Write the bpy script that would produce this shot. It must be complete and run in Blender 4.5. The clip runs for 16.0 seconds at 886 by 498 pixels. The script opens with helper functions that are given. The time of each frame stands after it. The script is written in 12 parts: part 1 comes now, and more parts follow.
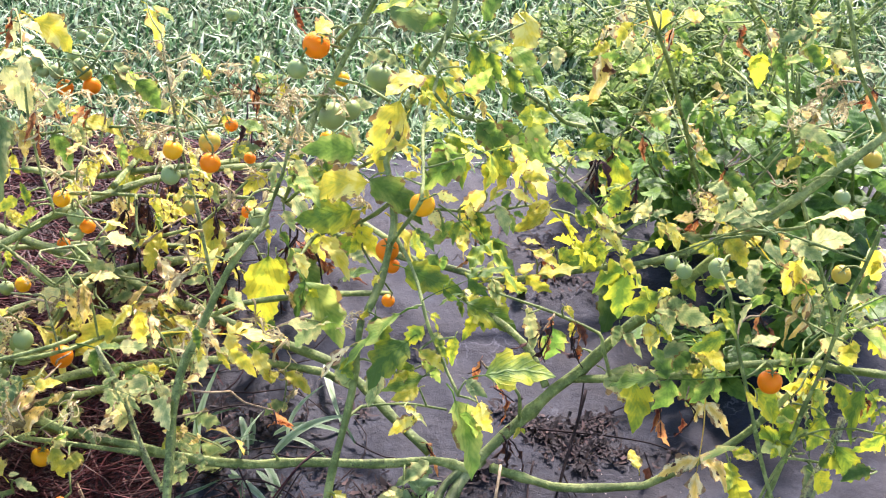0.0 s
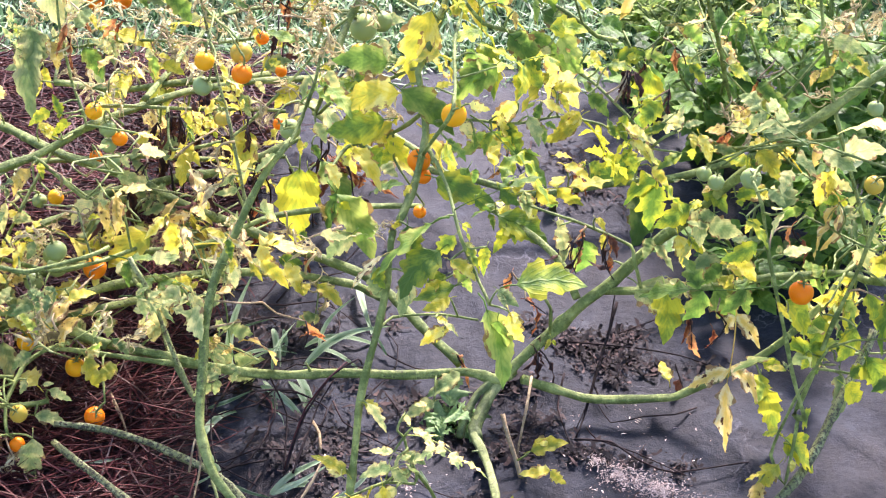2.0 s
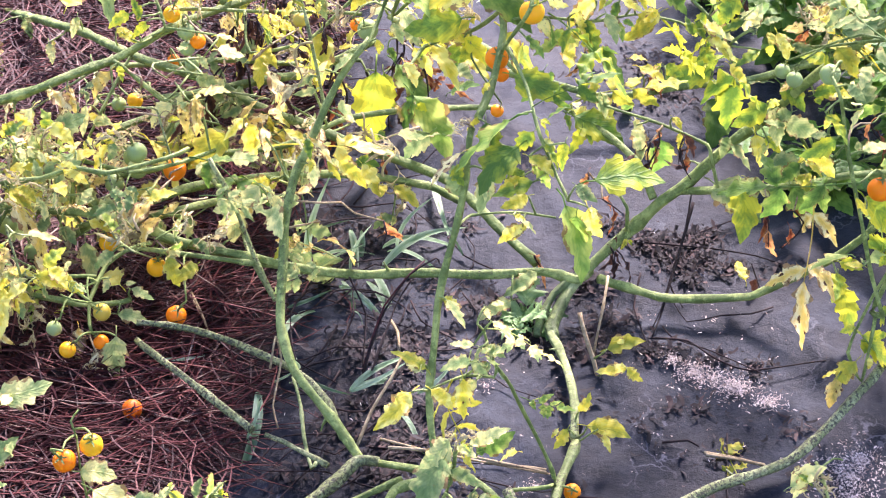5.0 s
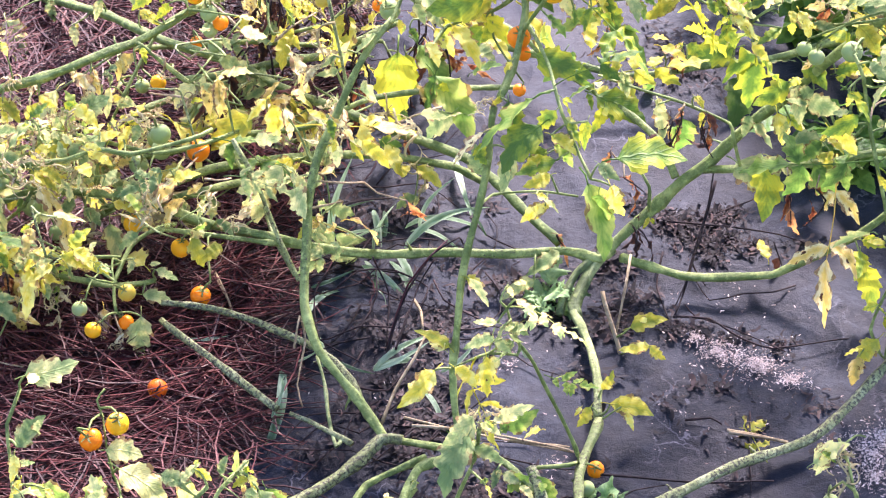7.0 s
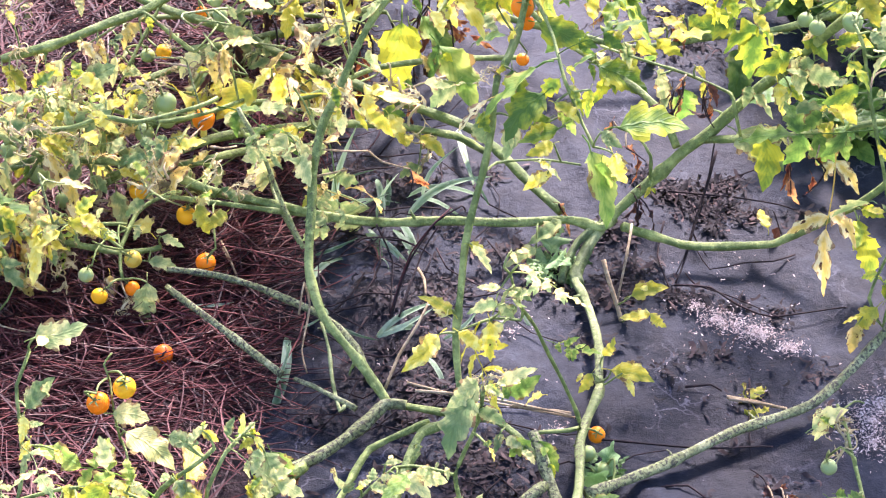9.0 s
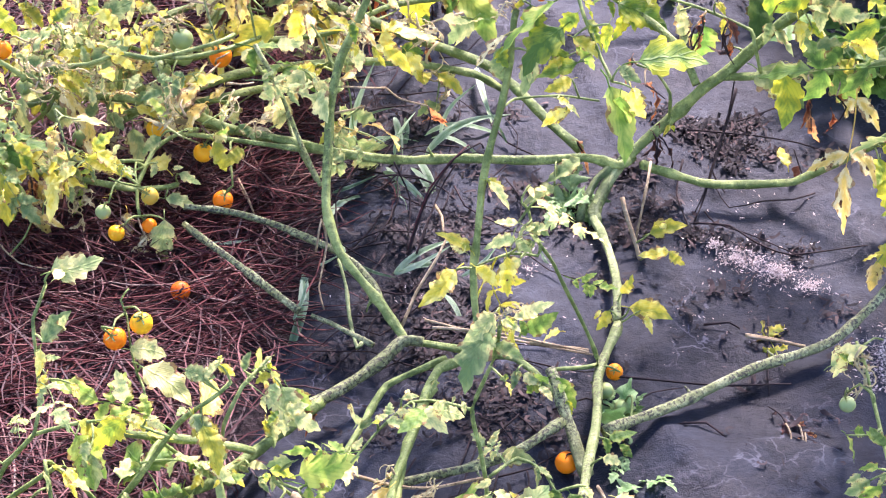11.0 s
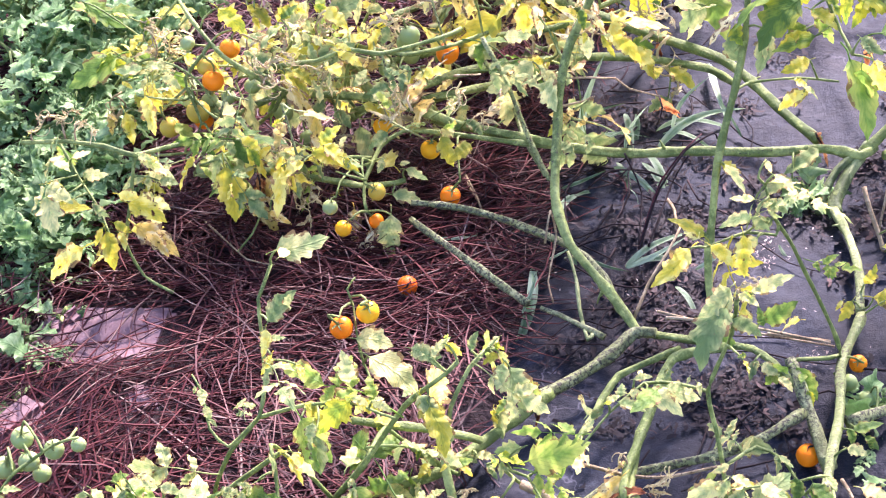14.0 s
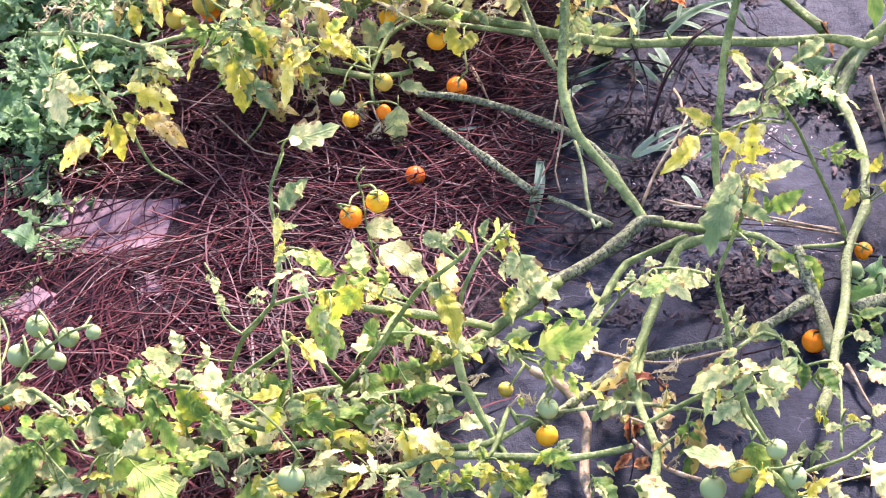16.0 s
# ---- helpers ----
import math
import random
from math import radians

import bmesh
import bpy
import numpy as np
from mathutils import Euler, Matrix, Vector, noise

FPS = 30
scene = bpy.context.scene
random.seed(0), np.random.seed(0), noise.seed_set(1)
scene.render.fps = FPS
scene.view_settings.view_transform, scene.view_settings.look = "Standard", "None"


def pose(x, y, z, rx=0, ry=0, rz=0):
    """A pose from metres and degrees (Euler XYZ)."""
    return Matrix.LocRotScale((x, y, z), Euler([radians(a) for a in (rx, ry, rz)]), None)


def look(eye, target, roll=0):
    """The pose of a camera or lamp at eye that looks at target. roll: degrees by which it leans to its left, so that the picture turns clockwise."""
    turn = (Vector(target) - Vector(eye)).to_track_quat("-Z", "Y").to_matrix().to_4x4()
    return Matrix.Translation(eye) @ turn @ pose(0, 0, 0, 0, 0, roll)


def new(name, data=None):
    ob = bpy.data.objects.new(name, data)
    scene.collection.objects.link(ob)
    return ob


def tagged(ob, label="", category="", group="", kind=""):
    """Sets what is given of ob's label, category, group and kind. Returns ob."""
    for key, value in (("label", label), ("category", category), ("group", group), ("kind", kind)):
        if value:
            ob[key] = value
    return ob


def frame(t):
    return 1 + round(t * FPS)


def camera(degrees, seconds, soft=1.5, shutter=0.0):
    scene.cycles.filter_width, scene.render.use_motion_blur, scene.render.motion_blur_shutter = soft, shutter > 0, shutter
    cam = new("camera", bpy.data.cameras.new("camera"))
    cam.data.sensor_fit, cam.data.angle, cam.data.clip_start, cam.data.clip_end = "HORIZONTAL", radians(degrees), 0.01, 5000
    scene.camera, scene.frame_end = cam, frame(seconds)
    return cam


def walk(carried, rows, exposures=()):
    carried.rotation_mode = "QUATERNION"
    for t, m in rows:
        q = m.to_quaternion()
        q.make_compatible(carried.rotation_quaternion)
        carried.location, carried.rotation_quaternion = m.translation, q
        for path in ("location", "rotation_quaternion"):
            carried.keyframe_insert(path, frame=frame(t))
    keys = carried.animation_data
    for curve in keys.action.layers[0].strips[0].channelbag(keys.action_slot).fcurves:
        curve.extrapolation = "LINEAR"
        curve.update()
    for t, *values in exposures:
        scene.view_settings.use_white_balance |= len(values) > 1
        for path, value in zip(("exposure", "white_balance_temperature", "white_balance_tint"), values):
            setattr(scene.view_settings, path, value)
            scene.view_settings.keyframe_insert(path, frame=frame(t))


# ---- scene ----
EXPOSURES = [(0.0, 1.70, 6250, 32), (4.0, 2.01, 6120, 35.5), (11.0, 2.10, 5970, 40), (16.0, 2.11, 5970, 46)]
cam = camera(26.21, 16.0, soft=1.2)
walk(cam, [
    (0.0, pose(0.0221, 0.0583, 1.5690, 56.376, -2.117, -2.727)),
    (0.5, pose(0.0245, 0.0538, 1.5661, 55.852, -2.017, -2.479)),
    (1.0, pose(0.0235, 0.0525, 1.5662, 55.263, -1.921, -2.265)),
    (1.5, pose(0.0193, 0.0518, 1.5620, 54.675, -1.788, -2.125)),
    (2.0, pose(0.0194, 0.0472, 1.5573, 54.090, -1.660, -1.973)),
    (2.5, pose(0.0206, 0.0425, 1.5537, 53.517, -1.497, -1.762)),
    (3.0, pose(0.0168, 0.0371, 1.5503, 52.997, -1.358, -1.521)),
    (3.5, pose(0.0140, 0.0342, 1.5442, 52.538, -1.159, -1.241)),
    (4.0, pose(0.0088, 0.0262, 1.5416, 52.240, -0.955, -0.986)),
    (4.5, pose(0.0076, 0.0209, 1.5423, 51.989, -0.655, -0.694)),
    (4.7, pose(0.0064, 0.0210, 1.5431, 51.863, -0.535, -0.594)),
    (6.8, pose(0.0034, 0.0104, 1.5435, 51.353, 0.199, -0.102)),
    (7.0, pose(0.0034, 0.0104, 1.5435, 51.253, 0.210, -0.105)),
    (7.5, pose(0.0003, 0.0042, 1.5427, 51.135, 0.101, -0.060)),
    (8.0, pose(0.0000, 0.0000, 1.5415, 51.000, -0.000, 0.000)),
    (8.5, pose(-0.0034, -0.0014, 1.5418, 50.813, -0.059, -0.024)),
    (8.7, pose(-0.0033, -0.0124, 1.5485, 50.729, -0.025, -0.045)),
    (10.8, pose(-0.0047, -0.0195, 1.5273, 49.378, 0.205, 0.203)),
    (11.0, pose(-0.0001, -0.0187, 1.5295, 49.126, 0.333, 0.496)),
    (11.5, pose(-0.0041, -0.0248, 1.5274, 48.918, 0.818, 1.193)),
    (12.0, pose(-0.0085, -0.0305, 1.5195, 49.132, 1.786, 2.344)),
    (12.5, pose(-0.0110, -0.0375, 1.4812, 49.858, 3.012, 3.701)),
    (13.0, pose(0.0018, -0.0318, 1.4491, 50.801, 4.115, 4.790)),
    (13.5, pose(0.0009, -0.0318, 1.4320, 51.449, 4.840, 5.487)),
    (14.0, pose(-0.0018, -0.0303, 1.4278, 51.339, 5.046, 5.635)),
    (14.5, pose(-0.0089, -0.0353, 1.4291, 50.686, 5.016, 5.483)),
    (15.0, pose(-0.0079, -0.0398, 1.4300, 49.716, 4.967, 5.317)),
    (15.5, pose(-0.0125, -0.0465, 1.4300, 48.919, 4.946, 5.287)),
    (16.0, pose(-0.0174, -0.0503, 1.4291, 48.312, 5.046, 5.345)),
], exposures=EXPOSURES)

# world and light
world = bpy.data.worlds.new("sky")
world.use_nodes = True
scene.world = world
wn = world.node_tree.nodes
sky = wn.new("ShaderNodeTexSky")
sky.sky_type, sky.sun_disc = "NISHITA", False
SUN_EL, SUN_AZ = radians(38), radians(16)      # azimuth from +y towards +x
sky.sun_elevation, sky.sun_rotation = SUN_EL, SUN_AZ
sky.dust_density = 1.0
wn["Background"].inputs["Strength"].default_value = 0.135
world.node_tree.links.new(sky.outputs["Color"], wn["Background"].inputs["Color"])
sun = new("sun", bpy.data.lights.new("sun", "SUN"))
sun.data.energy, sun.data.angle, sun.data.color = 4.8, radians(10), (1.0, 0.93, 0.82)
sun.matrix_world = look((math.sin(SUN_AZ) * math.cos(SUN_EL) * 20, math.cos(SUN_AZ) * math.cos(SUN_EL) * 20, math.sin(SUN_EL) * 20), (0, 0, 0))


# materials
def material(name):
    m = bpy.data.materials.new(name)
    m.use_nodes = True
    return m, m.node_tree.nodes, m.node_tree.links, m.node_tree.nodes["Principled BSDF"]


def noise_node(n, l, scale, detail=4.0, rough=0.55, coord=None, out="Fac"):
    t = n.new("ShaderNodeTexNoise")
    t.inputs["Scale"].default_value, t.inputs["Detail"].default_value, t.inputs["Roughness"].default_value = scale, detail, rough
    if coord is not None:
        l.new(coord, t.inputs["Vector"])
    return t.outputs[out]


def ramp(n, l, fac, stops):
    r = n.new("ShaderNodeValToRGB")
    e = r.color_ramp.elements
    while len(e) < len(stops):
        e.new(0.5)
    for k, (at, col) in zip(e, stops):
        k.position, k.color = at, (*col, 1)
    l.new(fac, r.inputs["Fac"])
    return r.outputs["Color"]


def mix(n, l, fac, a, b, kind="MIX"):
    m = n.new("ShaderNodeMix")
    m.data_type, m.blend_type = "RGBA", kind
    for key, val in ((0, fac), (6, a), (7, b)):
        if isinstance(val, (int, float)):
            m.inputs[key].default_value = val
        elif isinstance(val, tuple):
            m.inputs[key].default_value = (*val, 1)
        else:
            l.new(val, m.inputs[key])
    return m.outputs[2]


def bump(n, l, height, strength, dist, bsdf):
    b = n.new("ShaderNodeBump")
    b.inputs["Strength"].default_value, b.inputs["Distance"].default_value = strength, dist
    l.new(height, b.inputs["Height"])
    l.new(b.outputs["Normal"], bsdf.inputs["Normal"])


def coords(n, key="Object"):
    return n.new("ShaderNodeTexCoord").outputs[key]


def leaf_material(name, dark, mid, light, spots=0.0, spot_col=(0.09, 0.035, 0.012), glow=0.4, rough=0.6, tint=0.12, vein_depth=0.2, margin=0.5, burnt=0.0, stops=(0.50, 0.68, 0.84)):
    """A thin leaf: veins from its UV, patches, spots, light through the blade."""
    m, n, l, b = material(name)
    uv = coords(n, "UV")
    sep = n.new("ShaderNodeSeparateXYZ")
    l.new(uv, sep.inputs[0])
    info = n.new("ShaderNodeObjectInfo")
    shift = n.new("ShaderNodeVectorMath")
    shift.operation = "MULTIPLY_ADD"
    l.new(info.outputs["Random"], shift.inputs[0])
    shift.inputs[1].default_value = (37.0, 19.0, 11.0)
    flat = n.new("ShaderNodeVectorMath")
    flat.operation = "MULTIPLY"
    l.new(uv, flat.inputs[0])
    flat.inputs[1].default_value = (0.36, 1.0, 1.0)
    l.new(flat.outputs[0], shift.inputs[2])
    pos = shift.outputs[0]
    # patches: yellowing, and sunlit yellow against shaded green painted into the blade
    patch = noise_node(n, l, 2.4, 5.0, 0.6, pos)
    # side veins run forward from the midrib
    ab = n.new("ShaderNodeMath")
    ab.operation = "ABSOLUTE"
    l.new(sep.outputs["X"], ab.inputs[0])
    vv = n.new("ShaderNodeMath")
    vv.operation = "MULTIPLY_ADD"
    l.new(ab.outputs[0], vv.inputs[0])
    vv.inputs[1].default_value = -0.55
    l.new(sep.outputs["Y"], vv.inputs[2])
    w = n.new("ShaderNodeMath")
    w.operation = "PINGPONG"
    l.new(vv.outputs[0], w.inputs[0])
    w.inputs[1].default_value = 0.07
    # green holds longest along the ribs, yellow starts between them and at the margin
    f1 = n.new("ShaderNodeMath")
    f1.operation = "MULTIPLY_ADD"
    l.new(ab.outputs[0], f1.inputs[0])
    f1.inputs[1].default_value = 0.16
    l.new(patch, f1.inputs[2])
    f2 = n.new("ShaderNodeMath")
    f2.operation = "MULTIPLY_ADD"
    l.new(w.outputs[0], f2.inputs[0])
    f2.inputs[1].default_value = 0.6
    l.new(f1.outputs[0], f2.inputs[2])
    f3 = n.new("ShaderNodeMath")
    f3.operation = "MULTIPLY_ADD"
    l.new(info.outputs["Random"], f3.inputs[0])
    f3.inputs[1].default_value = 0.26
    l.new(f2.outputs[0], f3.inputs[2])
    col = ramp(n, l, f3.outputs[0], list(zip(stops, (dark, mid, light))))
    vein = ramp(n, l, w.outputs[0], [(0.0, (1, 1, 1)), (0.016, (0, 0, 0))])
    rib = ramp(n, l, ab.outputs[0], [(0.0, (1, 1, 1)), (0.07, (0, 0, 0))])
    veins = mix(n, l, 1.0, vein, rib, "LIGHTEN")
    col = mix(n, l, mix(n, l, vein_depth, (0, 0, 0), veins), col, tuple(0.5 * a + 0.5 * c for a, c in zip(dark, mid)))
    # paler and ragged towards the margin
    em = n.new("ShaderNodeMath")
    em.operation = "MULTIPLY_ADD"
    l.new(ab.outputs[0], em.inputs[0])
    em.inputs[1].default_value = 0.55
    l.new(noise_node(n, l, 5.0, 4.0, 0.7, pos), em.inputs[2])
    col = mix(n, l, ramp(n, l, em.outputs[0], [(0.72, (0, 0, 0)), (0.98, (margin, margin, margin))]), col, light)
    if burnt:
        gate = n.new("ShaderNodeMath")
        gate.operation = "MULTIPLY_ADD"
        l.new(info.outputs["Random"], gate.inputs[0])
        gate.inputs[1].default_value = burnt
        l.new(em.outputs[0], gate.inputs[2])
        col = mix(n, l, ramp(n, l, gate.outputs[0], [(0.955, (0, 0, 0)), (1.0, (0.85, 0.85, 0.85))]), col, (0.24, 0.12, 0.045))
    # each leaf a little different
    hsv = n.new("ShaderNodeHueSaturation")
    mr = n.new("ShaderNodeMapRange")
    l.new(info.outputs["Random"], mr.inputs["Value"])
    mr.inputs["To Min"].default_value, mr.inputs["To Max"].default_value = 1 - 2 * tint, 1 + 2 * tint
    l.new(mr.outputs[0], hsv.inputs["Value"])
    mh = n.new("ShaderNodeMapRange")
    l.new(patch, mh.inputs["Value"])
    mh.inputs["To Min"].default_value, mh.inputs["To Max"].default_value = 0.5 - tint * 0.2, 0.5 + tint * 0.2
    l.new(mh.outputs[0], hsv.inputs["Hue"])
    l.new(col, hsv.inputs["Color"])
    col = hsv.outputs["Color"]
    if spots:
        s = noise_node(n, l, 6.0, 3.0, 0.6, pos)
        col = mix(n, l, ramp(n, l, s, [(0.70 - spots * 0.2, (0, 0, 0)), (0.74 - spots * 0.2, (1, 1, 1))]), col, spot_col)
    l.new(col, b.inputs["Base Color"])
    b.inputs["Roughness"].default_value = rough
    b.inputs["Specular IOR Level"].default_value = 0.35
    bump(n, l, mix(n, l, 0.5, veins, noise_node(n, l, 14.0, 3.0, 0.6, pos)), 0.5, 0.004, b)
    tr = n.new("ShaderNodeBsdfTranslucent")
    l.new(col, tr.inputs["Color"])
    ms = n.new("ShaderNodeMixShader")
    ms.inputs[0].default_value = glow
    l.new(b.outputs[0], ms.inputs[1])
    l.new(tr.outputs[0], ms.inputs[2])
    l.new(ms.outputs[0], n["Material Output"].inputs["Surface"])
    return m


LEAF = {
    "g": leaf_material("leaf_green", (0.085, 0.20, 0.03), (0.22, 0.38, 0.055), (0.52, 0.58, 0.11), glow=0.52, vein_depth=0.2, burnt=0.02, stops=(0.54, 0.70, 0.88)),
    "b": leaf_material("leaf_lime", (0.10, 0.22, 0.028), (0.30, 0.42, 0.035), (0.70, 0.65, 0.035), glow=0.42, stops=(0.56, 0.69, 0.84)),
    "y": leaf_material("leaf_yellow", (0.40, 0.47, 0.05), (0.82, 0.69, 0.05), (0.88, 0.79, 0.20), 0.12, glow=0.42, burnt=0.10),
    # pale leaf; the whitish sheen of its fuzz is painted into the colour
    "p": leaf_material("leaf_pale_sheen", (0.16, 0.28, 0.085), (0.37, 0.46, 0.15), (0.80, 0.73, 0.26), 0.03, (0.30, 0.18, 0.08), glow=0.35, rough=0.8, vein_depth=0.07, burnt=0.06),
    "s": leaf_material("leaf_spotted", (0.50, 0.42, 0.10), (0.80, 0.58, 0.12), (0.84, 0.72, 0.36), 0.45, glow=0.4, rough=0.75, burnt=0.2),
    "d": leaf_material("leaf_dead", (0.018, 0.008, 0.008), (0.045, 0.018, 0.014), (0.12, 0.045, 0.024), 0.3, glow=0.12, rough=0.85),
    "r": leaf_material("leaf_rust", (0.10, 0.022, 0.010), (0.26, 0.075, 0.022), (0.58, 0.27, 0.09), 0.3, (0.05, 0.015, 0.01), glow=0.35, rough=0.8),
    "w": leaf_material("leaf_withered", (0.42, 0.34, 0.15), (0.62, 0.53, 0.26), (0.77, 0.71, 0.40), 0.3, (0.20, 0.10, 0.05), glow=0.3, rough=0.85, burnt=0.2),
}
basil_leaf_mat = leaf_material("basil_leaf", (0.05, 0.13, 0.022), (0.10, 0.23, 0.035), (0.20, 0.35, 0.055), glow=0.45, rough=0.45, vein_depth=0.06, margin=0.2)
lime_weed_mat = leaf_material("lime_weed_leaf", (0.06, 0.15, 0.025), (0.15, 0.27, 0.045), (0.36, 0.46, 0.11), glow=0.45, rough=0.6)
weed_leaf_mat = leaf_material("weed_leaf", (0.055, 0.14, 0.035), (0.13, 0.27, 0.075), (0.32, 0.46, 0.19), glow=0.35, rough=0.65)
grass_blade_mat = leaf_material("tuft_blade", (0.10, 0.21, 0.075), (0.19, 0.33, 0.15), (0.38, 0.50, 0.30), glow=0.35, rough=0.5)


def stem_material(name, base, light, speck, amount, rough=0.6):
    """Stem skin: blotches, pale scars, dark specks, fine hairy relief."""
    m, n, l, b = material(name)
    c = coords(n)
    big = noise_node(n, l, 22.0, 5.0, 0.65, c)
    col = ramp(n, l, big, [(0.32, tuple(0.8 * a for a in base)), (0.48, base), (0.66, light)])
    yel = noise_node(n, l, 90.0, 5.0, 0.75, c)
    col = mix(n, l, ramp(n, l, yel, [(0.52, (0, 0, 0)), (0.66, (0.65, 0.65, 0.65))]), col, tuple(min(1, 1.4 * a) for a in light))
    col = mix(n, l, ramp(n, l, yel, [(0.34, (0.6, 0.6, 0.6)), (0.44, (0, 0, 0))]), col, tuple(0.5 * a for a in base))
    sp = noise_node(n, l, 260.0, 5.0, 0.7, c)
    area = noise_node(n, l, 9.0, 2.0, 0.5, c)
    dots = mix(n, l, 1.0, ramp(n, l, sp, [(0.60 - 0.09 * amount, (0, 0, 0)), (0.65 - 0.09 * amount, (0.9, 0.9, 0.9))]),
               ramp(n, l, area, [(0.55 - 0.25 * amount, (0, 0, 0)), (0.7 - 0.2 * amount, (1, 1, 1))]), "MULTIPLY")
    col = mix(n, l, dots, col, speck)
    l.new(col, b.inputs["Base Color"])
    b.inputs["Roughness"].default_value = rough
    b.inputs["Specular IOR Level"].default_value = 0.3
    bump(n, l, mix(n, l, 0.5, noise_node(n, l, 320.0, 4.0, 0.7, c), yel), 0.75, 0.004, b)
    return m


stem_mat = stem_material("stem_green", (0.125, 0.18, 0.038), (0.33, 0.39, 0.11), (0.06, 0.05, 0.03), 0.3)
stem_speck = stem_material("stem_speckled", (0.185, 0.215, 0.075), (0.36, 0.385, 0.175), (0.03, 0.026, 0.018), 1.2)
# darker copy of the green stem, with the trunk's shade in its colour
stem_trunk = stem_material("stem_trunk_shaded", (0.075, 0.11, 0.032), (0.20, 0.25, 0.085), (0.045, 0.035, 0.025), 0.8)
stem_pale = stem_material("stem_pale_green", (0.20, 0.25, 0.075), (0.37, 0.41, 0.165), (0.07, 0.055, 0.03), 0.9)
stem_dry = stem_material("stem_straw", (0.30, 0.22, 0.115), (0.48, 0.38, 0.22), (0.10, 0.06, 0.035), 0.6, 0.8)
stem_reed = stem_material("stem_red_brown", (0.045, 0.010, 0.012), (0.11, 0.028, 0.024), (0.02, 0.008, 0.008), 0.4, 0.7)
stem_dead = stem_material("stem_dead_brown", (0.012, 0.007, 0.007), (0.034, 0.017, 0.015), (0.02, 0.012, 0.01), 0.5, 0.85)


def fruit_material(name, low, high):
    m, n, l, b = material(name)
    c = coords(n)
    info = n.new("ShaderNodeObjectInfo")
    base = mix(n, l, info.outputs["Random"], low, high)
    patch = noise_node(n, l, 45.0, 3.0, 0.5, c)
    col = mix(n, l, patch, base, tuple(0.9 * a for a in high))
    col = mix(n, l, ramp(n, l, noise_node(n, l, 900.0, 1.0, 0.5, c), [(0.70, (0, 0, 0)), (0.76, (0.5, 0.5, 0.5))]), col, (0.5, 0.45, 0.3))
    l.new(col, b.inputs["Base Color"])
    b.inputs["Roughness"].default_value = 0.42
    b.inputs["Specular IOR Level"].default_value = 0.16
    b.inputs["Subsurface Weight"].default_value = 0.25
    b.inputs["Subsurface Radius"].default_value = (0.006, 0.003, 0.001)
    bump(n, l, noise_node(n, l, 300.0, 2.0, 0.5, c), 0.06, 0.001, b)
    return m


FRUIT = {
    "o": fruit_material("tomato_orange", (1.0, 0.19, 0.002), (1.0, 0.29, 0.004)),
    "y": fruit_material("tomato_amber", (1.0, 0.40, 0.006), (0.96, 0.48, 0.010)),
    "f": fruit_material("tomato_overripe", (0.72, 0.10, 0.006), (0.85, 0.15, 0.008)),
    "m": fruit_material("tomato_turning", (0.46, 0.36, 0.05), (0.55, 0.40, 0.05)),
    "g": fruit_material("tomato_green", (0.24, 0.33, 0.10), (0.33, 0.42, 0.155)),
}

# black woven ground cover, dusty
fabric_mat, n, l, b = material("ground_cover_cloth")
c = coords(n)
dust = noise_node(n, l, 5.0, 7.0, 0.68, c)
fine = noise_node(n, l, 60.0, 5.0, 0.7, c)
col = ramp(n, l, mix(n, l, 0.3, dust, fine), [(0.31, (0.003, 0.0040, 0.0060)), (0.47, (0.0095, 0.0122, 0.0180)), (0.60, (0.026, 0.032, 0.043)), (0.74, (0.10, 0.115, 0.14))])
# pale scuffs along the small folds, which also paint their highlight streaks
scuff_glint = n.new("ShaderNodeTexVoronoi")
scuff_glint.feature = "DISTANCE_TO_EDGE"
scuff_glint.inputs["Scale"].default_value = 26.0
warp = n.new("ShaderNodeVectorMath")
warp.operation = "MULTIPLY_ADD"
l.new(noise_node(n, l, 14.0, 4.0, 0.6, c, "Color"), warp.inputs[0])
warp.inputs[1].default_value = (0.09, 0.09, 0.09)
l.new(c, warp.inputs[2])
l.new(warp.outputs[0], scuff_glint.inputs["Vector"])
line = ramp(n, l, scuff_glint.outputs["Distance"], [(0.0, (1, 1, 1)), (0.045, (0, 0, 0))])
where = ramp(n, l, noise_node(n, l, 9.0, 3.0, 0.6, c), [(0.54, (0, 0, 0)), (0.72, (0.40, 0.40, 0.40))])
col = mix(n, l, mix(n, l, 1.0, line, where, "MULTIPLY"), col, (0.30, 0.30, 0.34))
grit = noise_node(n, l, 420.0, 2.0, 0.5, c)
col = mix(n, l, ramp(n, l, grit, [(0.71, (0, 0, 0)), (0.77, (0.45, 0.45, 0.45))]), col, (0.30, 0.28, 0.29))
l.new(col, b.inputs["Base Color"])
l.new(ramp(n, l, dust, [(0.35, (0.42, 0.42, 0.42)), (0.65, (0.60, 0.60, 0.60))]), b.inputs["Roughness"])
b.inputs["Specular IOR Level"].default_value = 0.105
crease = noise_node(n, l, 16.0, 4.0, 0.6, c)
bump(n, l, mix(n, l, 0.24, crease, mix(n, l, 0.5, noise_node(n, l, 700.0, 2.0, 0.5, c), fine)), 0.8, 0.012, b)

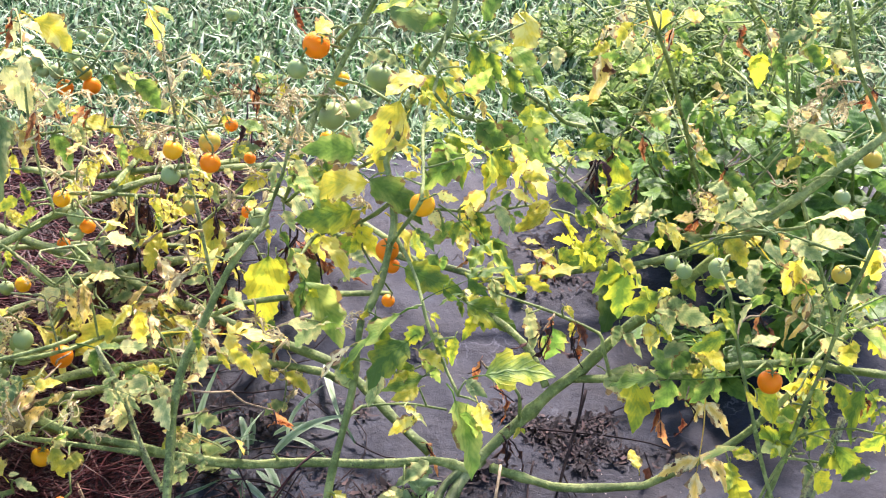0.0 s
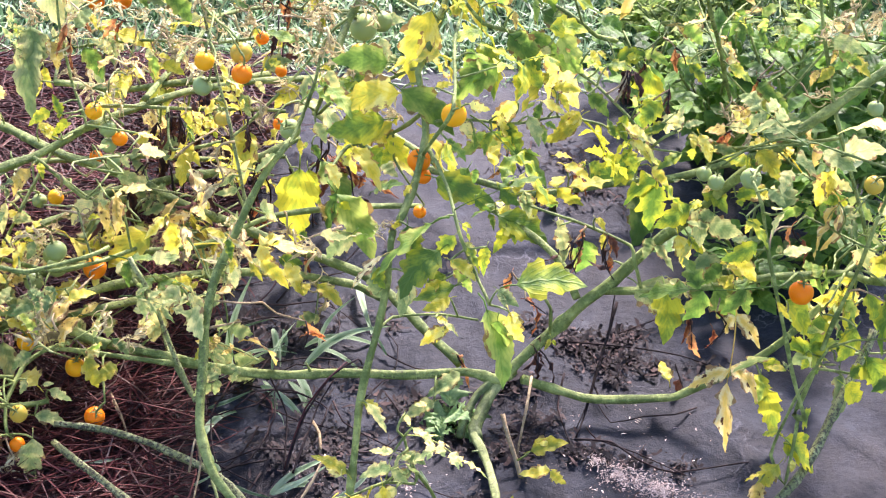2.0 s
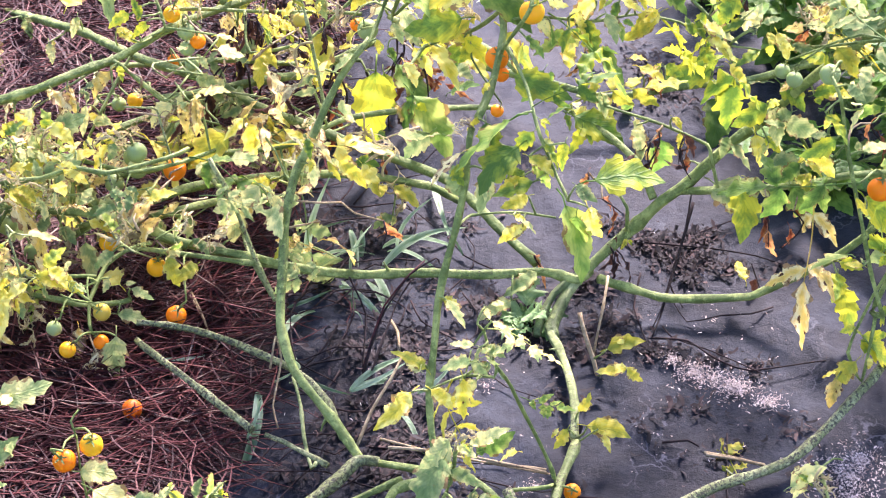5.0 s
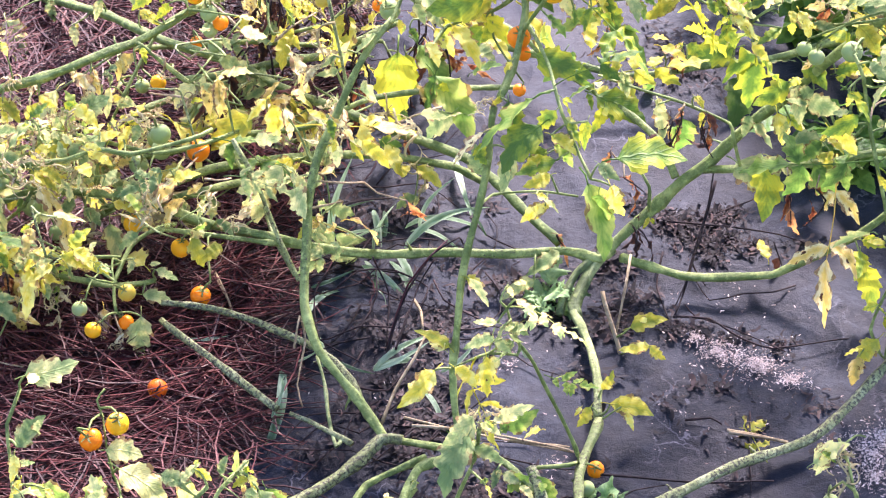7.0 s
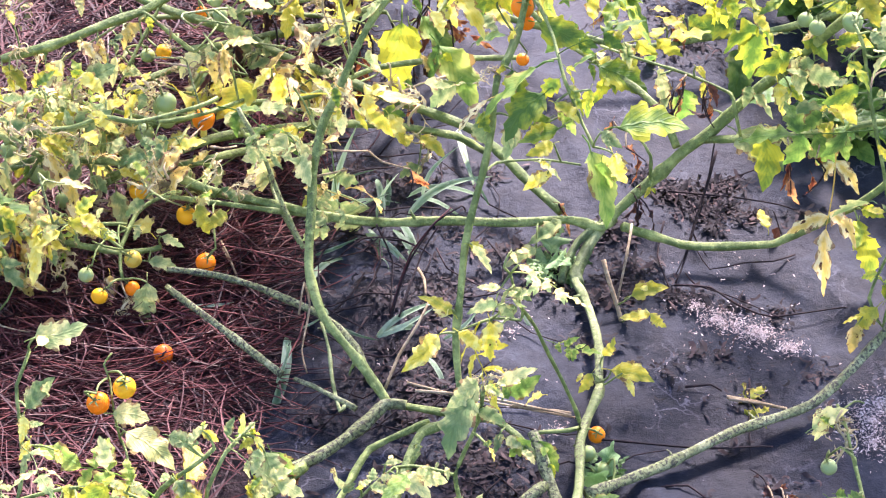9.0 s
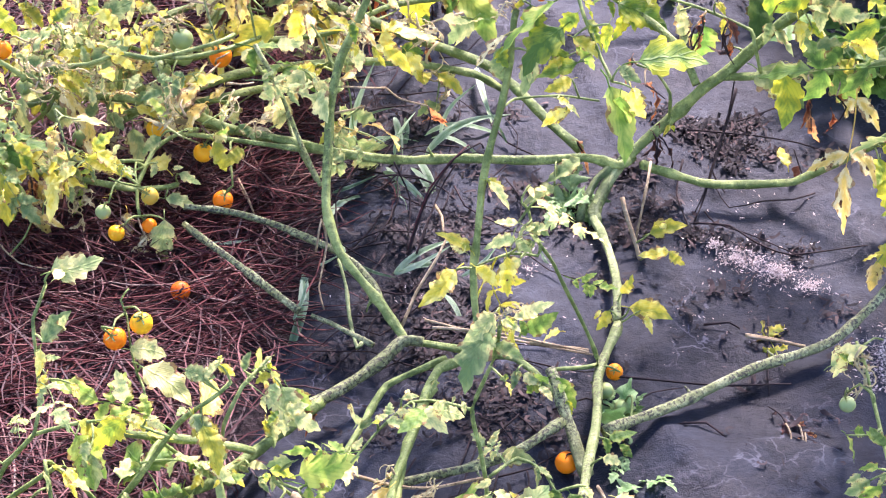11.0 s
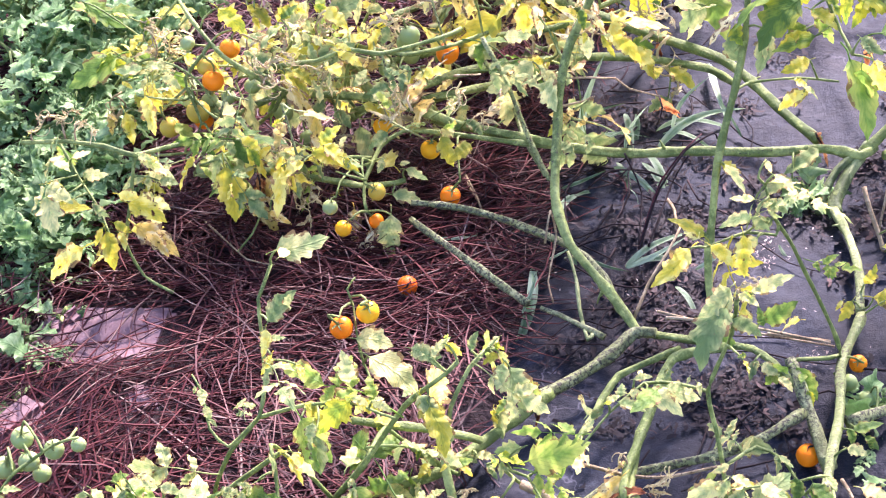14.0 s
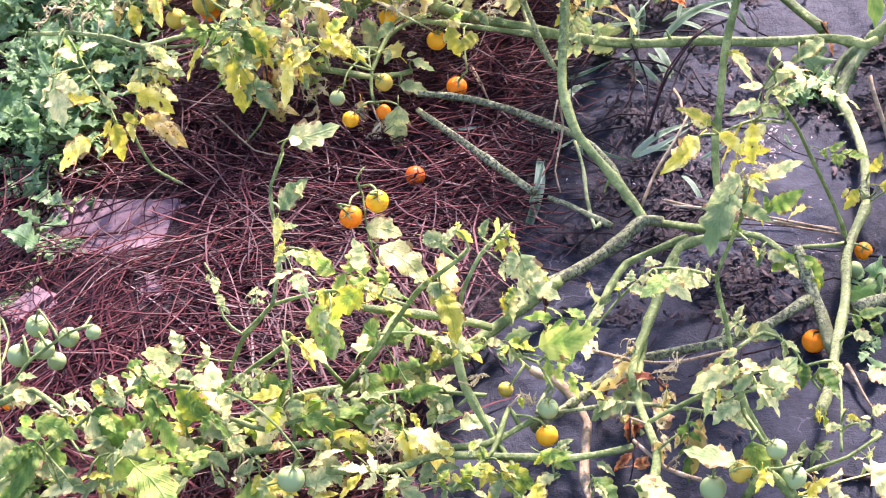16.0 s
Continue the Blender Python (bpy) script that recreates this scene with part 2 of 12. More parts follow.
# rough turf under everything, its green darkened to paint shade between lawn blades
ground_mat, n, l, b = material("rough_turf_shaded")
c = coords(n)
turf = ramp(n, l, noise_node(n, l, 30.0, 6.0, 0.7, c), [(0.3, (0.015, 0.03, 0.012)), (0.6, (0.04, 0.075, 0.028)), (0.8, (0.08, 0.12, 0.05))])
far = noise_node(n, l, 0.25, 3.0, 0.5, c)
l.new(mix(n, l, far, turf, (0.09, 0.13, 0.04)), b.inputs["Base Color"])
b.inputs["Roughness"].default_value = 0.95
bump(n, l, noise_node(n, l, 60.0, 6.0, 0.7, c), 0.8, 0.02, b)

needle_mat, n, l, b = material("pine_needle")
g = n.new("ShaderNodeNewGeometry")
rnd = g.outputs["Random Per Island"]
col = ramp(n, l, rnd, [(0.0, (0.007, 0.002, 0.0025)), (0.38, (0.038, 0.009, 0.009)), (0.70, (0.145, 0.036, 0.032)), (0.88, (0.25, 0.09, 0.072)), (0.94, (0.27, 0.165, 0.125)), (1.0, (0.36, 0.28, 0.22))])
col = mix(n, l, noise_node(n, l, 30.0, 3.0, 0.6, coords(n)), col, (0.04, 0.0105, 0.012))
l.new(col, b.inputs["Base Color"])
b.inputs["Roughness"].default_value = 0.55
b.inputs["Specular IOR Level"].default_value = 0.12

# duff colour taken near black to paint the shade between needles
duff_mat, n, l, b = material("needle_duff_shaded")
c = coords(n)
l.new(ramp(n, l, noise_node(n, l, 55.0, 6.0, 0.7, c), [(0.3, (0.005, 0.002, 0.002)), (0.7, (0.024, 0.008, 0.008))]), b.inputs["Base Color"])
b.inputs["Roughness"].default_value = 0.9
bump(n, l, noise_node(n, l, 120.0, 5.0, 0.7, c), 0.9, 0.01, b)

lawn_mat, n, l, b = material("lawn_blade")
rnd = n.new("ShaderNodeNewGeometry").outputs["Random Per Island"]
col = ramp(n, l, rnd, [(0.0, (0.010, 0.040, 0.010)), (0.38, (0.08, 0.20, 0.065)), (0.72, (0.33, 0.50, 0.24)), (1.0, (0.80, 0.88, 0.62))])
l.new(col, b.inputs["Base Color"])
b.inputs["Roughness"].default_value = 0.6
b.inputs["Specular IOR Level"].default_value = 0.25
tr = n.new("ShaderNodeBsdfTranslucent")
l.new(col, tr.inputs["Color"])
ms = n.new("ShaderNodeMixShader")
ms.inputs[0].default_value = 0.35
l.new(b.outputs[0], ms.inputs[1])
l.new(tr.outputs[0], ms.inputs[2])
l.new(ms.outputs[0], n["Material Output"].inputs["Surface"])

litter_mat, n, l, b = material("dead_leaf_litter")
rnd = n.new("ShaderNodeNewGeometry").outputs["Random Per Island"]
col = ramp(n, l, rnd, [(0.0, (0.004, 0.0025, 0.0025)), (0.5, (0.011, 0.0062, 0.0058)), (0.88, (0.027, 0.0145, 0.0128)), (1.0, (0.09, 0.052, 0.042))])
l.new(col, b.inputs["Base Color"])
b.inputs["Roughness"].default_value = 0.85

shaving_mat, n, l, b = material("pale_shavings")
rnd = n.new("ShaderNodeNewGeometry").outputs["Random Per Island"]
l.new(ramp(n, l, rnd, [(0.0, (0.08, 0.05, 0.04)), (0.25, (0.30, 0.22, 0.19)), (0.5, (0.50, 0.40, 0.34)), (1.0, (0.74, 0.63, 0.55))]), b.inputs["Base Color"])
b.inputs["Roughness"].default_value = 0.85

paver_mat, n, l, b = material("rose_concrete_paver")
c = coords(n)
col = ramp(n, l, noise_node(n, l, 14.0, 6.0, 0.65, c), [(0.3, (0.14, 0.08, 0.08)), (0.55, (0.20, 0.122, 0.122)), (0.75, (0.27, 0.18, 0.175))])
col = mix(n, l, ramp(n, l, noise_node(n, l, 300.0, 2.0, 0.5, c), [(0.6, (0, 0, 0)), (0.7, (0.6, 0.6, 0.6))]), col, (0.2, 0.15, 0.14))
l.new(col, b.inputs["Base Color"])
b.inputs["Roughness"].default_value = 0.85
bump(n, l, noise_node(n, l, 220.0, 4.0, 0.7, c), 0.4, 0.003, b)


# helpers
def mesh_of(name, verts, faces, mat, uvs=None, smooth=True):
    me = bpy.data.meshes.new(name)
    me.from_pydata([tuple(v) for v in verts], [], faces)
    me.materials.append(mat)
    if smooth:
        me.polygons.foreach_set("use_smooth", [True] * len(me.polygons))
    if uvs is not None:
        layer = me.uv_layers.new(name="uv")
        idx = np.empty(len(me.loops), dtype=np.int32)
        me.loops.foreach_get("vertex_index", idx)
        layer.data.foreach_set("uv", np.asarray(uvs, dtype=np.float32)[idx].ravel())
    me.update()
    return me


def put(name, me, parent=None, m=None, label=""):
    ob = new(name, me)
    if parent is not None:
        ob.parent = parent
    if m is not None:
        ob.matrix_basis = m
    if label:
        ob["label"] = label
    return ob


def thing(name, label, category, group="", at=(0, 0, 0)):
    e = new(name)
    e.empty_display_size = 0.05
    e.location = at
    return tagged(e, label, category, group)


def smooth_line(pts, step):
    """Catmull-Rom through the nodes."""
    p = np.array(pts, dtype=float)
    p = np.vstack([2 * p[0] - p[1], p, 2 * p[-1] - p[-2]])
    res = []
    for i in range(1, len(p) - 2):
        k = max(2, int(np.linalg.norm(p[i + 1] - p[i]) / step))
        t = np.linspace(0, 1, k, endpoint=False)[:, None]
        a, b_, c_, d_ = p[i - 1], p[i], p[i + 1], p[i + 2]
        curve = 0.5 * (2 * b_ + (c_ - a) * t + (2 * a - 5 * b_ + 4 * c_ - d_) * t ** 2 + (3 * b_ - a - 3 * c_ + d_) * t ** 3)
        res.append(0.5 * curve + 0.5 * (b_ + (c_ - b_) * t))
    res.append(p[-2][None])
    return np.vstack(res)


def tube(line, radii, sides=7, ridge=0.0):
    """Vertices and faces of a tube along a line, closed at both ends; ridge makes it angular."""
    line = np.asarray(line)
    tan = np.gradient(line, axis=0)
    tan /= np.linalg.norm(tan, axis=1)[:, None] + 1e-9
    ref = np.array([0.3, 0.2, 0.93]) if abs(tan[0][2]) < 0.8 else np.array([1.0, 0.1, 0])
    u = np.cross(tan, ref)
    u /= np.linalg.norm(u, axis=1)[:, None] + 1e-9
    w = np.cross(tan, u)
    ang = np.linspace(0, 2 * math.pi, sides, endpoint=False)
    ring = np.cos(ang)[None, :, None] * u[:, None] + np.sin(ang)[None, :, None] * w[:, None]
    ring = ring * (1 + ridge * np.cos(ang * 4 + 0.6))[None, :, None]
    v = (line[:, None] + ring * np.asarray(radii)[:, None, None]).reshape(-1, 3)
    faces = []
    for i in range(len(line) - 1):
        for k in range(sides):
            j = (k + 1) % sides
            faces.append((i * sides + k, i * sides + j, (i + 1) * sides + j, (i + 1) * sides + k))
    faces.append(tuple(range(sides - 1, -1, -1)))
    faces.append(tuple((len(line) - 1) * sides + k for k in range(sides)))
    return v, faces


def join(pieces):
    vs, fs, off = [], [], 0
    for v, f in pieces:
        vs.append(np.asarray(v))
        fs += [tuple(i + off for i in q) for q in f]
        off += len(v)
    return np.vstack(vs), fs


rng = random.Random(11)


def blade_shape(seed, width, teeth, depth, droop, fold, ruffle, power=0.72):
    """One leaf blade of length 1 along +y with lobed edges: vertices, faces, uv."""
    r = random.Random(seed)
    rows = 25
    us = (-1, -0.55, 0, 0.55, 1)
    verts, uv, faces = [], [], []
    bend, ph = r.uniform(-0.12, 0.12), r.uniform(0, 6.3)
    lobe = [[r.uniform(0.65, 1.3) for _ in range(teeth + 3)] for _ in range(2)]
    offset = (0.0, r.uniform(0.15, 0.4))
    peak = 0.62
    for i in range(rows):
        s = i / (rows - 1)
        w0 = width * max(0.0, math.sin(math.pi * s ** power)) ** 0.8
        if depth > 0.15:
            # broad rounded base, drawn out to a point
            w0 = width * (0.45 * max(0.0, math.sin(math.pi * s ** 0.62)) ** 0.75 + 0.68 * s ** 0.42 * (1 - s) ** 1.15 / 0.42)
        for uu in us:
            side = 1 if uu > 0 else 0
            q = 0.25 + s * teeth * 0.98 + offset[side]
            fr = q % 1.0
            full = fr / peak if fr < peak else ((1 - fr) / (1 - peak)) ** 0.8
            deep = 1.3 * depth * lobe[side][int(q)] * (1.0 if s < 0.8 else (1 - s) / 0.2)
            nib = 0.22 * depth * math.sin(q * 18.85 + ph)
            edge = w0 * (1 - deep * (1 - full) + nib) * (1 + 0.03 * r.uniform(-1, 1))
            w = edge if abs(uu) == 1 else w0 * (1 - 0.45 * min(deep, 0.6) * (1 - full))
            x = uu * w + bend * math.sin(math.pi * s)
            y = s + (0.15 * full * abs(uu) * min(1.0, 3 * depth) * (1 - s) if 0 < i < rows - 1 else 0)
            z = -droop * s * s + fold * abs(uu) * w - 0.5 * fold * uu * uu * w0 + ruffle * abs(uu) * math.sin(s * 15 + ph + uu * 1.7) * w0 * 2
            z += 0.018 * math.sin(s * teeth * 6.283 + uu * 2) * (1 - abs(uu)) * (w0 / max(width, 1e-4))
            verts.append((x, y, z))
            uv.append((uu * w / max(width, 1e-4), s))
    for i in range(rows - 1):
        for k in range(4):
            a = i * 5 + k
            faces.append((a, a + 1, a + 6, a + 5))
    return np.array(verts), faces, np.array(uv)


def with_petiole(v, f, uv, length, r0=0.013):
    pv, pf = tube(np.array([(0, -length, -0.05), (0, -length * 0.5, 0.01), (0, 0.06, 0.0)]), [r0, r0 * 0.9, r0 * 0.7], 5)
    vs, fs = join([(v, f), (pv, pf)])
    return vs, fs, np.vstack([uv, np.zeros((len(pv), 2))])


def compound_shape(seed, pairs, spread):
    """A tomato leaf with several toothed leaflets on one rachis, length 1 along +y."""
    r = random.Random(seed)
    pieces, uvs = [], []
    bow = r.uniform(0.1, 0.35)
    def at(s):
        return np.array([0.06 * math.sin(s * 3 + seed), s * 0.75, -bow * s * s])
    line = np.array([at(s) for s in np.linspace(-0.2, 0.95, 8)])
    pv, pf = tube(line, np.linspace(0.011, 0.005, 8), 5)
    pieces.append((pv, pf))
    uvs.append(np.zeros((len(pv), 2)))
    spots = [(0.95, 0.0, 0.52)]
    for k in range(pairs):
        s = 0.25 + 0.55 * k / max(1, pairs - 1)
        for sd in (-1, 1):
            spots.append((s + r.uniform(-0.05, 0.05), sd * r.uniform(0.8, 1.3), r.uniform(0.30, 0.5) * (1 if k % 2 else 0.8)))
    for q, (s, ang, size) in enumerate(spots):
        v, f, uv = blade_shape(seed * 31 + q, r.uniform(0.24, 0.36), r.choice((2, 3)), r.uniform(0.26, 0.44), r.uniform(0.1, 0.5), r.uniform(0.05, 0.35), r.uniform(0.05, 0.16))
        m = Matrix.Translation(at(s)) @ Matrix.Rotation(-ang, 4, "Z") @ Matrix.Rotation(r.uniform(-0.5, 0.3), 4, "X") @ Matrix.Rotation(r.uniform(-0.6, 0.6), 4, "Y") @ Matrix.Diagonal((size * spread, size, size, 1))
        a = np.array(m)
        pieces.append((v @ a[:3, :3].T + a[:3, 3], f))
        uvs.append(uv)
    vs, fs = join(pieces)
    return vs, fs, np.vstack(uvs)


def withered_shape(seed):
    """A dried compound leaf: a curling rachis with rolled shreds and curled tendrils, length about 1."""
    r = random.Random(seed)
    ph, amp = r.uniform(0, 6.3), r.uniform(0.07, 0.15)
    def at(s):
        return np.array([amp * math.sin(s * 7 + ph), s * 0.85, amp * math.cos(s * 6 + ph) - 0.45 * s * s])
    line = np.array([at(s) for s in np.linspace(-0.15, 1.0, 14)])
    pieces = [tube(line, np.linspace(0.028, 0.014, 14), 5)]
    uvs = [np.zeros((len(pieces[0][0]), 2))]
    for q in range(7):
        o = at(r.uniform(0.2, 1.0))
        a = r.uniform(0, 6.3)
        if q < 5:
            v, f, uv = blade_shape(seed * 13 + q, r.uniform(0.16, 0.28), r.choice((2, 3)), r.uniform(0.35, 0.6), r.uniform(0.6, 1.6), r.uniform(0.5, 1.3), r.uniform(0.15, 0.4))
            size = r.uniform(0.24, 0.46)
            m = np.array(Matrix.Translation(o) @ Euler((r.uniform(-1.2, 0.6), r.uniform(-0.8, 0.8), a)).to_matrix().to_4x4() @ Matrix.Diagonal((size, size, size, 1)))
            pieces.append((v @ m[:3, :3].T + m[:3, 3], f))
            uvs.append(uv)
        else:
            turn = [o + np.array([math.cos(a + 4.5 * k / 9), math.sin(a + 4.5 * k / 9), 0.5 * math.sin(k * 0.6)]) * 0.05 * k * (1 - 0.045 * k) for k in range(10)]
            v, f = tube(np.array(turn), np.linspace(0.018, 0.009, 10), 4)
            pieces.append((v, f))
            uvs.append(np.zeros((len(v), 2)))
    vs, fs = join(pieces)
    return vs, fs, np.vstack(uvs)


SINGLE, COMPOUND = {}, {}
for kind, mat in LEAF.items():
    curl = {"d": 2.4, "r": 2.2, "w": 2.0, "s": 1.4, "y": 1.2}.get(kind, 1.0)
    SINGLE[kind] = []
    for k in range(6):
        r = random.Random(k * 7 + 1)
        v, f, uv = blade_shape(k + 3, (0.29, 0.34, 0.31, 0.37, 0.27, 0.32)[k] / (curl ** 0.5), (4, 4, 5, 4, 5, 4)[k], (0.22, 0.30, 0.20, 0.33, 0.27, 0.25)[k],
                               r.uniform(0.1, 0.35) * curl, r.uniform(0.05, 0.35) * curl, r.uniform(0.03, 0.09) * curl)
        SINGLE[kind].append(mesh_of("leaf", *with_petiole(v, f, uv, 0.22)[:2], mat, with_petiole(v, f, uv, 0.22)[2]))
    COMPOUND[kind] = [mesh_of("leaf", *compound_shape(k + 41, (2, 3, 2, 3)[k], 1 / curl ** 0.4)[:2], mat, compound_shape(k + 41, (2, 3, 2, 3)[k], 1 / curl ** 0.4)[2]) for k in range(4)]


WITHERED = []
for k in range(5):
    v, f, uv = withered_shape(k + 300)
    WITHERED.append(mesh_of("leaf", v, f, LEAF["w"], uv))


def aim(base, tip, normal):
    """A matrix whose y runs from base to tip and whose z leans to the normal, scaled to that length."""
    base, tip = Vector(base), Vector(tip)
    y = tip - base
    size = max(y.length, 1e-4)
    y.normalize()
    x = y.cross(Vector(normal))
    if x.length < 1e-3:
        x = y.cross(Vector((1, 0.2, 0.1)))
    x.normalize()
    z = x.cross(y)
    m = Matrix((x, y, z)).transposed().to_4x4()
    return Matrix.Translation(base) @ m @ Matrix.Diagonal((size, size, size, 1))


def leaf(plant, base, tip, kind, pool=None):
    pool = pool or SINGLE
    nrm = (rng.gauss(0, 0.4), rng.gauss(-0.4, 0.35), 0.9)
    long = (Vector(tip) - Vector(base)).length
    slim = rng.uniform(0.5, 0.8) if kind in "dr" else rng.uniform(0.78, 1.05) * min(1.0, 0.08 / max(long, 0.02)) ** 0.5
    m = aim(base, tip, nrm) @ Matrix.Diagonal((1.2 * slim, 1.2, 1.2, 1))
    if kind == "w":
        return put("leaf", rng.choice(WITHERED), plant, aim(base, tip, nrm) @ Matrix.Scale(1.35, 4))
    return put("leaf", rng.choice(pool[kind]), plant, m)


FRUIT_AT = []
ALONG = {}


def nearest(plant, p, floor=-1.0):
    """The point of this plant's stems that lies nearest to p, and how far."""
    best, far = None, 1e9
    for line in ALONG.get(plant.name, ()):
        d = ((line - p) ** 2).sum(1) + 9.0 * (line[:, 2] < floor)
        k = int(d.argmin())
        if d[k] < far:
            best, far = line[k], d[k]
    return best, math.sqrt(far)


def stalk(plant, name, start, end, r0, r1, mat, sag):
    a, e = np.asarray(start, float), np.asarray(end, float)
    side = np.array([rng.gauss(0, 1), rng.gauss(0, 1), rng.gauss(0, 0.6)]) * np.linalg.norm(e - a) * 0.10
    line = smooth_line([a, a * 0.66 + e * 0.34 + side + (0, 0, sag), a * 0.3 + e * 0.7 + side * 0.7 + (0, 0, sag), e], 0.012)
    line[:, 2] = np.maximum(line[:, 2], min(a[2], e[2], 0.006))
    v, f = tube(line, np.linspace(r0, r1, len(line)), 5)
    return put(name, mesh_of(name, v, f, mat), plant)


def clear_of_fruit(p, ln, room=0.46):
    """Leaves do not grow into the fruit, nor hang right over it towards the light."""
    for q in FRUIT_AT:
        for s in (0.0, 0.04, 0.08, 0.13, 0.19, 0.26):
            if (p[0] - q[0]) ** 2 + (p[1] - q[1] + 0.74 * s) ** 2 + (p[2] - q[2] - 0.67 * s) ** 2 < (0.012 + room * ln) ** 2:
                return False
    return True


def placed_leaf(plant, base, tip, kind, pool=None):
    """A leaf at its own place, on a stalk from the nearest stem; a dead one hangs in crumpled shreds."""
    if kind in "dr":
        a, e = Vector(base), Vector(tip)
        k = max(2, int((e - a).length / 0.017))
        for i in range(k):
            q = a.lerp(e, i / k)
            s = rng.uniform(0.022, 0.036)
            d = Vector((rng.gauss(0, 0.55), rng.gauss(0, 0.55), rng.gauss(-0.9, 0.4)))
            g = q + d.normalized() * s
            g.z = max(g.z, 0.006)
            leaf(plant, q, g, kind)
        stalk(plant, "dry_rib", base, tip, 0.0013, 0.0007, stem_dead, 0.0)
    else:
        mid, ln = np.array(base) * 0.5 + np.array(tip) * 0.5, math.dist(base, tip)
        if not clear_of_fruit(mid, ln, 0.22):
            return
        leaf(plant, base, tip, kind, pool)
        # smaller leaflets beside it on the same stalk
        for _ in range(rng.choice((0, 1, 1, 1)) if pool is None else 0):
            a, way = Vector(base), Vector(tip) - Vector(base)
            q = a + way * rng.uniform(-0.35, 0.3) + Vector((rng.gauss(0, 0.2), rng.gauss(0, 0.2), rng.gauss(0, 0.12))) * ln
            g = q + (way + Vector((rng.gauss(0, 0.8), rng.gauss(0, 0.8), rng.gauss(-0.1, 0.5))) * ln).normalized() * ln * rng.uniform(0.4, 0.7)
            q.z, g.z = max(q.z, 0.01), max(g.z, 0.01)
            if clear_of_fruit(g, ln, 0.3):
                leaf(plant, q, g, kind if rng.random() < 0.7 else rng.choice("pyb"))
    p, far = nearest(plant, np.array(base))
    if p is not None and 0.012 < far < 0.3:
        stalk(plant, "petiole", p, base, 0.0014, 0.0010, stem_dry if kind in "drw" else stem_mat, 0.08 * far)


def stem(plant, nodes, r0, r1, mat, leafy=0, kinds="g", size=0.06):
    """A branch through its nodes, thicker at the joints, with leaves along it."""
    if r0 < 0.0032 and mat not in (stem_dry, stem_dead):
        p, far = nearest(plant, np.array(nodes[0]))
        if p is not None and 0.005 < far < 0.2:
            nodes = [tuple(p)] + list(nodes)
    line = smooth_line(nodes, 0.012)
    ALONG.setdefault(plant.name, []).append(line)
    k = len(line)
    ph = rng.uniform(0, 6.3)
    d = np.cumsum(np.r_[0, np.linalg.norm(np.diff(line, axis=0), axis=1)])
    rad = np.linspace(r0, r1, k) * (1 + 0.07 * np.sin(d * 60 + ph) + 0.05 * np.sin(d * 143 + ph * 2))
    joint = np.exp(-(((d + ph * 0.02) % 0.11 - 0.055) / 0.009) ** 2)
    rad *= 1 + 0.22 * joint
    wob = np.stack([np.sin(d * 37 + ph), np.sin(d * 29 + ph * 1.7), np.sin(d * 33 + ph * 0.6)], 1) * min(r0, 0.004) * 0.35
    wob[0] = wob[-1] = 0
    v, f = tube(line + wob, rad, 16 if r0 > 0.0035 else 6, 0.10 if r0 > 0.0035 else 0.0)
    # broken leaf stubs at some joints
    stubs = []
    if r0 > 0.0035:
        for i in range(4, k - 4):
            if joint[i] > 0.8 and rng.random() < 0.45:
                d3 = Vector((rng.gauss(0, 1), rng.gauss(0, 1), rng.gauss(0.3, 0.7))).normalized()
                a3, ln = Vector(line[i]) + d3 * rad[i] * 0.6, rng.uniform(0.008, 0.022)
                p3 = [a3, a3 + d3 * ln * 0.6, a3 + d3 * ln + Vector((rng.gauss(0, 0.3), rng.gauss(0, 0.3), -0.3)) * ln * 0.4]
                stubs.append(tube(np.array([tuple(q) for q in p3]), [rad[i] * 0.45, 0.0013, 0.0008], 5))
    if stubs:
        v, f = join([(v, f)] + stubs)
    ob = put("stem", mesh_of("stem", v, f, mat), plant)
    for _ in range(int(leafy * 0.3 + rng.random())):
        i = rng.randrange(int(k * 0.12), k)
        o = line[i]
        tan = line[min(i + 1, k - 1)] - line[max(i - 1, 0)]
        tan = tan / (np.linalg.norm(tan) + 1e-9)
        out = np.array([rng.gauss(0, 1), rng.gauss(0, 1), rng.gauss(0.1, 0.7)])
        out -= tan * (out @ tan) * 0.6
        out /= np.linalg.norm(out) + 1e-9
        kind = rng.choice(kinds)
        comp = rng.random() < 0.4
        ln = size * rng.uniform(0.5, 1.1) * (1.7 if comp else 1.0)
        if kind == "w":
            ln *= 0.7
        if kind == "d":
            out = out * 0.5 + np.array([0, 0, -0.9])
            ln *= 0.8
        base = o + out * (0.012 if comp else 0.02 + 0.02 * rng.random())
        tip = base + out * ln + np.array([0, 0, -0.25 * ln])
        low = 0.006
        base[2], tip[2] = max(base[2], low), max(tip[2], low)
        if clear_of_fruit(base * 0.4 + tip * 0.6, ln):
            leaf(plant, base, tip, kind, COMPOUND if comp else SINGLE)
    return ob


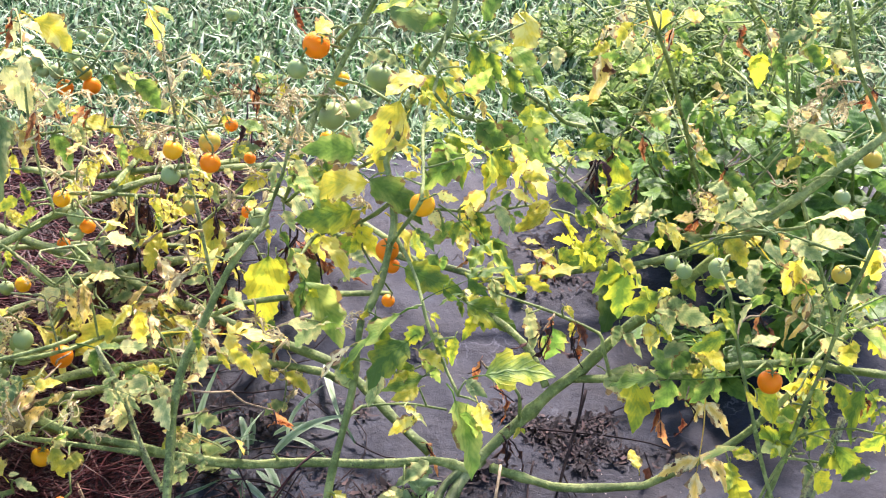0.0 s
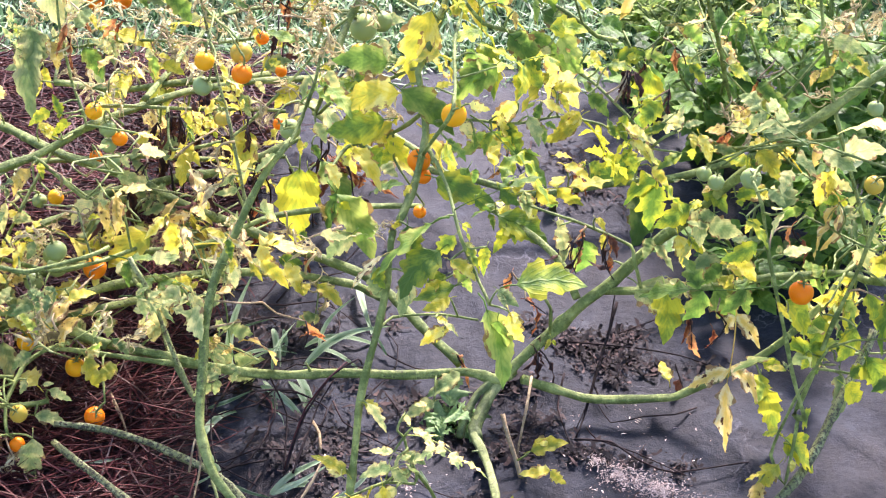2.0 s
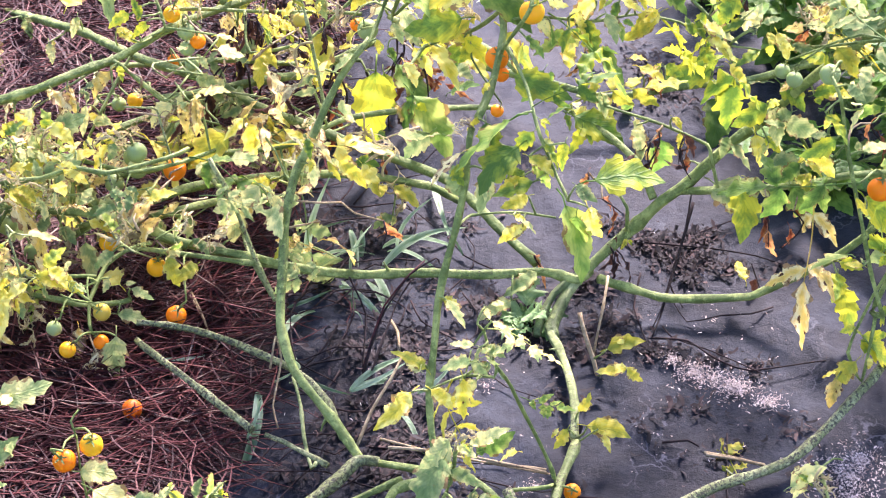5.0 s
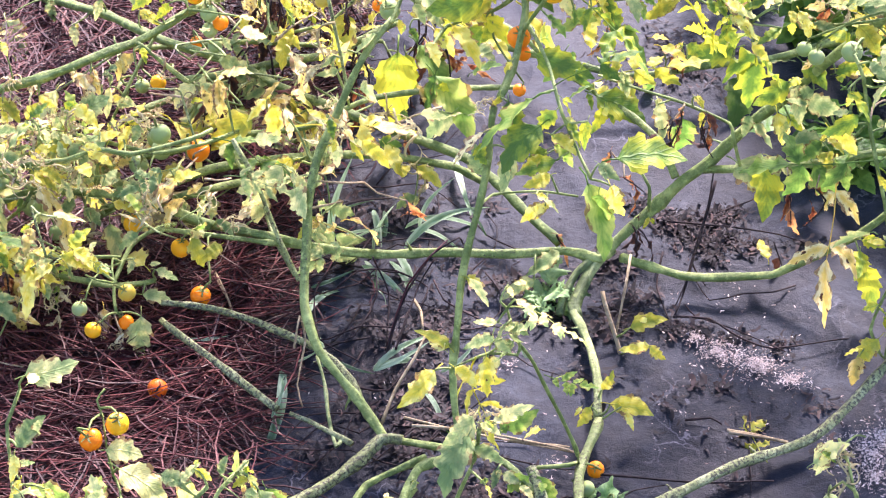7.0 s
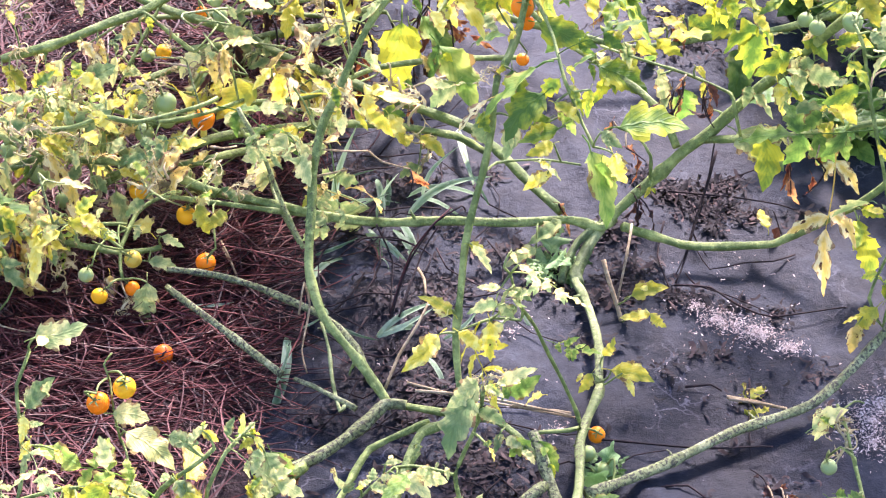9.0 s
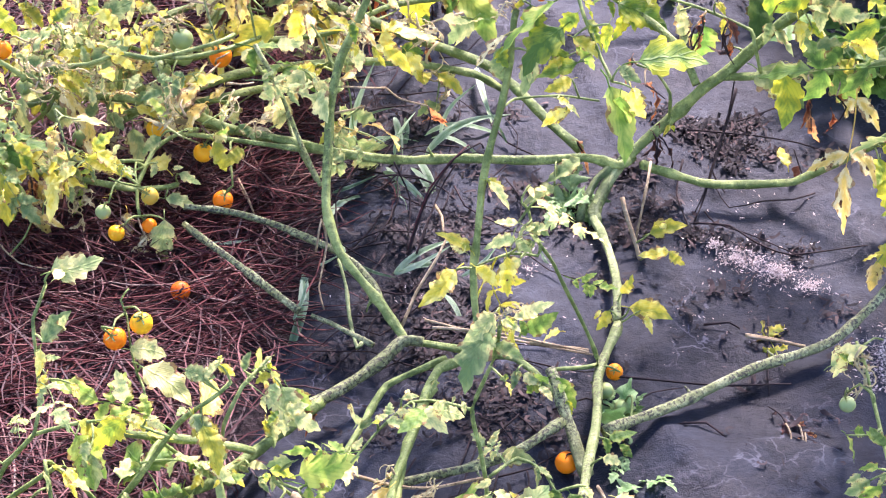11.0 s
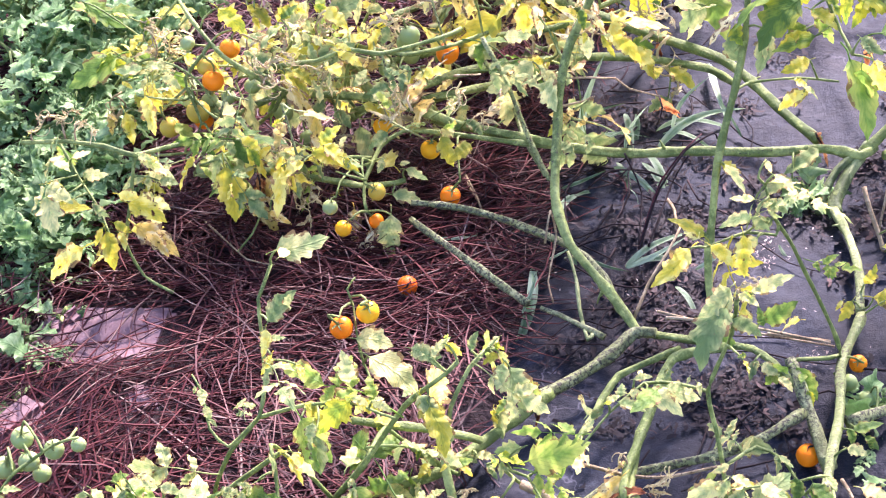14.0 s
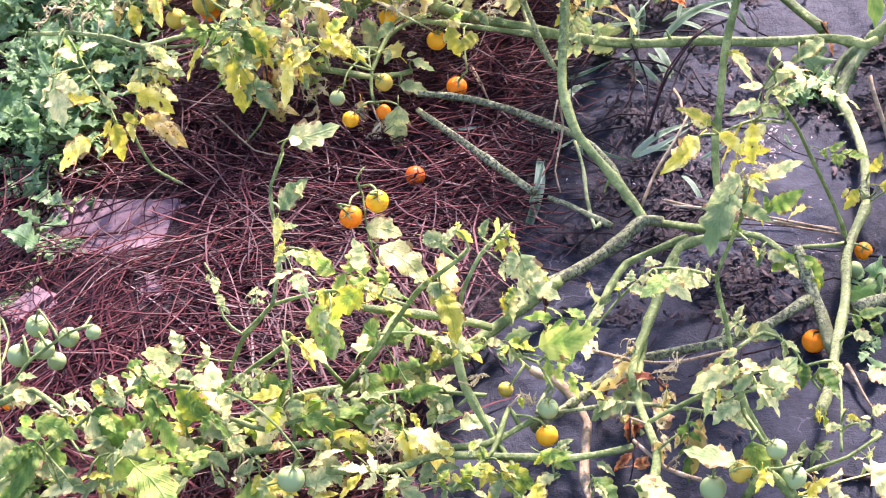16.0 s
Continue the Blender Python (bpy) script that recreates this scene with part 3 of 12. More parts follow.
def tomato_mesh(mat, seed):
    r = random.Random(seed)
    bm = bmesh.new()
    bmesh.ops.create_uvsphere(bm, u_segments=20, v_segments=12, radius=1)
    for v in bm.verts:
        z = v.co.z
        dent = 0.10 * math.exp(-((1 - z) / 0.06)) + 0.03 * math.exp(-((1 + z) / 0.05))
        a = math.atan2(v.co.y, v.co.x)
        s = 1 + 0.015 * math.sin(5 * a + seed)
        v.co = Vector((v.co.x * s, v.co.y * s, z * 0.95 - dent * (1 if z > 0 else -1)))
    me = bpy.data.meshes.new("tomato")
    bm.to_mesh(me)
    bm.free()
    me.materials.append(mat)
    me.polygons.foreach_set("use_smooth", [True] * len(me.polygons))
    return me


FRUIT_MESH = {k: [tomato_mesh(m, s) for s in (1, 2, 3)] for k, m in FRUIT.items()}


def calyx_mesh(mat, seed):
    r = random.Random(seed)
    pieces = []
    for k in range(5):
        a = k * 1.257 + r.uniform(-0.2, 0.2)
        v, f, uv = blade_shape(seed + k, 0.11, 1, 0.0, r.uniform(-0.3, 0.3), 0.3, 0.03)
        m = np.array(Matrix.Translation((0, 0, 0.88)) @ Matrix.Rotation(a, 4, "Z") @ Matrix.Rotation(r.uniform(-0.1, 0.4), 4, "X") @ Matrix.Diagonal((0.75, 0.75, 0.75, 1)))
        pieces.append((v @ m[:3, :3].T + m[:3, 3], f))
    pieces.append(tube(smooth_line([(0, 0, 0.85), (0.05, 0.05, 1.25), (0.3, 0.1, 1.7), (0.75, 0.2, 1.95)], 0.15), np.linspace(0.1, 0.12, len(smooth_line([(0, 0, 0.85), (0.05, 0.05, 1.25), (0.3, 0.1, 1.7), (0.75, 0.2, 1.95)], 0.15))), 6))
    return mesh_of("calyx", *join(pieces), mat)


CALYX = [calyx_mesh(stem_mat, s) for s in (5, 9, 14)]


crack_line = np.array([(math.sin(a) * 0.98, 0.06 * math.sin(a * 9) + 0.16 * math.sin(a * 3), math.cos(a) * 0.93) for a in np.linspace(-0.2, 1.5, 14)])
CRACK = mesh_of("crack", *tube(crack_line, 0.02 + 0.10 * np.sin(np.linspace(0.1, 3.0, 14)) ** 2, 6), stem_dead)


def tomato(plant, at, r, kind):
    FRUIT_AT.append(at)
    tilt = Euler((rng.uniform(-0.6, 0.6), rng.uniform(-0.6, 0.6), rng.uniform(0, 6.3))).to_matrix().to_4x4()
    m = Matrix.Translation(at) @ tilt @ Matrix.Diagonal((r, r, r, 1))
    if plant is None:
        ob = put("fallen_tomato", rng.choice(FRUIT_MESH[kind]), None, m)
        put("crack", CRACK, ob)
        tagged(ob, "split orange cherry tomato fallen on the ground", "tomato", "fallen tomatoes")
    else:
        ob = put("tomato", rng.choice(FRUIT_MESH[kind]), plant, m)
        put("calyx", rng.choice(CALYX), ob)
        top = m @ Vector((0.75, 0.2, 1.95))
        p, far = nearest(plant, np.array(top), top[2] - 0.012)
        if p is not None and far < 0.2:
            stalk(plant, "fruit_stalk", p, top, 0.0016, 0.0012, stem_mat, 0.12 * far)
    return ob


# the ground: one sheet to the horizon
def border(y):
    """x of the left edge of the ground cover."""
    return float(np.interp(y, [0.5, 1.2, 1.41, 1.63, 1.86, 2.0, 2.3, 2.75], [-0.42, -0.31, -0.26, -0.2, -0.17, -0.18, -0.14, -0.1]))


def land(x, y):
    path = 1 / (1 + math.exp(min(50.0, max(-50.0, -(border(min(max(y, 0.5), 2.75)) - x - 0.05) / 0.03))))
    back = 1 / (1 + math.exp(min(50.0, max(-50.0, -(y - 2.75) / 0.1))))
    return -0.035 * path * (1 - back) + 0.012 * (noise.noise(Vector((x * 1.3, y * 1.3, 0.4)))) - 0.02


def steps():
    near = list(np.linspace(-3, 3, 61))
    far = [3 * 1.35 ** k for k in range(1, 18)]
    return [-k for k in reversed(far)] + near + far


gx = steps()
gv = [(x, y + 1.5, land(x, y + 1.5)) for y in gx for x in gx]
ng = len(gx)
gf = [(j * ng + i, j * ng + i + 1, (j + 1) * ng + i + 1, (j + 1) * ng + i) for j in range(ng - 1) for i in range(ng - 1)]
tagged(put("ground", mesh_of("ground", gv, gf, ground_mat)), "rough green turf running out to the horizon", "ground", kind="structure")


# black ground cover over the bed
def cloth_z(x, y):
    p = Vector((x, y, 0))
    z = 0.010 * noise.noise(p * 3.1) + 0.004 * noise.noise(p * 7.7 + Vector((3, 1, 0)))
    ridge = abs(noise.noise(Vector((x * 5 + y * 2, y * 2.2 - x, 2.0))))
    z += 0.007 * max(0, 0.12 - ridge) / 0.12 + 0.003 * max(0, 0.10 - abs(noise.noise(Vector((x * 9 - y * 7, y * 8 + x * 3, 7.0))))) / 0.10
    hole = math.hypot(x - 0.16, y - 1.84)
    z -= 0.012 * math.exp(-(hole / 0.06) ** 2)
    # an upper sheet lapped over the lower one
    lap = (1.461 - 0.108 * x + 0.01 * math.sin(x * 40) - y) / 0.010
    z += 0.015 / (1 + math.exp(-max(-40.0, min(40.0, lap)))) / (1 + math.exp(-max(-40.0, min(40.0, (x - 0.19) / 0.02))))
    return z


cols, rws = 220, 300
fv, ff = [], []
for j in range(rws + 1):
    y = -0.9 + (2.75 + 0.9) * j / rws
    x0 = border(y) + 0.012 * math.sin(y * 23) + 0.01 * math.sin(y * 51 + 1)
    for i in range(cols + 1):
        x = x0 + (2.6 - x0) * i / cols
        drop = 0.02 * math.exp(-(x - x0) / 0.03) + 0.03 * math.exp(-(2.75 - y) / 0.04)
        fv.append((x, y, cloth_z(x, y) - drop))
for j in range(rws):
    for i in range(cols):
        a = j * (cols + 1) + i
        ff.append((a, a + 1, a + cols + 2, a + cols + 1))
cloth = put("ground_cover_cloth", mesh_of("ground_cover_cloth", fv, ff, fabric_mat))
thick = cloth.modifiers.new("thick", "SOLIDIFY")
thick.thickness, thick.offset = 0.002, -1
tagged(cloth, "dusty black woven ground cover cloth laid wrinkled over the bed", "ground cover", kind="structure")

# needle mulch: a humped bed of duff, darkened as gap shade, with loose needles over it
mv, mf = [], []
cm, rm = 90, 150
for j in range(rm + 1):
    y = -0.9 + 3.65 * j / rm
    for i in range(cm + 1):
        x = -2.6 + (border(y) + 0.06 + 2.6) * i / cm
        z = -0.012 + 0.014 * noise.noise(Vector((x * 4, y * 4, 5))) - 0.03 * max(0, x - border(y)) / 0.06
        mv.append((x, y, z))
for j in range(rm):
    for i in range(cm):
        a = j * (cm + 1) + i
        mf.append((a, a + 1, a + cm + 2, a + cm + 1))
tagged(put("mulch_bed", mesh_of("mulch_bed", mv, mf, duff_mat)), "dark brown decayed needle duff with gap shade in its colour beside the cloth", "mulch", kind="structure")


def needle_cloud(name, count, place, lengths, radius, lift):
    pieces_v, pieces_f = [], []
    tri = np.array([(math.cos(a), math.sin(a)) for a in (0.3, 2.4, 4.5)])
    for k in range(count):
        x, y = place()
        ln = rng.uniform(*lengths)
        a = 1.2 * noise.noise(Vector((x * 2.3, y * 2.3, 9))) * 3 + rng.gauss(0, 0.8)
        bend = rng.gauss(0, 0.5)
        z0 = lift(x, y) + 0.026 * rng.random() ** 1.3
        slope = rng.gauss(0, 0.10)
        s = np.linspace(-0.5, 0.5, 5)
        ang = a + bend * s
        px = x + np.cos(ang) * s * ln
        py = y + np.sin(ang) * s * ln
        pz = np.maximum(z0 + slope * s * ln, lift(x, y) - 0.002)
        ux, uy = -math.sin(a), math.cos(a)
        rr = radius * rng.uniform(0.7, 1.25) * np.array([0.5, 1, 1, 0.9, 0.3])
        ring = []
        for i in range(5):
            for cx, cz in tri:
                ring.append((px[i] + ux * cx * rr[i], py[i] + uy * cx * rr[i], pz[i] + cz * rr[i]))
        off = 15 * k
        pieces_v += ring
        for i in range(4):
            for q in range(3):
                w = (q + 1) % 3
                pieces_f.append((off + i * 3 + q, off + i * 3 + w, off + i * 3 + 3 + w, off + i * 3 + 3 + q))
    return mesh_of(name, pieces_v, pieces_f, needle_mat, smooth=False)


# thin places in the needles: x, y, half width, half depth
BARE = [(-0.690, 1.6, 0.12, 0.064), (-0.618, 1.48, 0.04, 0.025), (-0.758, 1.449, 0.056, 0.035), (-0.738, 1.628, 0.024, 0.015), (-0.76, 1.608, 0.024, 0.015)]


def mulch_place():
    while True:
        x, y = -1.25 * rng.random(), rng.uniform(0.8, 2.72)
        if rng.random() < 0.24:
            x, y = -0.9 - abs(rng.gauss(0, 0.75)), 1.5 + rng.gauss(0, 1.1)
            if x < -2.55 or not -0.85 < y < 2.75:
                continue
        if x < border(y) - 0.01 + rng.gauss(0, 0.03):
            if rng.random() < 0.9 and any(math.hypot((x - u) / a, (y - w) / c_) < 1 for u, w, a, c_ in BARE):
                continue
            return x, y


def mulch_lift(x, y):
    return -0.006 + 0.016 * noise.noise(Vector((x * 4, y * 4, 5)))


tagged(put("pine_needles", needle_cloud("pine_needles", 14500, mulch_place, (0.08, 0.19), 0.00106, mulch_lift)), "reddish brown pine needle mulch lying loose", "mulch", kind="stuff")


# lawn behind the bed
def blades(name, count, place, tall, wide, mat):
    vs, fs = [], []
    for k in range(count):
        x, y, z = place()
        h = rng.uniform(*tall)
        a = rng.uniform(0, 6.283)
        lean = rng.uniform(0.3, 1.6) * h
        w = rng.uniform(*wide)
        dx, dy = math.cos(a), math.sin(a)
        sx, sy = -dy * w, dx * w
        o = len(vs)
        vs += [(x - sx, y - sy, z), (x + sx, y + sy, z),
               (x + dx * lean * 0.35 - sx * 0.9, y + dy * lean * 0.35 - sy * 0.9, z + h * 0.6), (x + dx * lean * 0.35 + sx * 0.9, y + dy * lean * 0.35 + sy * 0.9, z + h * 0.6),
               (x + dx * lean, y + dy * lean, z + h * rng.uniform(0.75, 1.0))]
        fs += [(o, o + 1, o + 3, o + 2), (o + 2, o + 3, o + 4)]
    return mesh_of(name, vs, fs, mat, smooth=False)


def lawn_place():
    y = 2.62 + 1.5 * rng.random() ** 1.2
    x = rng.uniform(-1.9, 1.9)
    if rng.random() < 0.25:
        x, y = rng.gauss(0, 2.2), 2.62 + abs(rng.gauss(0, 1.6))
    if y < 2.72 and rng.random() < 0.5:
        y += 0.1
    return x, y, land(x, y) - 0.004


tagged(put("lawn_grass", blades("lawn_grass", 78000, lawn_place, (0.012, 0.038), (0.0013, 0.0033), lawn_mat)), "bright blue-green lawn grass behind the bed", "grass", kind="stuff")

# tomato plants
plant_a = thing("tomato_plant", "sprawling tomato plant with thick green stems on black cloth", "tomato plant", "tomato plants")
plant_b = thing("tomato_plant", "tall yellowing tomato plant with upright shoots and orange fruit", "tomato plant", "tomato plants")
plant_c = thing("tomato_plant", "tangled fallen tomato plant with withered leaves over needle mulch", "tomato plant", "tomato plants")
plant_f = thing("tomato_plant", "tomato plant with ripening clusters beside green weeds", "tomato plant", "tomato plants")
plant_g = thing("tomato_plant", "low leafy tomato plant with pale green fruit on needle mulch", "tomato plant", "tomato plants")
plant_h = thing("tomato_plant", "low tomato plant with large green fruit on black cloth", "tomato plant", "tomato plants")
plant_r = thing("tomato_plant", "leafy upright tomato plant before the basil", "tomato plant", "tomato plants")
FRUIT_AT += [(0.006, 2.162, 0.470), (-0.017, 2.137, 0.450), (0.086, 2.154, 0.430), (0.038, 2.204, 0.400), (0.026, 2.109, 0.400), (0.048, 2.124, 0.400), (0.020, 2.191, 0.320), (-0.114, 2.480, 0.350), (-0.156, 1.939, 0.450), (-0.115, 1.958, 0.450), (-0.113, 1.928, 0.440), (-0.159, 1.934, 0.420), (-0.144, 2.007, 0.330), (-0.078, 2.044, 0.300), (-0.061, 1.968, 0.340), (0.124, 1.810, 0.460), (0.087, 1.811, 0.400), (0.092, 1.810, 0.380), (0.091, 1.855, 0.300), (-0.112, 2.344, 0.250), (-0.086, 2.306, 0.220), (-0.357, 2.759, 0.080), (-0.399, 2.754, 0.080), (-0.368, 2.765, 0.100), (-0.376, 2.773, 0.110), (-0.413, 2.770, 0.100), (-0.434, 2.773, 0.100), (-0.443, 2.772, 0.120), (-0.454, 2.786, 0.100), (-0.386, 2.787, 0.120)]
FRUIT_AT += [(-0.387, 2.898, 0.100), (-0.353, 2.887, 0.100), (-0.321, 2.151, 0.250), (-0.303, 2.141, 0.230), (-0.290, 2.149, 0.210), (-0.305, 2.148, 0.200), (-0.301, 2.156, 0.170), (-0.336, 2.227, 0.130), (-0.383, 2.159, 0.110), (-0.406, 2.165, 0.100), (-0.367, 2.016, 0.120), (-0.363, 2.015, 0.100), (-0.389, 1.985, 0.100), (0.512, 1.715, 0.290), (0.445, 1.748, 0.420), (0.426, 1.830, 0.360), (0.587, 1.766, 0.400), (0.624, 1.926, 0.400), (0.670, 1.980, 0.420), (0.415, 1.847, 0.360), (-0.328, 1.876, 0.050), (-0.392, 1.913, 0.060), (-0.311, 1.987, 0.120), (-0.356, 1.982, 0.150), (-0.359, 1.989, 0.120), (-0.382, 1.777, 0.060), (-0.298, 1.806, 0.030), (-0.381, 1.745, 0.040), (-0.435, 1.747, 0.060), (-0.419, 1.731, 0.040)]
FRUIT_AT += [(-0.575, 1.930, 0.170), (-0.606, 1.922, 0.150), (-0.596, 1.904, 0.140), (-0.620, 1.895, 0.100), (-0.623, 1.921, 0.070), (-0.659, 1.890, 0.080), (-0.632, 1.945, 0.170), (-0.604, 1.927, 0.080), (-0.587, 1.926, 0.100), (-0.552, 1.921, 0.120), (-0.614, 1.932, 0.090), (-0.618, 1.868, 0.030), (-0.525, 1.948, 0.060), (-0.494, 1.933, 0.030), (-0.635, 1.918, 0.100), (-0.667, 1.272, 0.140), (-0.685, 1.250, 0.120), (-0.656, 1.249, 0.130), (-0.630, 1.256, 0.140), (-0.602, 1.253, 0.150), (-0.653, 1.262, 0.100), (-0.155, 1.239, 0.060), (-0.155, 1.212, 0.050), (-0.393, 1.126, 0.080), (-0.200, 1.274, 0.050), (-0.698, 1.221, 0.080), (-0.379, 1.483, 0.100), (-0.351, 1.497, 0.110), (0.005, 1.138, 0.060), (0.030, 1.142, 0.080)]
FRUIT_AT += [(0.079, 1.136, 0.080), (0.063, 1.152, 0.100), (0.178, 1.457, 0.020), (0.171, 1.514, 0.020), (0.159, 1.484, 0.020), (0.112, 1.384, 0.011), (-0.336, 1.659, 0.011), (0.420, 1.444, 0.040)]
stem(plant_a, [(0.208, 1.873, 0.050), (0.187, 1.842, 0.040), (0.162, 1.795, 0.020), (0.169, 1.763, 0.020), (0.177, 1.700, 0.025), (0.183, 1.645, 0.030), (0.178, 1.587, 0.030)], 0.0056, 0.0050, stem_pale)
stem(plant_a, [(0.179, 1.582, 0.030), (0.152, 1.494, 0.035), (0.141, 1.394, 0.040), (0.123, 1.295, 0.050), (0.106, 1.228, 0.060)], 0.0052, 0.0050, stem_pale)
stem(plant_a, [(0.213, 1.869, 0.050), (0.194, 1.847, 0.050), (0.153, 1.872, 0.045), (0.053, 1.863, 0.050), (-0.060, 1.855, 0.055), (-0.160, 1.864, 0.060), (-0.252, 1.884, 0.070), (-0.324, 1.900, 0.080)], 0.0059, 0.0059, stem_mat)
stem(plant_a, [(-0.287, 1.880, 0.080), (-0.329, 1.893, 0.090), (-0.387, 1.911, 0.100), (-0.425, 1.927, 0.100), (-0.519, 1.925, 0.100), (-0.575, 1.900, 0.090)], 0.0059, 0.0040, stem_mat, 11, 'pypsg', 0.054)
stem(plant_a, [(-0.140, 1.859, 0.060), (-0.182, 1.868, 0.060), (-0.244, 1.868, 0.070), (-0.299, 1.865, 0.080), (-0.357, 1.875, 0.080), (-0.385, 1.845, 0.080), (-0.399, 1.800, 0.060), (-0.392, 1.751, 0.050)], 0.0040, 0.0020, stem_mat, 7, 'pgpy', 0.043)
stem(plant_a, [(0.224, 1.853, 0.050), (0.238, 1.854, 0.040), (0.301, 1.842, 0.030), (0.360, 1.8405, 0.030), (0.405, 1.840, 0.030), (0.413, 1.840, 0.031), (0.421, 1.840, 0.035), (0.454, 1.842, 0.052), (0.506, 1.843, 0.090), (0.546, 1.854, 0.120), (0.592, 1.870, 0.160), (0.639, 1.918, 0.200)], 0.0053, 0.0040, stem_mat, 4, 'gpy', 0.065)
stem(plant_a, [(0.202, 1.860, 0.050), (0.222, 1.876, 0.060), (0.265, 1.907, 0.085), (0.299, 1.917, 0.120), (0.338, 1.934, 0.140), (0.392, 1.955, 0.190), (0.438, 1.959, 0.230), (0.483, 1.940, 0.300), (0.528, 1.926, 0.360), (0.576, 1.925, 0.400), (0.615, 1.940, 0.430), (0.674, 1.958, 0.470)], 0.0075, 0.0050, stem_mat, 10, 'pgys', 0.065)
stem(plant_a, [(0.327, 1.927, 0.130), (0.369, 1.906, 0.150), (0.415, 1.893, 0.160), (0.476, 1.860, 0.190), (0.513, 1.853, 0.210), (0.591, 1.819, 0.240), (0.614, 1.803, 0.240), (0.661, 1.766, 0.260)], 0.0046, 0.0040, stem_mat, 6, 'ypgs', 0.065)
stem(plant_a, [(0.293, 1.926, 0.120), (0.269, 1.967, 0.150), (0.243, 2.005, 0.160), (0.195, 2.049, 0.170), (0.153, 2.094, 0.170), (0.109, 2.128, 0.200), (0.066, 2.179, 0.200)], 0.0053, 0.0033, stem_mat, 6, 'byg', 0.073)
stem(plant_a, [(0.580, 2.253, 0.120), (0.463, 2.287, 0.060), (0.399, 2.288, 0.050), (0.317, 2.269, 0.050), (0.252, 2.262, 0.050), (0.196, 2.271, 0.060), (0.116, 2.280, 0.080), (0.037, 2.293, 0.100), (-0.044, 2.361, 0.120)], 0.0053, 0.0046, stem_mat, 6, 'ygs', 0.065)
stem(plant_a, [(0.354, 1.904, 0.200), (0.351, 1.915, 0.210), (0.298, 1.942, 0.220), (0.248, 2.007, 0.200), (0.203, 2.067, 0.180)], 0.0023, 0.0017, stem_mat, 5, 'gyd', 0.054)
stem(plant_a, [(0.259, 1.899, 0.090), (0.256, 1.895, 0.130), (0.240, 1.909, 0.150), (0.215, 1.913, 0.160)], 0.0023, 0.0017, stem_mat, 3, 'dy', 0.054)
stem(plant_a, [(0.152, 1.407, 0.035), (0.244, 1.468, 0.020), (0.331, 1.520, 0.020), (0.418, 1.559, 0.025), (0.477, 1.609, 0.035), (0.528, 1.661, 0.060), (0.566, 1.709, 0.090), (0.608, 1.765, 0.130), (0.632, 1.801, 0.170)], 0.0066, 0.0046, stem_speck, 2, 'yg', 0.054)
stem(plant_r, [(0.526, 1.663, 0.150), (0.503, 1.678, 0.220), (0.479, 1.688, 0.300), (0.464, 1.700, 0.360), (0.448, 1.700, 0.420), (0.438, 1.713, 0.440)], 0.0026, 0.0020, stem_mat, 7, 'pgyp', 0.059)
stem(plant_r, [(0.518, 1.684, 0.140), (0.537, 1.692, 0.200), (0.555, 1.709, 0.260), (0.572, 1.729, 0.300), (0.589, 1.743, 0.360), (0.604, 1.744, 0.420), (0.613, 1.742, 0.480)], 0.0030, 0.0020, stem_mat, 14, 'gppyb', 0.059)
stem(plant_r, [(0.532, 2.258, 0.200), (0.498, 2.210, 0.300), (0.459, 2.161, 0.420), (0.420, 2.106, 0.520), (0.387, 2.049, 0.600)], 0.0033, 0.0026, stem_mat, 2, 'gp', 0.045)
stem(plant_r, [(0.736, 1.966, 0.200), (0.644, 1.875, 0.240), (0.582, 1.793, 0.260)], 0.0026, 0.0020, stem_mat, 5, 'gy', 0.065)
stem(plant_r, [(0.576, 1.925, 0.400), (0.556, 1.945, 0.480), (0.539, 1.947, 0.560), (0.525, 1.969, 0.620)], 0.0026, 0.0020, stem_mat, 5, 'gpsp', 0.045)
stem(plant_r, [(0.672, 1.958, 0.470), (0.624, 1.949, 0.560), (0.600, 1.959, 0.640)], 0.0033, 0.0026, stem_mat, 5, 'gpsp', 0.045)
stem(plant_r, [(0.471, 1.992, 0.300), (0.529, 1.982, 0.380), (0.584, 1.998, 0.450), (0.642, 2.047, 0.500)], 0.0023, 0.0017, stem_mat, 5, 'sw', 0.045)
stem(plant_r, [(0.465, 2.196, 0.450), (0.514, 2.148, 0.460), (0.543, 2.076, 0.460)], 0.0020, 0.0013, stem_mat, 2, 'gp', 0.045)
stem(plant_r, [(0.511, 2.038, 0.600), (0.574, 2.118, 0.500), (0.628, 2.139, 0.450), (0.687, 2.121, 0.500)], 0.0020, 0.0013, stem_mat, 3, 'sp', 0.045)
stem(plant_b, [(-0.061, 1.548, 0.030), (-0.073, 1.563, 0.040), (-0.094, 1.594, 0.050), (-0.141, 1.646, 0.080), (-0.159, 1.693, 0.110), (-0.161, 1.730, 0.140), (-0.156, 1.786, 0.180), (-0.144, 1.828, 0.230), (-0.111, 1.873, 0.290), (-0.084, 1.896, 0.330), (-0.057, 1.916, 0.360)], 0.0059, 0.0040, stem_mat)
stem(plant_b, [(-0.057, 1.906, 0.360), (-0.045, 1.938, 0.380), (-0.031, 1.948, 0.420), (-0.019, 1.988, 0.450), (0.007, 2.006, 0.470)], 0.0026, 0.0017, stem_mat, 11, 'pyg', 0.054)
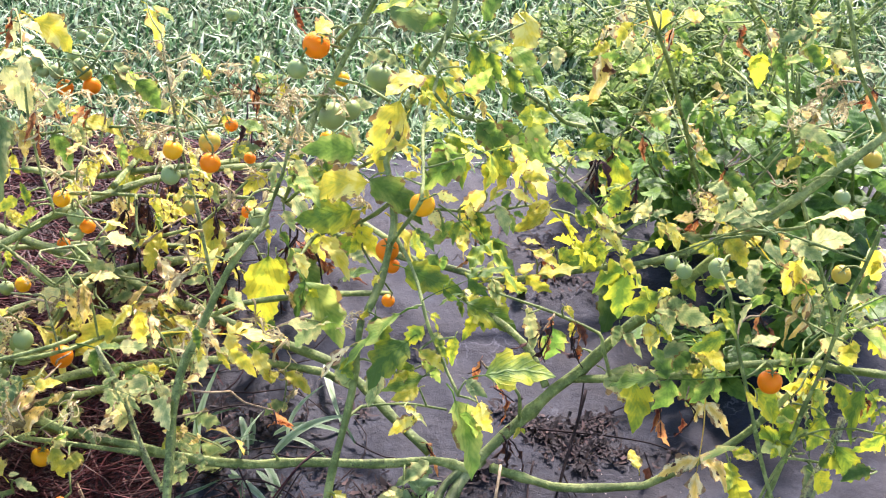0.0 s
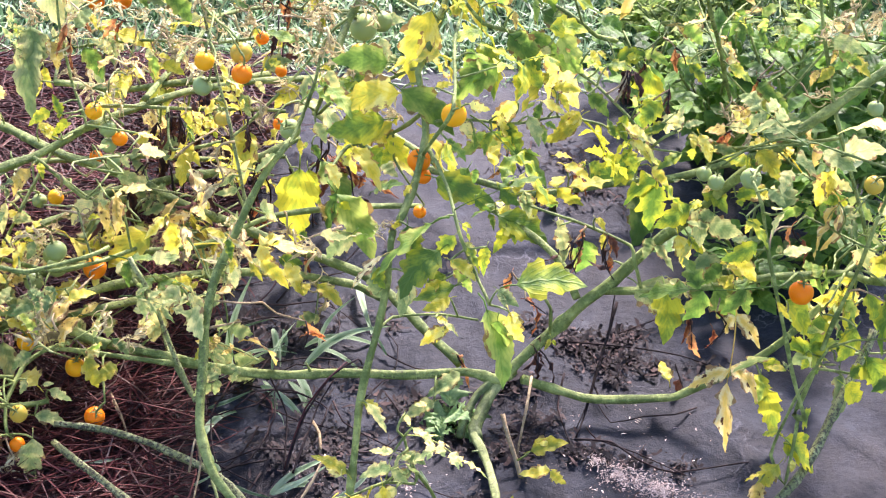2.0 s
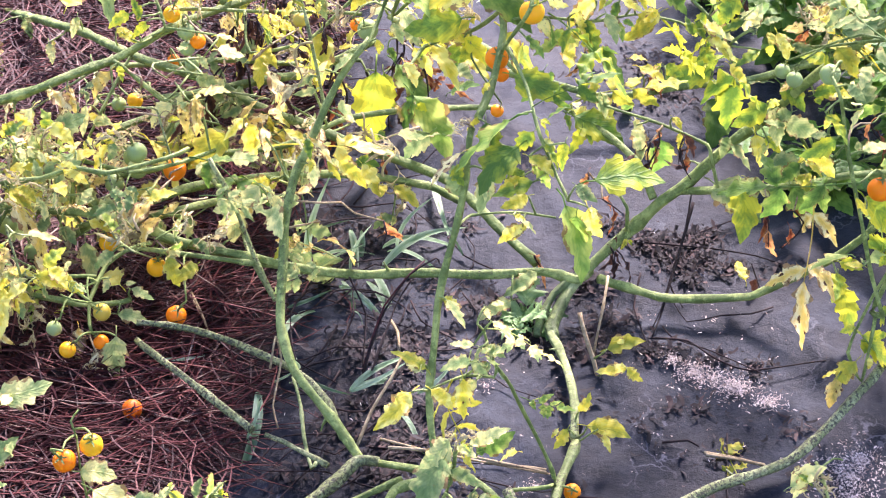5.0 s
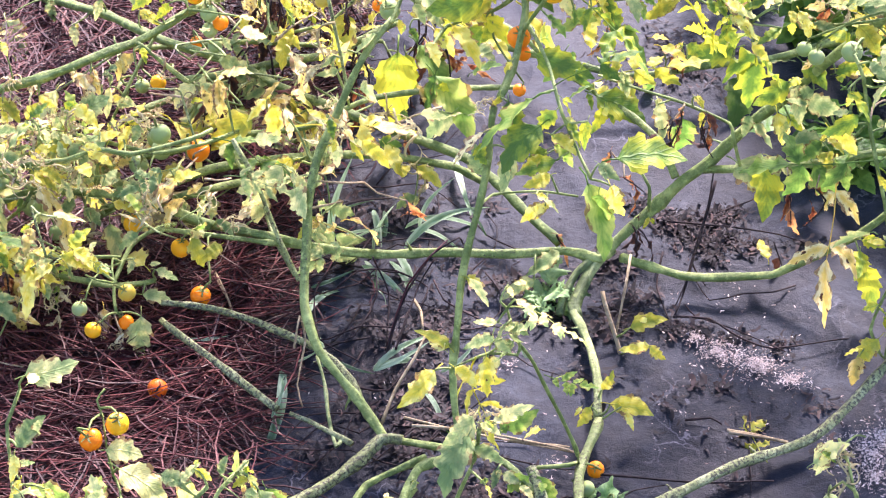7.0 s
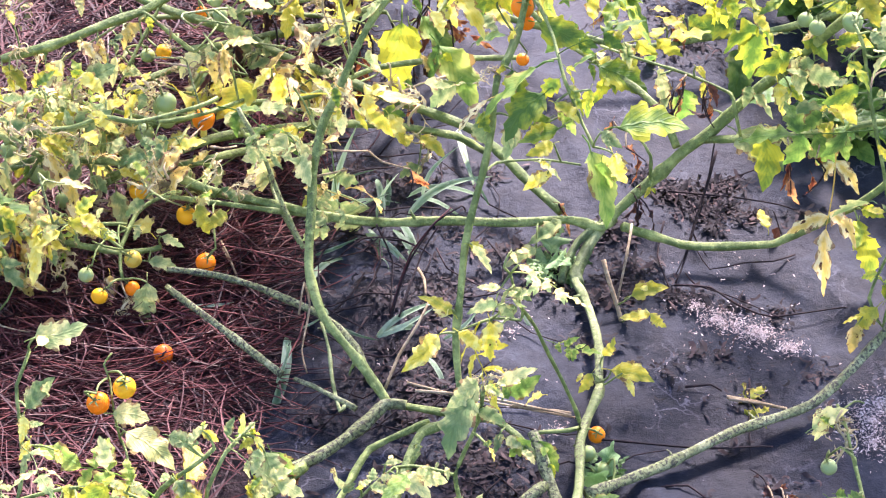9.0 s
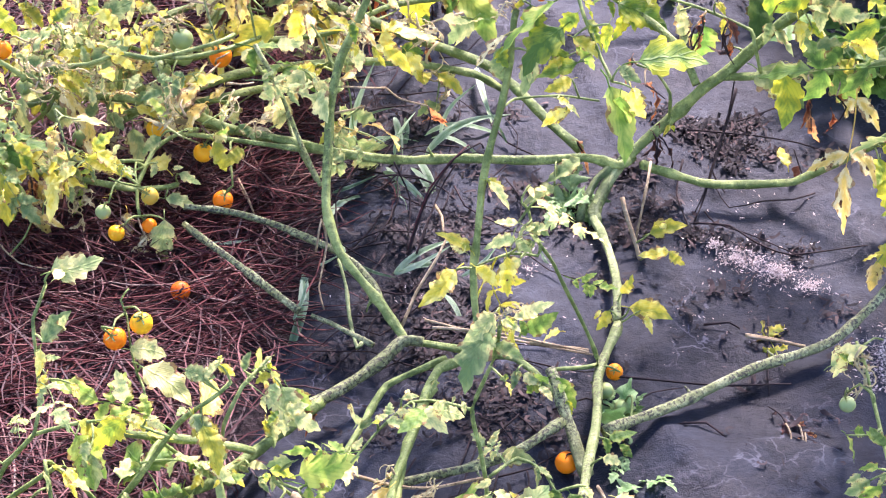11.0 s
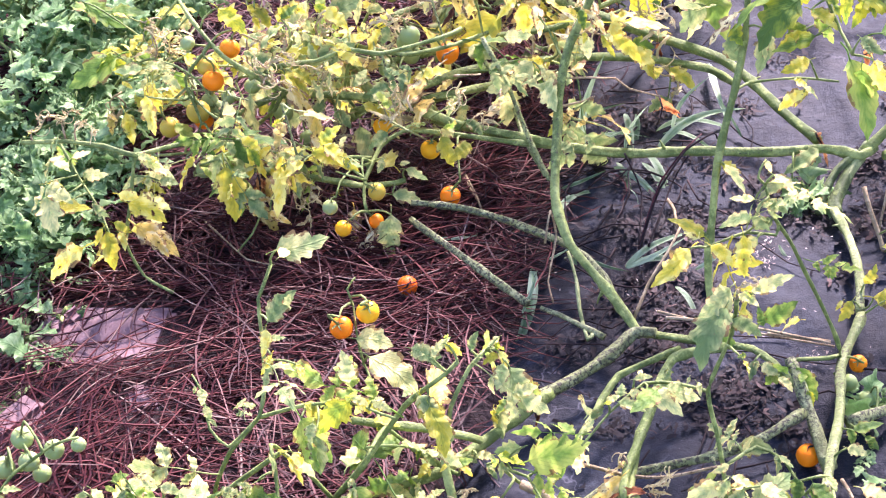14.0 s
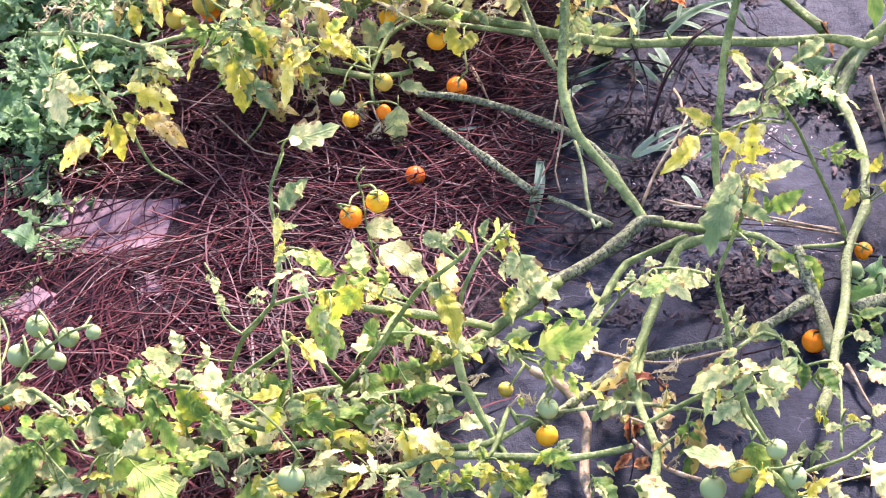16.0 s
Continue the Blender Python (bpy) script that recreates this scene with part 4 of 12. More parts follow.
stem(plant_b, [(-0.115, 1.934, 0.250), (-0.123, 1.950, 0.300), (-0.133, 1.972, 0.350), (-0.150, 2.005, 0.400), (-0.165, 2.039, 0.480), (-0.175, 2.072, 0.530)], 0.0026, 0.0013, stem_pale, 26, 'wpwyw', 0.049)
stem(plant_b, [(-0.157, 1.907, 0.160), (-0.178, 1.943, 0.180), (-0.198, 1.962, 0.200)], 0.0020, 0.0013, stem_mat, 5, 'ys', 0.065)
stem(plant_b, [(-0.045, 1.547, 0.035), (-0.068, 1.549, 0.035), (-0.093, 1.523, 0.030), (-0.141, 1.475, 0.025), (-0.182, 1.436, 0.030)], 0.0066, 0.0066, stem_speck)
stem(plant_b, [(-0.156, 1.456, 0.030), (-0.170, 1.441, 0.030), (-0.218, 1.384, 0.030), (-0.272, 1.328, 0.035), (-0.350, 1.286, 0.040)], 0.0066, 0.0053, stem_mat)
stem(plant_b, [(-0.350, 1.286, 0.040), (-0.426, 1.255, 0.050), (-0.488, 1.209, 0.050), (-0.557, 1.182, 0.050)], 0.0053, 0.0046, stem_mat, 14, 'gpygy', 0.065)
stem(plant_b, [(-0.191, 1.604, 0.030), (-0.237, 1.652, 0.030), (-0.288, 1.705, 0.030), (-0.341, 1.760, 0.030)], 0.0052, 0.0042, stem_speck)
stem(plant_b, [(-0.102, 1.546, 0.030), (-0.125, 1.564, 0.030), (-0.152, 1.585, 0.030), (-0.175, 1.596, 0.030)], 0.0036, 0.0026, stem_speck)
stem(plant_b, [(-0.084, 1.580, 0.040), (-0.105, 1.640, 0.040), (-0.147, 1.694, 0.040), (-0.225, 1.758, 0.030), (-0.281, 1.781, 0.030), (-0.345, 1.793, 0.030)], 0.0053, 0.0040, stem_speck)
stem(plant_b, [(-0.119, 1.541, 0.030), (-0.131, 1.596, 0.030), (-0.137, 1.634, 0.040), (-0.147, 1.672, 0.050)], 0.0026, 0.0020, stem_pale)
stem(plant_b, [(-0.068, 1.554, 0.030), (-0.034, 1.548, 0.030), (0.027, 1.523, 0.040), (0.057, 1.504, 0.050), (0.080, 1.481, 0.050), (0.106, 1.453, 0.040)], 0.0043, 0.0036, stem_mat)
stem(plant_b, [(0.097, 1.486, 0.050), (0.108, 1.440, 0.040), (0.121, 1.404, 0.030), (0.133, 1.362, 0.015)], 0.0059, 0.0079, stem_speck)
stem(plant_b, [(0.028, 1.508, 0.050), (-0.027, 1.475, 0.060), (-0.049, 1.386, 0.070), (-0.070, 1.305, 0.070), (-0.072, 1.259, 0.070)], 0.0053, 0.0040, stem_mat)
stem(plant_b, [(-0.031, 1.448, 0.060), (-0.062, 1.354, 0.060), (-0.067, 1.258, 0.060), (-0.049, 1.183, 0.060), (-0.054, 1.113, 0.060)], 0.0046, 0.0040, stem_mat, 2, 'pgy', 0.054)
stem(plant_b, [(-0.019, 1.504, 0.050), (-0.082, 1.463, 0.050), (-0.110, 1.398, 0.050), (-0.126, 1.355, 0.050), (-0.137, 1.330, 0.050)], 0.0040, 0.0033, stem_mat, 5, 'pgp', 0.043)
stem(plant_b, [(0.107, 1.417, 0.040), (0.058, 1.364, 0.050), (0.001, 1.338, 0.050), (-0.068, 1.315, 0.050), (-0.107, 1.283, 0.050), (-0.139, 1.251, 0.050), (-0.172, 1.230, 0.040)], 0.0053, 0.0046, stem_speck)
stem(plant_b, [(0.020, 1.534, 0.050), (0.016, 1.554, 0.070), (0.012, 1.584, 0.120), (0.021, 1.628, 0.190), (0.040, 1.668, 0.270), (0.053, 1.702, 0.330), (0.058, 1.720, 0.370)], 0.0043, 0.0036, stem_mat)
stem(plant_b, [(0.064, 1.723, 0.380), (0.083, 1.780, 0.400), (0.096, 1.829, 0.420), (0.093, 1.864, 0.450), (0.085, 1.886, 0.470), (0.110, 1.942, 0.500), (0.131, 1.994, 0.530), (0.157, 2.022, 0.560), (0.169, 2.043, 0.600)], 0.0040, 0.0033, stem_mat, 27, 'bygby', 0.073)
stem(plant_b, [(0.120, 1.771, 0.490), (0.127, 1.887, 0.510), (0.145, 1.963, 0.540), (0.157, 2.022, 0.560)], 0.0023, 0.0020, stem_mat, 9, 'bgy', 0.073)
stem(plant_b, [(0.060, 1.900, 0.380), (0.008, 1.897, 0.360), (-0.017, 1.839, 0.360)], 0.0026, 0.0020, stem_mat, 12, 'ybyb', 0.073)
stem(plant_b, [(0.096, 1.806, 0.420), (0.117, 1.719, 0.420), (0.128, 1.665, 0.400), (0.146, 1.640, 0.360), (0.157, 1.614, 0.350)], 0.0023, 0.0017, stem_mat, 12, 'bgby', 0.073)
stem(plant_b, [(-0.006, 2.034, 0.400), (0.007, 2.095, 0.420), (0.034, 2.123, 0.460), (0.061, 2.151, 0.500), (0.082, 2.163, 0.540)], 0.0046, 0.0033, stem_mat, 9, 'ypby', 0.065)
stem(plant_b, [(-0.035, 2.064, 0.300), (-0.007, 2.056, 0.330), (0.048, 2.015, 0.380), (0.085, 1.909, 0.460)], 0.0026, 0.0020, stem_mat, 6, 'pgy', 0.065)
stem(plant_b, [(0.162, 1.943, 0.500), (0.209, 1.953, 0.480), (0.248, 1.936, 0.460), (0.292, 1.907, 0.440), (0.328, 1.867, 0.420), (0.349, 1.839, 0.400)], 0.0023, 0.0017, stem_mat, 20, 'bgbyg', 0.073)
stem(plant_b, [(0.133, 1.833, 0.440), (0.199, 1.859, 0.420), (0.247, 1.888, 0.410), (0.299, 1.886, 0.400), (0.330, 1.866, 0.390)], 0.0020, 0.0013, stem_mat, 11, 'byb', 0.073)
stem(plant_b, [(0.157, 2.022, 0.560), (0.205, 2.047, 0.540), (0.256, 2.092, 0.540)], 0.0020, 0.0013, stem_mat, 11, 'gbg', 0.073)
stem(plant_b, [(0.306, 2.542, 0.200), (0.352, 2.518, 0.180), (0.377, 2.537, 0.150), (0.413, 2.573, 0.120)], 0.0026, 0.0040, stem_mat)
stem(plant_b, [(0.352, 2.518, 0.180), (0.327, 2.450, 0.260), (0.303, 2.406, 0.320)], 0.0020, 0.0013, stem_mat, 4, 'yg', 0.065)
stem(plant_b, [(0.027, 2.163, 0.470), (0.048, 2.158, 0.500), (0.068, 2.143, 0.510)], 0.0023, 0.0023, stem_mat)
stem(plant_b, [(0.006, 2.126, 0.450), (0.061, 2.099, 0.450), (0.094, 2.039, 0.460)], 0.0020, 0.0020, stem_mat, 3, 'yb', 0.054)
stem(plant_b, [(0.151, 1.506, 0.040), (0.126, 1.501, 0.120), (0.097, 1.491, 0.200), (0.076, 1.461, 0.260), (0.066, 1.464, 0.300)], 0.0026, 0.0017, stem_mat, 11, 'pgpy', 0.038)
stem(plant_b, [(0.077, 1.460, 0.240), (0.048, 1.452, 0.250), (0.009, 1.430, 0.250)], 0.0017, 0.0013, stem_mat, 8, 'pyp', 0.043)
stem(plant_b, [(0.021, 1.243, 0.100), (0.018, 1.269, 0.150), (0.010, 1.279, 0.200), (0.030, 1.291, 0.260), (0.035, 1.292, 0.300)], 0.0026, 0.0020, stem_mat, 8, 'pgpg', 0.043)
stem(plant_b, [(0.010, 1.278, 0.200), (-0.019, 1.289, 0.200), (-0.050, 1.289, 0.200), (-0.082, 1.261, 0.190), (-0.108, 1.236, 0.170)], 0.0017, 0.0013, stem_mat, 5, 'pgp', 0.043)
stem(plant_b, [(0.060, 1.760, 0.220), (0.111, 1.752, 0.230), (0.155, 1.729, 0.240)], 0.0017, 0.0013, stem_mat, 4, 'pyg', 0.054)
stem(plant_c, [(-0.579, 2.066, 0.160), (-0.479, 2.076, 0.190), (-0.399, 2.117, 0.200), (-0.338, 2.158, 0.220), (-0.263, 2.214, 0.220), (-0.214, 2.251, 0.220), (-0.119, 2.312, 0.200), (-0.027, 2.358, 0.180)], 0.0059, 0.0040, stem_mat, 5, 'ypys', 0.054)
stem(plant_c, [(-0.645, 2.573, 0.000), (-0.495, 2.358, 0.100), (-0.376, 2.229, 0.130), (-0.282, 2.190, 0.120), (-0.219, 2.149, 0.110), (-0.111, 2.087, 0.100), (-0.023, 2.064, 0.080), (0.036, 2.031, 0.070), (0.101, 1.963, 0.050), (0.149, 1.896, 0.040)], 0.0059, 0.0059, stem_mat, 5, 'yps', 0.054)
stem(plant_c, [(-0.349, 2.179, 0.100), (-0.269, 2.204, 0.100), (-0.170, 2.205, 0.120), (-0.094, 2.231, 0.140), (-0.060, 2.247, 0.150)], 0.0059, 0.0053, stem_mat, 3, 'py', 0.054)
stem(plant_c, [(-0.405, 1.997, 0.100), (-0.285, 2.010, 0.120), (-0.178, 2.012, 0.140), (-0.093, 2.041, 0.160), (0.007, 2.069, 0.160), (0.103, 2.098, 0.140)], 0.0040, 0.0033, stem_mat, 5, 'ysypg', 0.065)
stem(plant_c, [(-0.435, 1.935, 0.060), (-0.376, 1.939, 0.090), (-0.304, 1.998, 0.080), (-0.233, 2.020, 0.080), (-0.161, 2.032, 0.080), (-0.073, 2.044, 0.070), (0.016, 2.046, 0.050), (0.054, 2.066, 0.010)], 0.0059, 0.0046, stem_mat, 2, 'psy', 0.054)
stem(plant_c, [(-0.341, 1.938, 0.080), (-0.282, 1.980, 0.070), (-0.211, 2.004, 0.070)], 0.0053, 0.0046, stem_mat, 1, 'yp', 0.054)
stem(plant_c, [(-0.395, 2.305, 0.200), (-0.302, 2.289, 0.200), (-0.227, 2.305, 0.200), (-0.106, 2.365, 0.180)], 0.0046, 0.0040, stem_mat, 6, 'yps', 0.065)
stem(plant_c, [(-0.323, 2.101, 0.260), (-0.344, 2.141, 0.300), (-0.355, 2.163, 0.370), (-0.362, 2.200, 0.430), (-0.368, 2.226, 0.480)], 0.0023, 0.0013, stem_mat, 10, 'pyps', 0.065)
stem(plant_c, [(-0.391, 2.110, 0.200), (-0.341, 2.092, 0.160), (-0.300, 2.091, 0.130)], 0.0026, 0.0026, stem_mat, 4, 'py', 0.054)
stem(plant_c, [(-0.406, 2.101, 0.100), (-0.339, 2.153, 0.100), (-0.267, 2.179, 0.100)], 0.0046, 0.0040, stem_mat, 5, 'yp', 0.065)
stem(plant_c, [(-0.267, 1.977, 0.120), (-0.236, 1.959, 0.080), (-0.214, 1.895, 0.060), (-0.184, 1.845, 0.030)], 0.0026, 0.0026, stem_pale, 2, 'p', 0.054)
stem(plant_c, [(-0.324, 2.177, 0.240), (-0.231, 2.194, 0.230), (-0.166, 2.208, 0.220), (-0.078, 2.234, 0.200)], 0.0026, 0.0026, stem_mat, 7, 'psyp', 0.054)
stem(plant_c, [(-0.435, 2.290, 0.080), (-0.280, 2.306, 0.080), (-0.161, 2.298, 0.080), (-0.083, 2.307, 0.080)], 0.0040, 0.0033, stem_mat, 2, 'y', 0.054)
stem(plant_c, [(-0.258, 2.182, 0.250), (-0.197, 2.641, 0.120), (-0.116, 2.741, 0.080), (0.038, 2.767, 0.060)], 0.0040, 0.0026, stem_mat, 5, 'ypg', 0.054)
stem(plant_c, [(-0.392, 2.397, 0.200), (-0.280, 2.388, 0.220), (-0.174, 2.347, 0.240), (-0.068, 2.416, 0.220)], 0.0026, 0.0020, stem_mat, 16, 'ypsp', 0.065)
stem(plant_c, [(-0.221, 2.138, 0.200), (-0.149, 2.166, 0.200), (-0.091, 2.201, 0.240), (-0.040, 2.251, 0.280), (-0.025, 2.287, 0.320)], 0.0023, 0.0017, stem_mat, 12, 'psyp', 0.054)
stem(plant_c, [(-0.390, 2.727, 0.100), (-0.355, 2.747, 0.120), (-0.338, 2.767, 0.140), (-0.326, 2.826, 0.140)], 0.0020, 0.0013, stem_mat, 3, 'pg', 0.054)
stem(plant_c, [(-0.524, 2.042, 0.120), (-0.452, 2.003, 0.130), (-0.359, 1.953, 0.140), (-0.298, 1.977, 0.140), (-0.244, 2.014, 0.140)], 0.0033, 0.0026, stem_mat, 6, 'ypsgy', 0.065)
stem(plant_c, [(-0.437, 1.929, 0.100), (-0.431, 1.940, 0.140), (-0.427, 1.959, 0.170)], 0.0023, 0.0017, stem_mat, 5, 'pyg', 0.054)
stem(plant_c, [(-0.381, 2.165, 0.180), (-0.414, 2.104, 0.140), (-0.441, 2.058, 0.100)], 0.0026, 0.0020, stem_mat, 4, 'yp', 0.054)
stem(plant_c, [(-0.395, 2.153, 0.170), (-0.330, 2.134, 0.120), (-0.284, 2.110, 0.100)], 0.0026, 0.0020, stem_mat, 4, 'yp', 0.054)
stem(plant_f, [(-0.650, 2.001, 0.200), (-0.628, 1.960, 0.200), (-0.612, 1.942, 0.190), (-0.579, 1.911, 0.170), (-0.539, 1.907, 0.140), (-0.507, 1.908, 0.120), (-0.433, 1.928, 0.100), (-0.387, 1.909, 0.100)], 0.0023, 0.0040, stem_mat, 9, 'ypys', 0.059)
stem(plant_f, [(-0.510, 1.908, 0.120), (-0.522, 1.896, 0.100), (-0.550, 1.906, 0.070), (-0.562, 1.884, 0.060)], 0.0026, 0.0026, stem_mat)
stem(plant_c, [(-0.550, 1.907, 0.140), (-0.509, 1.906, 0.160), (-0.466, 1.915, 0.160), (-0.423, 1.921, 0.170), (-0.380, 1.909, 0.170), (-0.311, 1.930, 0.180), (-0.285, 1.949, 0.180)], 0.0033, 0.0026, stem_mat, 14, 'ypysg', 0.065)
stem(plant_c, [(-0.433, 1.931, 0.100), (-0.428, 1.929, 0.140), (-0.418, 1.934, 0.170)], 0.0020, 0.0013, stem_mat, 4, 'py', 0.054)
stem(plant_c, [(-0.258, 1.928, 0.180), (-0.235, 1.910, 0.140), (-0.215, 1.882, 0.100), (-0.195, 1.854, 0.060), (-0.177, 1.823, 0.040)], 0.0033, 0.0033, stem_pale, 2, 'p', 0.054)
stem(plant_f, [(-0.512, 1.849, 0.060), (-0.560, 1.828, 0.100), (-0.616, 1.783, 0.130), (-0.660, 1.745, 0.140), (-0.696, 1.753, 0.150), (-0.743, 1.754, 0.160), (-0.791, 1.736, 0.170)], 0.0040, 0.0026, stem_mat, 20, 'pgpg', 0.054)
stem(plant_f, [(-0.660, 1.745, 0.140), (-0.666, 1.718, 0.100), (-0.678, 1.694, 0.050), (-0.655, 1.673, 0.015), (-0.616, 1.649, 0.010)], 0.0026, 0.0017, stem_mat, 5, 'ysy', 0.065)
stem(plant_f, [(-0.760, 1.771, 0.150), (-0.733, 1.737, 0.120), (-0.705, 1.709, 0.090), (-0.688, 1.680, 0.070)], 0.0020, 0.0013, stem_mat, 9, 'gpyg', 0.054)
stem(plant_f, [(-0.568, 1.838, 0.060), (-0.492, 1.813, 0.060), (-0.407, 1.802, 0.050), (-0.352, 1.813, 0.050)], 0.0040, 0.0033, stem_mat, 20, 'ysyp', 0.065)
stem(plant_f, [(-0.634, 1.910, 0.140), (-0.610, 1.868, 0.100), (-0.631, 1.863, 0.060)], 0.0023, 0.0017, stem_mat, 5, 'gy', 0.054)
stem(plant_f, [(-0.743, 1.999, 0.100), (-0.688, 1.957, 0.140), (-0.645, 1.912, 0.160), (-0.615, 1.894, 0.150), (-0.574, 1.867, 0.100)], 0.0017, 0.0013, stem_mat, 16, 'ypg', 0.054)
stem(plant_f, [(-0.539, 1.808, 0.120), (-0.513, 1.806, 0.100), (-0.448, 1.820, 0.080), (-0.395, 1.833, 0.070)], 0.0026, 0.0020, stem_mat, 14, 'ypsg', 0.054)
stem(plant_g, [(-0.364, 1.277, 0.050), (-0.330, 1.278, 0.100), (-0.279, 1.287, 0.170), (-0.247, 1.280, 0.210), (-0.224, 1.286, 0.230)], 0.0033, 0.0023, stem_mat, 7, 'pgpy', 0.059)
stem(plant_g, [(-0.364, 1.277, 0.050), (-0.385, 1.283, 0.080), (-0.410, 1.285, 0.110)], 0.0026, 0.0020, stem_mat, 2, 'yp', 0.054)
stem(plant_g, [(-0.483, 1.270, 0.060), (-0.459, 1.275, 0.120), (-0.422, 1.273, 0.170), (-0.415, 1.296, 0.200), (-0.416, 1.317, 0.240), (-0.418, 1.333, 0.270), (-0.407, 1.360, 0.290)], 0.0026, 0.0017, stem_mat, 6, 'pypy', 0.043)
stem(plant_g, [(-0.425, 1.282, 0.160), (-0.454, 1.262, 0.140), (-0.474, 1.276, 0.150), (-0.485, 1.304, 0.170), (-0.497, 1.322, 0.180)], 0.0020, 0.0010, stem_mat, 4, 'p', 0.032)
stem(plant_g, [(-0.425, 1.282, 0.160), (-0.379, 1.288, 0.170), (-0.327, 1.281, 0.180), (-0.286, 1.261, 0.180)], 0.0020, 0.0013, stem_mat, 8, 'ypyp', 0.059)
stem(plant_g, [(-0.417, 1.273, 0.130), (-0.410, 1.247, 0.100), (-0.402, 1.193, 0.060)], 0.0023, 0.0020, stem_mat, 5, 'pgy', 0.054)
stem(plant_g, [(-0.242, 1.255, 0.140), (-0.235, 1.233, 0.100), (-0.208, 1.203, 0.060), (-0.175, 1.165, 0.030)], 0.0040, 0.0033, stem_mat, 5, 'gpy', 0.065)
stem(plant_g, [(-0.239, 1.255, 0.140), (-0.233, 1.277, 0.180), (-0.216, 1.300, 0.210), (-0.200, 1.314, 0.220)], 0.0026, 0.0020, stem_mat, 6, 'ppgp', 0.054)
stem(plant_g, [(-0.175, 1.292, 0.060), (-0.154, 1.284, 0.060), (-0.134, 1.267, 0.050), (-0.117, 1.238, 0.040), (-0.117, 1.173, 0.030), (-0.108, 1.137, 0.030)], 0.0046, 0.0040, stem_dry)
stem(plant_g, [(-0.536, 1.134, 0.050), (-0.468, 1.174, 0.060), (-0.380, 1.190, 0.060), (-0.301, 1.186, 0.060), (-0.213, 1.192, 0.060), (-0.161, 1.236, 0.050)], 0.0040, 0.0033, stem_mat, 20, 'gpgpg', 0.065)
stem(plant_g, [(-0.396, 1.149, 0.060), (-0.298, 1.158, 0.060), (-0.256, 1.179, 0.060), (-0.136, 1.180, 0.050), (-0.071, 1.199, 0.050)], 0.0040, 0.0033, stem_mat, 6, 'ygps', 0.065)
stem(plant_g, [(-0.474, 1.214, 0.070), (-0.431, 1.199, 0.070), (-0.359, 1.221, 0.080), (-0.294, 1.244, 0.080), (-0.216, 1.247, 0.070)], 0.0026, 0.0020, stem_mat, 13, 'gpgpg', 0.070)
stem(plant_g, [(-0.691, 1.180, 0.120), (-0.652, 1.193, 0.130), (-0.603, 1.156, 0.130), (-0.558, 1.122, 0.120), (-0.489, 1.113, 0.100)], 0.0033, 0.0026, stem_mat, 20, 'gppgpg', 0.073)
stem(plant_g, [(-0.678, 1.095, 0.100), (-0.620, 1.112, 0.130), (-0.574, 1.162, 0.140), (-0.527, 1.183, 0.150), (-0.462, 1.185, 0.140)], 0.0026, 0.0020, stem_mat, 20, 'gpgpg', 0.070)
stem(plant_g, [(-0.700, 1.214, 0.100), (-0.673, 1.209, 0.130), (-0.663, 1.222, 0.140), (-0.623, 1.242, 0.160), (-0.595, 1.243, 0.170)], 0.0023, 0.0013, stem_mat, 2, 'pg', 0.054)
stem(plant_g, [(-0.731, 1.328, 0.100), (-0.713, 1.294, 0.100), (-0.710, 1.253, 0.100)], 0.0013, 0.0013, stem_mat, 2, 'pg', 0.043)
stem(plant_g, [(-0.313, 1.328, 0.100), (-0.283, 1.336, 0.060), (-0.242, 1.324, 0.040)], 0.0026, 0.0020, stem_mat)
stem(plant_g, [(-0.349, 1.341, 0.100), (-0.282, 1.353, 0.080), (-0.221, 1.363, 0.050)], 0.0040, 0.0040, stem_mat, 2, 'yp', 0.054)
stem(plant_g, [(-0.194, 1.280, 0.100), (-0.166, 1.274, 0.090), (-0.139, 1.296, 0.100)], 0.0020, 0.0013, stem_mat, 10, 'gypg', 0.054)
stem(plant_g, [(-0.193, 1.232, 0.070), (-0.207, 1.181, 0.060), (-0.241, 1.130, 0.060)], 0.0026, 0.0026, stem_mat, 5, 'gyp', 0.054)
stem(plant_h, [(0.035, 1.127, 0.060), (0.055, 1.128, 0.100), (0.087, 1.124, 0.050)], 0.0040, 0.0040, stem_mat, 5, 'gpy', 0.065)
stem(plant_h, [(0.025, 1.219, 0.140), (0.033, 1.196, 0.110), (0.062, 1.169, 0.070), (0.083, 1.139, 0.040)], 0.0040, 0.0040, stem_mat, 20, 'pgpyp', 0.054)
stem(plant_h, [(-0.143, 1.339, 0.050), (-0.067, 1.305, 0.060), (-0.028, 1.295, 0.070), (0.027, 1.291, 0.090)], 0.0020, 0.0013, stem_dry, 5, 'sdp', 0.054)
stem(plant_h, [(-0.167, 1.243, 0.050), (-0.083, 1.246, 0.060), (-0.028, 1.243, 0.060), (0.037, 1.219, 0.070)], 0.0023, 0.0020, stem_pale, 5, 'sdy', 0.049)
stem(plant_h, [(-0.071, 1.207, 0.050), (-0.038, 1.171, 0.050), (-0.006, 1.157, 0.050)], 0.0020, 0.0020, stem_dry, 3, 'dys', 0.054)
stem(plant_h, [(0.056, 1.325, 0.080), (0.083, 1.309, 0.080), (0.109, 1.257, 0.070)], 0.0020, 0.0013, stem_mat, 4, 'gp', 0.049)
stem(plant_h, [(0.089, 1.166, 0.050), (0.131, 1.179, 0.060), (0.163, 1.199, 0.070)], 0.0023, 0.0020, stem_mat, 6, 'pgp', 0.043)
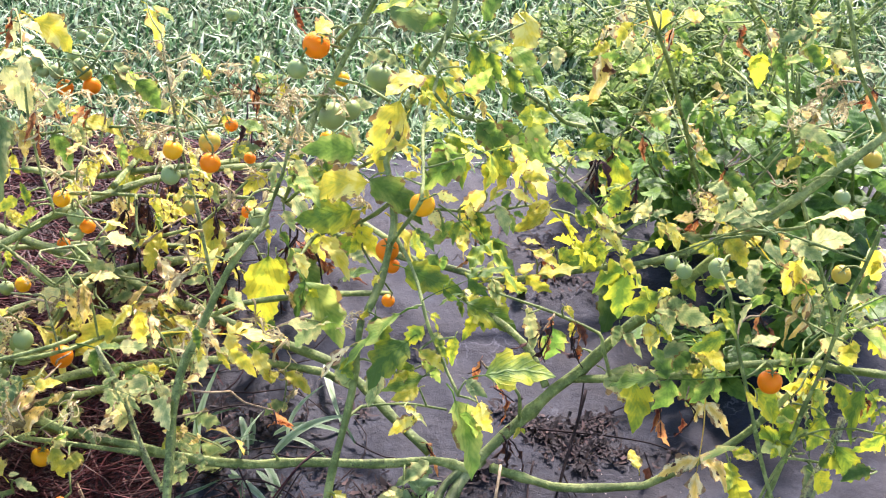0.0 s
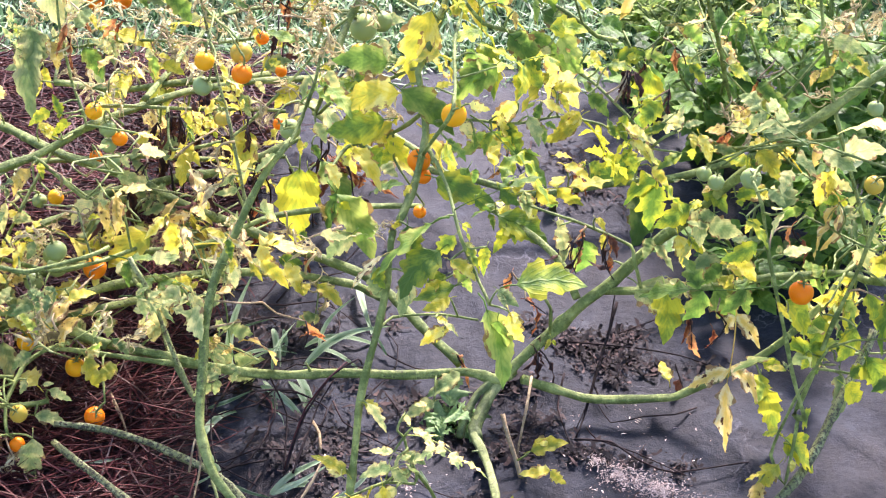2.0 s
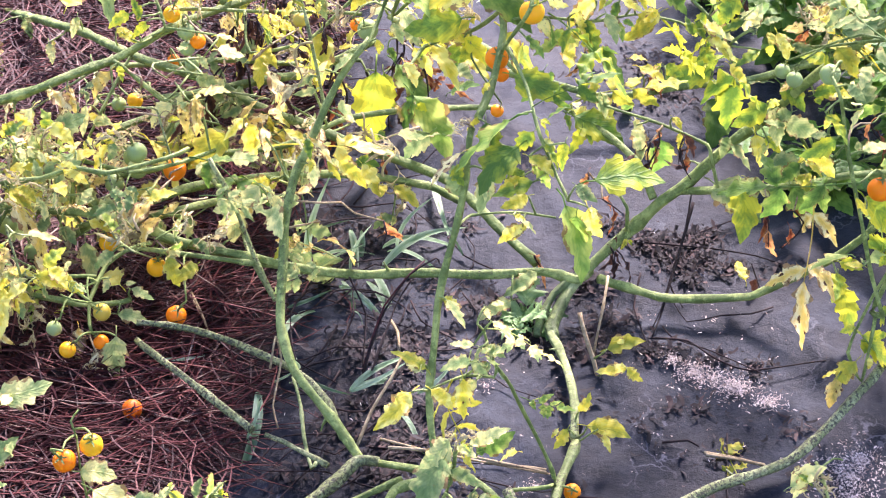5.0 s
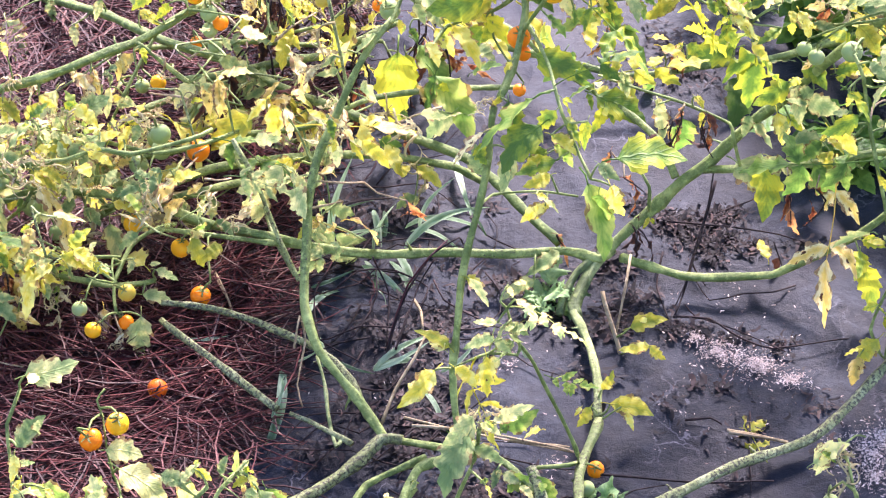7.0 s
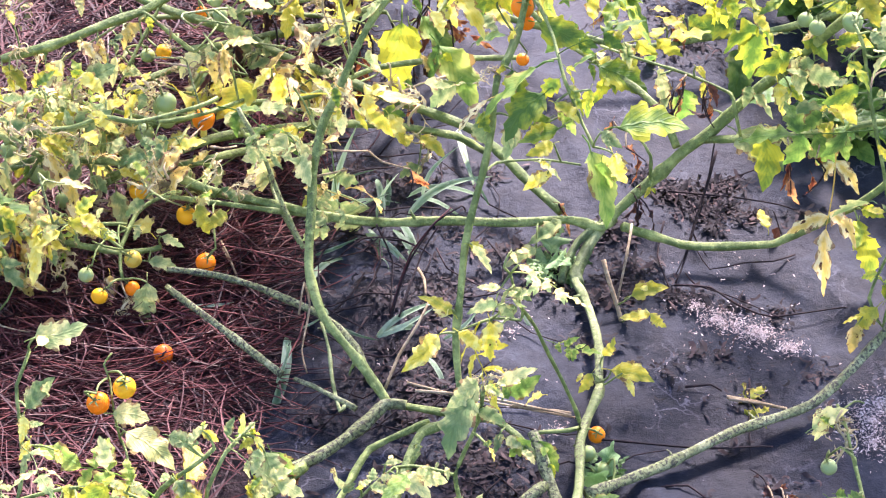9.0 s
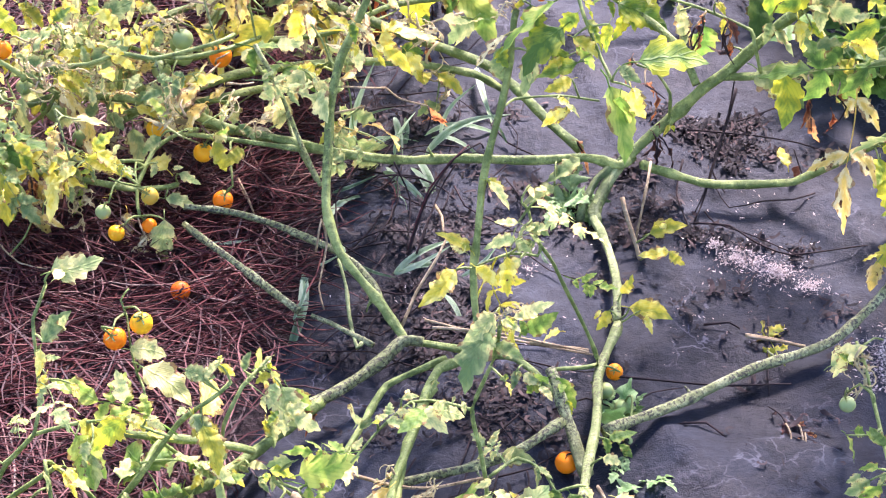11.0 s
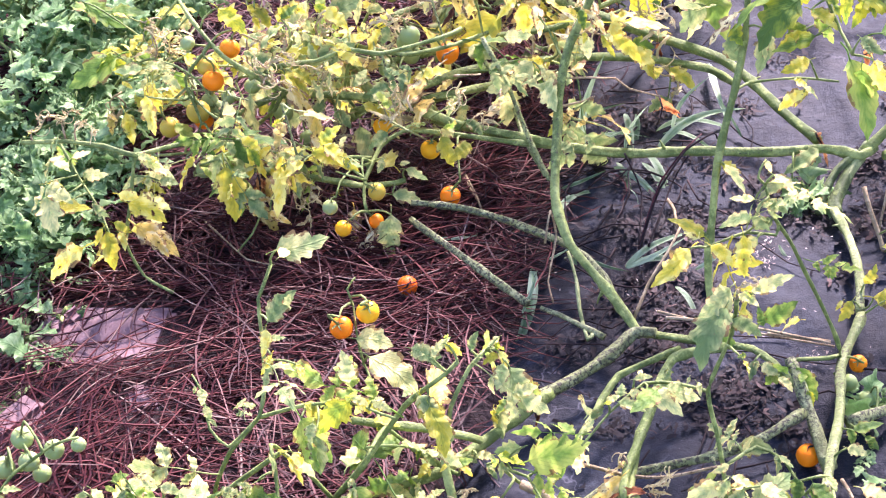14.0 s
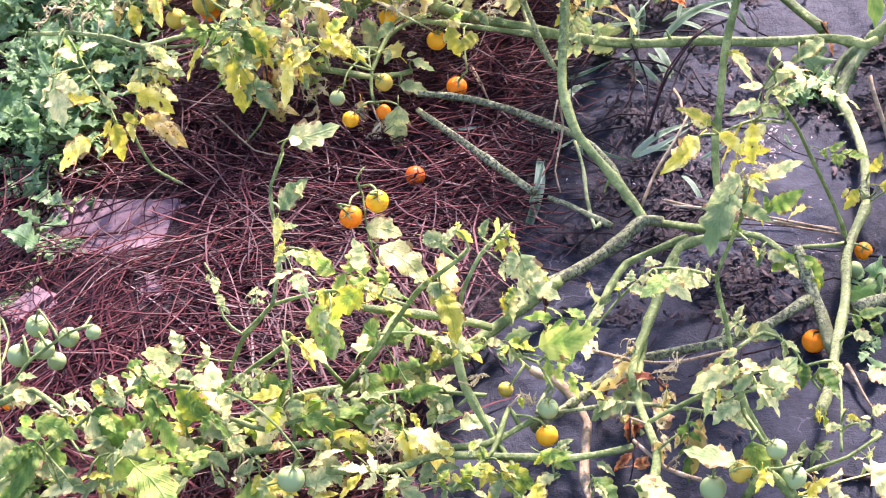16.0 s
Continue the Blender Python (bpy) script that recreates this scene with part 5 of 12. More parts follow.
stem(plant_h, [(0.128, 1.306, 0.060), (0.127, 1.218, 0.080), (0.124, 1.168, 0.080)], 0.0017, 0.0013, stem_mat, 5, 'gp', 0.038)
stem(plant_c, [(-0.141, 2.027, 0.250), (-0.105, 2.015, 0.250), (-0.084, 2.004, 0.250)], 0.0017, 0.0011, stem_mat, 3, 'wpwys', 0.038)
stem(plant_c, [(-0.445, 2.571, 0.140), (-0.429, 2.592, 0.140), (-0.389, 2.578, 0.160)], 0.0017, 0.0011, stem_pale, 2, 'wpwys', 0.038)
stem(plant_c, [(-0.331, 2.117, 0.140), (-0.313, 2.143, 0.150), (-0.309, 2.230, 0.120)], 0.0017, 0.0011, stem_mat, 1, 'wpwys', 0.038)
stem(plant_c, [(-0.090, 2.153, 0.080), (-0.117, 2.132, 0.110), (-0.135, 2.167, 0.100)], 0.0017, 0.0011, stem_mat, 3, 'wpwys', 0.038)
stem(plant_c, [(-0.318, 2.065, 0.140), (-0.341, 2.064, 0.150), (-0.386, 2.104, 0.130)], 0.0017, 0.0011, stem_dry, 3, 'wpwys', 0.038)
stem(plant_c, [(-0.422, 2.242, 0.130), (-0.428, 2.207, 0.140), (-0.441, 2.203, 0.130)], 0.0017, 0.0011, stem_dry, 1, 'wpwys', 0.038)
stem(plant_c, [(-0.399, 2.185, 0.050), (-0.382, 2.138, 0.070), (-0.362, 2.158, 0.040)], 0.0017, 0.0011, stem_dry, 1, 'wpwys', 0.038)
stem(plant_c, [(-0.217, 2.120, 0.200), (-0.190, 2.111, 0.230), (-0.162, 2.196, 0.200)], 0.0017, 0.0011, stem_dry, 2, 'wpwys', 0.038)
stem(plant_c, [(-0.047, 2.476, 0.160), (-0.042, 2.439, 0.170), (-0.032, 2.437, 0.160)], 0.0017, 0.0011, stem_mat, 1, 'wpwys', 0.038)
stem(plant_c, [(-0.251, 2.052, 0.280), (-0.255, 2.010, 0.290), (-0.267, 2.015, 0.270)], 0.0017, 0.0011, stem_mat, 1, 'wpwys', 0.038)
stem(plant_c, [(-0.155, 2.232, 0.120), (-0.161, 2.191, 0.140), (-0.151, 2.151, 0.160)], 0.0017, 0.0011, stem_mat, 1, 'wpwys', 0.038)
stem(plant_c, [(-0.119, 2.494, 0.110), (-0.098, 2.520, 0.120), (-0.098, 2.547, 0.130)], 0.0017, 0.0011, stem_pale, 1, 'wpwys', 0.038)
stem(plant_c, [(-0.321, 1.971, 0.290), (-0.315, 1.942, 0.300), (-0.307, 1.970, 0.270)], 0.0017, 0.0011, stem_pale, 2, 'ppyys', 0.038)
stem(plant_c, [(-0.328, 2.003, 0.200), (-0.336, 1.979, 0.220), (-0.373, 2.025, 0.190)], 0.0017, 0.0011, stem_pale, 2, 'wppys', 0.038)
stem(plant_c, [(-0.222, 2.200, 0.070), (-0.202, 2.161, 0.100), (-0.175, 2.165, 0.100)], 0.0017, 0.0011, stem_mat, 1, 'wpwys', 0.038)
stem(plant_c, [(-0.213, 2.265, 0.180), (-0.210, 2.294, 0.190), (-0.219, 2.341, 0.190)], 0.0017, 0.0011, stem_mat, 2, 'wpwys', 0.038)
stem(plant_c, [(-0.271, 2.258, 0.110), (-0.266, 2.226, 0.120), (-0.263, 2.166, 0.150)], 0.0017, 0.0011, stem_dry, 1, 'wpwys', 0.038)
stem(plant_c, [(-0.198, 2.614, 0.180), (-0.212, 2.548, 0.210), (-0.231, 2.557, 0.200)], 0.0017, 0.0011, stem_pale, 2, 'wpwys', 0.038)
stem(plant_c, [(-0.293, 2.206, 0.280), (-0.294, 2.128, 0.310), (-0.297, 2.132, 0.290)], 0.0017, 0.0011, stem_pale, 2, 'wpwys', 0.038)
stem(plant_c, [(-0.217, 2.415, 0.080), (-0.189, 2.352, 0.100), (-0.162, 2.320, 0.100)], 0.0017, 0.0011, stem_dry, 2, 'wpwys', 0.038)
stem(plant_c, [(-0.328, 2.093, 0.190), (-0.312, 2.077, 0.210), (-0.304, 2.088, 0.210)], 0.0017, 0.0011, stem_dry, 1, 'wpwys', 0.038)
stem(plant_c, [(-0.329, 2.189, 0.200), (-0.348, 2.144, 0.220), (-0.356, 2.098, 0.240)], 0.0017, 0.0011, stem_mat, 1, 'wpwys', 0.038)
stem(plant_c, [(-0.454, 2.624, 0.120), (-0.485, 2.628, 0.140), (-0.515, 2.707, 0.120)], 0.0017, 0.0011, stem_dry, 1, 'wpwys', 0.038)
stem(plant_c, [(-0.170, 2.293, 0.270), (-0.205, 2.274, 0.290), (-0.244, 2.360, 0.250)], 0.0017, 0.0011, stem_dry, 2, 'wpwys', 0.038)
stem(plant_c, [(-0.011, 2.340, 0.120), (-0.017, 2.331, 0.130), (-0.041, 2.369, 0.110)], 0.0017, 0.0011, stem_mat, 2, 'wpwys', 0.038)
stem(plant_c, [(-0.246, 2.235, 0.180), (-0.251, 2.256, 0.190), (-0.261, 2.341, 0.160)], 0.0017, 0.0011, stem_mat, 3, 'wpwys', 0.038)
stem(plant_c, [(-0.352, 2.041, 0.210), (-0.349, 2.032, 0.230), (-0.375, 2.095, 0.200)], 0.0017, 0.0011, stem_dry, 2, 'wpwys', 0.038)
stem(plant_c, [(-0.219, 2.017, 0.170), (-0.218, 1.980, 0.190), (-0.224, 2.027, 0.150)], 0.0017, 0.0011, stem_dry, 2, 'ppyys', 0.038)
stem(plant_c, [(-0.120, 2.524, 0.110), (-0.155, 2.454, 0.130), (-0.190, 2.486, 0.090)], 0.0017, 0.0011, stem_mat, 1, 'wpwys', 0.038)
stem(plant_c, [(-0.136, 2.124, 0.100), (-0.168, 2.130, 0.120), (-0.202, 2.180, 0.110)], 0.0017, 0.0011, stem_mat, 2, 'wpwys', 0.038)
stem(plant_c, [(-0.102, 2.564, 0.110), (-0.129, 2.490, 0.130), (-0.150, 2.482, 0.110)], 0.0017, 0.0011, stem_dry, 3, 'wpwys', 0.038)
stem(plant_c, [(-0.047, 2.248, 0.040), (-0.070, 2.244, 0.060), (-0.100, 2.254, 0.070)], 0.0017, 0.0011, stem_mat, 2, 'wpwys', 0.038)
stem(plant_c, [(-0.250, 2.058, 0.250), (-0.272, 2.072, 0.270), (-0.311, 2.182, 0.230)], 0.0017, 0.0011, stem_dry, 3, 'wpwys', 0.038)
stem(plant_c, [(-0.329, 2.204, 0.250), (-0.308, 2.162, 0.270), (-0.306, 2.138, 0.280)], 0.0017, 0.0011, stem_pale, 2, 'wpwys', 0.038)
stem(plant_c, [(-0.255, 2.199, 0.090), (-0.269, 2.136, 0.120), (-0.275, 2.132, 0.110)], 0.0017, 0.0011, stem_pale, 3, 'wpwys', 0.038)
stem(plant_c, [(-0.262, 1.961, 0.280), (-0.281, 1.953, 0.290), (-0.309, 1.990, 0.270)], 0.0017, 0.0011, stem_mat, 2, 'wppys', 0.038)
stem(plant_c, [(-0.177, 2.267, 0.060), (-0.187, 2.218, 0.080), (-0.217, 2.271, 0.030)], 0.0017, 0.0011, stem_dry, 2, 'wpwys', 0.038)
stem(plant_c, [(-0.000, 1.937, 0.220), (-0.032, 1.891, 0.240), (-0.053, 1.846, 0.260)], 0.0017, 0.0011, stem_dry, 1, 'ppyys', 0.038)
stem(plant_c, [(0.003, 2.198, 0.150), (-0.013, 2.216, 0.160), (-0.042, 2.281, 0.140)], 0.0017, 0.0011, stem_dry, 1, 'wpwys', 0.038)
stem(plant_c, [(-0.142, 2.234, 0.110), (-0.139, 2.243, 0.130), (-0.139, 2.360, 0.080)], 0.0017, 0.0011, stem_mat, 2, 'wpwys', 0.038)
stem(plant_c, [(-0.137, 2.362, 0.130), (-0.130, 2.317, 0.140), (-0.111, 2.287, 0.140)], 0.0017, 0.0011, stem_dry, 3, 'wpwys', 0.038)
stem(plant_c, [(-0.274, 2.020, 0.180), (-0.293, 2.017, 0.210), (-0.320, 2.114, 0.170)], 0.0017, 0.0011, stem_mat, 1, 'wpwys', 0.038)
stem(plant_c, [(-0.057, 2.371, 0.140), (-0.087, 2.389, 0.160), (-0.117, 2.527, 0.110)], 0.0017, 0.0011, stem_mat, 3, 'wpwys', 0.038)
stem(plant_c, [(-0.168, 2.293, 0.270), (-0.166, 2.317, 0.270), (-0.170, 2.305, 0.290)], 0.0017, 0.0011, stem_mat, 1, 'wpwys', 0.038)
stem(plant_c, [(-0.018, 2.208, 0.250), (0.006, 2.235, 0.260), (0.015, 2.330, 0.230)], 0.0017, 0.0011, stem_dry, 3, 'wpwys', 0.038)
stem(plant_c, [(-0.257, 2.165, 0.120), (-0.220, 2.142, 0.130), (-0.195, 2.117, 0.140)], 0.0017, 0.0011, stem_pale, 3, 'wpwys', 0.038)
stem(plant_c, [(-0.395, 1.930, 0.150), (-0.400, 1.969, 0.150), (-0.429, 2.038, 0.130)], 0.0017, 0.0011, stem_mat, 1, 'wpgyp', 0.038)
stem(plant_c, [(-0.544, 2.200, 0.060), (-0.534, 2.157, 0.070), (-0.536, 2.142, 0.060)], 0.0017, 0.0011, stem_pale, 3, 'wpgyp', 0.038)
stem(plant_c, [(-0.180, 2.112, 0.090), (-0.204, 2.062, 0.120), (-0.217, 2.057, 0.120)], 0.0017, 0.0011, stem_pale, 1, 'wpgyp', 0.038)
stem(plant_c, [(-0.323, 2.123, 0.130), (-0.307, 2.072, 0.160), (-0.290, 2.124, 0.120)], 0.0017, 0.0011, stem_pale, 2, 'wpgyp', 0.038)
stem(plant_c, [(-0.165, 1.969, 0.110), (-0.169, 1.916, 0.130), (-0.167, 1.930, 0.100)], 0.0017, 0.0011, stem_mat, 1, 'ppgyp', 0.038)
stem(plant_c, [(-0.266, 2.210, 0.060), (-0.308, 2.224, 0.070), (-0.329, 2.208, 0.100)], 0.0017, 0.0011, stem_pale, 3, 'wpgyp', 0.038)
stem(plant_c, [(-0.418, 2.091, 0.070), (-0.405, 2.067, 0.080), (-0.379, 2.043, 0.090)], 0.0017, 0.0011, stem_mat, 3, 'wpgyp', 0.038)
stem(plant_c, [(-0.295, 2.011, 0.070), (-0.295, 2.021, 0.070), (-0.308, 2.071, 0.040)], 0.0017, 0.0011, stem_mat, 3, 'ppgyp', 0.038)
stem(plant_c, [(-0.425, 2.248, 0.050), (-0.390, 2.256, 0.050), (-0.376, 2.294, 0.030)], 0.0017, 0.0011, stem_mat, 2, 'wpgyp', 0.038)
stem(plant_c, [(-0.402, 2.229, 0.070), (-0.420, 2.253, 0.070), (-0.410, 2.216, 0.110)], 0.0017, 0.0011, stem_mat, 3, 'wpgyp', 0.038)
stem(plant_c, [(-0.337, 2.071, 0.100), (-0.371, 2.077, 0.110), (-0.389, 2.069, 0.130)], 0.0017, 0.0011, stem_mat, 1, 'wpgyp', 0.038)
stem(plant_c, [(-0.216, 2.221, 0.040), (-0.211, 2.215, 0.050), (-0.209, 2.208, 0.060)], 0.0017, 0.0011, stem_mat, 1, 'wpgyp', 0.038)
stem(plant_c, [(-0.184, 2.117, 0.090), (-0.170, 2.131, 0.100), (-0.145, 2.205, 0.070)], 0.0017, 0.0011, stem_pale, 2, 'wpgyp', 0.038)
stem(plant_c, [(-0.439, 2.235, 0.050), (-0.457, 2.247, 0.070), (-0.491, 2.337, 0.040)], 0.0017, 0.0011, stem_mat, 2, 'wpgyp', 0.038)
stem(plant_c, [(-0.281, 2.249, 0.060), (-0.303, 2.252, 0.070), (-0.317, 2.301, 0.050)], 0.0017, 0.0011, stem_mat, 1, 'wpgyp', 0.038)
stem(plant_c, [(-0.180, 1.965, 0.120), (-0.168, 1.947, 0.140), (-0.167, 1.931, 0.160)], 0.0017, 0.0011, stem_mat, 1, 'ypgyp', 0.038)
stem(plant_c, [(-0.261, 2.072, 0.130), (-0.280, 2.107, 0.130), (-0.285, 2.159, 0.120)], 0.0017, 0.0011, stem_mat, 2, 'wpgyp', 0.038)
stem(plant_c, [(-0.432, 2.154, 0.120), (-0.439, 2.184, 0.130), (-0.437, 2.246, 0.120)], 0.0017, 0.0011, stem_pale, 3, 'wpgyp', 0.038)
stem(plant_c, [(-0.537, 2.101, 0.050), (-0.558, 2.089, 0.070), (-0.588, 2.150, 0.040)], 0.0017, 0.0011, stem_mat, 2, 'wpgyp', 0.038)
stem(plant_c, [(-0.332, 2.118, 0.120), (-0.327, 2.089, 0.120), (-0.335, 2.076, 0.110)], 0.0017, 0.0011, stem_mat, 2, 'wpgyp', 0.038)
stem(plant_c, [(-0.321, 2.221, 0.050), (-0.312, 2.242, 0.060), (-0.311, 2.338, 0.020)], 0.0017, 0.0011, stem_mat, 2, 'wpgyp', 0.038)
stem(plant_c, [(-0.286, 2.224, 0.040), (-0.253, 2.237, 0.050), (-0.232, 2.282, 0.040)], 0.0017, 0.0011, stem_mat, 2, 'wpgyp', 0.038)
stem(plant_c, [(-0.218, 2.104, 0.100), (-0.199, 2.060, 0.120), (-0.179, 2.043, 0.120)], 0.0017, 0.0011, stem_mat, 1, 'wpgyp', 0.038)
stem(plant_c, [(-0.303, 2.128, 0.060), (-0.289, 2.136, 0.060), (-0.264, 2.186, 0.030)], 0.0017, 0.0011, stem_mat, 2, 'wpgyp', 0.038)
stem(plant_f, [(-0.383, 1.963, 0.110), (-0.384, 1.937, 0.120), (-0.397, 1.910, 0.130)], 0.0017, 0.0011, stem_pale, 7, 'wpgyp', 0.038)
stem(plant_f, [(-0.676, 1.906, 0.090), (-0.702, 1.913, 0.090), (-0.727, 1.936, 0.080)], 0.0017, 0.0011, stem_pale, 7, 'ppgyp', 0.038)
stem(plant_f, [(-0.512, 1.860, 0.080), (-0.464, 1.812, 0.100), (-0.441, 1.807, 0.090)], 0.0017, 0.0011, stem_mat, 4, 'ppgyp', 0.038)
stem(plant_f, [(-0.416, 1.943, 0.090), (-0.408, 1.942, 0.090), (-0.399, 1.969, 0.070)], 0.0017, 0.0011, stem_pale, 7, 'ypgyp', 0.038)
stem(plant_f, [(-0.469, 1.814, 0.100), (-0.473, 1.763, 0.120), (-0.492, 1.792, 0.080)], 0.0017, 0.0011, stem_mat, 7, 'wpgyp', 0.038)
stem(plant_f, [(-0.370, 1.990, 0.070), (-0.339, 1.933, 0.090), (-0.322, 1.920, 0.080)], 0.0017, 0.0011, stem_mat, 4, 'ppgyp', 0.038)
stem(plant_f, [(-0.572, 1.771, 0.090), (-0.586, 1.799, 0.090), (-0.593, 1.815, 0.100)], 0.0017, 0.0011, stem_mat, 7, 'ppgyp', 0.038)
stem(plant_f, [(-0.488, 1.982, 0.060), (-0.468, 1.963, 0.070), (-0.452, 1.930, 0.090)], 0.0017, 0.0011, stem_mat, 5, 'ypgyp', 0.038)
stem(plant_f, [(-0.589, 1.978, 0.090), (-0.551, 1.954, 0.120), (-0.547, 2.036, 0.080)], 0.0017, 0.0011, stem_mat, 7, 'wpgyp', 0.038)
stem(plant_f, [(-0.466, 1.781, 0.110), (-0.447, 1.758, 0.130), (-0.429, 1.749, 0.140)], 0.0017, 0.0011, stem_pale, 5, 'ppgyp', 0.038)
stem(plant_f, [(-0.565, 1.832, 0.120), (-0.593, 1.848, 0.130), (-0.613, 1.876, 0.130)], 0.0017, 0.0011, stem_mat, 5, 'ppgyp', 0.038)
stem(plant_f, [(-0.605, 1.865, 0.100), (-0.592, 1.836, 0.110), (-0.566, 1.809, 0.120)], 0.0017, 0.0011, stem_mat, 5, 'ypgyp', 0.038)
stem(plant_f, [(-0.622, 1.931, 0.080), (-0.579, 1.878, 0.100), (-0.547, 1.839, 0.110)], 0.0017, 0.0011, stem_mat, 4, 'wpgyp', 0.038)
stem(plant_f, [(-0.478, 2.055, 0.070), (-0.476, 2.007, 0.090), (-0.491, 2.020, 0.070)], 0.0017, 0.0011, stem_mat, 7, 'ppgyp', 0.038)
stem(plant_f, [(-0.378, 1.887, 0.090), (-0.346, 1.821, 0.120), (-0.331, 1.870, 0.070)], 0.0017, 0.0011, stem_pale, 5, 'ppgyp', 0.038)
stem(plant_f, [(-0.585, 1.754, 0.120), (-0.560, 1.753, 0.130), (-0.570, 1.823, 0.090)], 0.0017, 0.0011, stem_mat, 5, 'ypgyp', 0.038)
stem(plant_f, [(-0.672, 2.082, 0.080), (-0.670, 2.034, 0.100), (-0.677, 2.017, 0.100)], 0.0017, 0.0011, stem_mat, 4, 'wpgyp', 0.038)
stem(plant_f, [(-0.386, 1.748, 0.100), (-0.402, 1.717, 0.130), (-0.419, 1.738, 0.120)], 0.0017, 0.0011, stem_mat, 7, 'ppgyp', 0.038)
stem(plant_f, [(-0.634, 1.893, 0.120), (-0.653, 1.853, 0.150), (-0.704, 1.931, 0.100)], 0.0017, 0.0011, stem_mat, 4, 'ppgyp', 0.038)
stem(plant_f, [(-0.602, 1.773, 0.090), (-0.595, 1.764, 0.110), (-0.624, 1.824, 0.080)], 0.0017, 0.0011, stem_pale, 5, 'ypgyp', 0.038)
stem(plant_f, [(-0.653, 2.008, 0.110), (-0.677, 1.973, 0.120), (-0.678, 1.923, 0.140)], 0.0017, 0.0011, stem_mat, 4, 'wpgyp', 0.038)
stem(plant_f, [(-0.665, 1.951, 0.120), (-0.672, 1.937, 0.130), (-0.653, 1.894, 0.160)], 0.0017, 0.0011, stem_mat, 5, 'ppgyp', 0.038)
stem(plant_f, [(-0.535, 2.060, 0.080), (-0.507, 2.033, 0.100), (-0.494, 2.052, 0.090)], 0.0017, 0.0011, stem_mat, 7, 'ppgyp', 0.038)
stem(plant_f, [(-0.695, 2.045, 0.100), (-0.674, 1.973, 0.130), (-0.696, 1.994, 0.100)], 0.0017, 0.0011, stem_mat, 5, 'ypgyp', 0.038)
stem(plant_f, [(-0.617, 1.839, 0.080), (-0.581, 1.796, 0.090), (-0.549, 1.794, 0.070)], 0.0017, 0.0011, stem_pale, 5, 'wpgyp', 0.038)
stem(plant_f, [(-0.586, 1.900, 0.060), (-0.612, 1.889, 0.070), (-0.617, 1.864, 0.090)], 0.0017, 0.0011, stem_mat, 4, 'ppgyp', 0.038)
stem(plant_f, [(-0.453, 1.845, 0.080), (-0.463, 1.834, 0.090), (-0.478, 1.851, 0.080)], 0.0017, 0.0011, stem_mat, 4, 'ppgyp', 0.038)
stem(plant_f, [(-0.670, 1.859, 0.060), (-0.695, 1.850, 0.060), (-0.719, 1.855, 0.050)], 0.0017, 0.0011, stem_mat, 7, 'ypgyp', 0.038)
stem(plant_f, [(-0.670, 2.015, 0.100), (-0.676, 2.008, 0.110), (-0.676, 1.987, 0.130)], 0.0017, 0.0011, stem_mat, 7, 'wpgyp', 0.038)
stem(plant_f, [(-0.683, 2.123, 0.050), (-0.692, 2.142, 0.050), (-0.724, 2.210, 0.020)], 0.0017, 0.0011, stem_mat, 5, 'ppgyp', 0.038)
stem(plant_f, [(-0.597, 1.872, 0.070), (-0.601, 1.825, 0.090), (-0.601, 1.794, 0.100)], 0.0017, 0.0011, stem_mat, 7, 'ppgyp', 0.038)
stem(plant_f, [(-0.577, 1.907, 0.100), (-0.542, 1.885, 0.120), (-0.512, 1.877, 0.130)], 0.0017, 0.0011, stem_pale, 5, 'ypgyp', 0.038)
stem(plant_f, [(-0.584, 1.965, 0.120), (-0.603, 1.953, 0.130), (-0.647, 1.989, 0.110)], 0.0017, 0.0011, stem_mat, 5, 'wpgyp', 0.038)
stem(plant_f, [(-0.413, 1.955, 0.080), (-0.422, 1.954, 0.100), (-0.423, 1.997, 0.090)], 0.0017, 0.0011, stem_mat, 4, 'ppgyp', 0.038)
stem(plant_f, [(-0.440, 1.990, 0.110), (-0.437, 1.970, 0.130), (-0.467, 2.043, 0.090)], 0.0017, 0.0011, stem_mat, 5, 'ppgyp', 0.038)
stem(plant_f, [(-0.633, 2.089, 0.070), (-0.639, 2.038, 0.090), (-0.657, 2.004, 0.100)], 0.0017, 0.0011, stem_mat, 7, 'ypgyp', 0.038)
stem(plant_f, [(-0.657, 2.034, 0.100), (-0.654, 2.021, 0.130), (-0.658, 2.086, 0.110)], 0.0017, 0.0011, stem_mat, 4, 'wpgyp', 0.038)
stem(plant_f, [(-0.682, 1.951, 0.080), (-0.674, 1.940, 0.090), (-0.669, 1.928, 0.100)], 0.0017, 0.0011, stem_mat, 4, 'ppgyp', 0.038)
stem(plant_f, [(-0.447, 1.932, 0.050), (-0.427, 1.916, 0.070), (-0.412, 1.914, 0.080)], 0.0017, 0.0011, stem_mat, 7, 'ppgyp', 0.038)
stem(plant_f, [(-0.408, 2.004, 0.100), (-0.425, 1.972, 0.130), (-0.441, 2.016, 0.110)], 0.0017, 0.0011, stem_pale, 5, 'ypgyp', 0.038)
stem(plant_f, [(-0.530, 1.817, 0.120), (-0.541, 1.811, 0.120), (-0.535, 1.749, 0.160)], 0.0017, 0.0011, stem_mat, 5, 'wpgyp', 0.038)
stem(plant_f, [(-0.534, 1.914, 0.080), (-0.551, 1.874, 0.090), (-0.553, 1.822, 0.110)], 0.0017, 0.0011, stem_pale, 4, 'ppgyp', 0.038)
stem(plant_f, [(-0.650, 1.994, 0.080), (-0.631, 1.938, 0.100), (-0.634, 1.942, 0.080)], 0.0017, 0.0011, stem_pale, 5, 'ppgyp', 0.038)
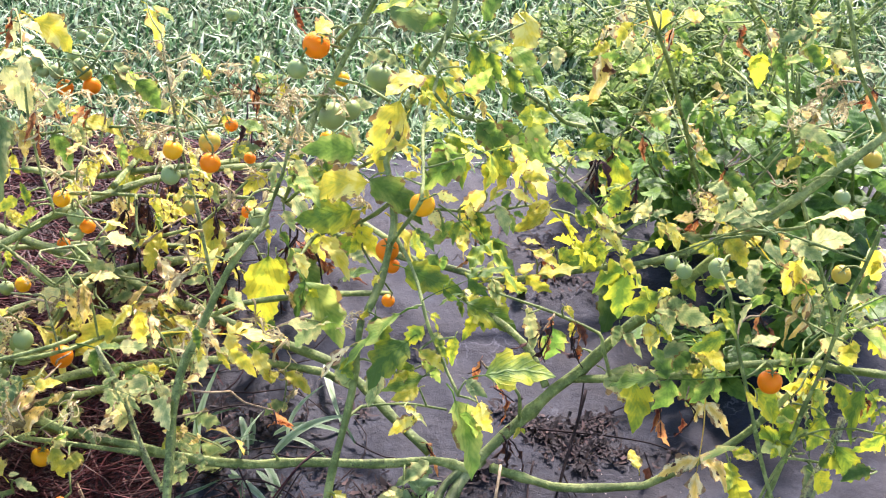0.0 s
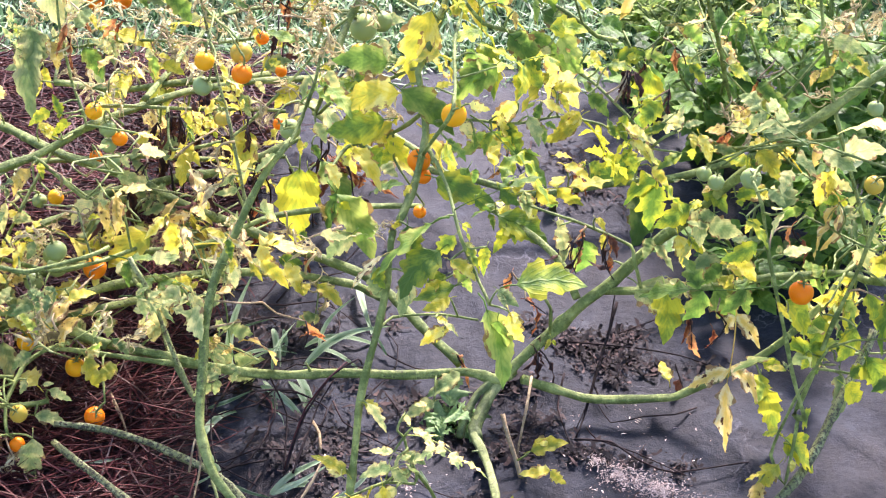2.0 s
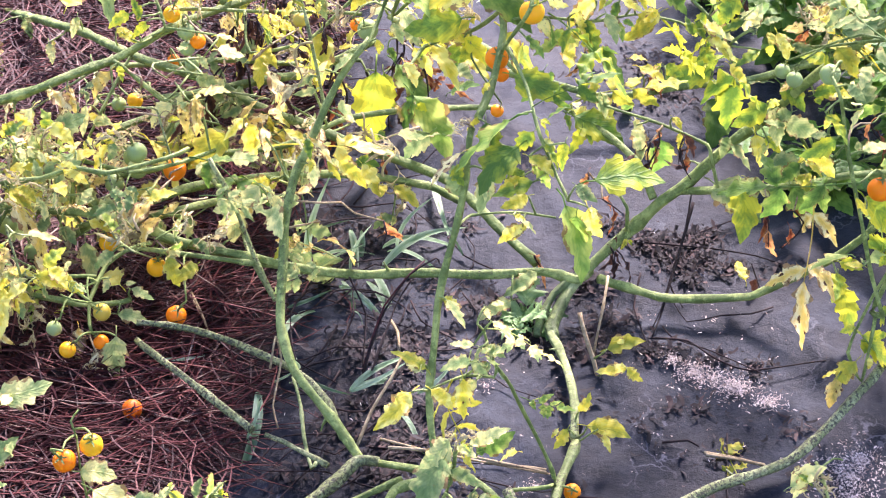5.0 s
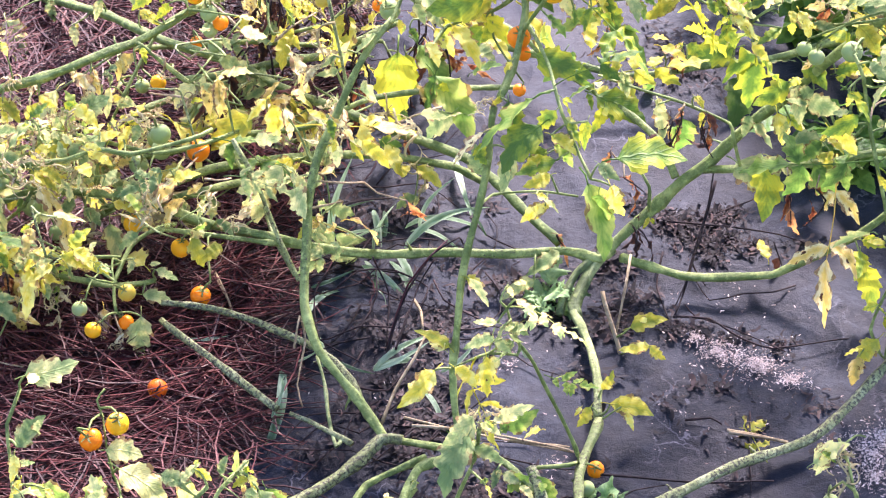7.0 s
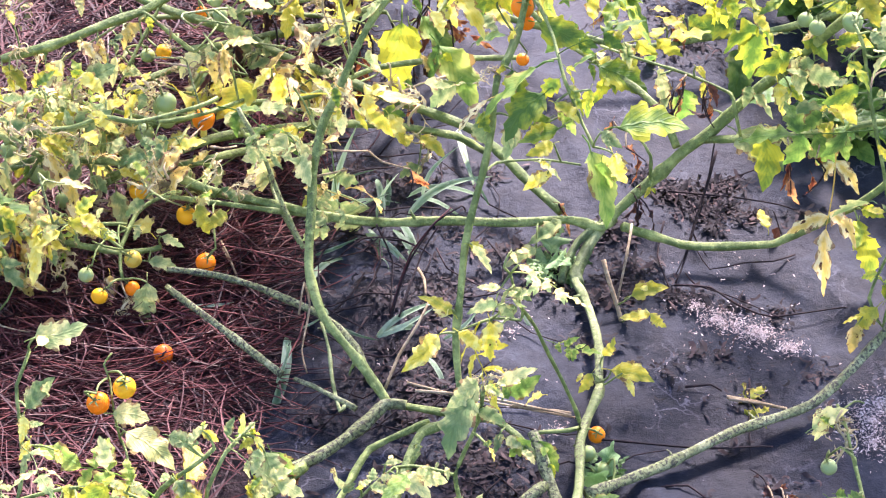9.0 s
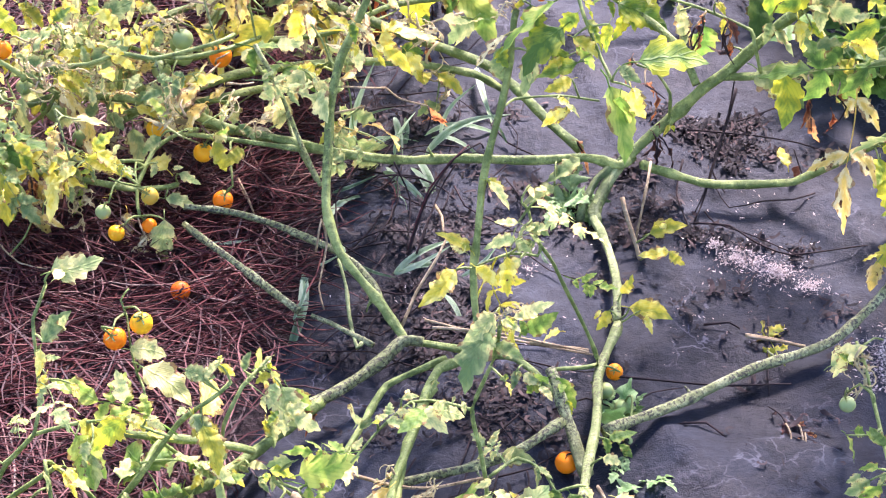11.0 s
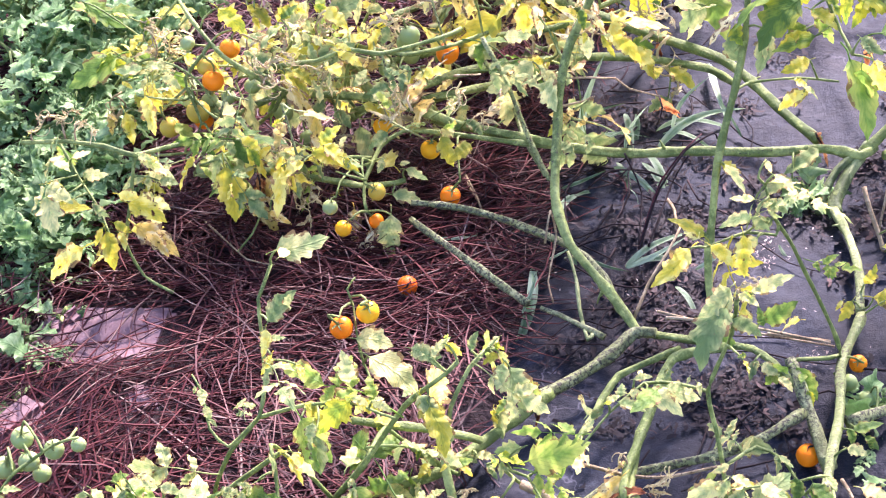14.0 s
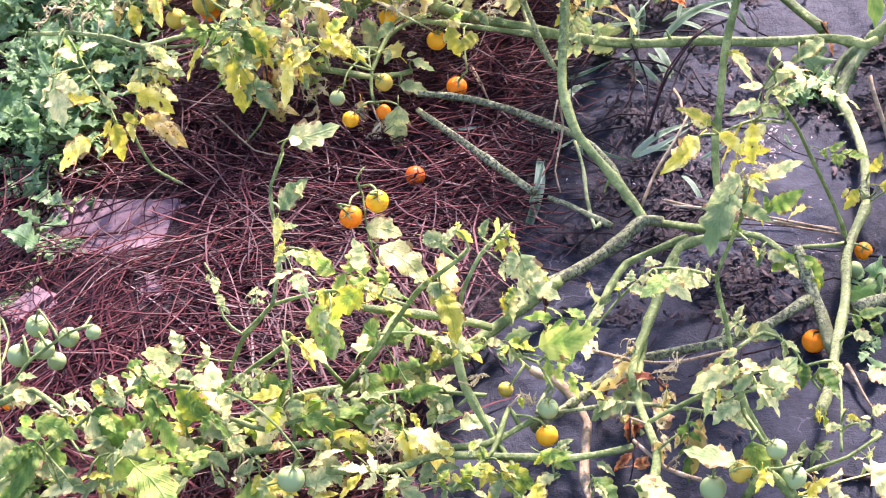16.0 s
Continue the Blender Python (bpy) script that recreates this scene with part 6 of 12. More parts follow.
stem(plant_f, [(-0.612, 2.060, 0.070), (-0.612, 2.003, 0.090), (-0.617, 1.993, 0.080)], 0.0017, 0.0011, stem_mat, 7, 'ypgyp', 0.038)
stem(plant_a, [(0.194, 1.776, 0.060), (0.202, 1.755, 0.040), (0.210, 1.737, 0.020), (0.215, 1.722, 0.005)], 0.0030, 0.0023, stem_dry)
stem(plant_a, [(0.234, 1.846, 0.060), (0.224, 1.797, 0.050), (0.212, 1.753, 0.010)], 0.0018, 0.0015, stem_dry)
stem(plant_a, [(0.347, 1.945, 0.100), (0.328, 1.897, 0.060), (0.304, 1.833, 0.020), (0.287, 1.790, 0.010)], 0.0020, 0.0011, stem_dead)
stem(plant_a, [(0.329, 1.898, 0.050), (0.316, 1.878, 0.020), (0.331, 1.845, 0.010)], 0.0015, 0.0008, stem_dead)
stem(plant_a, [(0.280, 1.889, 0.030), (0.270, 1.845, 0.010), (0.281, 1.771, 0.008), (0.293, 1.750, 0.008)], 0.0015, 0.0008, stem_dead)
stem(plant_b, [(-0.070, 1.708, 0.004), (-0.059, 1.746, 0.030), (-0.041, 1.767, 0.070), (-0.011, 1.801, 0.100), (0.020, 1.819, 0.110), (0.025, 1.821, 0.100)], 0.0017, 0.0011, stem_dead)
stem(plant_b, [(0.076, 1.552, 0.030), (0.111, 1.543, 0.030), (0.143, 1.539, 0.030)], 0.0017, 0.0015, stem_dry)
stem(plant_a, [(0.328, 1.588, 0.008), (0.360, 1.576, 0.012), (0.394, 1.563, 0.012)], 0.0021, 0.0016, stem_dry)
stem(plant_b, [(-0.034, 1.544, 0.060), (0.051, 1.543, 0.050), (0.142, 1.525, 0.040)], 0.0016, 0.0013, stem_dry)
stem(plant_h, [(0.144, 1.351, 0.010), (0.156, 1.315, 0.010), (0.167, 1.286, 0.010)], 0.0020, 0.0013, stem_dry)
stem(plant_b, [(-0.173, 1.675, 0.060), (-0.166, 1.697, 0.090), (-0.162, 1.702, 0.050), (-0.171, 1.655, 0.020), (-0.163, 1.627, 0.010)], 0.0015, 0.0011, stem_dry)
stem(plant_b, [(-0.131, 1.833, 0.020), (-0.103, 1.854, 0.030), (-0.061, 1.867, 0.020), (-0.018, 1.845, 0.010), (-0.032, 1.790, 0.010)], 0.0013, 0.0008, stem_dead)
stem(plant_b, [(-0.153, 1.695, 0.020), (-0.111, 1.661, 0.015), (-0.064, 1.656, 0.010), (-0.018, 1.748, 0.010)], 0.0013, 0.0008, stem_dead)
stem(plant_b, [(-0.134, 1.889, 0.020), (-0.159, 1.822, 0.020), (-0.148, 1.742, 0.015), (-0.099, 1.706, 0.010)], 0.0013, 0.0008, stem_dead)
stem(plant_b, [(-0.042, 1.784, 0.020), (-0.055, 1.706, 0.030), (-0.029, 1.787, 0.060), (-0.009, 1.802, 0.090)], 0.0016, 0.0009, stem_dead)
stem(plant_h, [(0.130, 1.200, 0.008), (0.156, 1.195, 0.010), (0.188, 1.195, 0.010)], 0.0023, 0.0020, stem_dead)
stem(plant_g, [(-0.606, 1.788, 0.010), (-0.536, 1.704, 0.015), (-0.501, 1.699, 0.010)], 0.0013, 0.0009, stem_dry)
stem(plant_g, [(-0.319, 1.936, 0.020), (-0.291, 1.870, 0.015), (-0.265, 1.818, 0.010)], 0.0020, 0.0013, stem_dry)
stem(plant_g, [(-0.350, 1.460, 0.050), (-0.358, 1.472, 0.060), (-0.364, 1.484, 0.090), (-0.369, 1.508, 0.110), (-0.376, 1.522, 0.120), (-0.367, 1.531, 0.130)], 0.0018, 0.0011, stem_mat)
stem(plant_g, [(-0.371, 1.513, 0.110), (-0.377, 1.492, 0.120), (-0.378, 1.477, 0.120)], 0.0013, 0.0012, stem_mat)
stem(plant_g, [(-0.372, 1.516, 0.115), (-0.358, 1.506, 0.125), (-0.350, 1.497, 0.125)], 0.0013, 0.0012, stem_mat)
stem(plant_r, [(0.671, 1.947, 0.230), (0.674, 1.931, 0.230), (0.660, 1.874, 0.260)], 0.0015, 0.0010, stem_mat, 4, 'pgbyp', 0.049)
stem(plant_r, [(0.529, 1.806, 0.330), (0.515, 1.791, 0.330), (0.496, 1.790, 0.320)], 0.0015, 0.0010, stem_mat, 4, 'pgbyp', 0.049)
stem(plant_r, [(0.600, 1.814, 0.110), (0.592, 1.807, 0.130), (0.583, 1.826, 0.130)], 0.0015, 0.0010, stem_mat, 5, 'pgbyp', 0.049)
stem(plant_r, [(0.616, 1.944, 0.180), (0.605, 1.911, 0.190), (0.593, 1.877, 0.200)], 0.0015, 0.0010, stem_mat, 4, 'pgbyp', 0.049)
stem(plant_r, [(0.650, 1.704, 0.170), (0.624, 1.683, 0.180), (0.623, 1.709, 0.150)], 0.0015, 0.0010, stem_mat, 5, 'pgbyp', 0.049)
stem(plant_r, [(0.625, 1.904, 0.220), (0.622, 1.882, 0.220), (0.615, 1.847, 0.230)], 0.0015, 0.0010, stem_mat, 3, 'pgbyp', 0.049)
stem(plant_r, [(0.563, 1.759, 0.250), (0.554, 1.747, 0.250), (0.553, 1.760, 0.230)], 0.0015, 0.0010, stem_mat, 5, 'pgbyp', 0.049)
stem(plant_r, [(0.572, 1.777, 0.310), (0.564, 1.752, 0.330), (0.579, 1.783, 0.310)], 0.0015, 0.0010, stem_mat, 4, 'pgbyp', 0.049)
stem(plant_r, [(0.617, 1.898, 0.110), (0.619, 1.877, 0.130), (0.622, 1.895, 0.120)], 0.0015, 0.0010, stem_mat, 3, 'pgbyp', 0.049)
stem(plant_r, [(0.562, 1.973, 0.280), (0.559, 1.954, 0.290), (0.548, 1.936, 0.300)], 0.0015, 0.0010, stem_mat, 3, 'pgbyp', 0.049)
stem(plant_r, [(0.549, 1.710, 0.190), (0.554, 1.698, 0.200), (0.569, 1.723, 0.180)], 0.0015, 0.0010, stem_mat, 5, 'pgbyp', 0.049)
stem(plant_r, [(0.626, 1.847, 0.180), (0.631, 1.815, 0.190), (0.635, 1.773, 0.210)], 0.0015, 0.0010, stem_mat, 3, 'pgbyp', 0.049)
stem(plant_r, [(0.612, 1.899, 0.280), (0.614, 1.885, 0.300), (0.650, 1.957, 0.260)], 0.0015, 0.0010, stem_mat, 4, 'pgbyp', 0.049)
stem(plant_r, [(0.642, 1.791, 0.350), (0.649, 1.783, 0.360), (0.658, 1.804, 0.350)], 0.0015, 0.0010, stem_mat, 5, 'pgbyp', 0.049)
stem(plant_r, [(0.589, 1.824, 0.320), (0.603, 1.837, 0.330), (0.620, 1.866, 0.330)], 0.0015, 0.0010, stem_mat, 4, 'pgbyp', 0.049)
stem(plant_r, [(0.663, 1.831, 0.110), (0.661, 1.834, 0.110), (0.654, 1.801, 0.140)], 0.0015, 0.0010, stem_mat, 5, 'pgbyp', 0.049)
stem(plant_r, [(0.541, 1.725, 0.200), (0.533, 1.721, 0.200), (0.538, 1.741, 0.180)], 0.0015, 0.0010, stem_mat, 5, 'pgbyp', 0.049)
stem(plant_r, [(0.517, 1.773, 0.450), (0.509, 1.772, 0.450), (0.506, 1.771, 0.450)], 0.0015, 0.0010, stem_mat, 5, 'pgbyp', 0.049)
stem(plant_r, [(0.631, 1.817, 0.280), (0.620, 1.832, 0.280), (0.611, 1.875, 0.260)], 0.0015, 0.0010, stem_mat, 3, 'pgbyp', 0.049)
stem(plant_r, [(0.565, 1.945, 0.290), (0.572, 1.912, 0.300), (0.598, 1.936, 0.270)], 0.0015, 0.0010, stem_mat, 5, 'pgbyp', 0.049)
stem(plant_r, [(0.629, 1.777, 0.240), (0.632, 1.757, 0.250), (0.645, 1.788, 0.220)], 0.0015, 0.0010, stem_mat, 4, 'pgbyp', 0.049)
stem(plant_r, [(0.706, 1.969, 0.270), (0.704, 1.994, 0.270), (0.711, 2.036, 0.260)], 0.0015, 0.0010, stem_mat, 3, 'pgbyp', 0.049)
stem(plant_r, [(0.443, 2.693, 0.260), (0.469, 2.707, 0.260), (0.486, 2.723, 0.260)], 0.0015, 0.0010, stem_mat, 3, 'pgpgsg', 0.043)
stem(plant_r, [(0.471, 2.355, 0.340), (0.468, 2.376, 0.350), (0.470, 2.415, 0.350)], 0.0015, 0.0010, stem_mat, 5, 'pgpgsg', 0.043)
stem(plant_r, [(0.543, 2.656, 0.270), (0.532, 2.594, 0.290), (0.524, 2.593, 0.280)], 0.0015, 0.0010, stem_mat, 5, 'pgpgsg', 0.043)
stem(plant_r, [(0.691, 2.344, 0.260), (0.697, 2.332, 0.260), (0.684, 2.286, 0.280)], 0.0015, 0.0010, stem_mat, 3, 'pgpgsg', 0.043)
stem(plant_r, [(0.540, 2.435, 0.380), (0.536, 2.469, 0.380), (0.541, 2.520, 0.370)], 0.0015, 0.0010, stem_mat, 4, 'pgpgsg', 0.043)
stem(plant_r, [(0.693, 2.079, 0.410), (0.686, 2.044, 0.420), (0.670, 2.010, 0.430)], 0.0015, 0.0010, stem_mat, 4, 'pgpgsg', 0.043)
stem(plant_r, [(0.515, 2.805, 0.220), (0.514, 2.767, 0.230), (0.522, 2.769, 0.220)], 0.0015, 0.0010, stem_mat, 4, 'pgpgsg', 0.043)
stem(plant_r, [(0.661, 2.456, 0.250), (0.659, 2.448, 0.260), (0.658, 2.475, 0.250)], 0.0015, 0.0010, stem_mat, 5, 'pgpgsg', 0.043)
stem(plant_r, [(0.425, 2.416, 0.270), (0.425, 2.396, 0.280), (0.441, 2.411, 0.270)], 0.0015, 0.0010, stem_mat, 4, 'pgpgsg', 0.043)
stem(plant_r, [(0.549, 2.411, 0.210), (0.550, 2.361, 0.230), (0.549, 2.345, 0.230)], 0.0015, 0.0010, stem_mat, 5, 'pgpgsg', 0.043)
stem(plant_r, [(0.674, 2.528, 0.350), (0.665, 2.516, 0.360), (0.669, 2.526, 0.360)], 0.0015, 0.0010, stem_mat, 3, 'pgpgsg', 0.043)
stem(plant_r, [(0.694, 2.086, 0.460), (0.697, 2.066, 0.470), (0.721, 2.082, 0.460)], 0.0015, 0.0010, stem_mat, 3, 'pgpgsg', 0.043)
stem(plant_r, [(0.526, 2.294, 0.230), (0.521, 2.301, 0.240), (0.526, 2.375, 0.210)], 0.0015, 0.0010, stem_mat, 4, 'pgpgsg', 0.043)
stem(plant_r, [(0.495, 2.223, 0.340), (0.514, 2.257, 0.340), (0.545, 2.309, 0.330)], 0.0015, 0.0010, stem_mat, 5, 'pgpgsg', 0.043)
stem(plant_r, [(0.638, 2.506, 0.230), (0.633, 2.480, 0.230), (0.625, 2.437, 0.240)], 0.0015, 0.0010, stem_mat, 4, 'pgpgsg', 0.043)
stem(plant_r, [(0.470, 2.611, 0.300), (0.436, 2.550, 0.320), (0.424, 2.611, 0.280)], 0.0015, 0.0010, stem_mat, 3, 'pgpgsg', 0.043)
stem(plant_r, [(0.592, 2.428, 0.210), (0.575, 2.413, 0.210), (0.553, 2.415, 0.200)], 0.0015, 0.0010, stem_mat, 5, 'pgpgsg', 0.043)
stem(plant_r, [(0.527, 2.471, 0.270), (0.525, 2.473, 0.280), (0.514, 2.455, 0.300)], 0.0015, 0.0010, stem_mat, 5, 'pgpgsg', 0.043)
stem(plant_r, [(0.659, 2.071, 0.390), (0.679, 2.095, 0.390), (0.694, 2.102, 0.400)], 0.0015, 0.0010, stem_mat, 3, 'pgpgsg', 0.043)
stem(plant_r, [(0.509, 2.152, 0.480), (0.497, 2.147, 0.480), (0.494, 2.143, 0.480)], 0.0015, 0.0010, stem_mat, 4, 'pgpgsg', 0.043)
stem(plant_r, [(0.389, 2.054, 0.420), (0.383, 2.055, 0.430), (0.384, 2.054, 0.440)], 0.0015, 0.0010, stem_mat, 4, 'pgpgsg', 0.043)
stem(plant_r, [(0.564, 2.637, 0.250), (0.581, 2.642, 0.250), (0.613, 2.666, 0.240)], 0.0015, 0.0010, stem_mat, 3, 'pgpgsg', 0.043)
stem(plant_r, [(0.663, 2.419, 0.350), (0.662, 2.386, 0.370), (0.672, 2.428, 0.350)], 0.0015, 0.0010, stem_mat, 4, 'pgpgsg', 0.043)
stem(plant_r, [(0.479, 2.175, 0.450), (0.452, 2.180, 0.460), (0.448, 2.244, 0.440)], 0.0015, 0.0010, stem_mat, 3, 'pgpgsg', 0.043)
stem(plant_r, [(0.830, 2.493, 0.290), (0.824, 2.498, 0.310), (0.844, 2.601, 0.280)], 0.0015, 0.0010, stem_mat, 5, 'pgpgsg', 0.043)
stem(plant_r, [(0.570, 2.665, 0.220), (0.539, 2.590, 0.240), (0.511, 2.555, 0.240)], 0.0015, 0.0010, stem_mat, 4, 'pgpgsg', 0.043)
stem(plant_r, [(0.528, 2.593, 0.280), (0.509, 2.604, 0.290), (0.498, 2.696, 0.260)], 0.0015, 0.0010, stem_mat, 4, 'pgpgsg', 0.043)
stem(plant_r, [(0.645, 2.677, 0.220), (0.661, 2.660, 0.220), (0.660, 2.624, 0.230)], 0.0015, 0.0010, stem_mat, 3, 'pgpgsg', 0.043)
stem(plant_r, [(0.551, 2.669, 0.280), (0.549, 2.704, 0.280), (0.558, 2.744, 0.280)], 0.0015, 0.0010, stem_mat, 5, 'pgpgsg', 0.043)
stem(plant_r, [(0.512, 2.020, 0.420), (0.513, 2.017, 0.430), (0.516, 2.014, 0.440)], 0.0015, 0.0010, stem_mat, 5, 'pgpgsg', 0.043)
stem(plant_r, [(0.579, 2.762, 0.200), (0.578, 2.770, 0.210), (0.603, 2.841, 0.190)], 0.0015, 0.0010, stem_mat, 3, 'pgpgsg', 0.043)
stem(plant_r, [(0.548, 2.366, 0.270), (0.572, 2.395, 0.270), (0.587, 2.409, 0.280)], 0.0015, 0.0010, stem_mat, 5, 'pgpgsg', 0.043)
stem(plant_r, [(0.634, 2.187, 0.350), (0.652, 2.181, 0.350), (0.670, 2.195, 0.340)], 0.0015, 0.0010, stem_mat, 4, 'pgpgsg', 0.043)
stem(plant_r, [(0.652, 2.135, 0.400), (0.652, 2.099, 0.420), (0.675, 2.169, 0.380)], 0.0015, 0.0010, stem_mat, 3, 'pgpgsg', 0.043)
stem(plant_c, [(-0.105, 2.199, 0.150), (-0.113, 2.247, 0.090), (-0.121, 2.322, 0.010)], 0.0016, 0.0008, stem_dead, 5, 'ddddr', 0.043)
stem(plant_c, [(-0.238, 2.250, 0.140), (-0.244, 2.308, 0.080), (-0.268, 2.379, 0.010)], 0.0016, 0.0008, stem_dead, 4, 'ddddr', 0.043)
stem(plant_c, [(0.001, 2.334, 0.130), (-0.010, 2.345, 0.080), (-0.012, 2.384, 0.010)], 0.0016, 0.0008, stem_dead, 5, 'ddddr', 0.043)
stem(plant_c, [(-0.255, 2.258, 0.150), (-0.267, 2.320, 0.090), (-0.271, 2.410, 0.010)], 0.0016, 0.0008, stem_dead, 5, 'ddddr', 0.043)
stem(plant_c, [(-0.031, 2.237, 0.160), (-0.032, 2.281, 0.100), (-0.053, 2.366, 0.010)], 0.0016, 0.0008, stem_dead, 5, 'ddddr', 0.043)
stem(plant_c, [(-0.073, 2.202, 0.130), (-0.065, 2.211, 0.080), (-0.075, 2.246, 0.010)], 0.0016, 0.0008, stem_dead, 4, 'ddddr', 0.043)
stem(plant_c, [(-0.217, 2.218, 0.110), (-0.223, 2.255, 0.060), (-0.227, 2.291, 0.010)], 0.0016, 0.0008, stem_dead, 4, 'ddddr', 0.043)
stem(plant_c, [(0.006, 2.175, 0.150), (0.012, 2.226, 0.090), (0.013, 2.303, 0.010)], 0.0016, 0.0008, stem_dead, 4, 'ddddr', 0.043)
stem(plant_c, [(-0.187, 2.156, 0.120), (-0.196, 2.162, 0.070), (-0.194, 2.179, 0.010)], 0.0016, 0.0008, stem_dead, 5, 'ddddr', 0.043)
stem(plant_c, [(-0.131, 2.240, 0.140), (-0.136, 2.276, 0.090), (-0.152, 2.355, 0.010)], 0.0016, 0.0008, stem_dead, 4, 'ddddr', 0.043)
stem(plant_c, [(0.014, 2.310, 0.160), (0.023, 2.362, 0.090), (0.021, 2.426, 0.010)], 0.0016, 0.0008, stem_dead, 4, 'ddddr', 0.043)
stem(plant_c, [(-0.267, 2.176, 0.150), (-0.292, 2.232, 0.090), (-0.303, 2.315, 0.010)], 0.0016, 0.0008, stem_dead, 4, 'ddddr', 0.043)
stem(plant_c, [(-0.022, 2.315, 0.100), (-0.024, 2.346, 0.060), (-0.040, 2.390, 0.010)], 0.0016, 0.0008, stem_dead, 5, 'ddddr', 0.043)
stem(plant_c, [(-0.114, 2.199, 0.140), (-0.100, 2.211, 0.090), (-0.106, 2.264, 0.010)], 0.0016, 0.0008, stem_dead, 5, 'ddddr', 0.043)
stem(plant_c, [(-0.115, 2.113, 0.170), (-0.120, 2.152, 0.100), (-0.131, 2.216, 0.010)], 0.0016, 0.0008, stem_dead, 4, 'ddddr', 0.043)
stem(plant_c, [(-0.136, 2.415, 0.100), (-0.133, 2.434, 0.060), (-0.122, 2.465, 0.010)], 0.0016, 0.0008, stem_dead, 4, 'ddddr', 0.043)
stem(plant_c, [(-0.150, 2.361, 0.130), (-0.147, 2.397, 0.080), (-0.141, 2.463, 0.010)], 0.0016, 0.0008, stem_dead, 4, 'ddddr', 0.043)
stem(plant_c, [(-0.182, 2.441, 0.090), (-0.184, 2.441, 0.060), (-0.202, 2.471, 0.010)], 0.0016, 0.0008, stem_dead, 5, 'ddddr', 0.043)
stem(plant_c, [(-0.043, 2.198, 0.090), (-0.043, 2.216, 0.050), (-0.043, 2.233, 0.010)], 0.0016, 0.0008, stem_dead, 5, 'ddddr', 0.043)
stem(plant_c, [(-0.255, 2.153, 0.170), (-0.279, 2.216, 0.100), (-0.294, 2.304, 0.010)], 0.0016, 0.0008, stem_dead, 4, 'ddddr', 0.043)
stem(plant_c, [(-0.183, 2.222, 0.080), (-0.185, 2.218, 0.050), (-0.170, 2.227, 0.010)], 0.0016, 0.0008, stem_dead, 5, 'ddddr', 0.043)
stem(plant_c, [(-0.023, 2.263, 0.120), (-0.036, 2.306, 0.070), (-0.042, 2.360, 0.010)], 0.0016, 0.0008, stem_dead, 5, 'ddddr', 0.043)
stem(plant_c, [(-0.231, 2.185, 0.140), (-0.230, 2.186, 0.090), (-0.247, 2.228, 0.010)], 0.0016, 0.0008, stem_dead, 5, 'ddddr', 0.043)
stem(plant_c, [(-0.256, 2.270, 0.130), (-0.255, 2.302, 0.080), (-0.273, 2.361, 0.010)], 0.0016, 0.0008, stem_dead, 5, 'ddddr', 0.043)
stem(plant_c, [(-0.257, 2.308, 0.090), (-0.250, 2.334, 0.050), (-0.245, 2.358, 0.010)], 0.0016, 0.0008, stem_dead, 5, 'ddddr', 0.043)
stem(plant_c, [(-0.115, 2.182, 0.150), (-0.125, 2.226, 0.090), (-0.123, 2.296, 0.010)], 0.0016, 0.0008, stem_dead, 4, 'ddddr', 0.043)
stem(plant_a, [(0.415, 1.871, 0.060), (0.423, 1.862, 0.040), (0.428, 1.847, 0.030)], 0.0010, 0.0008, stem_dead, 6, 'd', 0.049)
stem(plant_r, [(0.514, 1.653, 0.060), (0.496, 1.669, 0.090), (0.502, 1.674, 0.120), (0.515, 1.675, 0.170), (0.527, 1.678, 0.200), (0.543, 1.679, 0.240)], 0.0020, 0.0016, stem_mat)
stem(plant_h, [(0.450, 1.294, 0.040), (0.445, 1.355, 0.060), (0.441, 1.395, 0.070), (0.436, 1.427, 0.080), (0.430, 1.450, 0.100), (0.424, 1.470, 0.110)], 0.0026, 0.0016, stem_mat, 2, 'pg', 0.038)
stem(plant_h, [(0.438, 1.418, 0.080), (0.426, 1.435, 0.080), (0.417, 1.442, 0.060)], 0.0016, 0.0012, stem_mat)
stem(plant_h, [(0.430, 1.450, 0.100), (0.414, 1.458, 0.100), (0.401, 1.451, 0.090)], 0.0015, 0.0009, stem_mat)
stem(plant_h, [(0.425, 1.458, 0.110), (0.443, 1.474, 0.110), (0.454, 1.472, 0.110)], 0.0015, 0.0009, stem_mat)
stem(plant_a, [(0.166, 1.507, 0.020), (0.230, 1.505, 0.015), (0.299, 1.498, 0.015), (0.369, 1.500, 0.015)], 0.0015, 0.0009, stem_dead)
stem(plant_a, [(0.304, 1.420, 0.006), (0.358, 1.415, 0.008), (0.413, 1.409, 0.006)], 0.0022, 0.0016, stem_dead)
stem(plant_a, [(0.359, 1.624, 0.004), (0.351, 1.564, 0.006), (0.344, 1.493, 0.004)], 0.0011, 0.0008, stem_dead)
stem(plant_a, [(0.365, 1.405, 0.006), (0.357, 1.364, 0.006), (0.354, 1.326, 0.004)], 0.0015, 0.0009, stem_dead)
stem(plant_a, [(0.284, 1.784, 0.012), (0.329, 1.781, 0.010), (0.360, 1.747, 0.012), (0.399, 1.728, 0.010), (0.498, 1.747, 0.008)], 0.0015, 0.0008, stem_dead)
stem(plant_a, [(0.281, 1.605, 0.008), (0.310, 1.606, 0.012), (0.323, 1.598, 0.008)], 0.0016, 0.0008, stem_dead, 4, 'd', 0.032)
stem(plant_a, [(0.238, 1.446, 0.006), (0.269, 1.445, 0.010), (0.289, 1.426, 0.006)], 0.0016, 0.0008, stem_dead, 4, 'd', 0.032)
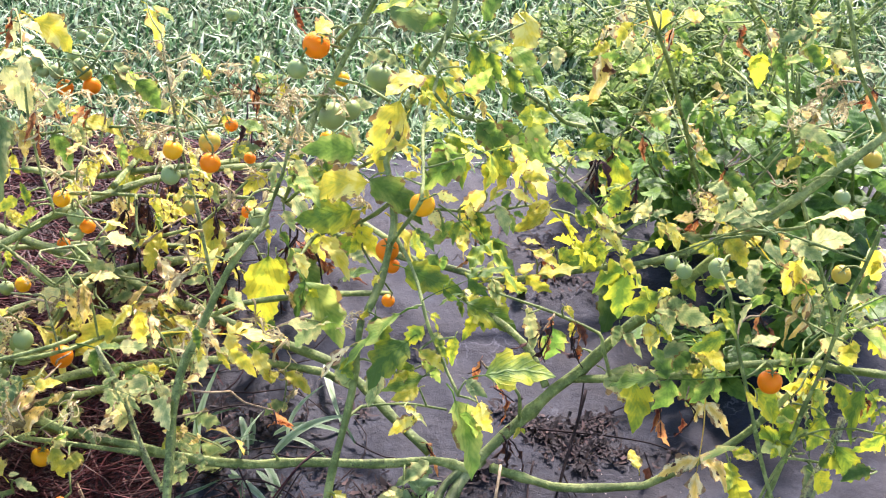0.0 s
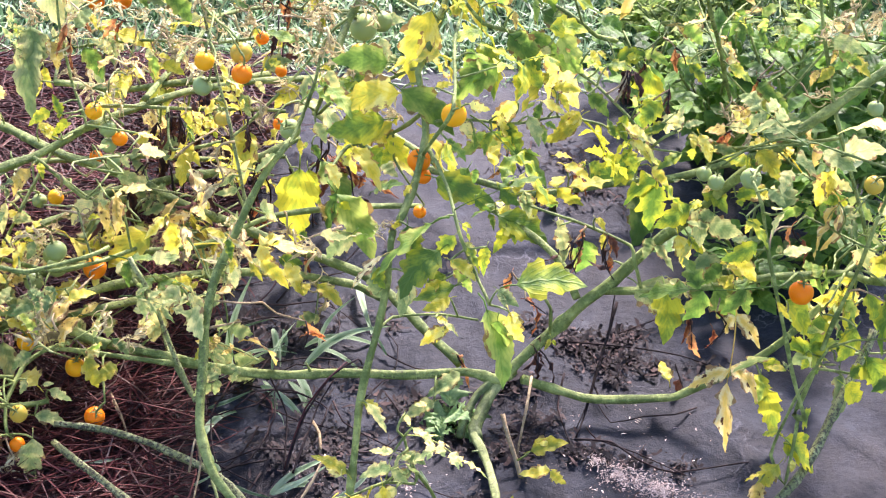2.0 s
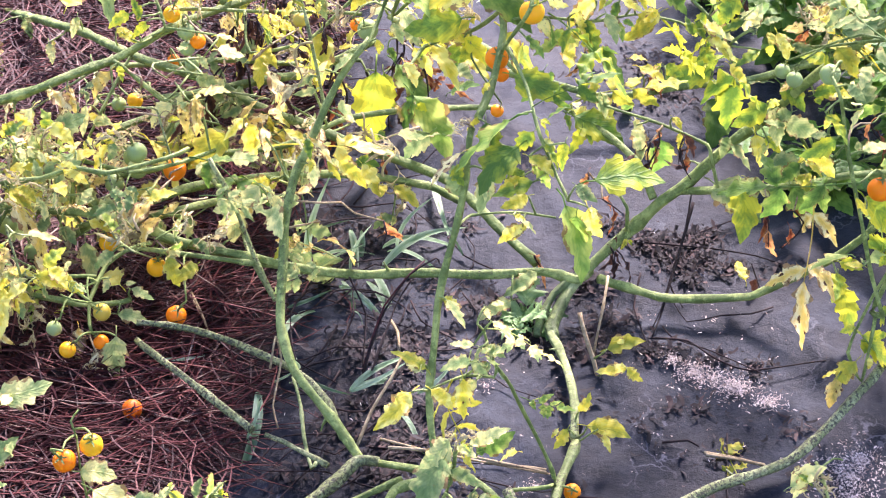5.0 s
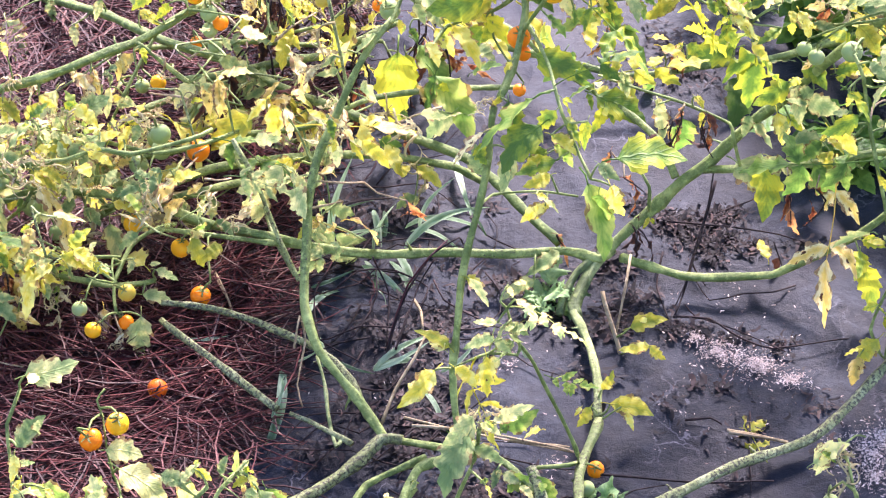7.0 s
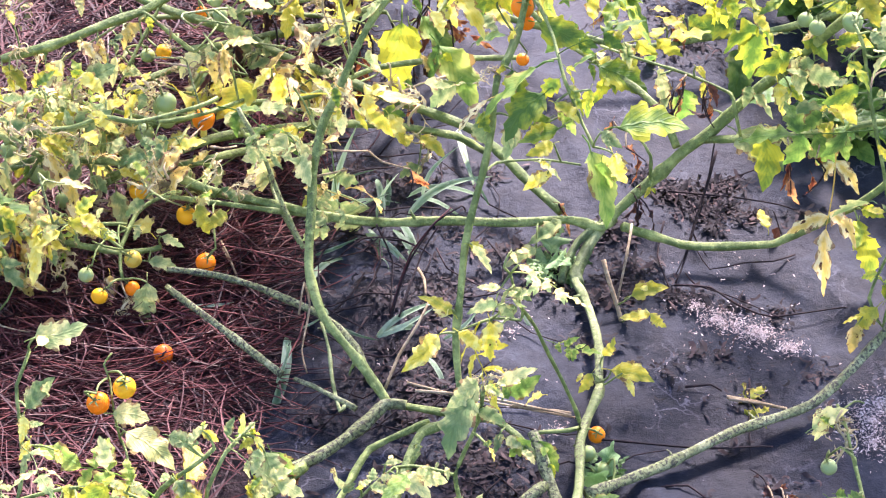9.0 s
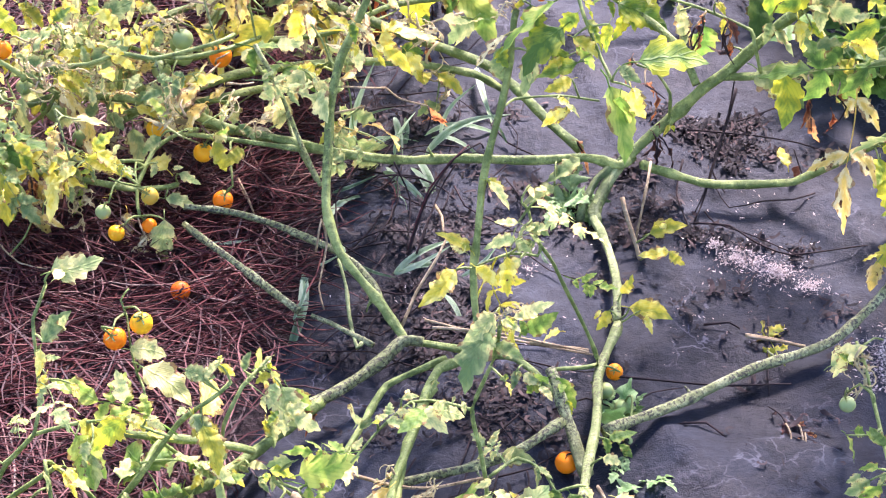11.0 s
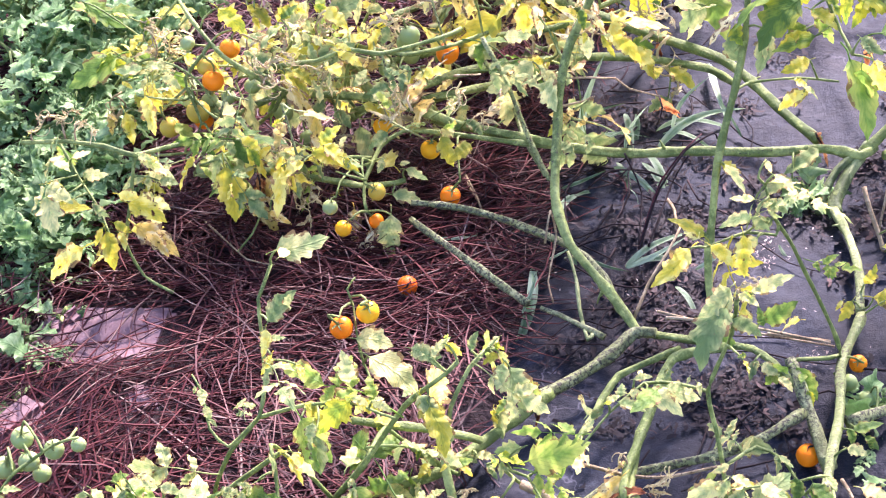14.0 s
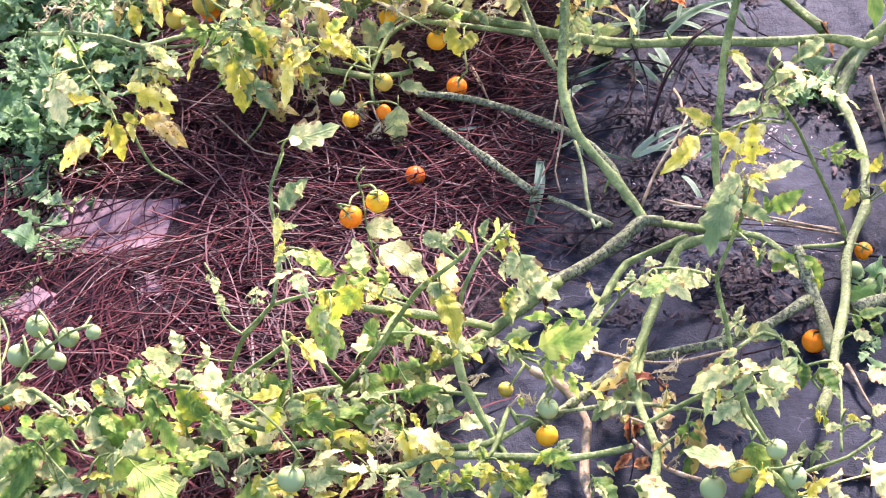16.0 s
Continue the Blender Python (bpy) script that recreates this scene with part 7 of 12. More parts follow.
stem(plant_f, [(-0.644, 1.956, 0.110), (-0.606, 1.926, 0.130), (-0.577, 1.913, 0.140)], 0.0016, 0.0010, stem_pale, 8, 'wpyppsp', 0.045)
stem(plant_f, [(-0.551, 2.019, 0.090), (-0.552, 1.997, 0.100), (-0.560, 1.945, 0.130)], 0.0016, 0.0010, stem_pale, 8, 'ppyypsp', 0.045)
stem(plant_c, [(-0.321, 2.047, 0.070), (-0.336, 2.033, 0.090), (-0.369, 2.112, 0.050)], 0.0016, 0.0010, stem_pale, 5, 'wpywpsp', 0.045)
stem(plant_c, [(-0.295, 1.904, 0.110), (-0.296, 1.851, 0.130), (-0.320, 1.842, 0.120)], 0.0016, 0.0010, stem_mat, 7, 'wpyppsp', 0.045)
stem(plant_c, [(-0.165, 1.877, 0.110), (-0.134, 1.873, 0.120), (-0.119, 1.840, 0.150)], 0.0016, 0.0010, stem_dry, 8, 'ppyypsp', 0.045)
stem(plant_f, [(-0.524, 1.949, 0.130), (-0.526, 1.931, 0.150), (-0.544, 1.973, 0.130)], 0.0016, 0.0010, stem_mat, 8, 'wpyppsp', 0.045)
stem(plant_f, [(-0.458, 1.976, 0.130), (-0.464, 1.957, 0.130), (-0.454, 1.907, 0.150)], 0.0016, 0.0010, stem_mat, 10, 'ppyypsp', 0.045)
stem(plant_c, [(-0.215, 2.136, 0.080), (-0.194, 2.087, 0.100), (-0.182, 2.071, 0.100)], 0.0016, 0.0010, stem_pale, 5, 'wpywpsp', 0.045)
stem(plant_f, [(-0.468, 1.997, 0.120), (-0.478, 1.992, 0.130), (-0.485, 2.019, 0.120)], 0.0016, 0.0010, stem_pale, 10, 'wpyppsp', 0.045)
stem(plant_f, [(-0.482, 1.980, 0.160), (-0.460, 1.964, 0.160), (-0.432, 1.948, 0.160)], 0.0016, 0.0010, stem_pale, 8, 'ppyypsp', 0.045)
stem(plant_f, [(-0.494, 1.939, 0.120), (-0.486, 1.899, 0.140), (-0.492, 1.919, 0.120)], 0.0016, 0.0010, stem_pale, 12, 'wpyppsp', 0.045)
stem(plant_c, [(-0.323, 1.894, 0.150), (-0.314, 1.911, 0.150), (-0.310, 1.973, 0.120)], 0.0016, 0.0010, stem_dry, 8, 'ppyypsp', 0.045)
stem(plant_f, [(-0.518, 2.131, 0.060), (-0.542, 2.090, 0.080), (-0.566, 2.081, 0.080)], 0.0016, 0.0010, stem_mat, 12, 'wpyppsp', 0.045)
stem(plant_c, [(-0.371, 1.891, 0.140), (-0.355, 1.834, 0.160), (-0.347, 1.851, 0.130)], 0.0016, 0.0010, stem_pale, 8, 'ppyypsp', 0.045)
stem(plant_f, [(-0.572, 1.956, 0.110), (-0.537, 1.932, 0.130), (-0.516, 1.968, 0.110)], 0.0016, 0.0010, stem_mat, 10, 'wpyppsp', 0.045)
stem(plant_c, [(-0.316, 1.971, 0.120), (-0.313, 1.968, 0.130), (-0.298, 1.982, 0.130)], 0.0016, 0.0010, stem_dry, 7, 'ppyypsp', 0.045)
stem(plant_c, [(-0.148, 1.880, 0.150), (-0.121, 1.850, 0.170), (-0.095, 1.878, 0.150)], 0.0016, 0.0010, stem_dry, 8, 'wpyppsp', 0.045)
stem(plant_f, [(-0.488, 1.804, 0.170), (-0.464, 1.753, 0.200), (-0.447, 1.760, 0.190)], 0.0016, 0.0010, stem_pale, 8, 'ppyypsp', 0.045)
stem(plant_c, [(-0.201, 2.127, 0.090), (-0.198, 2.121, 0.090), (-0.188, 2.147, 0.070)], 0.0016, 0.0010, stem_pale, 5, 'wpywpsp', 0.045)
stem(plant_f, [(-0.528, 1.894, 0.140), (-0.536, 1.893, 0.160), (-0.561, 1.937, 0.150)], 0.0016, 0.0010, stem_dry, 8, 'wpyppsp', 0.045)
stem(plant_c, [(-0.342, 1.860, 0.120), (-0.348, 1.868, 0.130), (-0.350, 1.918, 0.110)], 0.0016, 0.0010, stem_dry, 8, 'ppyypsp', 0.045)
stem(plant_c, [(-0.236, 2.160, 0.080), (-0.221, 2.150, 0.080), (-0.188, 2.109, 0.100)], 0.0016, 0.0010, stem_pale, 5, 'wpywpsp', 0.045)
stem(plant_c, [(-0.148, 1.948, 0.110), (-0.151, 1.922, 0.130), (-0.150, 1.957, 0.110)], 0.0016, 0.0010, stem_dry, 7, 'wpyppsp', 0.045)
stem(plant_f, [(-0.565, 1.852, 0.160), (-0.549, 1.812, 0.180), (-0.526, 1.801, 0.180)], 0.0016, 0.0010, stem_pale, 8, 'ppyypsp', 0.045)
stem(plant_f, [(-0.474, 1.909, 0.130), (-0.450, 1.917, 0.130), (-0.414, 1.894, 0.150)], 0.0016, 0.0010, stem_mat, 12, 'wpyppsp', 0.045)
stem(plant_c, [(-0.231, 2.121, 0.080), (-0.197, 2.104, 0.090), (-0.178, 2.135, 0.070)], 0.0016, 0.0010, stem_pale, 5, 'wpywpsp', 0.045)
stem(plant_c, [(-0.150, 1.978, 0.160), (-0.130, 1.936, 0.180), (-0.103, 1.909, 0.190)], 0.0016, 0.0010, stem_dry, 7, 'ppyypsp', 0.045)
stem(plant_f, [(-0.516, 1.864, 0.170), (-0.515, 1.869, 0.180), (-0.525, 1.950, 0.140)], 0.0016, 0.0010, stem_mat, 12, 'wpyppsp', 0.045)
stem(plant_f, [(-0.475, 2.050, 0.110), (-0.493, 2.032, 0.120), (-0.517, 2.014, 0.130)], 0.0016, 0.0010, stem_dry, 8, 'ppyypsp', 0.045)
stem(plant_c, [(-0.244, 1.924, 0.130), (-0.246, 1.907, 0.130), (-0.229, 1.844, 0.160)], 0.0016, 0.0010, stem_mat, 8, 'wpyppsp', 0.045)
stem(plant_c, [(-0.189, 1.885, 0.150), (-0.180, 1.846, 0.180), (-0.164, 1.868, 0.170)], 0.0016, 0.0010, stem_pale, 7, 'ppyypsp', 0.045)
stem(plant_f, [(-0.505, 1.944, 0.160), (-0.490, 1.914, 0.190), (-0.520, 1.995, 0.150)], 0.0016, 0.0010, stem_mat, 8, 'wpyppsp', 0.045)
stem(plant_c, [(-0.283, 2.007, 0.110), (-0.269, 2.004, 0.120), (-0.266, 2.050, 0.100)], 0.0016, 0.0010, stem_dry, 8, 'ppyypsp', 0.045)
stem(plant_f, [(-0.432, 1.920, 0.080), (-0.412, 1.932, 0.080), (-0.389, 1.960, 0.070)], 0.0016, 0.0010, stem_mat, 10, 'wpyppsp', 0.045)
stem(plant_c, [(-0.315, 1.936, 0.130), (-0.312, 1.891, 0.150), (-0.319, 1.862, 0.160)], 0.0016, 0.0010, stem_mat, 5, 'ppyypsp', 0.045)
stem(plant_c, [(-0.151, 1.842, 0.120), (-0.113, 1.783, 0.150), (-0.093, 1.754, 0.160)], 0.0016, 0.0010, stem_mat, 8, 'wpyppsp', 0.045)
stem(plant_f, [(-0.588, 1.936, 0.100), (-0.596, 1.896, 0.130), (-0.633, 1.915, 0.120)], 0.0016, 0.0010, stem_pale, 8, 'ppyypsp', 0.045)
stem(plant_c, [(-0.423, 2.000, 0.090), (-0.395, 1.977, 0.110), (-0.394, 2.015, 0.090)], 0.0016, 0.0010, stem_mat, 5, 'wpyppsp', 0.045)
stem(plant_f, [(-0.528, 2.023, 0.100), (-0.517, 2.006, 0.130), (-0.513, 2.019, 0.140)], 0.0016, 0.0010, stem_dry, 12, 'ppyypsp', 0.045)
stem(plant_c, [(-0.286, 1.859, 0.170), (-0.264, 1.816, 0.200), (-0.253, 1.847, 0.180)], 0.0016, 0.0010, stem_dry, 8, 'wpyppsp', 0.045)
stem(plant_c, [(-0.299, 2.358, 0.200), (-0.257, 2.278, 0.230), (-0.251, 2.347, 0.170)], 0.0015, 0.0009, stem_pale, 5, 'wpws', 0.039)
stem(plant_c, [(-0.280, 2.295, 0.210), (-0.299, 2.315, 0.220), (-0.319, 2.404, 0.190)], 0.0015, 0.0009, stem_pale, 4, 'wpws', 0.039)
stem(plant_c, [(-0.427, 2.602, 0.110), (-0.397, 2.588, 0.120), (-0.375, 2.592, 0.120)], 0.0015, 0.0009, stem_dry, 5, 'wpws', 0.039)
stem(plant_c, [(-0.357, 2.295, 0.300), (-0.346, 2.269, 0.330), (-0.377, 2.387, 0.280)], 0.0015, 0.0009, stem_dry, 4, 'wpws', 0.039)
stem(plant_c, [(-0.245, 2.604, 0.130), (-0.253, 2.568, 0.140), (-0.255, 2.530, 0.150)], 0.0015, 0.0009, stem_pale, 5, 'wpws', 0.039)
stem(plant_c, [(-0.391, 2.595, 0.110), (-0.366, 2.539, 0.130), (-0.367, 2.550, 0.110)], 0.0015, 0.0009, stem_dry, 4, 'wpws', 0.039)
stem(plant_c, [(-0.407, 2.360, 0.200), (-0.439, 2.350, 0.210), (-0.469, 2.408, 0.180)], 0.0015, 0.0009, stem_dry, 4, 'wpws', 0.039)
stem(plant_c, [(-0.314, 2.450, 0.180), (-0.302, 2.394, 0.200), (-0.293, 2.389, 0.190)], 0.0015, 0.0009, stem_dry, 4, 'wpws', 0.039)
stem(plant_c, [(-0.171, 2.365, 0.280), (-0.161, 2.363, 0.300), (-0.150, 2.397, 0.300)], 0.0015, 0.0009, stem_pale, 5, 'wpws', 0.039)
stem(plant_c, [(-0.053, 2.685, 0.130), (-0.043, 2.670, 0.150), (-0.022, 2.654, 0.170)], 0.0015, 0.0009, stem_pale, 5, 'wpws', 0.039)
stem(plant_c, [(-0.167, 2.239, 0.220), (-0.151, 2.265, 0.230), (-0.139, 2.275, 0.250)], 0.0015, 0.0009, stem_pale, 5, 'wpws', 0.039)
stem(plant_c, [(-0.063, 2.518, 0.110), (-0.044, 2.452, 0.130), (-0.038, 2.455, 0.110)], 0.0015, 0.0009, stem_dry, 5, 'wpws', 0.039)
stem(plant_c, [(-0.234, 2.314, 0.240), (-0.242, 2.338, 0.250), (-0.270, 2.433, 0.220)], 0.0015, 0.0009, stem_dry, 5, 'wpws', 0.039)
stem(plant_c, [(-0.078, 2.336, 0.290), (-0.058, 2.295, 0.310), (-0.041, 2.378, 0.260)], 0.0015, 0.0009, stem_dry, 5, 'wpws', 0.039)
tomato(plant_b, (0.006, 2.162, 0.470), 0.0175, 'o')
tomato(plant_b, (-0.017, 2.137, 0.450), 0.0132, 'g')
tomato(plant_b, (0.086, 2.154, 0.430), 0.0176, 'g')
tomato(plant_b, (0.038, 2.204, 0.400), 0.0101, 'y')
tomato(plant_b, (0.026, 2.109, 0.400), 0.0175, 'g')
tomato(plant_b, (0.048, 2.124, 0.400), 0.0140, 'g')
tomato(plant_b, (0.020, 2.191, 0.320), 0.0102, 'y')
tomato(plant_b, (-0.114, 2.480, 0.350), 0.0103, 'g')
tomato(plant_b, (-0.156, 1.939, 0.450), 0.0116, 'y')
tomato(plant_b, (-0.115, 1.958, 0.450), 0.0130, 'm')
tomato(plant_b, (-0.113, 1.928, 0.440), 0.0122, 'o')
tomato(plant_b, (-0.159, 1.934, 0.420), 0.0117, 'g')
tomato(plant_b, (-0.144, 2.007, 0.330), 0.0095, 'm')
tomato(plant_b, (-0.078, 2.044, 0.300), 0.0077, 'o')
tomato(plant_b, (-0.061, 1.968, 0.340), 0.0128, 'g')
tomato(plant_b, (0.124, 1.810, 0.460), 0.0142, 'y')
tomato(plant_b, (0.087, 1.811, 0.400), 0.0131, 'o')
tomato(plant_b, (0.092, 1.810, 0.380), 0.0094, 'o')
tomato(plant_b, (0.091, 1.855, 0.300), 0.0078, 'o')
tomato(plant_b, (-0.112, 2.344, 0.250), 0.0093, 'o')
tomato(plant_b, (-0.086, 2.306, 0.220), 0.0085, 'o')
tomato(plant_c, (-0.357, 2.759, 0.080), 0.0149, 'o')
tomato(plant_c, (-0.399, 2.754, 0.080), 0.0140, 'o')
tomato(plant_c, (-0.368, 2.765, 0.100), 0.0126, 'm')
tomato(plant_c, (-0.376, 2.773, 0.110), 0.0126, 'g')
tomato(plant_c, (-0.413, 2.770, 0.100), 0.0122, 'g')
tomato(plant_c, (-0.434, 2.773, 0.100), 0.0113, 'g')
tomato(plant_c, (-0.443, 2.772, 0.120), 0.0112, 'g')
tomato(plant_c, (-0.454, 2.786, 0.100), 0.0100, 'g')
tomato(plant_c, (-0.386, 2.787, 0.120), 0.0104, 'g')
tomato(plant_c, (-0.387, 2.898, 0.100), 0.0093, 'g')
tomato(plant_c, (-0.353, 2.887, 0.100), 0.0093, 'g')
tomato(plant_c, (-0.321, 2.151, 0.250), 0.0113, 'y')
tomato(plant_c, (-0.303, 2.141, 0.230), 0.0116, 'g')
tomato(plant_c, (-0.290, 2.149, 0.210), 0.0106, 'o')
tomato(plant_c, (-0.305, 2.148, 0.200), 0.0107, 'g')
tomato(plant_c, (-0.301, 2.156, 0.170), 0.0100, 'g')
tomato(plant_c, (-0.336, 2.227, 0.130), 0.0092, 'o')
tomato(plant_c, (-0.383, 2.159, 0.110), 0.0109, 'y')
tomato(plant_c, (-0.406, 2.165, 0.100), 0.0102, 'g')
tomato(plant_c, (-0.367, 2.016, 0.120), 0.0136, 'g')
tomato(plant_c, (-0.363, 2.015, 0.100), 0.0122, 'g')
tomato(plant_c, (-0.389, 1.985, 0.100), 0.0128, 'g')
tomato(plant_r, (0.512, 1.715, 0.290), 0.0141, 'o')
tomato(plant_r, (0.445, 1.748, 0.420), 0.0116, 'g')
tomato(plant_r, (0.426, 1.830, 0.360), 0.0096, 'g')
tomato(plant_r, (0.587, 1.766, 0.400), 0.0109, 'm')
tomato(plant_r, (0.624, 1.926, 0.400), 0.0100, 'g')
tomato(plant_r, (0.670, 1.980, 0.420), 0.0115, 'm')
tomato(plant_r, (0.415, 1.847, 0.360), 0.0091, 'g')
tomato(plant_a, (-0.328, 1.876, 0.050), 0.0127, 'y')
tomato(plant_a, (-0.392, 1.913, 0.060), 0.0121, 'y')
tomato(plant_a, (-0.311, 1.987, 0.120), 0.0151, 'o')
tomato(plant_a, (-0.356, 1.982, 0.150), 0.0135, 'g')
tomato(plant_a, (-0.359, 1.989, 0.120), 0.0130, 'g')
tomato(plant_a, (-0.382, 1.777, 0.060), 0.0109, 'm')
tomato(plant_a, (-0.298, 1.806, 0.030), 0.0128, 'o')
tomato(plant_a, (-0.381, 1.745, 0.040), 0.0095, 'o')
tomato(plant_a, (-0.435, 1.747, 0.060), 0.0095, 'g')
tomato(plant_a, (-0.419, 1.731, 0.040), 0.0102, 'y')
tomato(plant_f, (-0.575, 1.930, 0.170), 0.0130, 'o')
tomato(plant_f, (-0.606, 1.922, 0.150), 0.0127, 'm')
tomato(plant_f, (-0.596, 1.904, 0.140), 0.0138, 'o')
tomato(plant_f, (-0.620, 1.895, 0.100), 0.0153, 'm')
tomato(plant_f, (-0.623, 1.921, 0.070), 0.0130, 'o')
tomato(plant_f, (-0.659, 1.890, 0.080), 0.0136, 'm')
tomato(plant_f, (-0.632, 1.945, 0.170), 0.0096, 'g')
tomato(plant_f, (-0.604, 1.927, 0.080), 0.0126, 'g')
tomato(plant_f, (-0.587, 1.926, 0.100), 0.0097, 'g')
tomato(plant_f, (-0.552, 1.921, 0.120), 0.0107, 'g')
tomato(plant_f, (-0.614, 1.932, 0.090), 0.0115, 'g')
tomato(plant_f, (-0.618, 1.868, 0.030), 0.0122, 'g')
tomato(plant_f, (-0.525, 1.948, 0.060), 0.0131, 'g')
tomato(plant_f, (-0.494, 1.933, 0.030), 0.0117, 'g')
tomato(plant_f, (-0.635, 1.918, 0.100), 0.0093, 'g')
tomato(plant_g, (-0.667, 1.272, 0.140), 0.0116, 'g')
tomato(plant_g, (-0.685, 1.250, 0.120), 0.0119, 'g')
tomato(plant_g, (-0.656, 1.249, 0.130), 0.0107, 'g')
tomato(plant_g, (-0.630, 1.256, 0.140), 0.0104, 'g')
tomato(plant_g, (-0.602, 1.253, 0.150), 0.0078, 'g')
tomato(plant_g, (-0.653, 1.262, 0.100), 0.0097, 'g')
tomato(plant_g, (-0.155, 1.239, 0.060), 0.0106, 'g')
tomato(plant_g, (-0.155, 1.212, 0.050), 0.0111, 'y')
tomato(plant_g, (-0.393, 1.126, 0.080), 0.0134, 'g')
tomato(plant_g, (-0.200, 1.274, 0.050), 0.0080, 'm')
tomato(plant_g, (-0.698, 1.221, 0.080), 0.0068, 'o')
tomato(plant_g, (-0.379, 1.483, 0.100), 0.0128, 'o')
tomato(plant_g, (-0.351, 1.497, 0.110), 0.0128, 'y')
tomato(plant_h, (0.005, 1.138, 0.060), 0.0127, 'g')
tomato(plant_h, (0.030, 1.142, 0.080), 0.0110, 'm')
tomato(plant_h, (0.079, 1.136, 0.080), 0.0115, 'g')
tomato(plant_h, (0.063, 1.152, 0.100), 0.0099, 'g')
tomato(plant_a, (0.178, 1.457, 0.020), 0.0108, 'g')
tomato(plant_a, (0.171, 1.514, 0.020), 0.0098, 'o')
tomato(plant_a, (0.159, 1.484, 0.020), 0.0097, 'g')
tomato(None, (0.112, 1.384, 0.011), 0.0126, 'o')
tomato(None, (-0.336, 1.659, 0.011), 0.0120, 'f')
tomato(plant_h, (0.420, 1.444, 0.040), 0.0092, 'g')
placed_leaf(plant_b, (0.093, 2.093, 0.560), (0.140, 2.069, 0.550), 'p')
placed_leaf(plant_b, (0.267, 2.202, 0.500), (0.258, 2.153, 0.470), 'y')
placed_leaf(plant_b, (0.006, 2.134, 0.500), (0.027, 2.165, 0.500), 'y')
placed_leaf(plant_b, (-0.196, 2.138, 0.530), (-0.179, 2.151, 0.480), 'y')
placed_leaf(plant_c, (-0.374, 2.254, 0.450), (-0.387, 2.287, 0.400), 's')
placed_leaf(plant_r, (0.509, 1.817, 0.400), (0.548, 1.836, 0.380), 'p')
placed_leaf(plant_r, (0.556, 1.793, 0.420), (0.604, 1.811, 0.420), 'p')
placed_leaf(plant_r, (0.544, 1.801, 0.400), (0.578, 1.818, 0.360), 'p')
placed_leaf(plant_r, (0.555, 1.781, 0.360), (0.533, 1.788, 0.300), 's')
placed_leaf(plant_r, (0.555, 1.777, 0.370), (0.579, 1.788, 0.310), 's')
placed_leaf(plant_r, (0.595, 1.718, 0.340), (0.594, 1.724, 0.300), 'y')
placed_leaf(plant_r, (0.496, 1.714, 0.280), (0.533, 1.721, 0.230), 'b')
placed_leaf(plant_r, (0.537, 1.714, 0.260), (0.534, 1.703, 0.220), 'b')
placed_leaf(plant_r, (0.579, 1.652, 0.250), (0.602, 1.649, 0.200), 'b')
placed_leaf(plant_r, (0.602, 1.662, 0.320), (0.579, 1.652, 0.270), 'b')
placed_leaf(plant_r, (0.614, 1.610, 0.300), (0.590, 1.618, 0.270), 'b')
placed_leaf(plant_r, (0.549, 1.795, 0.400), (0.534, 1.786, 0.360), 'y')
placed_leaf(plant_r, (0.590, 1.736, 0.380), (0.621, 1.758, 0.380), 'p')
placed_leaf(plant_r, (0.621, 1.788, 0.420), (0.639, 1.780, 0.380), 'y')
placed_leaf(plant_r, (0.450, 2.112, 0.540), (0.480, 2.128, 0.540), 'y')
placed_leaf(plant_r, (0.424, 2.127, 0.540), (0.445, 2.145, 0.500), 'y')
placed_leaf(plant_r, (0.400, 2.175, 0.500), (0.379, 2.167, 0.480), 'y')
placed_leaf(plant_r, (0.581, 2.051, 0.550), (0.615, 2.081, 0.550), 'g')
placed_leaf(plant_r, (0.491, 2.078, 0.550), (0.524, 2.109, 0.550), 'g')
placed_leaf(plant_r, (0.529, 1.698, 0.220), (0.562, 1.706, 0.230), 'b')
placed_leaf(plant_r, (0.573, 1.689, 0.260), (0.556, 1.676, 0.230), 'b')
placed_leaf(plant_r, (0.563, 1.714, 0.280), (0.577, 1.709, 0.260), 'g')
placed_leaf(plant_r, (0.482, 1.704, 0.350), (0.507, 1.711, 0.360), 'p')
placed_leaf(plant_r, (0.612, 1.625, 0.240), (0.585, 1.616, 0.240), 'g')
placed_leaf(plant_r, (0.564, 1.663, 0.200), (0.595, 1.669, 0.170), 'b')
placed_leaf(plant_a, (0.514, 1.687, 0.100), (0.558, 1.682, 0.070), 'b')
placed_leaf(plant_c, (-0.380, 2.249, 0.460), (-0.379, 2.261, 0.430), 'r')
placed_leaf(plant_b, (-0.026, 2.403, 0.400), (-0.019, 2.400, 0.380), 'r')
placed_leaf(plant_r, (0.449, 2.160, 0.500), (0.447, 2.157, 0.470), 'r')
placed_leaf(plant_r, (0.537, 2.178, 0.500), (0.539, 2.186, 0.460), 'r')
placed_leaf(plant_r, (0.663, 2.006, 0.500), (0.684, 2.028, 0.480), 'r')
placed_leaf(plant_r, (0.497, 1.743, 0.360), (0.524, 1.755, 0.320), 'r')
placed_leaf(plant_r, (0.602, 1.678, 0.300), (0.619, 1.684, 0.280), 'r')
placed_leaf(plant_r, (0.521, 1.672, 0.100), (0.559, 1.677, 0.070), 'b')
placed_leaf(plant_r, (0.523, 1.669, 0.150), (0.546, 1.687, 0.130), 'b')
placed_leaf(plant_r, (0.530, 1.694, 0.220), (0.544, 1.689, 0.200), 'g')
placed_leaf(plant_h, (0.406, 1.379, 0.060), (0.422, 1.369, 0.040), 'g')
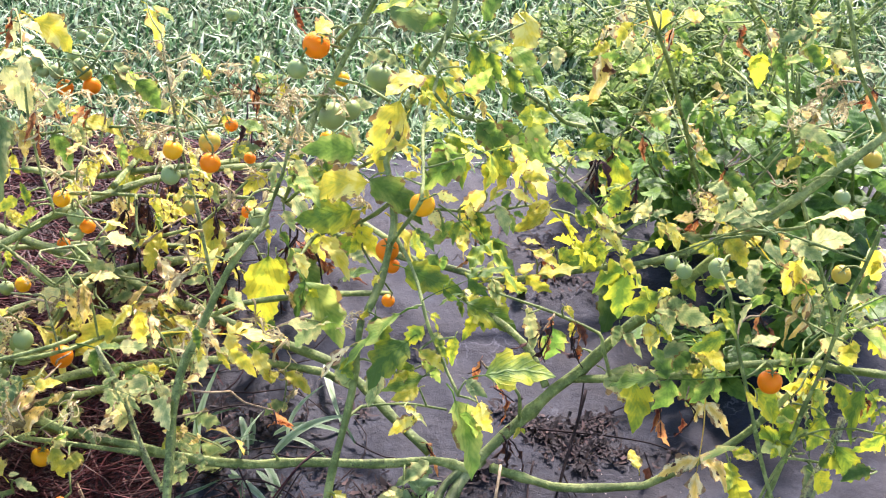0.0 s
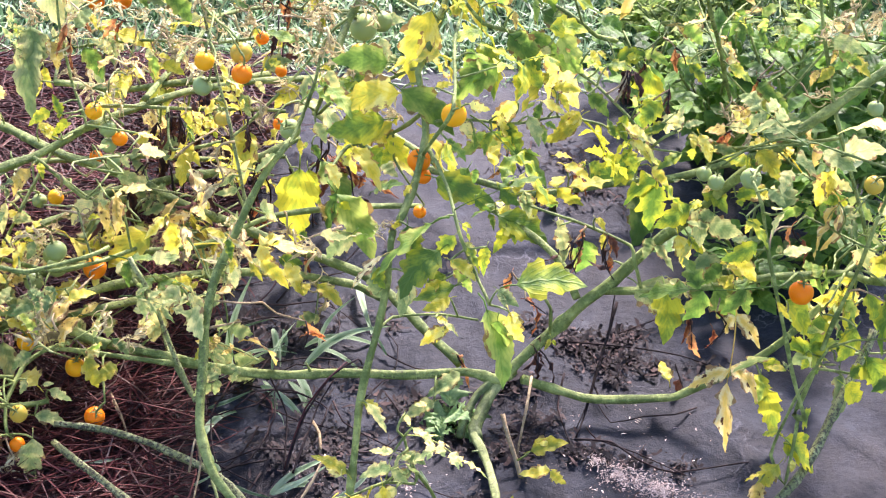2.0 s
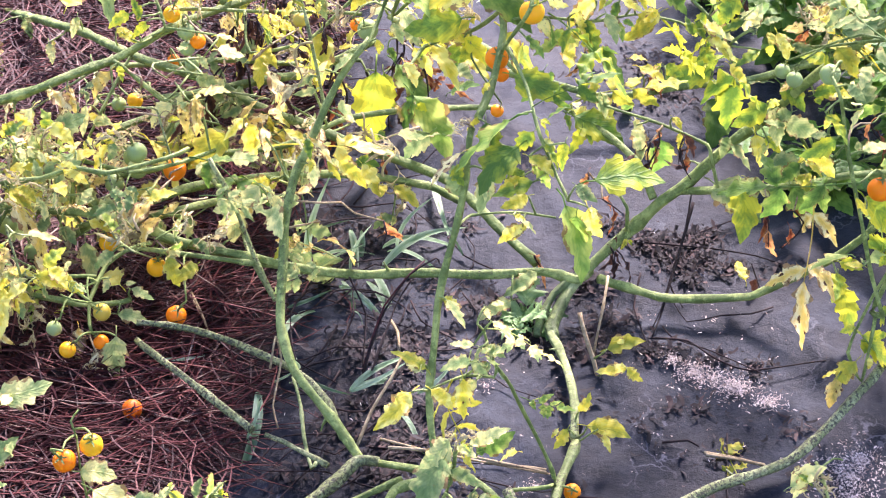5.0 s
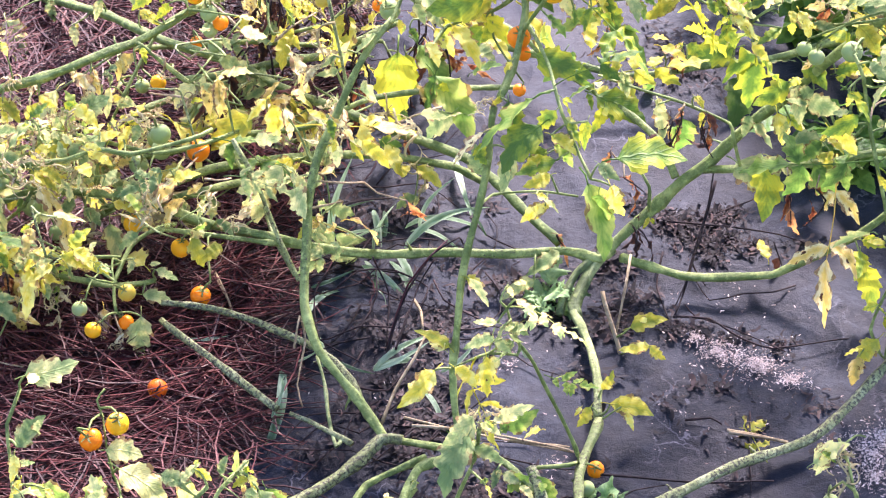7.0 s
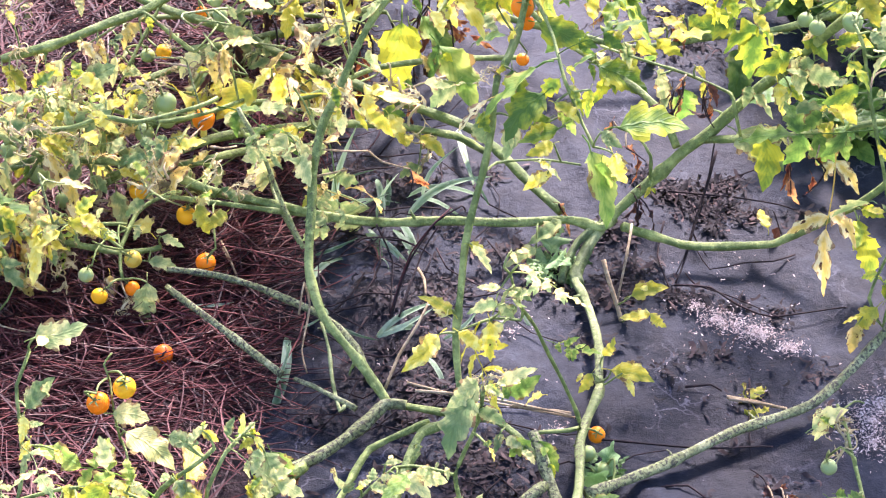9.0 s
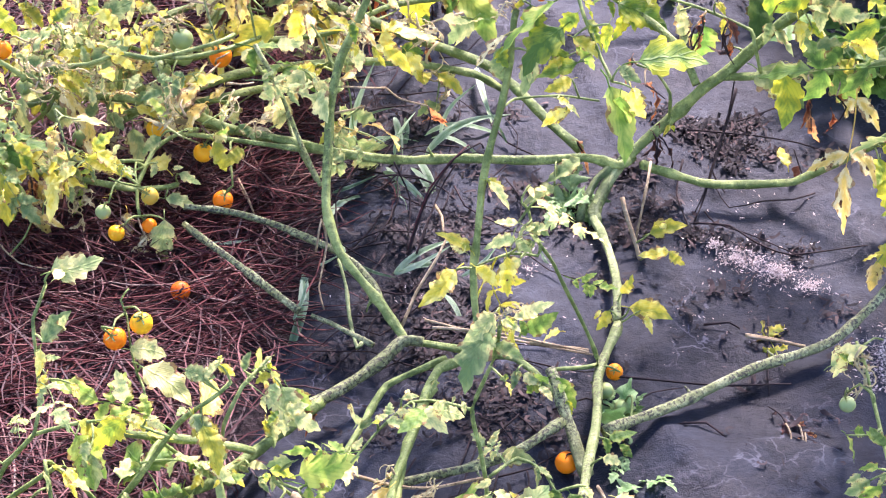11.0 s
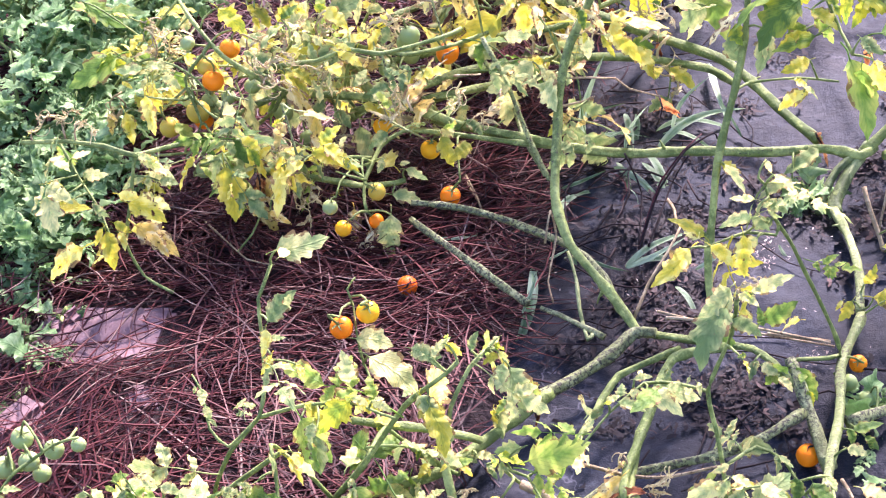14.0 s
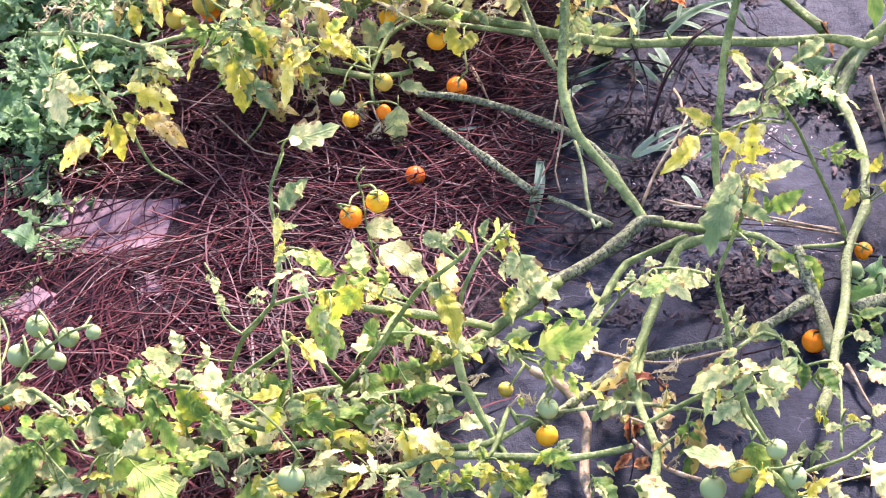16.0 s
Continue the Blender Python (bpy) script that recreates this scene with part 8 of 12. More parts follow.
placed_leaf(plant_h, (0.432, 1.331, 0.060), (0.416, 1.347, 0.050), 'g')
placed_leaf(plant_h, (0.442, 1.354, 0.070), (0.430, 1.369, 0.080), 'g')
placed_leaf(plant_h, (0.424, 1.324, 0.050), (0.403, 1.325, 0.030), 'p')
placed_leaf(plant_h, (0.434, 1.317, 0.050), (0.419, 1.311, 0.030), 'g')
placed_leaf(plant_a, (0.369, 1.440, 0.012), (0.384, 1.420, 0.008), 'r')
placed_leaf(plant_a, (0.375, 1.429, 0.012), (0.359, 1.418, 0.008), 'r')
placed_leaf(plant_a, (0.356, 1.444, 0.010), (0.340, 1.470, 0.010), 'd')
placed_leaf(plant_f, (-0.682, 1.911, 0.130), (-0.674, 1.898, 0.100), 'y')
# leaves at their places
placed_leaf(plant_c, (-0.380, 2.194, 0.442), (-0.393, 2.189, 0.437), 'y')
placed_leaf(plant_c, (-0.376, 2.196, 0.445), (-0.375, 2.190, 0.429), 'p')
placed_leaf(plant_c, (-0.383, 2.182, 0.425), (-0.358, 2.167, 0.373), 'p')
placed_leaf(plant_c, (-0.359, 2.183, 0.417), (-0.347, 2.176, 0.386), 's')
placed_leaf(plant_c, (-0.448, 2.362, 0.249), (-0.435, 2.359, 0.237), 'y')
placed_leaf(plant_c, (-0.366, 2.144, 0.357), (-0.357, 2.136, 0.326), 's')
placed_leaf(plant_c, (-0.429, 2.359, 0.238), (-0.440, 2.288, 0.181), 'p')
placed_leaf(plant_c, (-0.452, 2.349, 0.229), (-0.425, 2.344, 0.215), 'p')
placed_leaf(plant_c, (-0.337, 2.263, 0.332), (-0.320, 2.262, 0.316), 'y')
placed_leaf(plant_c, (-0.348, 2.258, 0.327), (-0.337, 2.252, 0.313), 'r')
placed_leaf(plant_c, (-0.346, 2.158, 0.374), (-0.337, 2.149, 0.343), 'r')
placed_leaf(plant_c, (-0.316, 2.397, 0.249), (-0.296, 2.392, 0.247), 'r')
placed_leaf(plant_c, (-0.365, 2.387, 0.209), (-0.343, 2.368, 0.177), 'g')
placed_leaf(plant_c, (-0.329, 2.387, 0.223), (-0.323, 2.366, 0.199), 'p')
placed_leaf(plant_c, (-0.317, 2.387, 0.232), (-0.274, 2.383, 0.218), 'y')
placed_leaf(plant_c, (-0.289, 2.301, 0.224), (-0.326, 2.275, 0.191), 'y')
placed_leaf(plant_c, (-0.277, 2.162, 0.298), (-0.280, 2.144, 0.284), 'y')
placed_leaf(plant_c, (-0.259, 2.278, 0.246), (-0.243, 2.256, 0.222), 'y')
placed_leaf(plant_c, (-0.255, 2.284, 0.256), (-0.258, 2.266, 0.236), 'g')
placed_leaf(plant_c, (-0.244, 2.280, 0.246), (-0.218, 2.281, 0.232), 'y')
placed_leaf(plant_c, (-0.335, 2.736, 0.114), (-0.314, 2.729, 0.088), 'g')
placed_leaf(plant_c, (-0.260, 2.542, 0.211), (-0.231, 2.518, 0.185), 'g')
placed_leaf(plant_c, (-0.318, 2.738, 0.114), (-0.288, 2.737, 0.094), 'p')
placed_leaf(plant_c, (-0.247, 2.554, 0.157), (-0.213, 2.551, 0.164), 'p')
placed_leaf(plant_c, (-0.230, 2.325, 0.281), (-0.200, 2.330, 0.283), 'y')
placed_leaf(plant_c, (-0.253, 2.355, 0.260), (-0.230, 2.340, 0.246), 'w')
placed_leaf(plant_c, (-0.233, 2.307, 0.270), (-0.236, 2.285, 0.252), 'w')
placed_leaf(plant_c, (-0.257, 2.352, 0.253), (-0.266, 2.340, 0.223), 'w')
placed_leaf(plant_b, (-0.183, 2.058, 0.527), (-0.189, 2.046, 0.515), 'w')
placed_leaf(plant_b, (-0.176, 2.051, 0.516), (-0.163, 2.039, 0.500), 'w')
placed_leaf(plant_b, (-0.166, 2.041, 0.499), (-0.160, 2.035, 0.472), 'w')
placed_leaf(plant_b, (-0.160, 2.028, 0.476), (-0.163, 2.019, 0.451), 'w')
placed_leaf(plant_c, (-0.301, 2.763, 0.141), (-0.278, 2.764, 0.146), 'w')
placed_leaf(plant_c, (-0.199, 2.554, 0.214), (-0.187, 2.578, 0.240), 'w')
placed_leaf(plant_b, (-0.157, 2.024, 0.464), (-0.143, 2.011, 0.440), 'w')
placed_leaf(plant_b, (-0.140, 2.052, 0.512), (-0.127, 2.049, 0.503), 'y')
placed_leaf(plant_c, (-0.153, 2.387, 0.318), (-0.145, 2.374, 0.304), 'y')
placed_leaf(plant_c, (-0.151, 2.355, 0.301), (-0.132, 2.358, 0.295), 'g')
placed_leaf(plant_c, (-0.123, 2.372, 0.251), (-0.119, 2.362, 0.230), 'y')
placed_leaf(plant_c, (-0.138, 2.693, 0.110), (-0.111, 2.702, 0.111), 'w')
placed_leaf(plant_c, (-0.146, 2.677, 0.099), (-0.151, 2.665, 0.065), 'w')
placed_leaf(plant_c, (-0.095, 2.745, 0.102), (-0.059, 2.739, 0.101), 'w')
placed_leaf(plant_c, (-0.121, 2.710, 0.091), (-0.130, 2.723, 0.124), 'w')
placed_leaf(plant_c, (-0.104, 2.738, 0.091), (-0.086, 2.728, 0.082), 'r')
placed_leaf(plant_c, (-0.091, 2.743, 0.094), (-0.099, 2.719, 0.071), 'r')
placed_leaf(plant_c, (-0.088, 2.318, 0.300), (-0.092, 2.283, 0.267), 'd')
placed_leaf(plant_c, (-0.085, 2.389, 0.224), (-0.088, 2.358, 0.187), 'd')
placed_leaf(plant_c, (-0.095, 2.742, 0.114), (-0.081, 2.741, 0.110), 'y')
placed_leaf(plant_c, (-0.091, 2.668, 0.184), (-0.095, 2.651, 0.168), 'p')
placed_leaf(plant_b, (-0.141, 1.994, 0.397), (-0.118, 1.990, 0.384), 'p')
placed_leaf(plant_c, (-0.102, 2.310, 0.202), (-0.078, 2.312, 0.210), 'y')
placed_leaf(plant_c, (-0.059, 2.210, 0.254), (-0.085, 2.193, 0.238), 'y')
placed_leaf(plant_c, (-0.121, 2.301, 0.207), (-0.109, 2.296, 0.193), 'p')
placed_leaf(plant_c, (-0.111, 2.191, 0.244), (-0.103, 2.174, 0.219), 'w')
placed_leaf(plant_c, (-0.135, 2.218, 0.236), (-0.123, 2.203, 0.218), 'p')
placed_leaf(plant_b, (-0.150, 1.978, 0.375), (-0.137, 1.974, 0.369), 'y')
placed_leaf(plant_c, (-0.198, 2.357, 0.107), (-0.182, 2.349, 0.088), 'b')
placed_leaf(plant_c, (-0.200, 2.115, 0.252), (-0.189, 2.103, 0.243), 'b')
placed_leaf(plant_c, (-0.250, 2.028, 0.294), (-0.227, 2.036, 0.291), 'y')
placed_leaf(plant_c, (-0.190, 2.256, 0.221), (-0.185, 2.213, 0.185), 'd')
placed_leaf(plant_c, (-0.229, 2.183, 0.230), (-0.226, 2.164, 0.190), 'd')
placed_leaf(plant_c, (-0.214, 2.182, 0.222), (-0.218, 2.168, 0.192), 'd')
placed_leaf(plant_c, (-0.125, 2.171, 0.217), (-0.121, 2.149, 0.200), 'd')
placed_leaf(plant_c, (-0.250, 2.228, 0.184), (-0.247, 2.215, 0.156), 'd')
placed_leaf(plant_c, (-0.218, 2.193, 0.241), (-0.203, 2.189, 0.236), 'w')
placed_leaf(plant_c, (-0.367, 2.100, 0.281), (-0.391, 2.091, 0.274), 'b')
placed_leaf(plant_c, (-0.418, 2.276, 0.152), (-0.394, 2.265, 0.145), 'y')
placed_leaf(plant_c, (-0.353, 2.100, 0.277), (-0.359, 2.104, 0.299), 'b')
placed_leaf(plant_c, (-0.362, 2.098, 0.257), (-0.347, 2.101, 0.264), 'b')
placed_leaf(plant_c, (-0.412, 2.297, 0.207), (-0.416, 2.290, 0.189), 'y')
placed_leaf(plant_c, (-0.415, 2.344, 0.202), (-0.410, 2.327, 0.184), 'y')
placed_leaf(plant_c, (-0.357, 2.391, 0.220), (-0.304, 2.406, 0.221), 'p', COMPOUND)
placed_leaf(plant_c, (-0.334, 2.132, 0.303), (-0.300, 2.147, 0.303), 'w')
placed_leaf(plant_c, (-0.290, 2.187, 0.304), (-0.256, 2.200, 0.301), 'w')
placed_leaf(plant_c, (-0.048, 2.658, 0.145), (-0.052, 2.647, 0.131), 'y')
placed_leaf(plant_c, (-0.050, 2.741, 0.074), (-0.005, 2.743, 0.079), 'w')
placed_leaf(plant_c, (-0.027, 2.277, 0.324), (-0.004, 2.273, 0.309), 'w')
placed_leaf(plant_c, (-0.038, 2.266, 0.313), (-0.015, 2.252, 0.304), 'w')
placed_leaf(plant_b, (0.015, 2.098, 0.440), (0.043, 2.097, 0.433), 'w')
placed_leaf(plant_b, (0.029, 2.099, 0.439), (0.015, 2.104, 0.444), 'w')
placed_leaf(plant_c, (0.019, 2.305, 0.260), (0.015, 2.302, 0.253), 'y')
placed_leaf(plant_c, (0.049, 2.311, 0.271), (0.061, 2.300, 0.237), 'p')
placed_leaf(plant_c, (0.049, 2.750, 0.050), (0.086, 2.742, 0.060), 'p')
placed_leaf(plant_b, (0.102, 1.942, 0.516), (0.074, 1.902, 0.465), 'y')
placed_leaf(plant_b, (0.093, 2.031, 0.462), (0.083, 2.022, 0.444), 'y')
placed_leaf(plant_b, (0.129, 1.978, 0.529), (0.175, 1.969, 0.494), 'y')
placed_leaf(plant_b, (0.130, 1.925, 0.540), (0.142, 1.916, 0.531), 'b')
placed_leaf(plant_b, (0.122, 1.948, 0.517), (0.144, 1.946, 0.505), 'y')
placed_leaf(plant_b, (0.077, 2.120, 0.483), (0.105, 2.112, 0.472), 'p')
placed_leaf(plant_b, (0.099, 1.986, 0.553), (0.109, 1.978, 0.543), 'b')
placed_leaf(plant_b, (0.067, 1.864, 0.459), (0.117, 1.830, 0.436), 'g')
placed_leaf(plant_b, (0.102, 1.798, 0.502), (0.117, 1.796, 0.508), 'y')
placed_leaf(plant_b, (0.170, 1.836, 0.509), (0.133, 1.811, 0.488), 'g')
placed_leaf(plant_b, (0.146, 1.843, 0.518), (0.171, 1.833, 0.500), 'g')
placed_leaf(plant_b, (0.186, 2.013, 0.533), (0.213, 2.005, 0.501), 'g')
placed_leaf(plant_b, (0.199, 2.021, 0.536), (0.218, 2.000, 0.518), 'g')
placed_leaf(plant_b, (0.176, 1.947, 0.525), (0.200, 1.945, 0.548), 'g')
placed_leaf(plant_b, (0.290, 2.530, 0.195), (0.343, 2.519, 0.154), 'g')
placed_leaf(plant_b, (0.214, 2.020, 0.508), (0.234, 2.010, 0.494), 'g')
placed_leaf(plant_b, (0.195, 1.945, 0.515), (0.202, 1.935, 0.503), 's')
placed_leaf(plant_b, (0.328, 2.403, 0.338), (0.296, 2.374, 0.300), 'p')
placed_leaf(plant_b, (0.190, 1.936, 0.491), (0.222, 1.917, 0.462), 'g')
placed_leaf(plant_b, (0.210, 1.945, 0.482), (0.243, 1.940, 0.470), 'g')
placed_leaf(plant_b, (0.307, 2.521, 0.187), (0.349, 2.504, 0.173), 'g')
placed_leaf(plant_b, (0.248, 1.944, 0.490), (0.277, 1.920, 0.464), 'g')
placed_leaf(plant_b, (0.239, 1.936, 0.473), (0.267, 1.912, 0.461), 'g')
placed_leaf(plant_b, (0.239, 1.917, 0.450), (0.205, 1.911, 0.416), 'y')
placed_leaf(plant_b, (0.223, 1.925, 0.453), (0.200, 1.904, 0.435), 'y')
placed_leaf(plant_b, (0.204, 1.920, 0.448), (0.201, 1.910, 0.432), 'b')
placed_leaf(plant_b, (0.169, 1.820, 0.515), (0.182, 1.817, 0.506), 'y')
placed_leaf(plant_b, (0.240, 1.887, 0.449), (0.265, 1.878, 0.452), 'y')
placed_leaf(plant_b, (0.247, 1.889, 0.441), (0.257, 1.880, 0.424), 'y')
placed_leaf(plant_b, (0.227, 1.874, 0.439), (0.253, 1.874, 0.432), 'y')
placed_leaf(plant_b, (0.196, 1.856, 0.450), (0.171, 1.843, 0.424), 'y')
placed_leaf(plant_b, (0.174, 1.840, 0.441), (0.186, 1.834, 0.430), 'y')
placed_leaf(plant_b, (0.137, 1.767, 0.501), (0.154, 1.760, 0.502), 'y')
placed_leaf(plant_b, (0.274, 1.883, 0.415), (0.242, 1.870, 0.396), 'y')
placed_leaf(plant_b, (0.264, 1.884, 0.418), (0.248, 1.876, 0.412), 'y')
placed_leaf(plant_b, (0.210, 1.856, 0.431), (0.223, 1.843, 0.405), 'p')
placed_leaf(plant_b, (0.224, 1.873, 0.436), (0.217, 1.860, 0.421), 'g')
placed_leaf(plant_b, (0.177, 1.837, 0.428), (0.199, 1.826, 0.417), 'y')
placed_leaf(plant_b, (0.148, 1.816, 0.430), (0.173, 1.817, 0.422), 'g')
placed_leaf(plant_c, (0.023, 2.330, 0.112), (0.071, 2.326, 0.091), 'y')
placed_leaf(plant_a, (0.015, 2.306, 0.118), (0.031, 2.302, 0.102), 'y')
placed_leaf(plant_b, (-0.020, 1.954, 0.437), (-0.029, 1.944, 0.424), 'b')
placed_leaf(plant_b, (-0.016, 1.950, 0.432), (-0.003, 1.939, 0.416), 'p')
placed_leaf(plant_c, (-0.014, 2.206, 0.262), (0.015, 2.205, 0.254), 'w')
placed_leaf(plant_b, (0.030, 2.013, 0.363), (0.057, 2.015, 0.370), 'w')
placed_leaf(plant_b, (0.043, 1.976, 0.370), (0.070, 1.964, 0.362), 'w')
placed_leaf(plant_c, (-0.001, 2.326, 0.133), (0.031, 2.328, 0.142), 'w')
placed_leaf(plant_b, (-0.033, 2.048, 0.300), (-0.022, 2.031, 0.286), 'p')
placed_leaf(plant_c, (-0.043, 2.260, 0.156), (-0.027, 2.254, 0.151), 'y')
placed_leaf(plant_b, (0.280, 1.892, 0.436), (0.304, 1.886, 0.417), 'g')
placed_leaf(plant_b, (0.274, 1.906, 0.446), (0.294, 1.902, 0.434), 'g')
placed_leaf(plant_b, (0.283, 1.925, 0.476), (0.296, 1.917, 0.466), 'y')
placed_leaf(plant_b, (0.293, 1.911, 0.462), (0.303, 1.904, 0.455), 'y')
placed_leaf(plant_b, (0.125, 1.999, 0.561), (0.119, 1.988, 0.546), 'b')
placed_leaf(plant_b, (0.144, 1.980, 0.557), (0.157, 1.966, 0.547), 'p')
placed_leaf(plant_b, (0.169, 1.958, 0.551), (0.181, 1.950, 0.545), 'b')
placed_leaf(plant_b, (0.227, 2.042, 0.537), (0.234, 2.037, 0.525), 'y')
placed_leaf(plant_b, (0.042, 1.965, 0.431), (0.075, 1.977, 0.440), 'p', COMPOUND)
placed_leaf(plant_r, (0.423, 2.536, 0.283), (0.415, 2.490, 0.219), 's')
placed_leaf(plant_r, (0.416, 2.544, 0.275), (0.434, 2.533, 0.252), 'y')
placed_leaf(plant_r, (0.415, 2.101, 0.509), (0.422, 2.096, 0.496), 'y')
placed_leaf(plant_r, (0.458, 2.172, 0.465), (0.462, 2.166, 0.452), 'b')
placed_leaf(plant_r, (0.499, 2.133, 0.481), (0.507, 2.126, 0.470), 'y')
placed_leaf(plant_r, (0.546, 2.096, 0.502), (0.545, 2.081, 0.465), 'b')
placed_leaf(plant_r, (0.666, 2.610, 0.224), (0.686, 2.590, 0.206), 'y')
placed_leaf(plant_r, (0.524, 1.946, 0.580), (0.537, 1.933, 0.558), 'g')
placed_leaf(plant_r, (0.531, 1.942, 0.568), (0.554, 1.936, 0.579), 'g')
placed_leaf(plant_r, (0.606, 2.119, 0.502), (0.623, 2.100, 0.481), 'b')
placed_leaf(plant_r, (0.642, 2.129, 0.486), (0.664, 2.117, 0.468), 'p')
placed_leaf(plant_r, (0.646, 2.125, 0.480), (0.657, 2.112, 0.459), 'y')
placed_leaf(plant_r, (0.612, 2.028, 0.497), (0.599, 2.015, 0.477), 'w')
placed_leaf(plant_r, (0.604, 2.015, 0.485), (0.591, 2.011, 0.456), 'w')
placed_leaf(plant_r, (0.597, 1.997, 0.464), (0.579, 1.992, 0.444), 'w')
placed_leaf(plant_r, (0.619, 2.031, 0.499), (0.645, 2.018, 0.491), 'w')
placed_leaf(plant_r, (0.567, 1.926, 0.456), (0.550, 1.917, 0.446), 'y')
placed_leaf(plant_r, (0.582, 1.928, 0.466), (0.604, 1.914, 0.456), 'y')
placed_leaf(plant_r, (0.551, 1.928, 0.451), (0.541, 1.920, 0.440), 's')
placed_leaf(plant_r, (0.569, 1.934, 0.477), (0.563, 1.928, 0.462), 's')
placed_leaf(plant_r, (0.605, 2.008, 0.473), (0.592, 1.999, 0.455), 's')
placed_leaf(plant_r, (0.496, 1.992, 0.400), (0.500, 1.983, 0.382), 'r')
placed_leaf(plant_r, (0.527, 2.244, 0.208), (0.547, 2.229, 0.190), 's')
placed_leaf(plant_r, (0.492, 1.983, 0.366), (0.476, 1.981, 0.351), 's')
placed_leaf(plant_r, (0.539, 2.238, 0.203), (0.560, 2.239, 0.220), 'w')
placed_leaf(plant_b, (0.378, 1.838, 0.422), (0.381, 1.852, 0.443), 'p')
placed_leaf(plant_b, (0.384, 1.840, 0.428), (0.403, 1.843, 0.434), 'p')
placed_leaf(plant_b, (0.374, 1.850, 0.440), (0.366, 1.843, 0.419), 'p')
placed_leaf(plant_a, (0.497, 1.930, 0.360), (0.543, 1.922, 0.381), 'p')
placed_leaf(plant_r, (0.512, 1.969, 0.351), (0.539, 1.971, 0.358), 'p')
placed_leaf(plant_r, (0.469, 1.989, 0.334), (0.497, 1.986, 0.331), 'p')
placed_leaf(plant_b, (0.313, 1.866, 0.396), (0.306, 1.878, 0.411), 'b')
placed_leaf(plant_b, (0.323, 1.863, 0.428), (0.311, 1.859, 0.408), 'b')
placed_leaf(plant_b, (0.341, 1.841, 0.412), (0.322, 1.859, 0.423), 'y')
placed_leaf(plant_b, (0.322, 1.849, 0.414), (0.353, 1.839, 0.410), 'p')
placed_leaf(plant_r, (0.368, 2.027, 0.393), (0.368, 1.995, 0.345), 'b')
placed_leaf(plant_b, (0.359, 1.863, 0.447), (0.340, 1.847, 0.430), 'b')
placed_leaf(plant_b, (0.365, 1.845, 0.428), (0.341, 1.848, 0.419), 'b')
placed_leaf(plant_b, (0.302, 1.908, 0.467), (0.334, 1.909, 0.464), 'b')
placed_leaf(plant_b, (0.406, 2.525, 0.112), (0.448, 2.522, 0.124), 'b')
placed_leaf(plant_r, (0.364, 2.036, 0.412), (0.391, 2.027, 0.402), 'g')
placed_leaf(plant_b, (0.323, 1.896, 0.467), (0.327, 1.884, 0.445), 'd')
placed_leaf(plant_b, (0.329, 1.895, 0.468), (0.320, 1.888, 0.450), 'd')
placed_leaf(plant_b, (0.368, 1.868, 0.459), (0.365, 1.848, 0.438), 'd')
placed_leaf(plant_r, (0.400, 2.045, 0.446), (0.414, 2.037, 0.431), 's')
placed_leaf(plant_r, (0.402, 2.037, 0.416), (0.415, 2.025, 0.399), 'r')
placed_leaf(plant_r, (0.410, 2.042, 0.444), (0.430, 2.030, 0.428), 'g')
placed_leaf(plant_r, (0.531, 2.268, 0.344), (0.516, 2.252, 0.318), 'g')
placed_leaf(plant_r, (0.516, 2.252, 0.348), (0.535, 2.238, 0.330), 'b')
placed_leaf(plant_r, (0.506, 2.197, 0.298), (0.536, 2.190, 0.289), 'b')
placed_leaf(plant_r, (0.451, 2.186, 0.308), (0.473, 2.170, 0.288), 'b')
placed_leaf(plant_r, (0.496, 1.986, 0.388), (0.514, 1.966, 0.357), 'g')
placed_leaf(plant_r, (0.510, 1.982, 0.387), (0.527, 1.959, 0.377), 'g')
placed_leaf(plant_r, (0.560, 1.933, 0.489), (0.589, 1.913, 0.486), 'p')
placed_leaf(plant_r, (0.569, 1.934, 0.477), (0.593, 1.920, 0.471), 'g')
placed_leaf(plant_r, (0.554, 1.968, 0.392), (0.586, 1.965, 0.401), 'w')
placed_leaf(plant_c, (-0.484, 2.618, 0.138), (-0.451, 2.603, 0.107), 'w')
placed_leaf(plant_c, (-0.353, 2.144, 0.345), (-0.331, 2.157, 0.379), 'w')
placed_leaf(plant_c, (-0.386, 2.576, 0.133), (-0.342, 2.573, 0.145), 'w')
placed_leaf(plant_c, (-0.293, 2.396, 0.254), (-0.261, 2.396, 0.264), 'w')
placed_leaf(plant_c, (-0.210, 2.266, 0.293), (-0.180, 2.256, 0.282), 'w')
placed_leaf(plant_c, (-0.170, 2.638, 0.111), (-0.134, 2.617, 0.092), 'w')
placed_leaf(plant_c, (-0.112, 2.374, 0.232), (-0.080, 2.376, 0.250), 'w')
placed_leaf(plant_c, (-0.061, 2.289, 0.316), (-0.030, 2.288, 0.335), 'w')
placed_leaf(plant_c, (-0.045, 2.244, 0.290), (-0.015, 2.236, 0.279), 'w')
placed_leaf(plant_c, (0.045, 2.286, 0.267), (0.030, 2.267, 0.234), 'w')
placed_leaf(plant_c, (-0.021, 2.644, 0.168), (0.013, 2.653, 0.183), 'w')
placed_leaf(plant_c, (-0.081, 2.203, 0.254), (-0.044, 2.207, 0.243), 'w')
placed_leaf(plant_b, (-0.157, 2.001, 0.415), (-0.130, 2.004, 0.422), 'w')
placed_leaf(plant_c, (-0.268, 2.545, 0.218), (-0.235, 2.534, 0.206), 'w')
placed_leaf(plant_c, (-0.141, 2.382, 0.308), (-0.118, 2.391, 0.330), 'w')
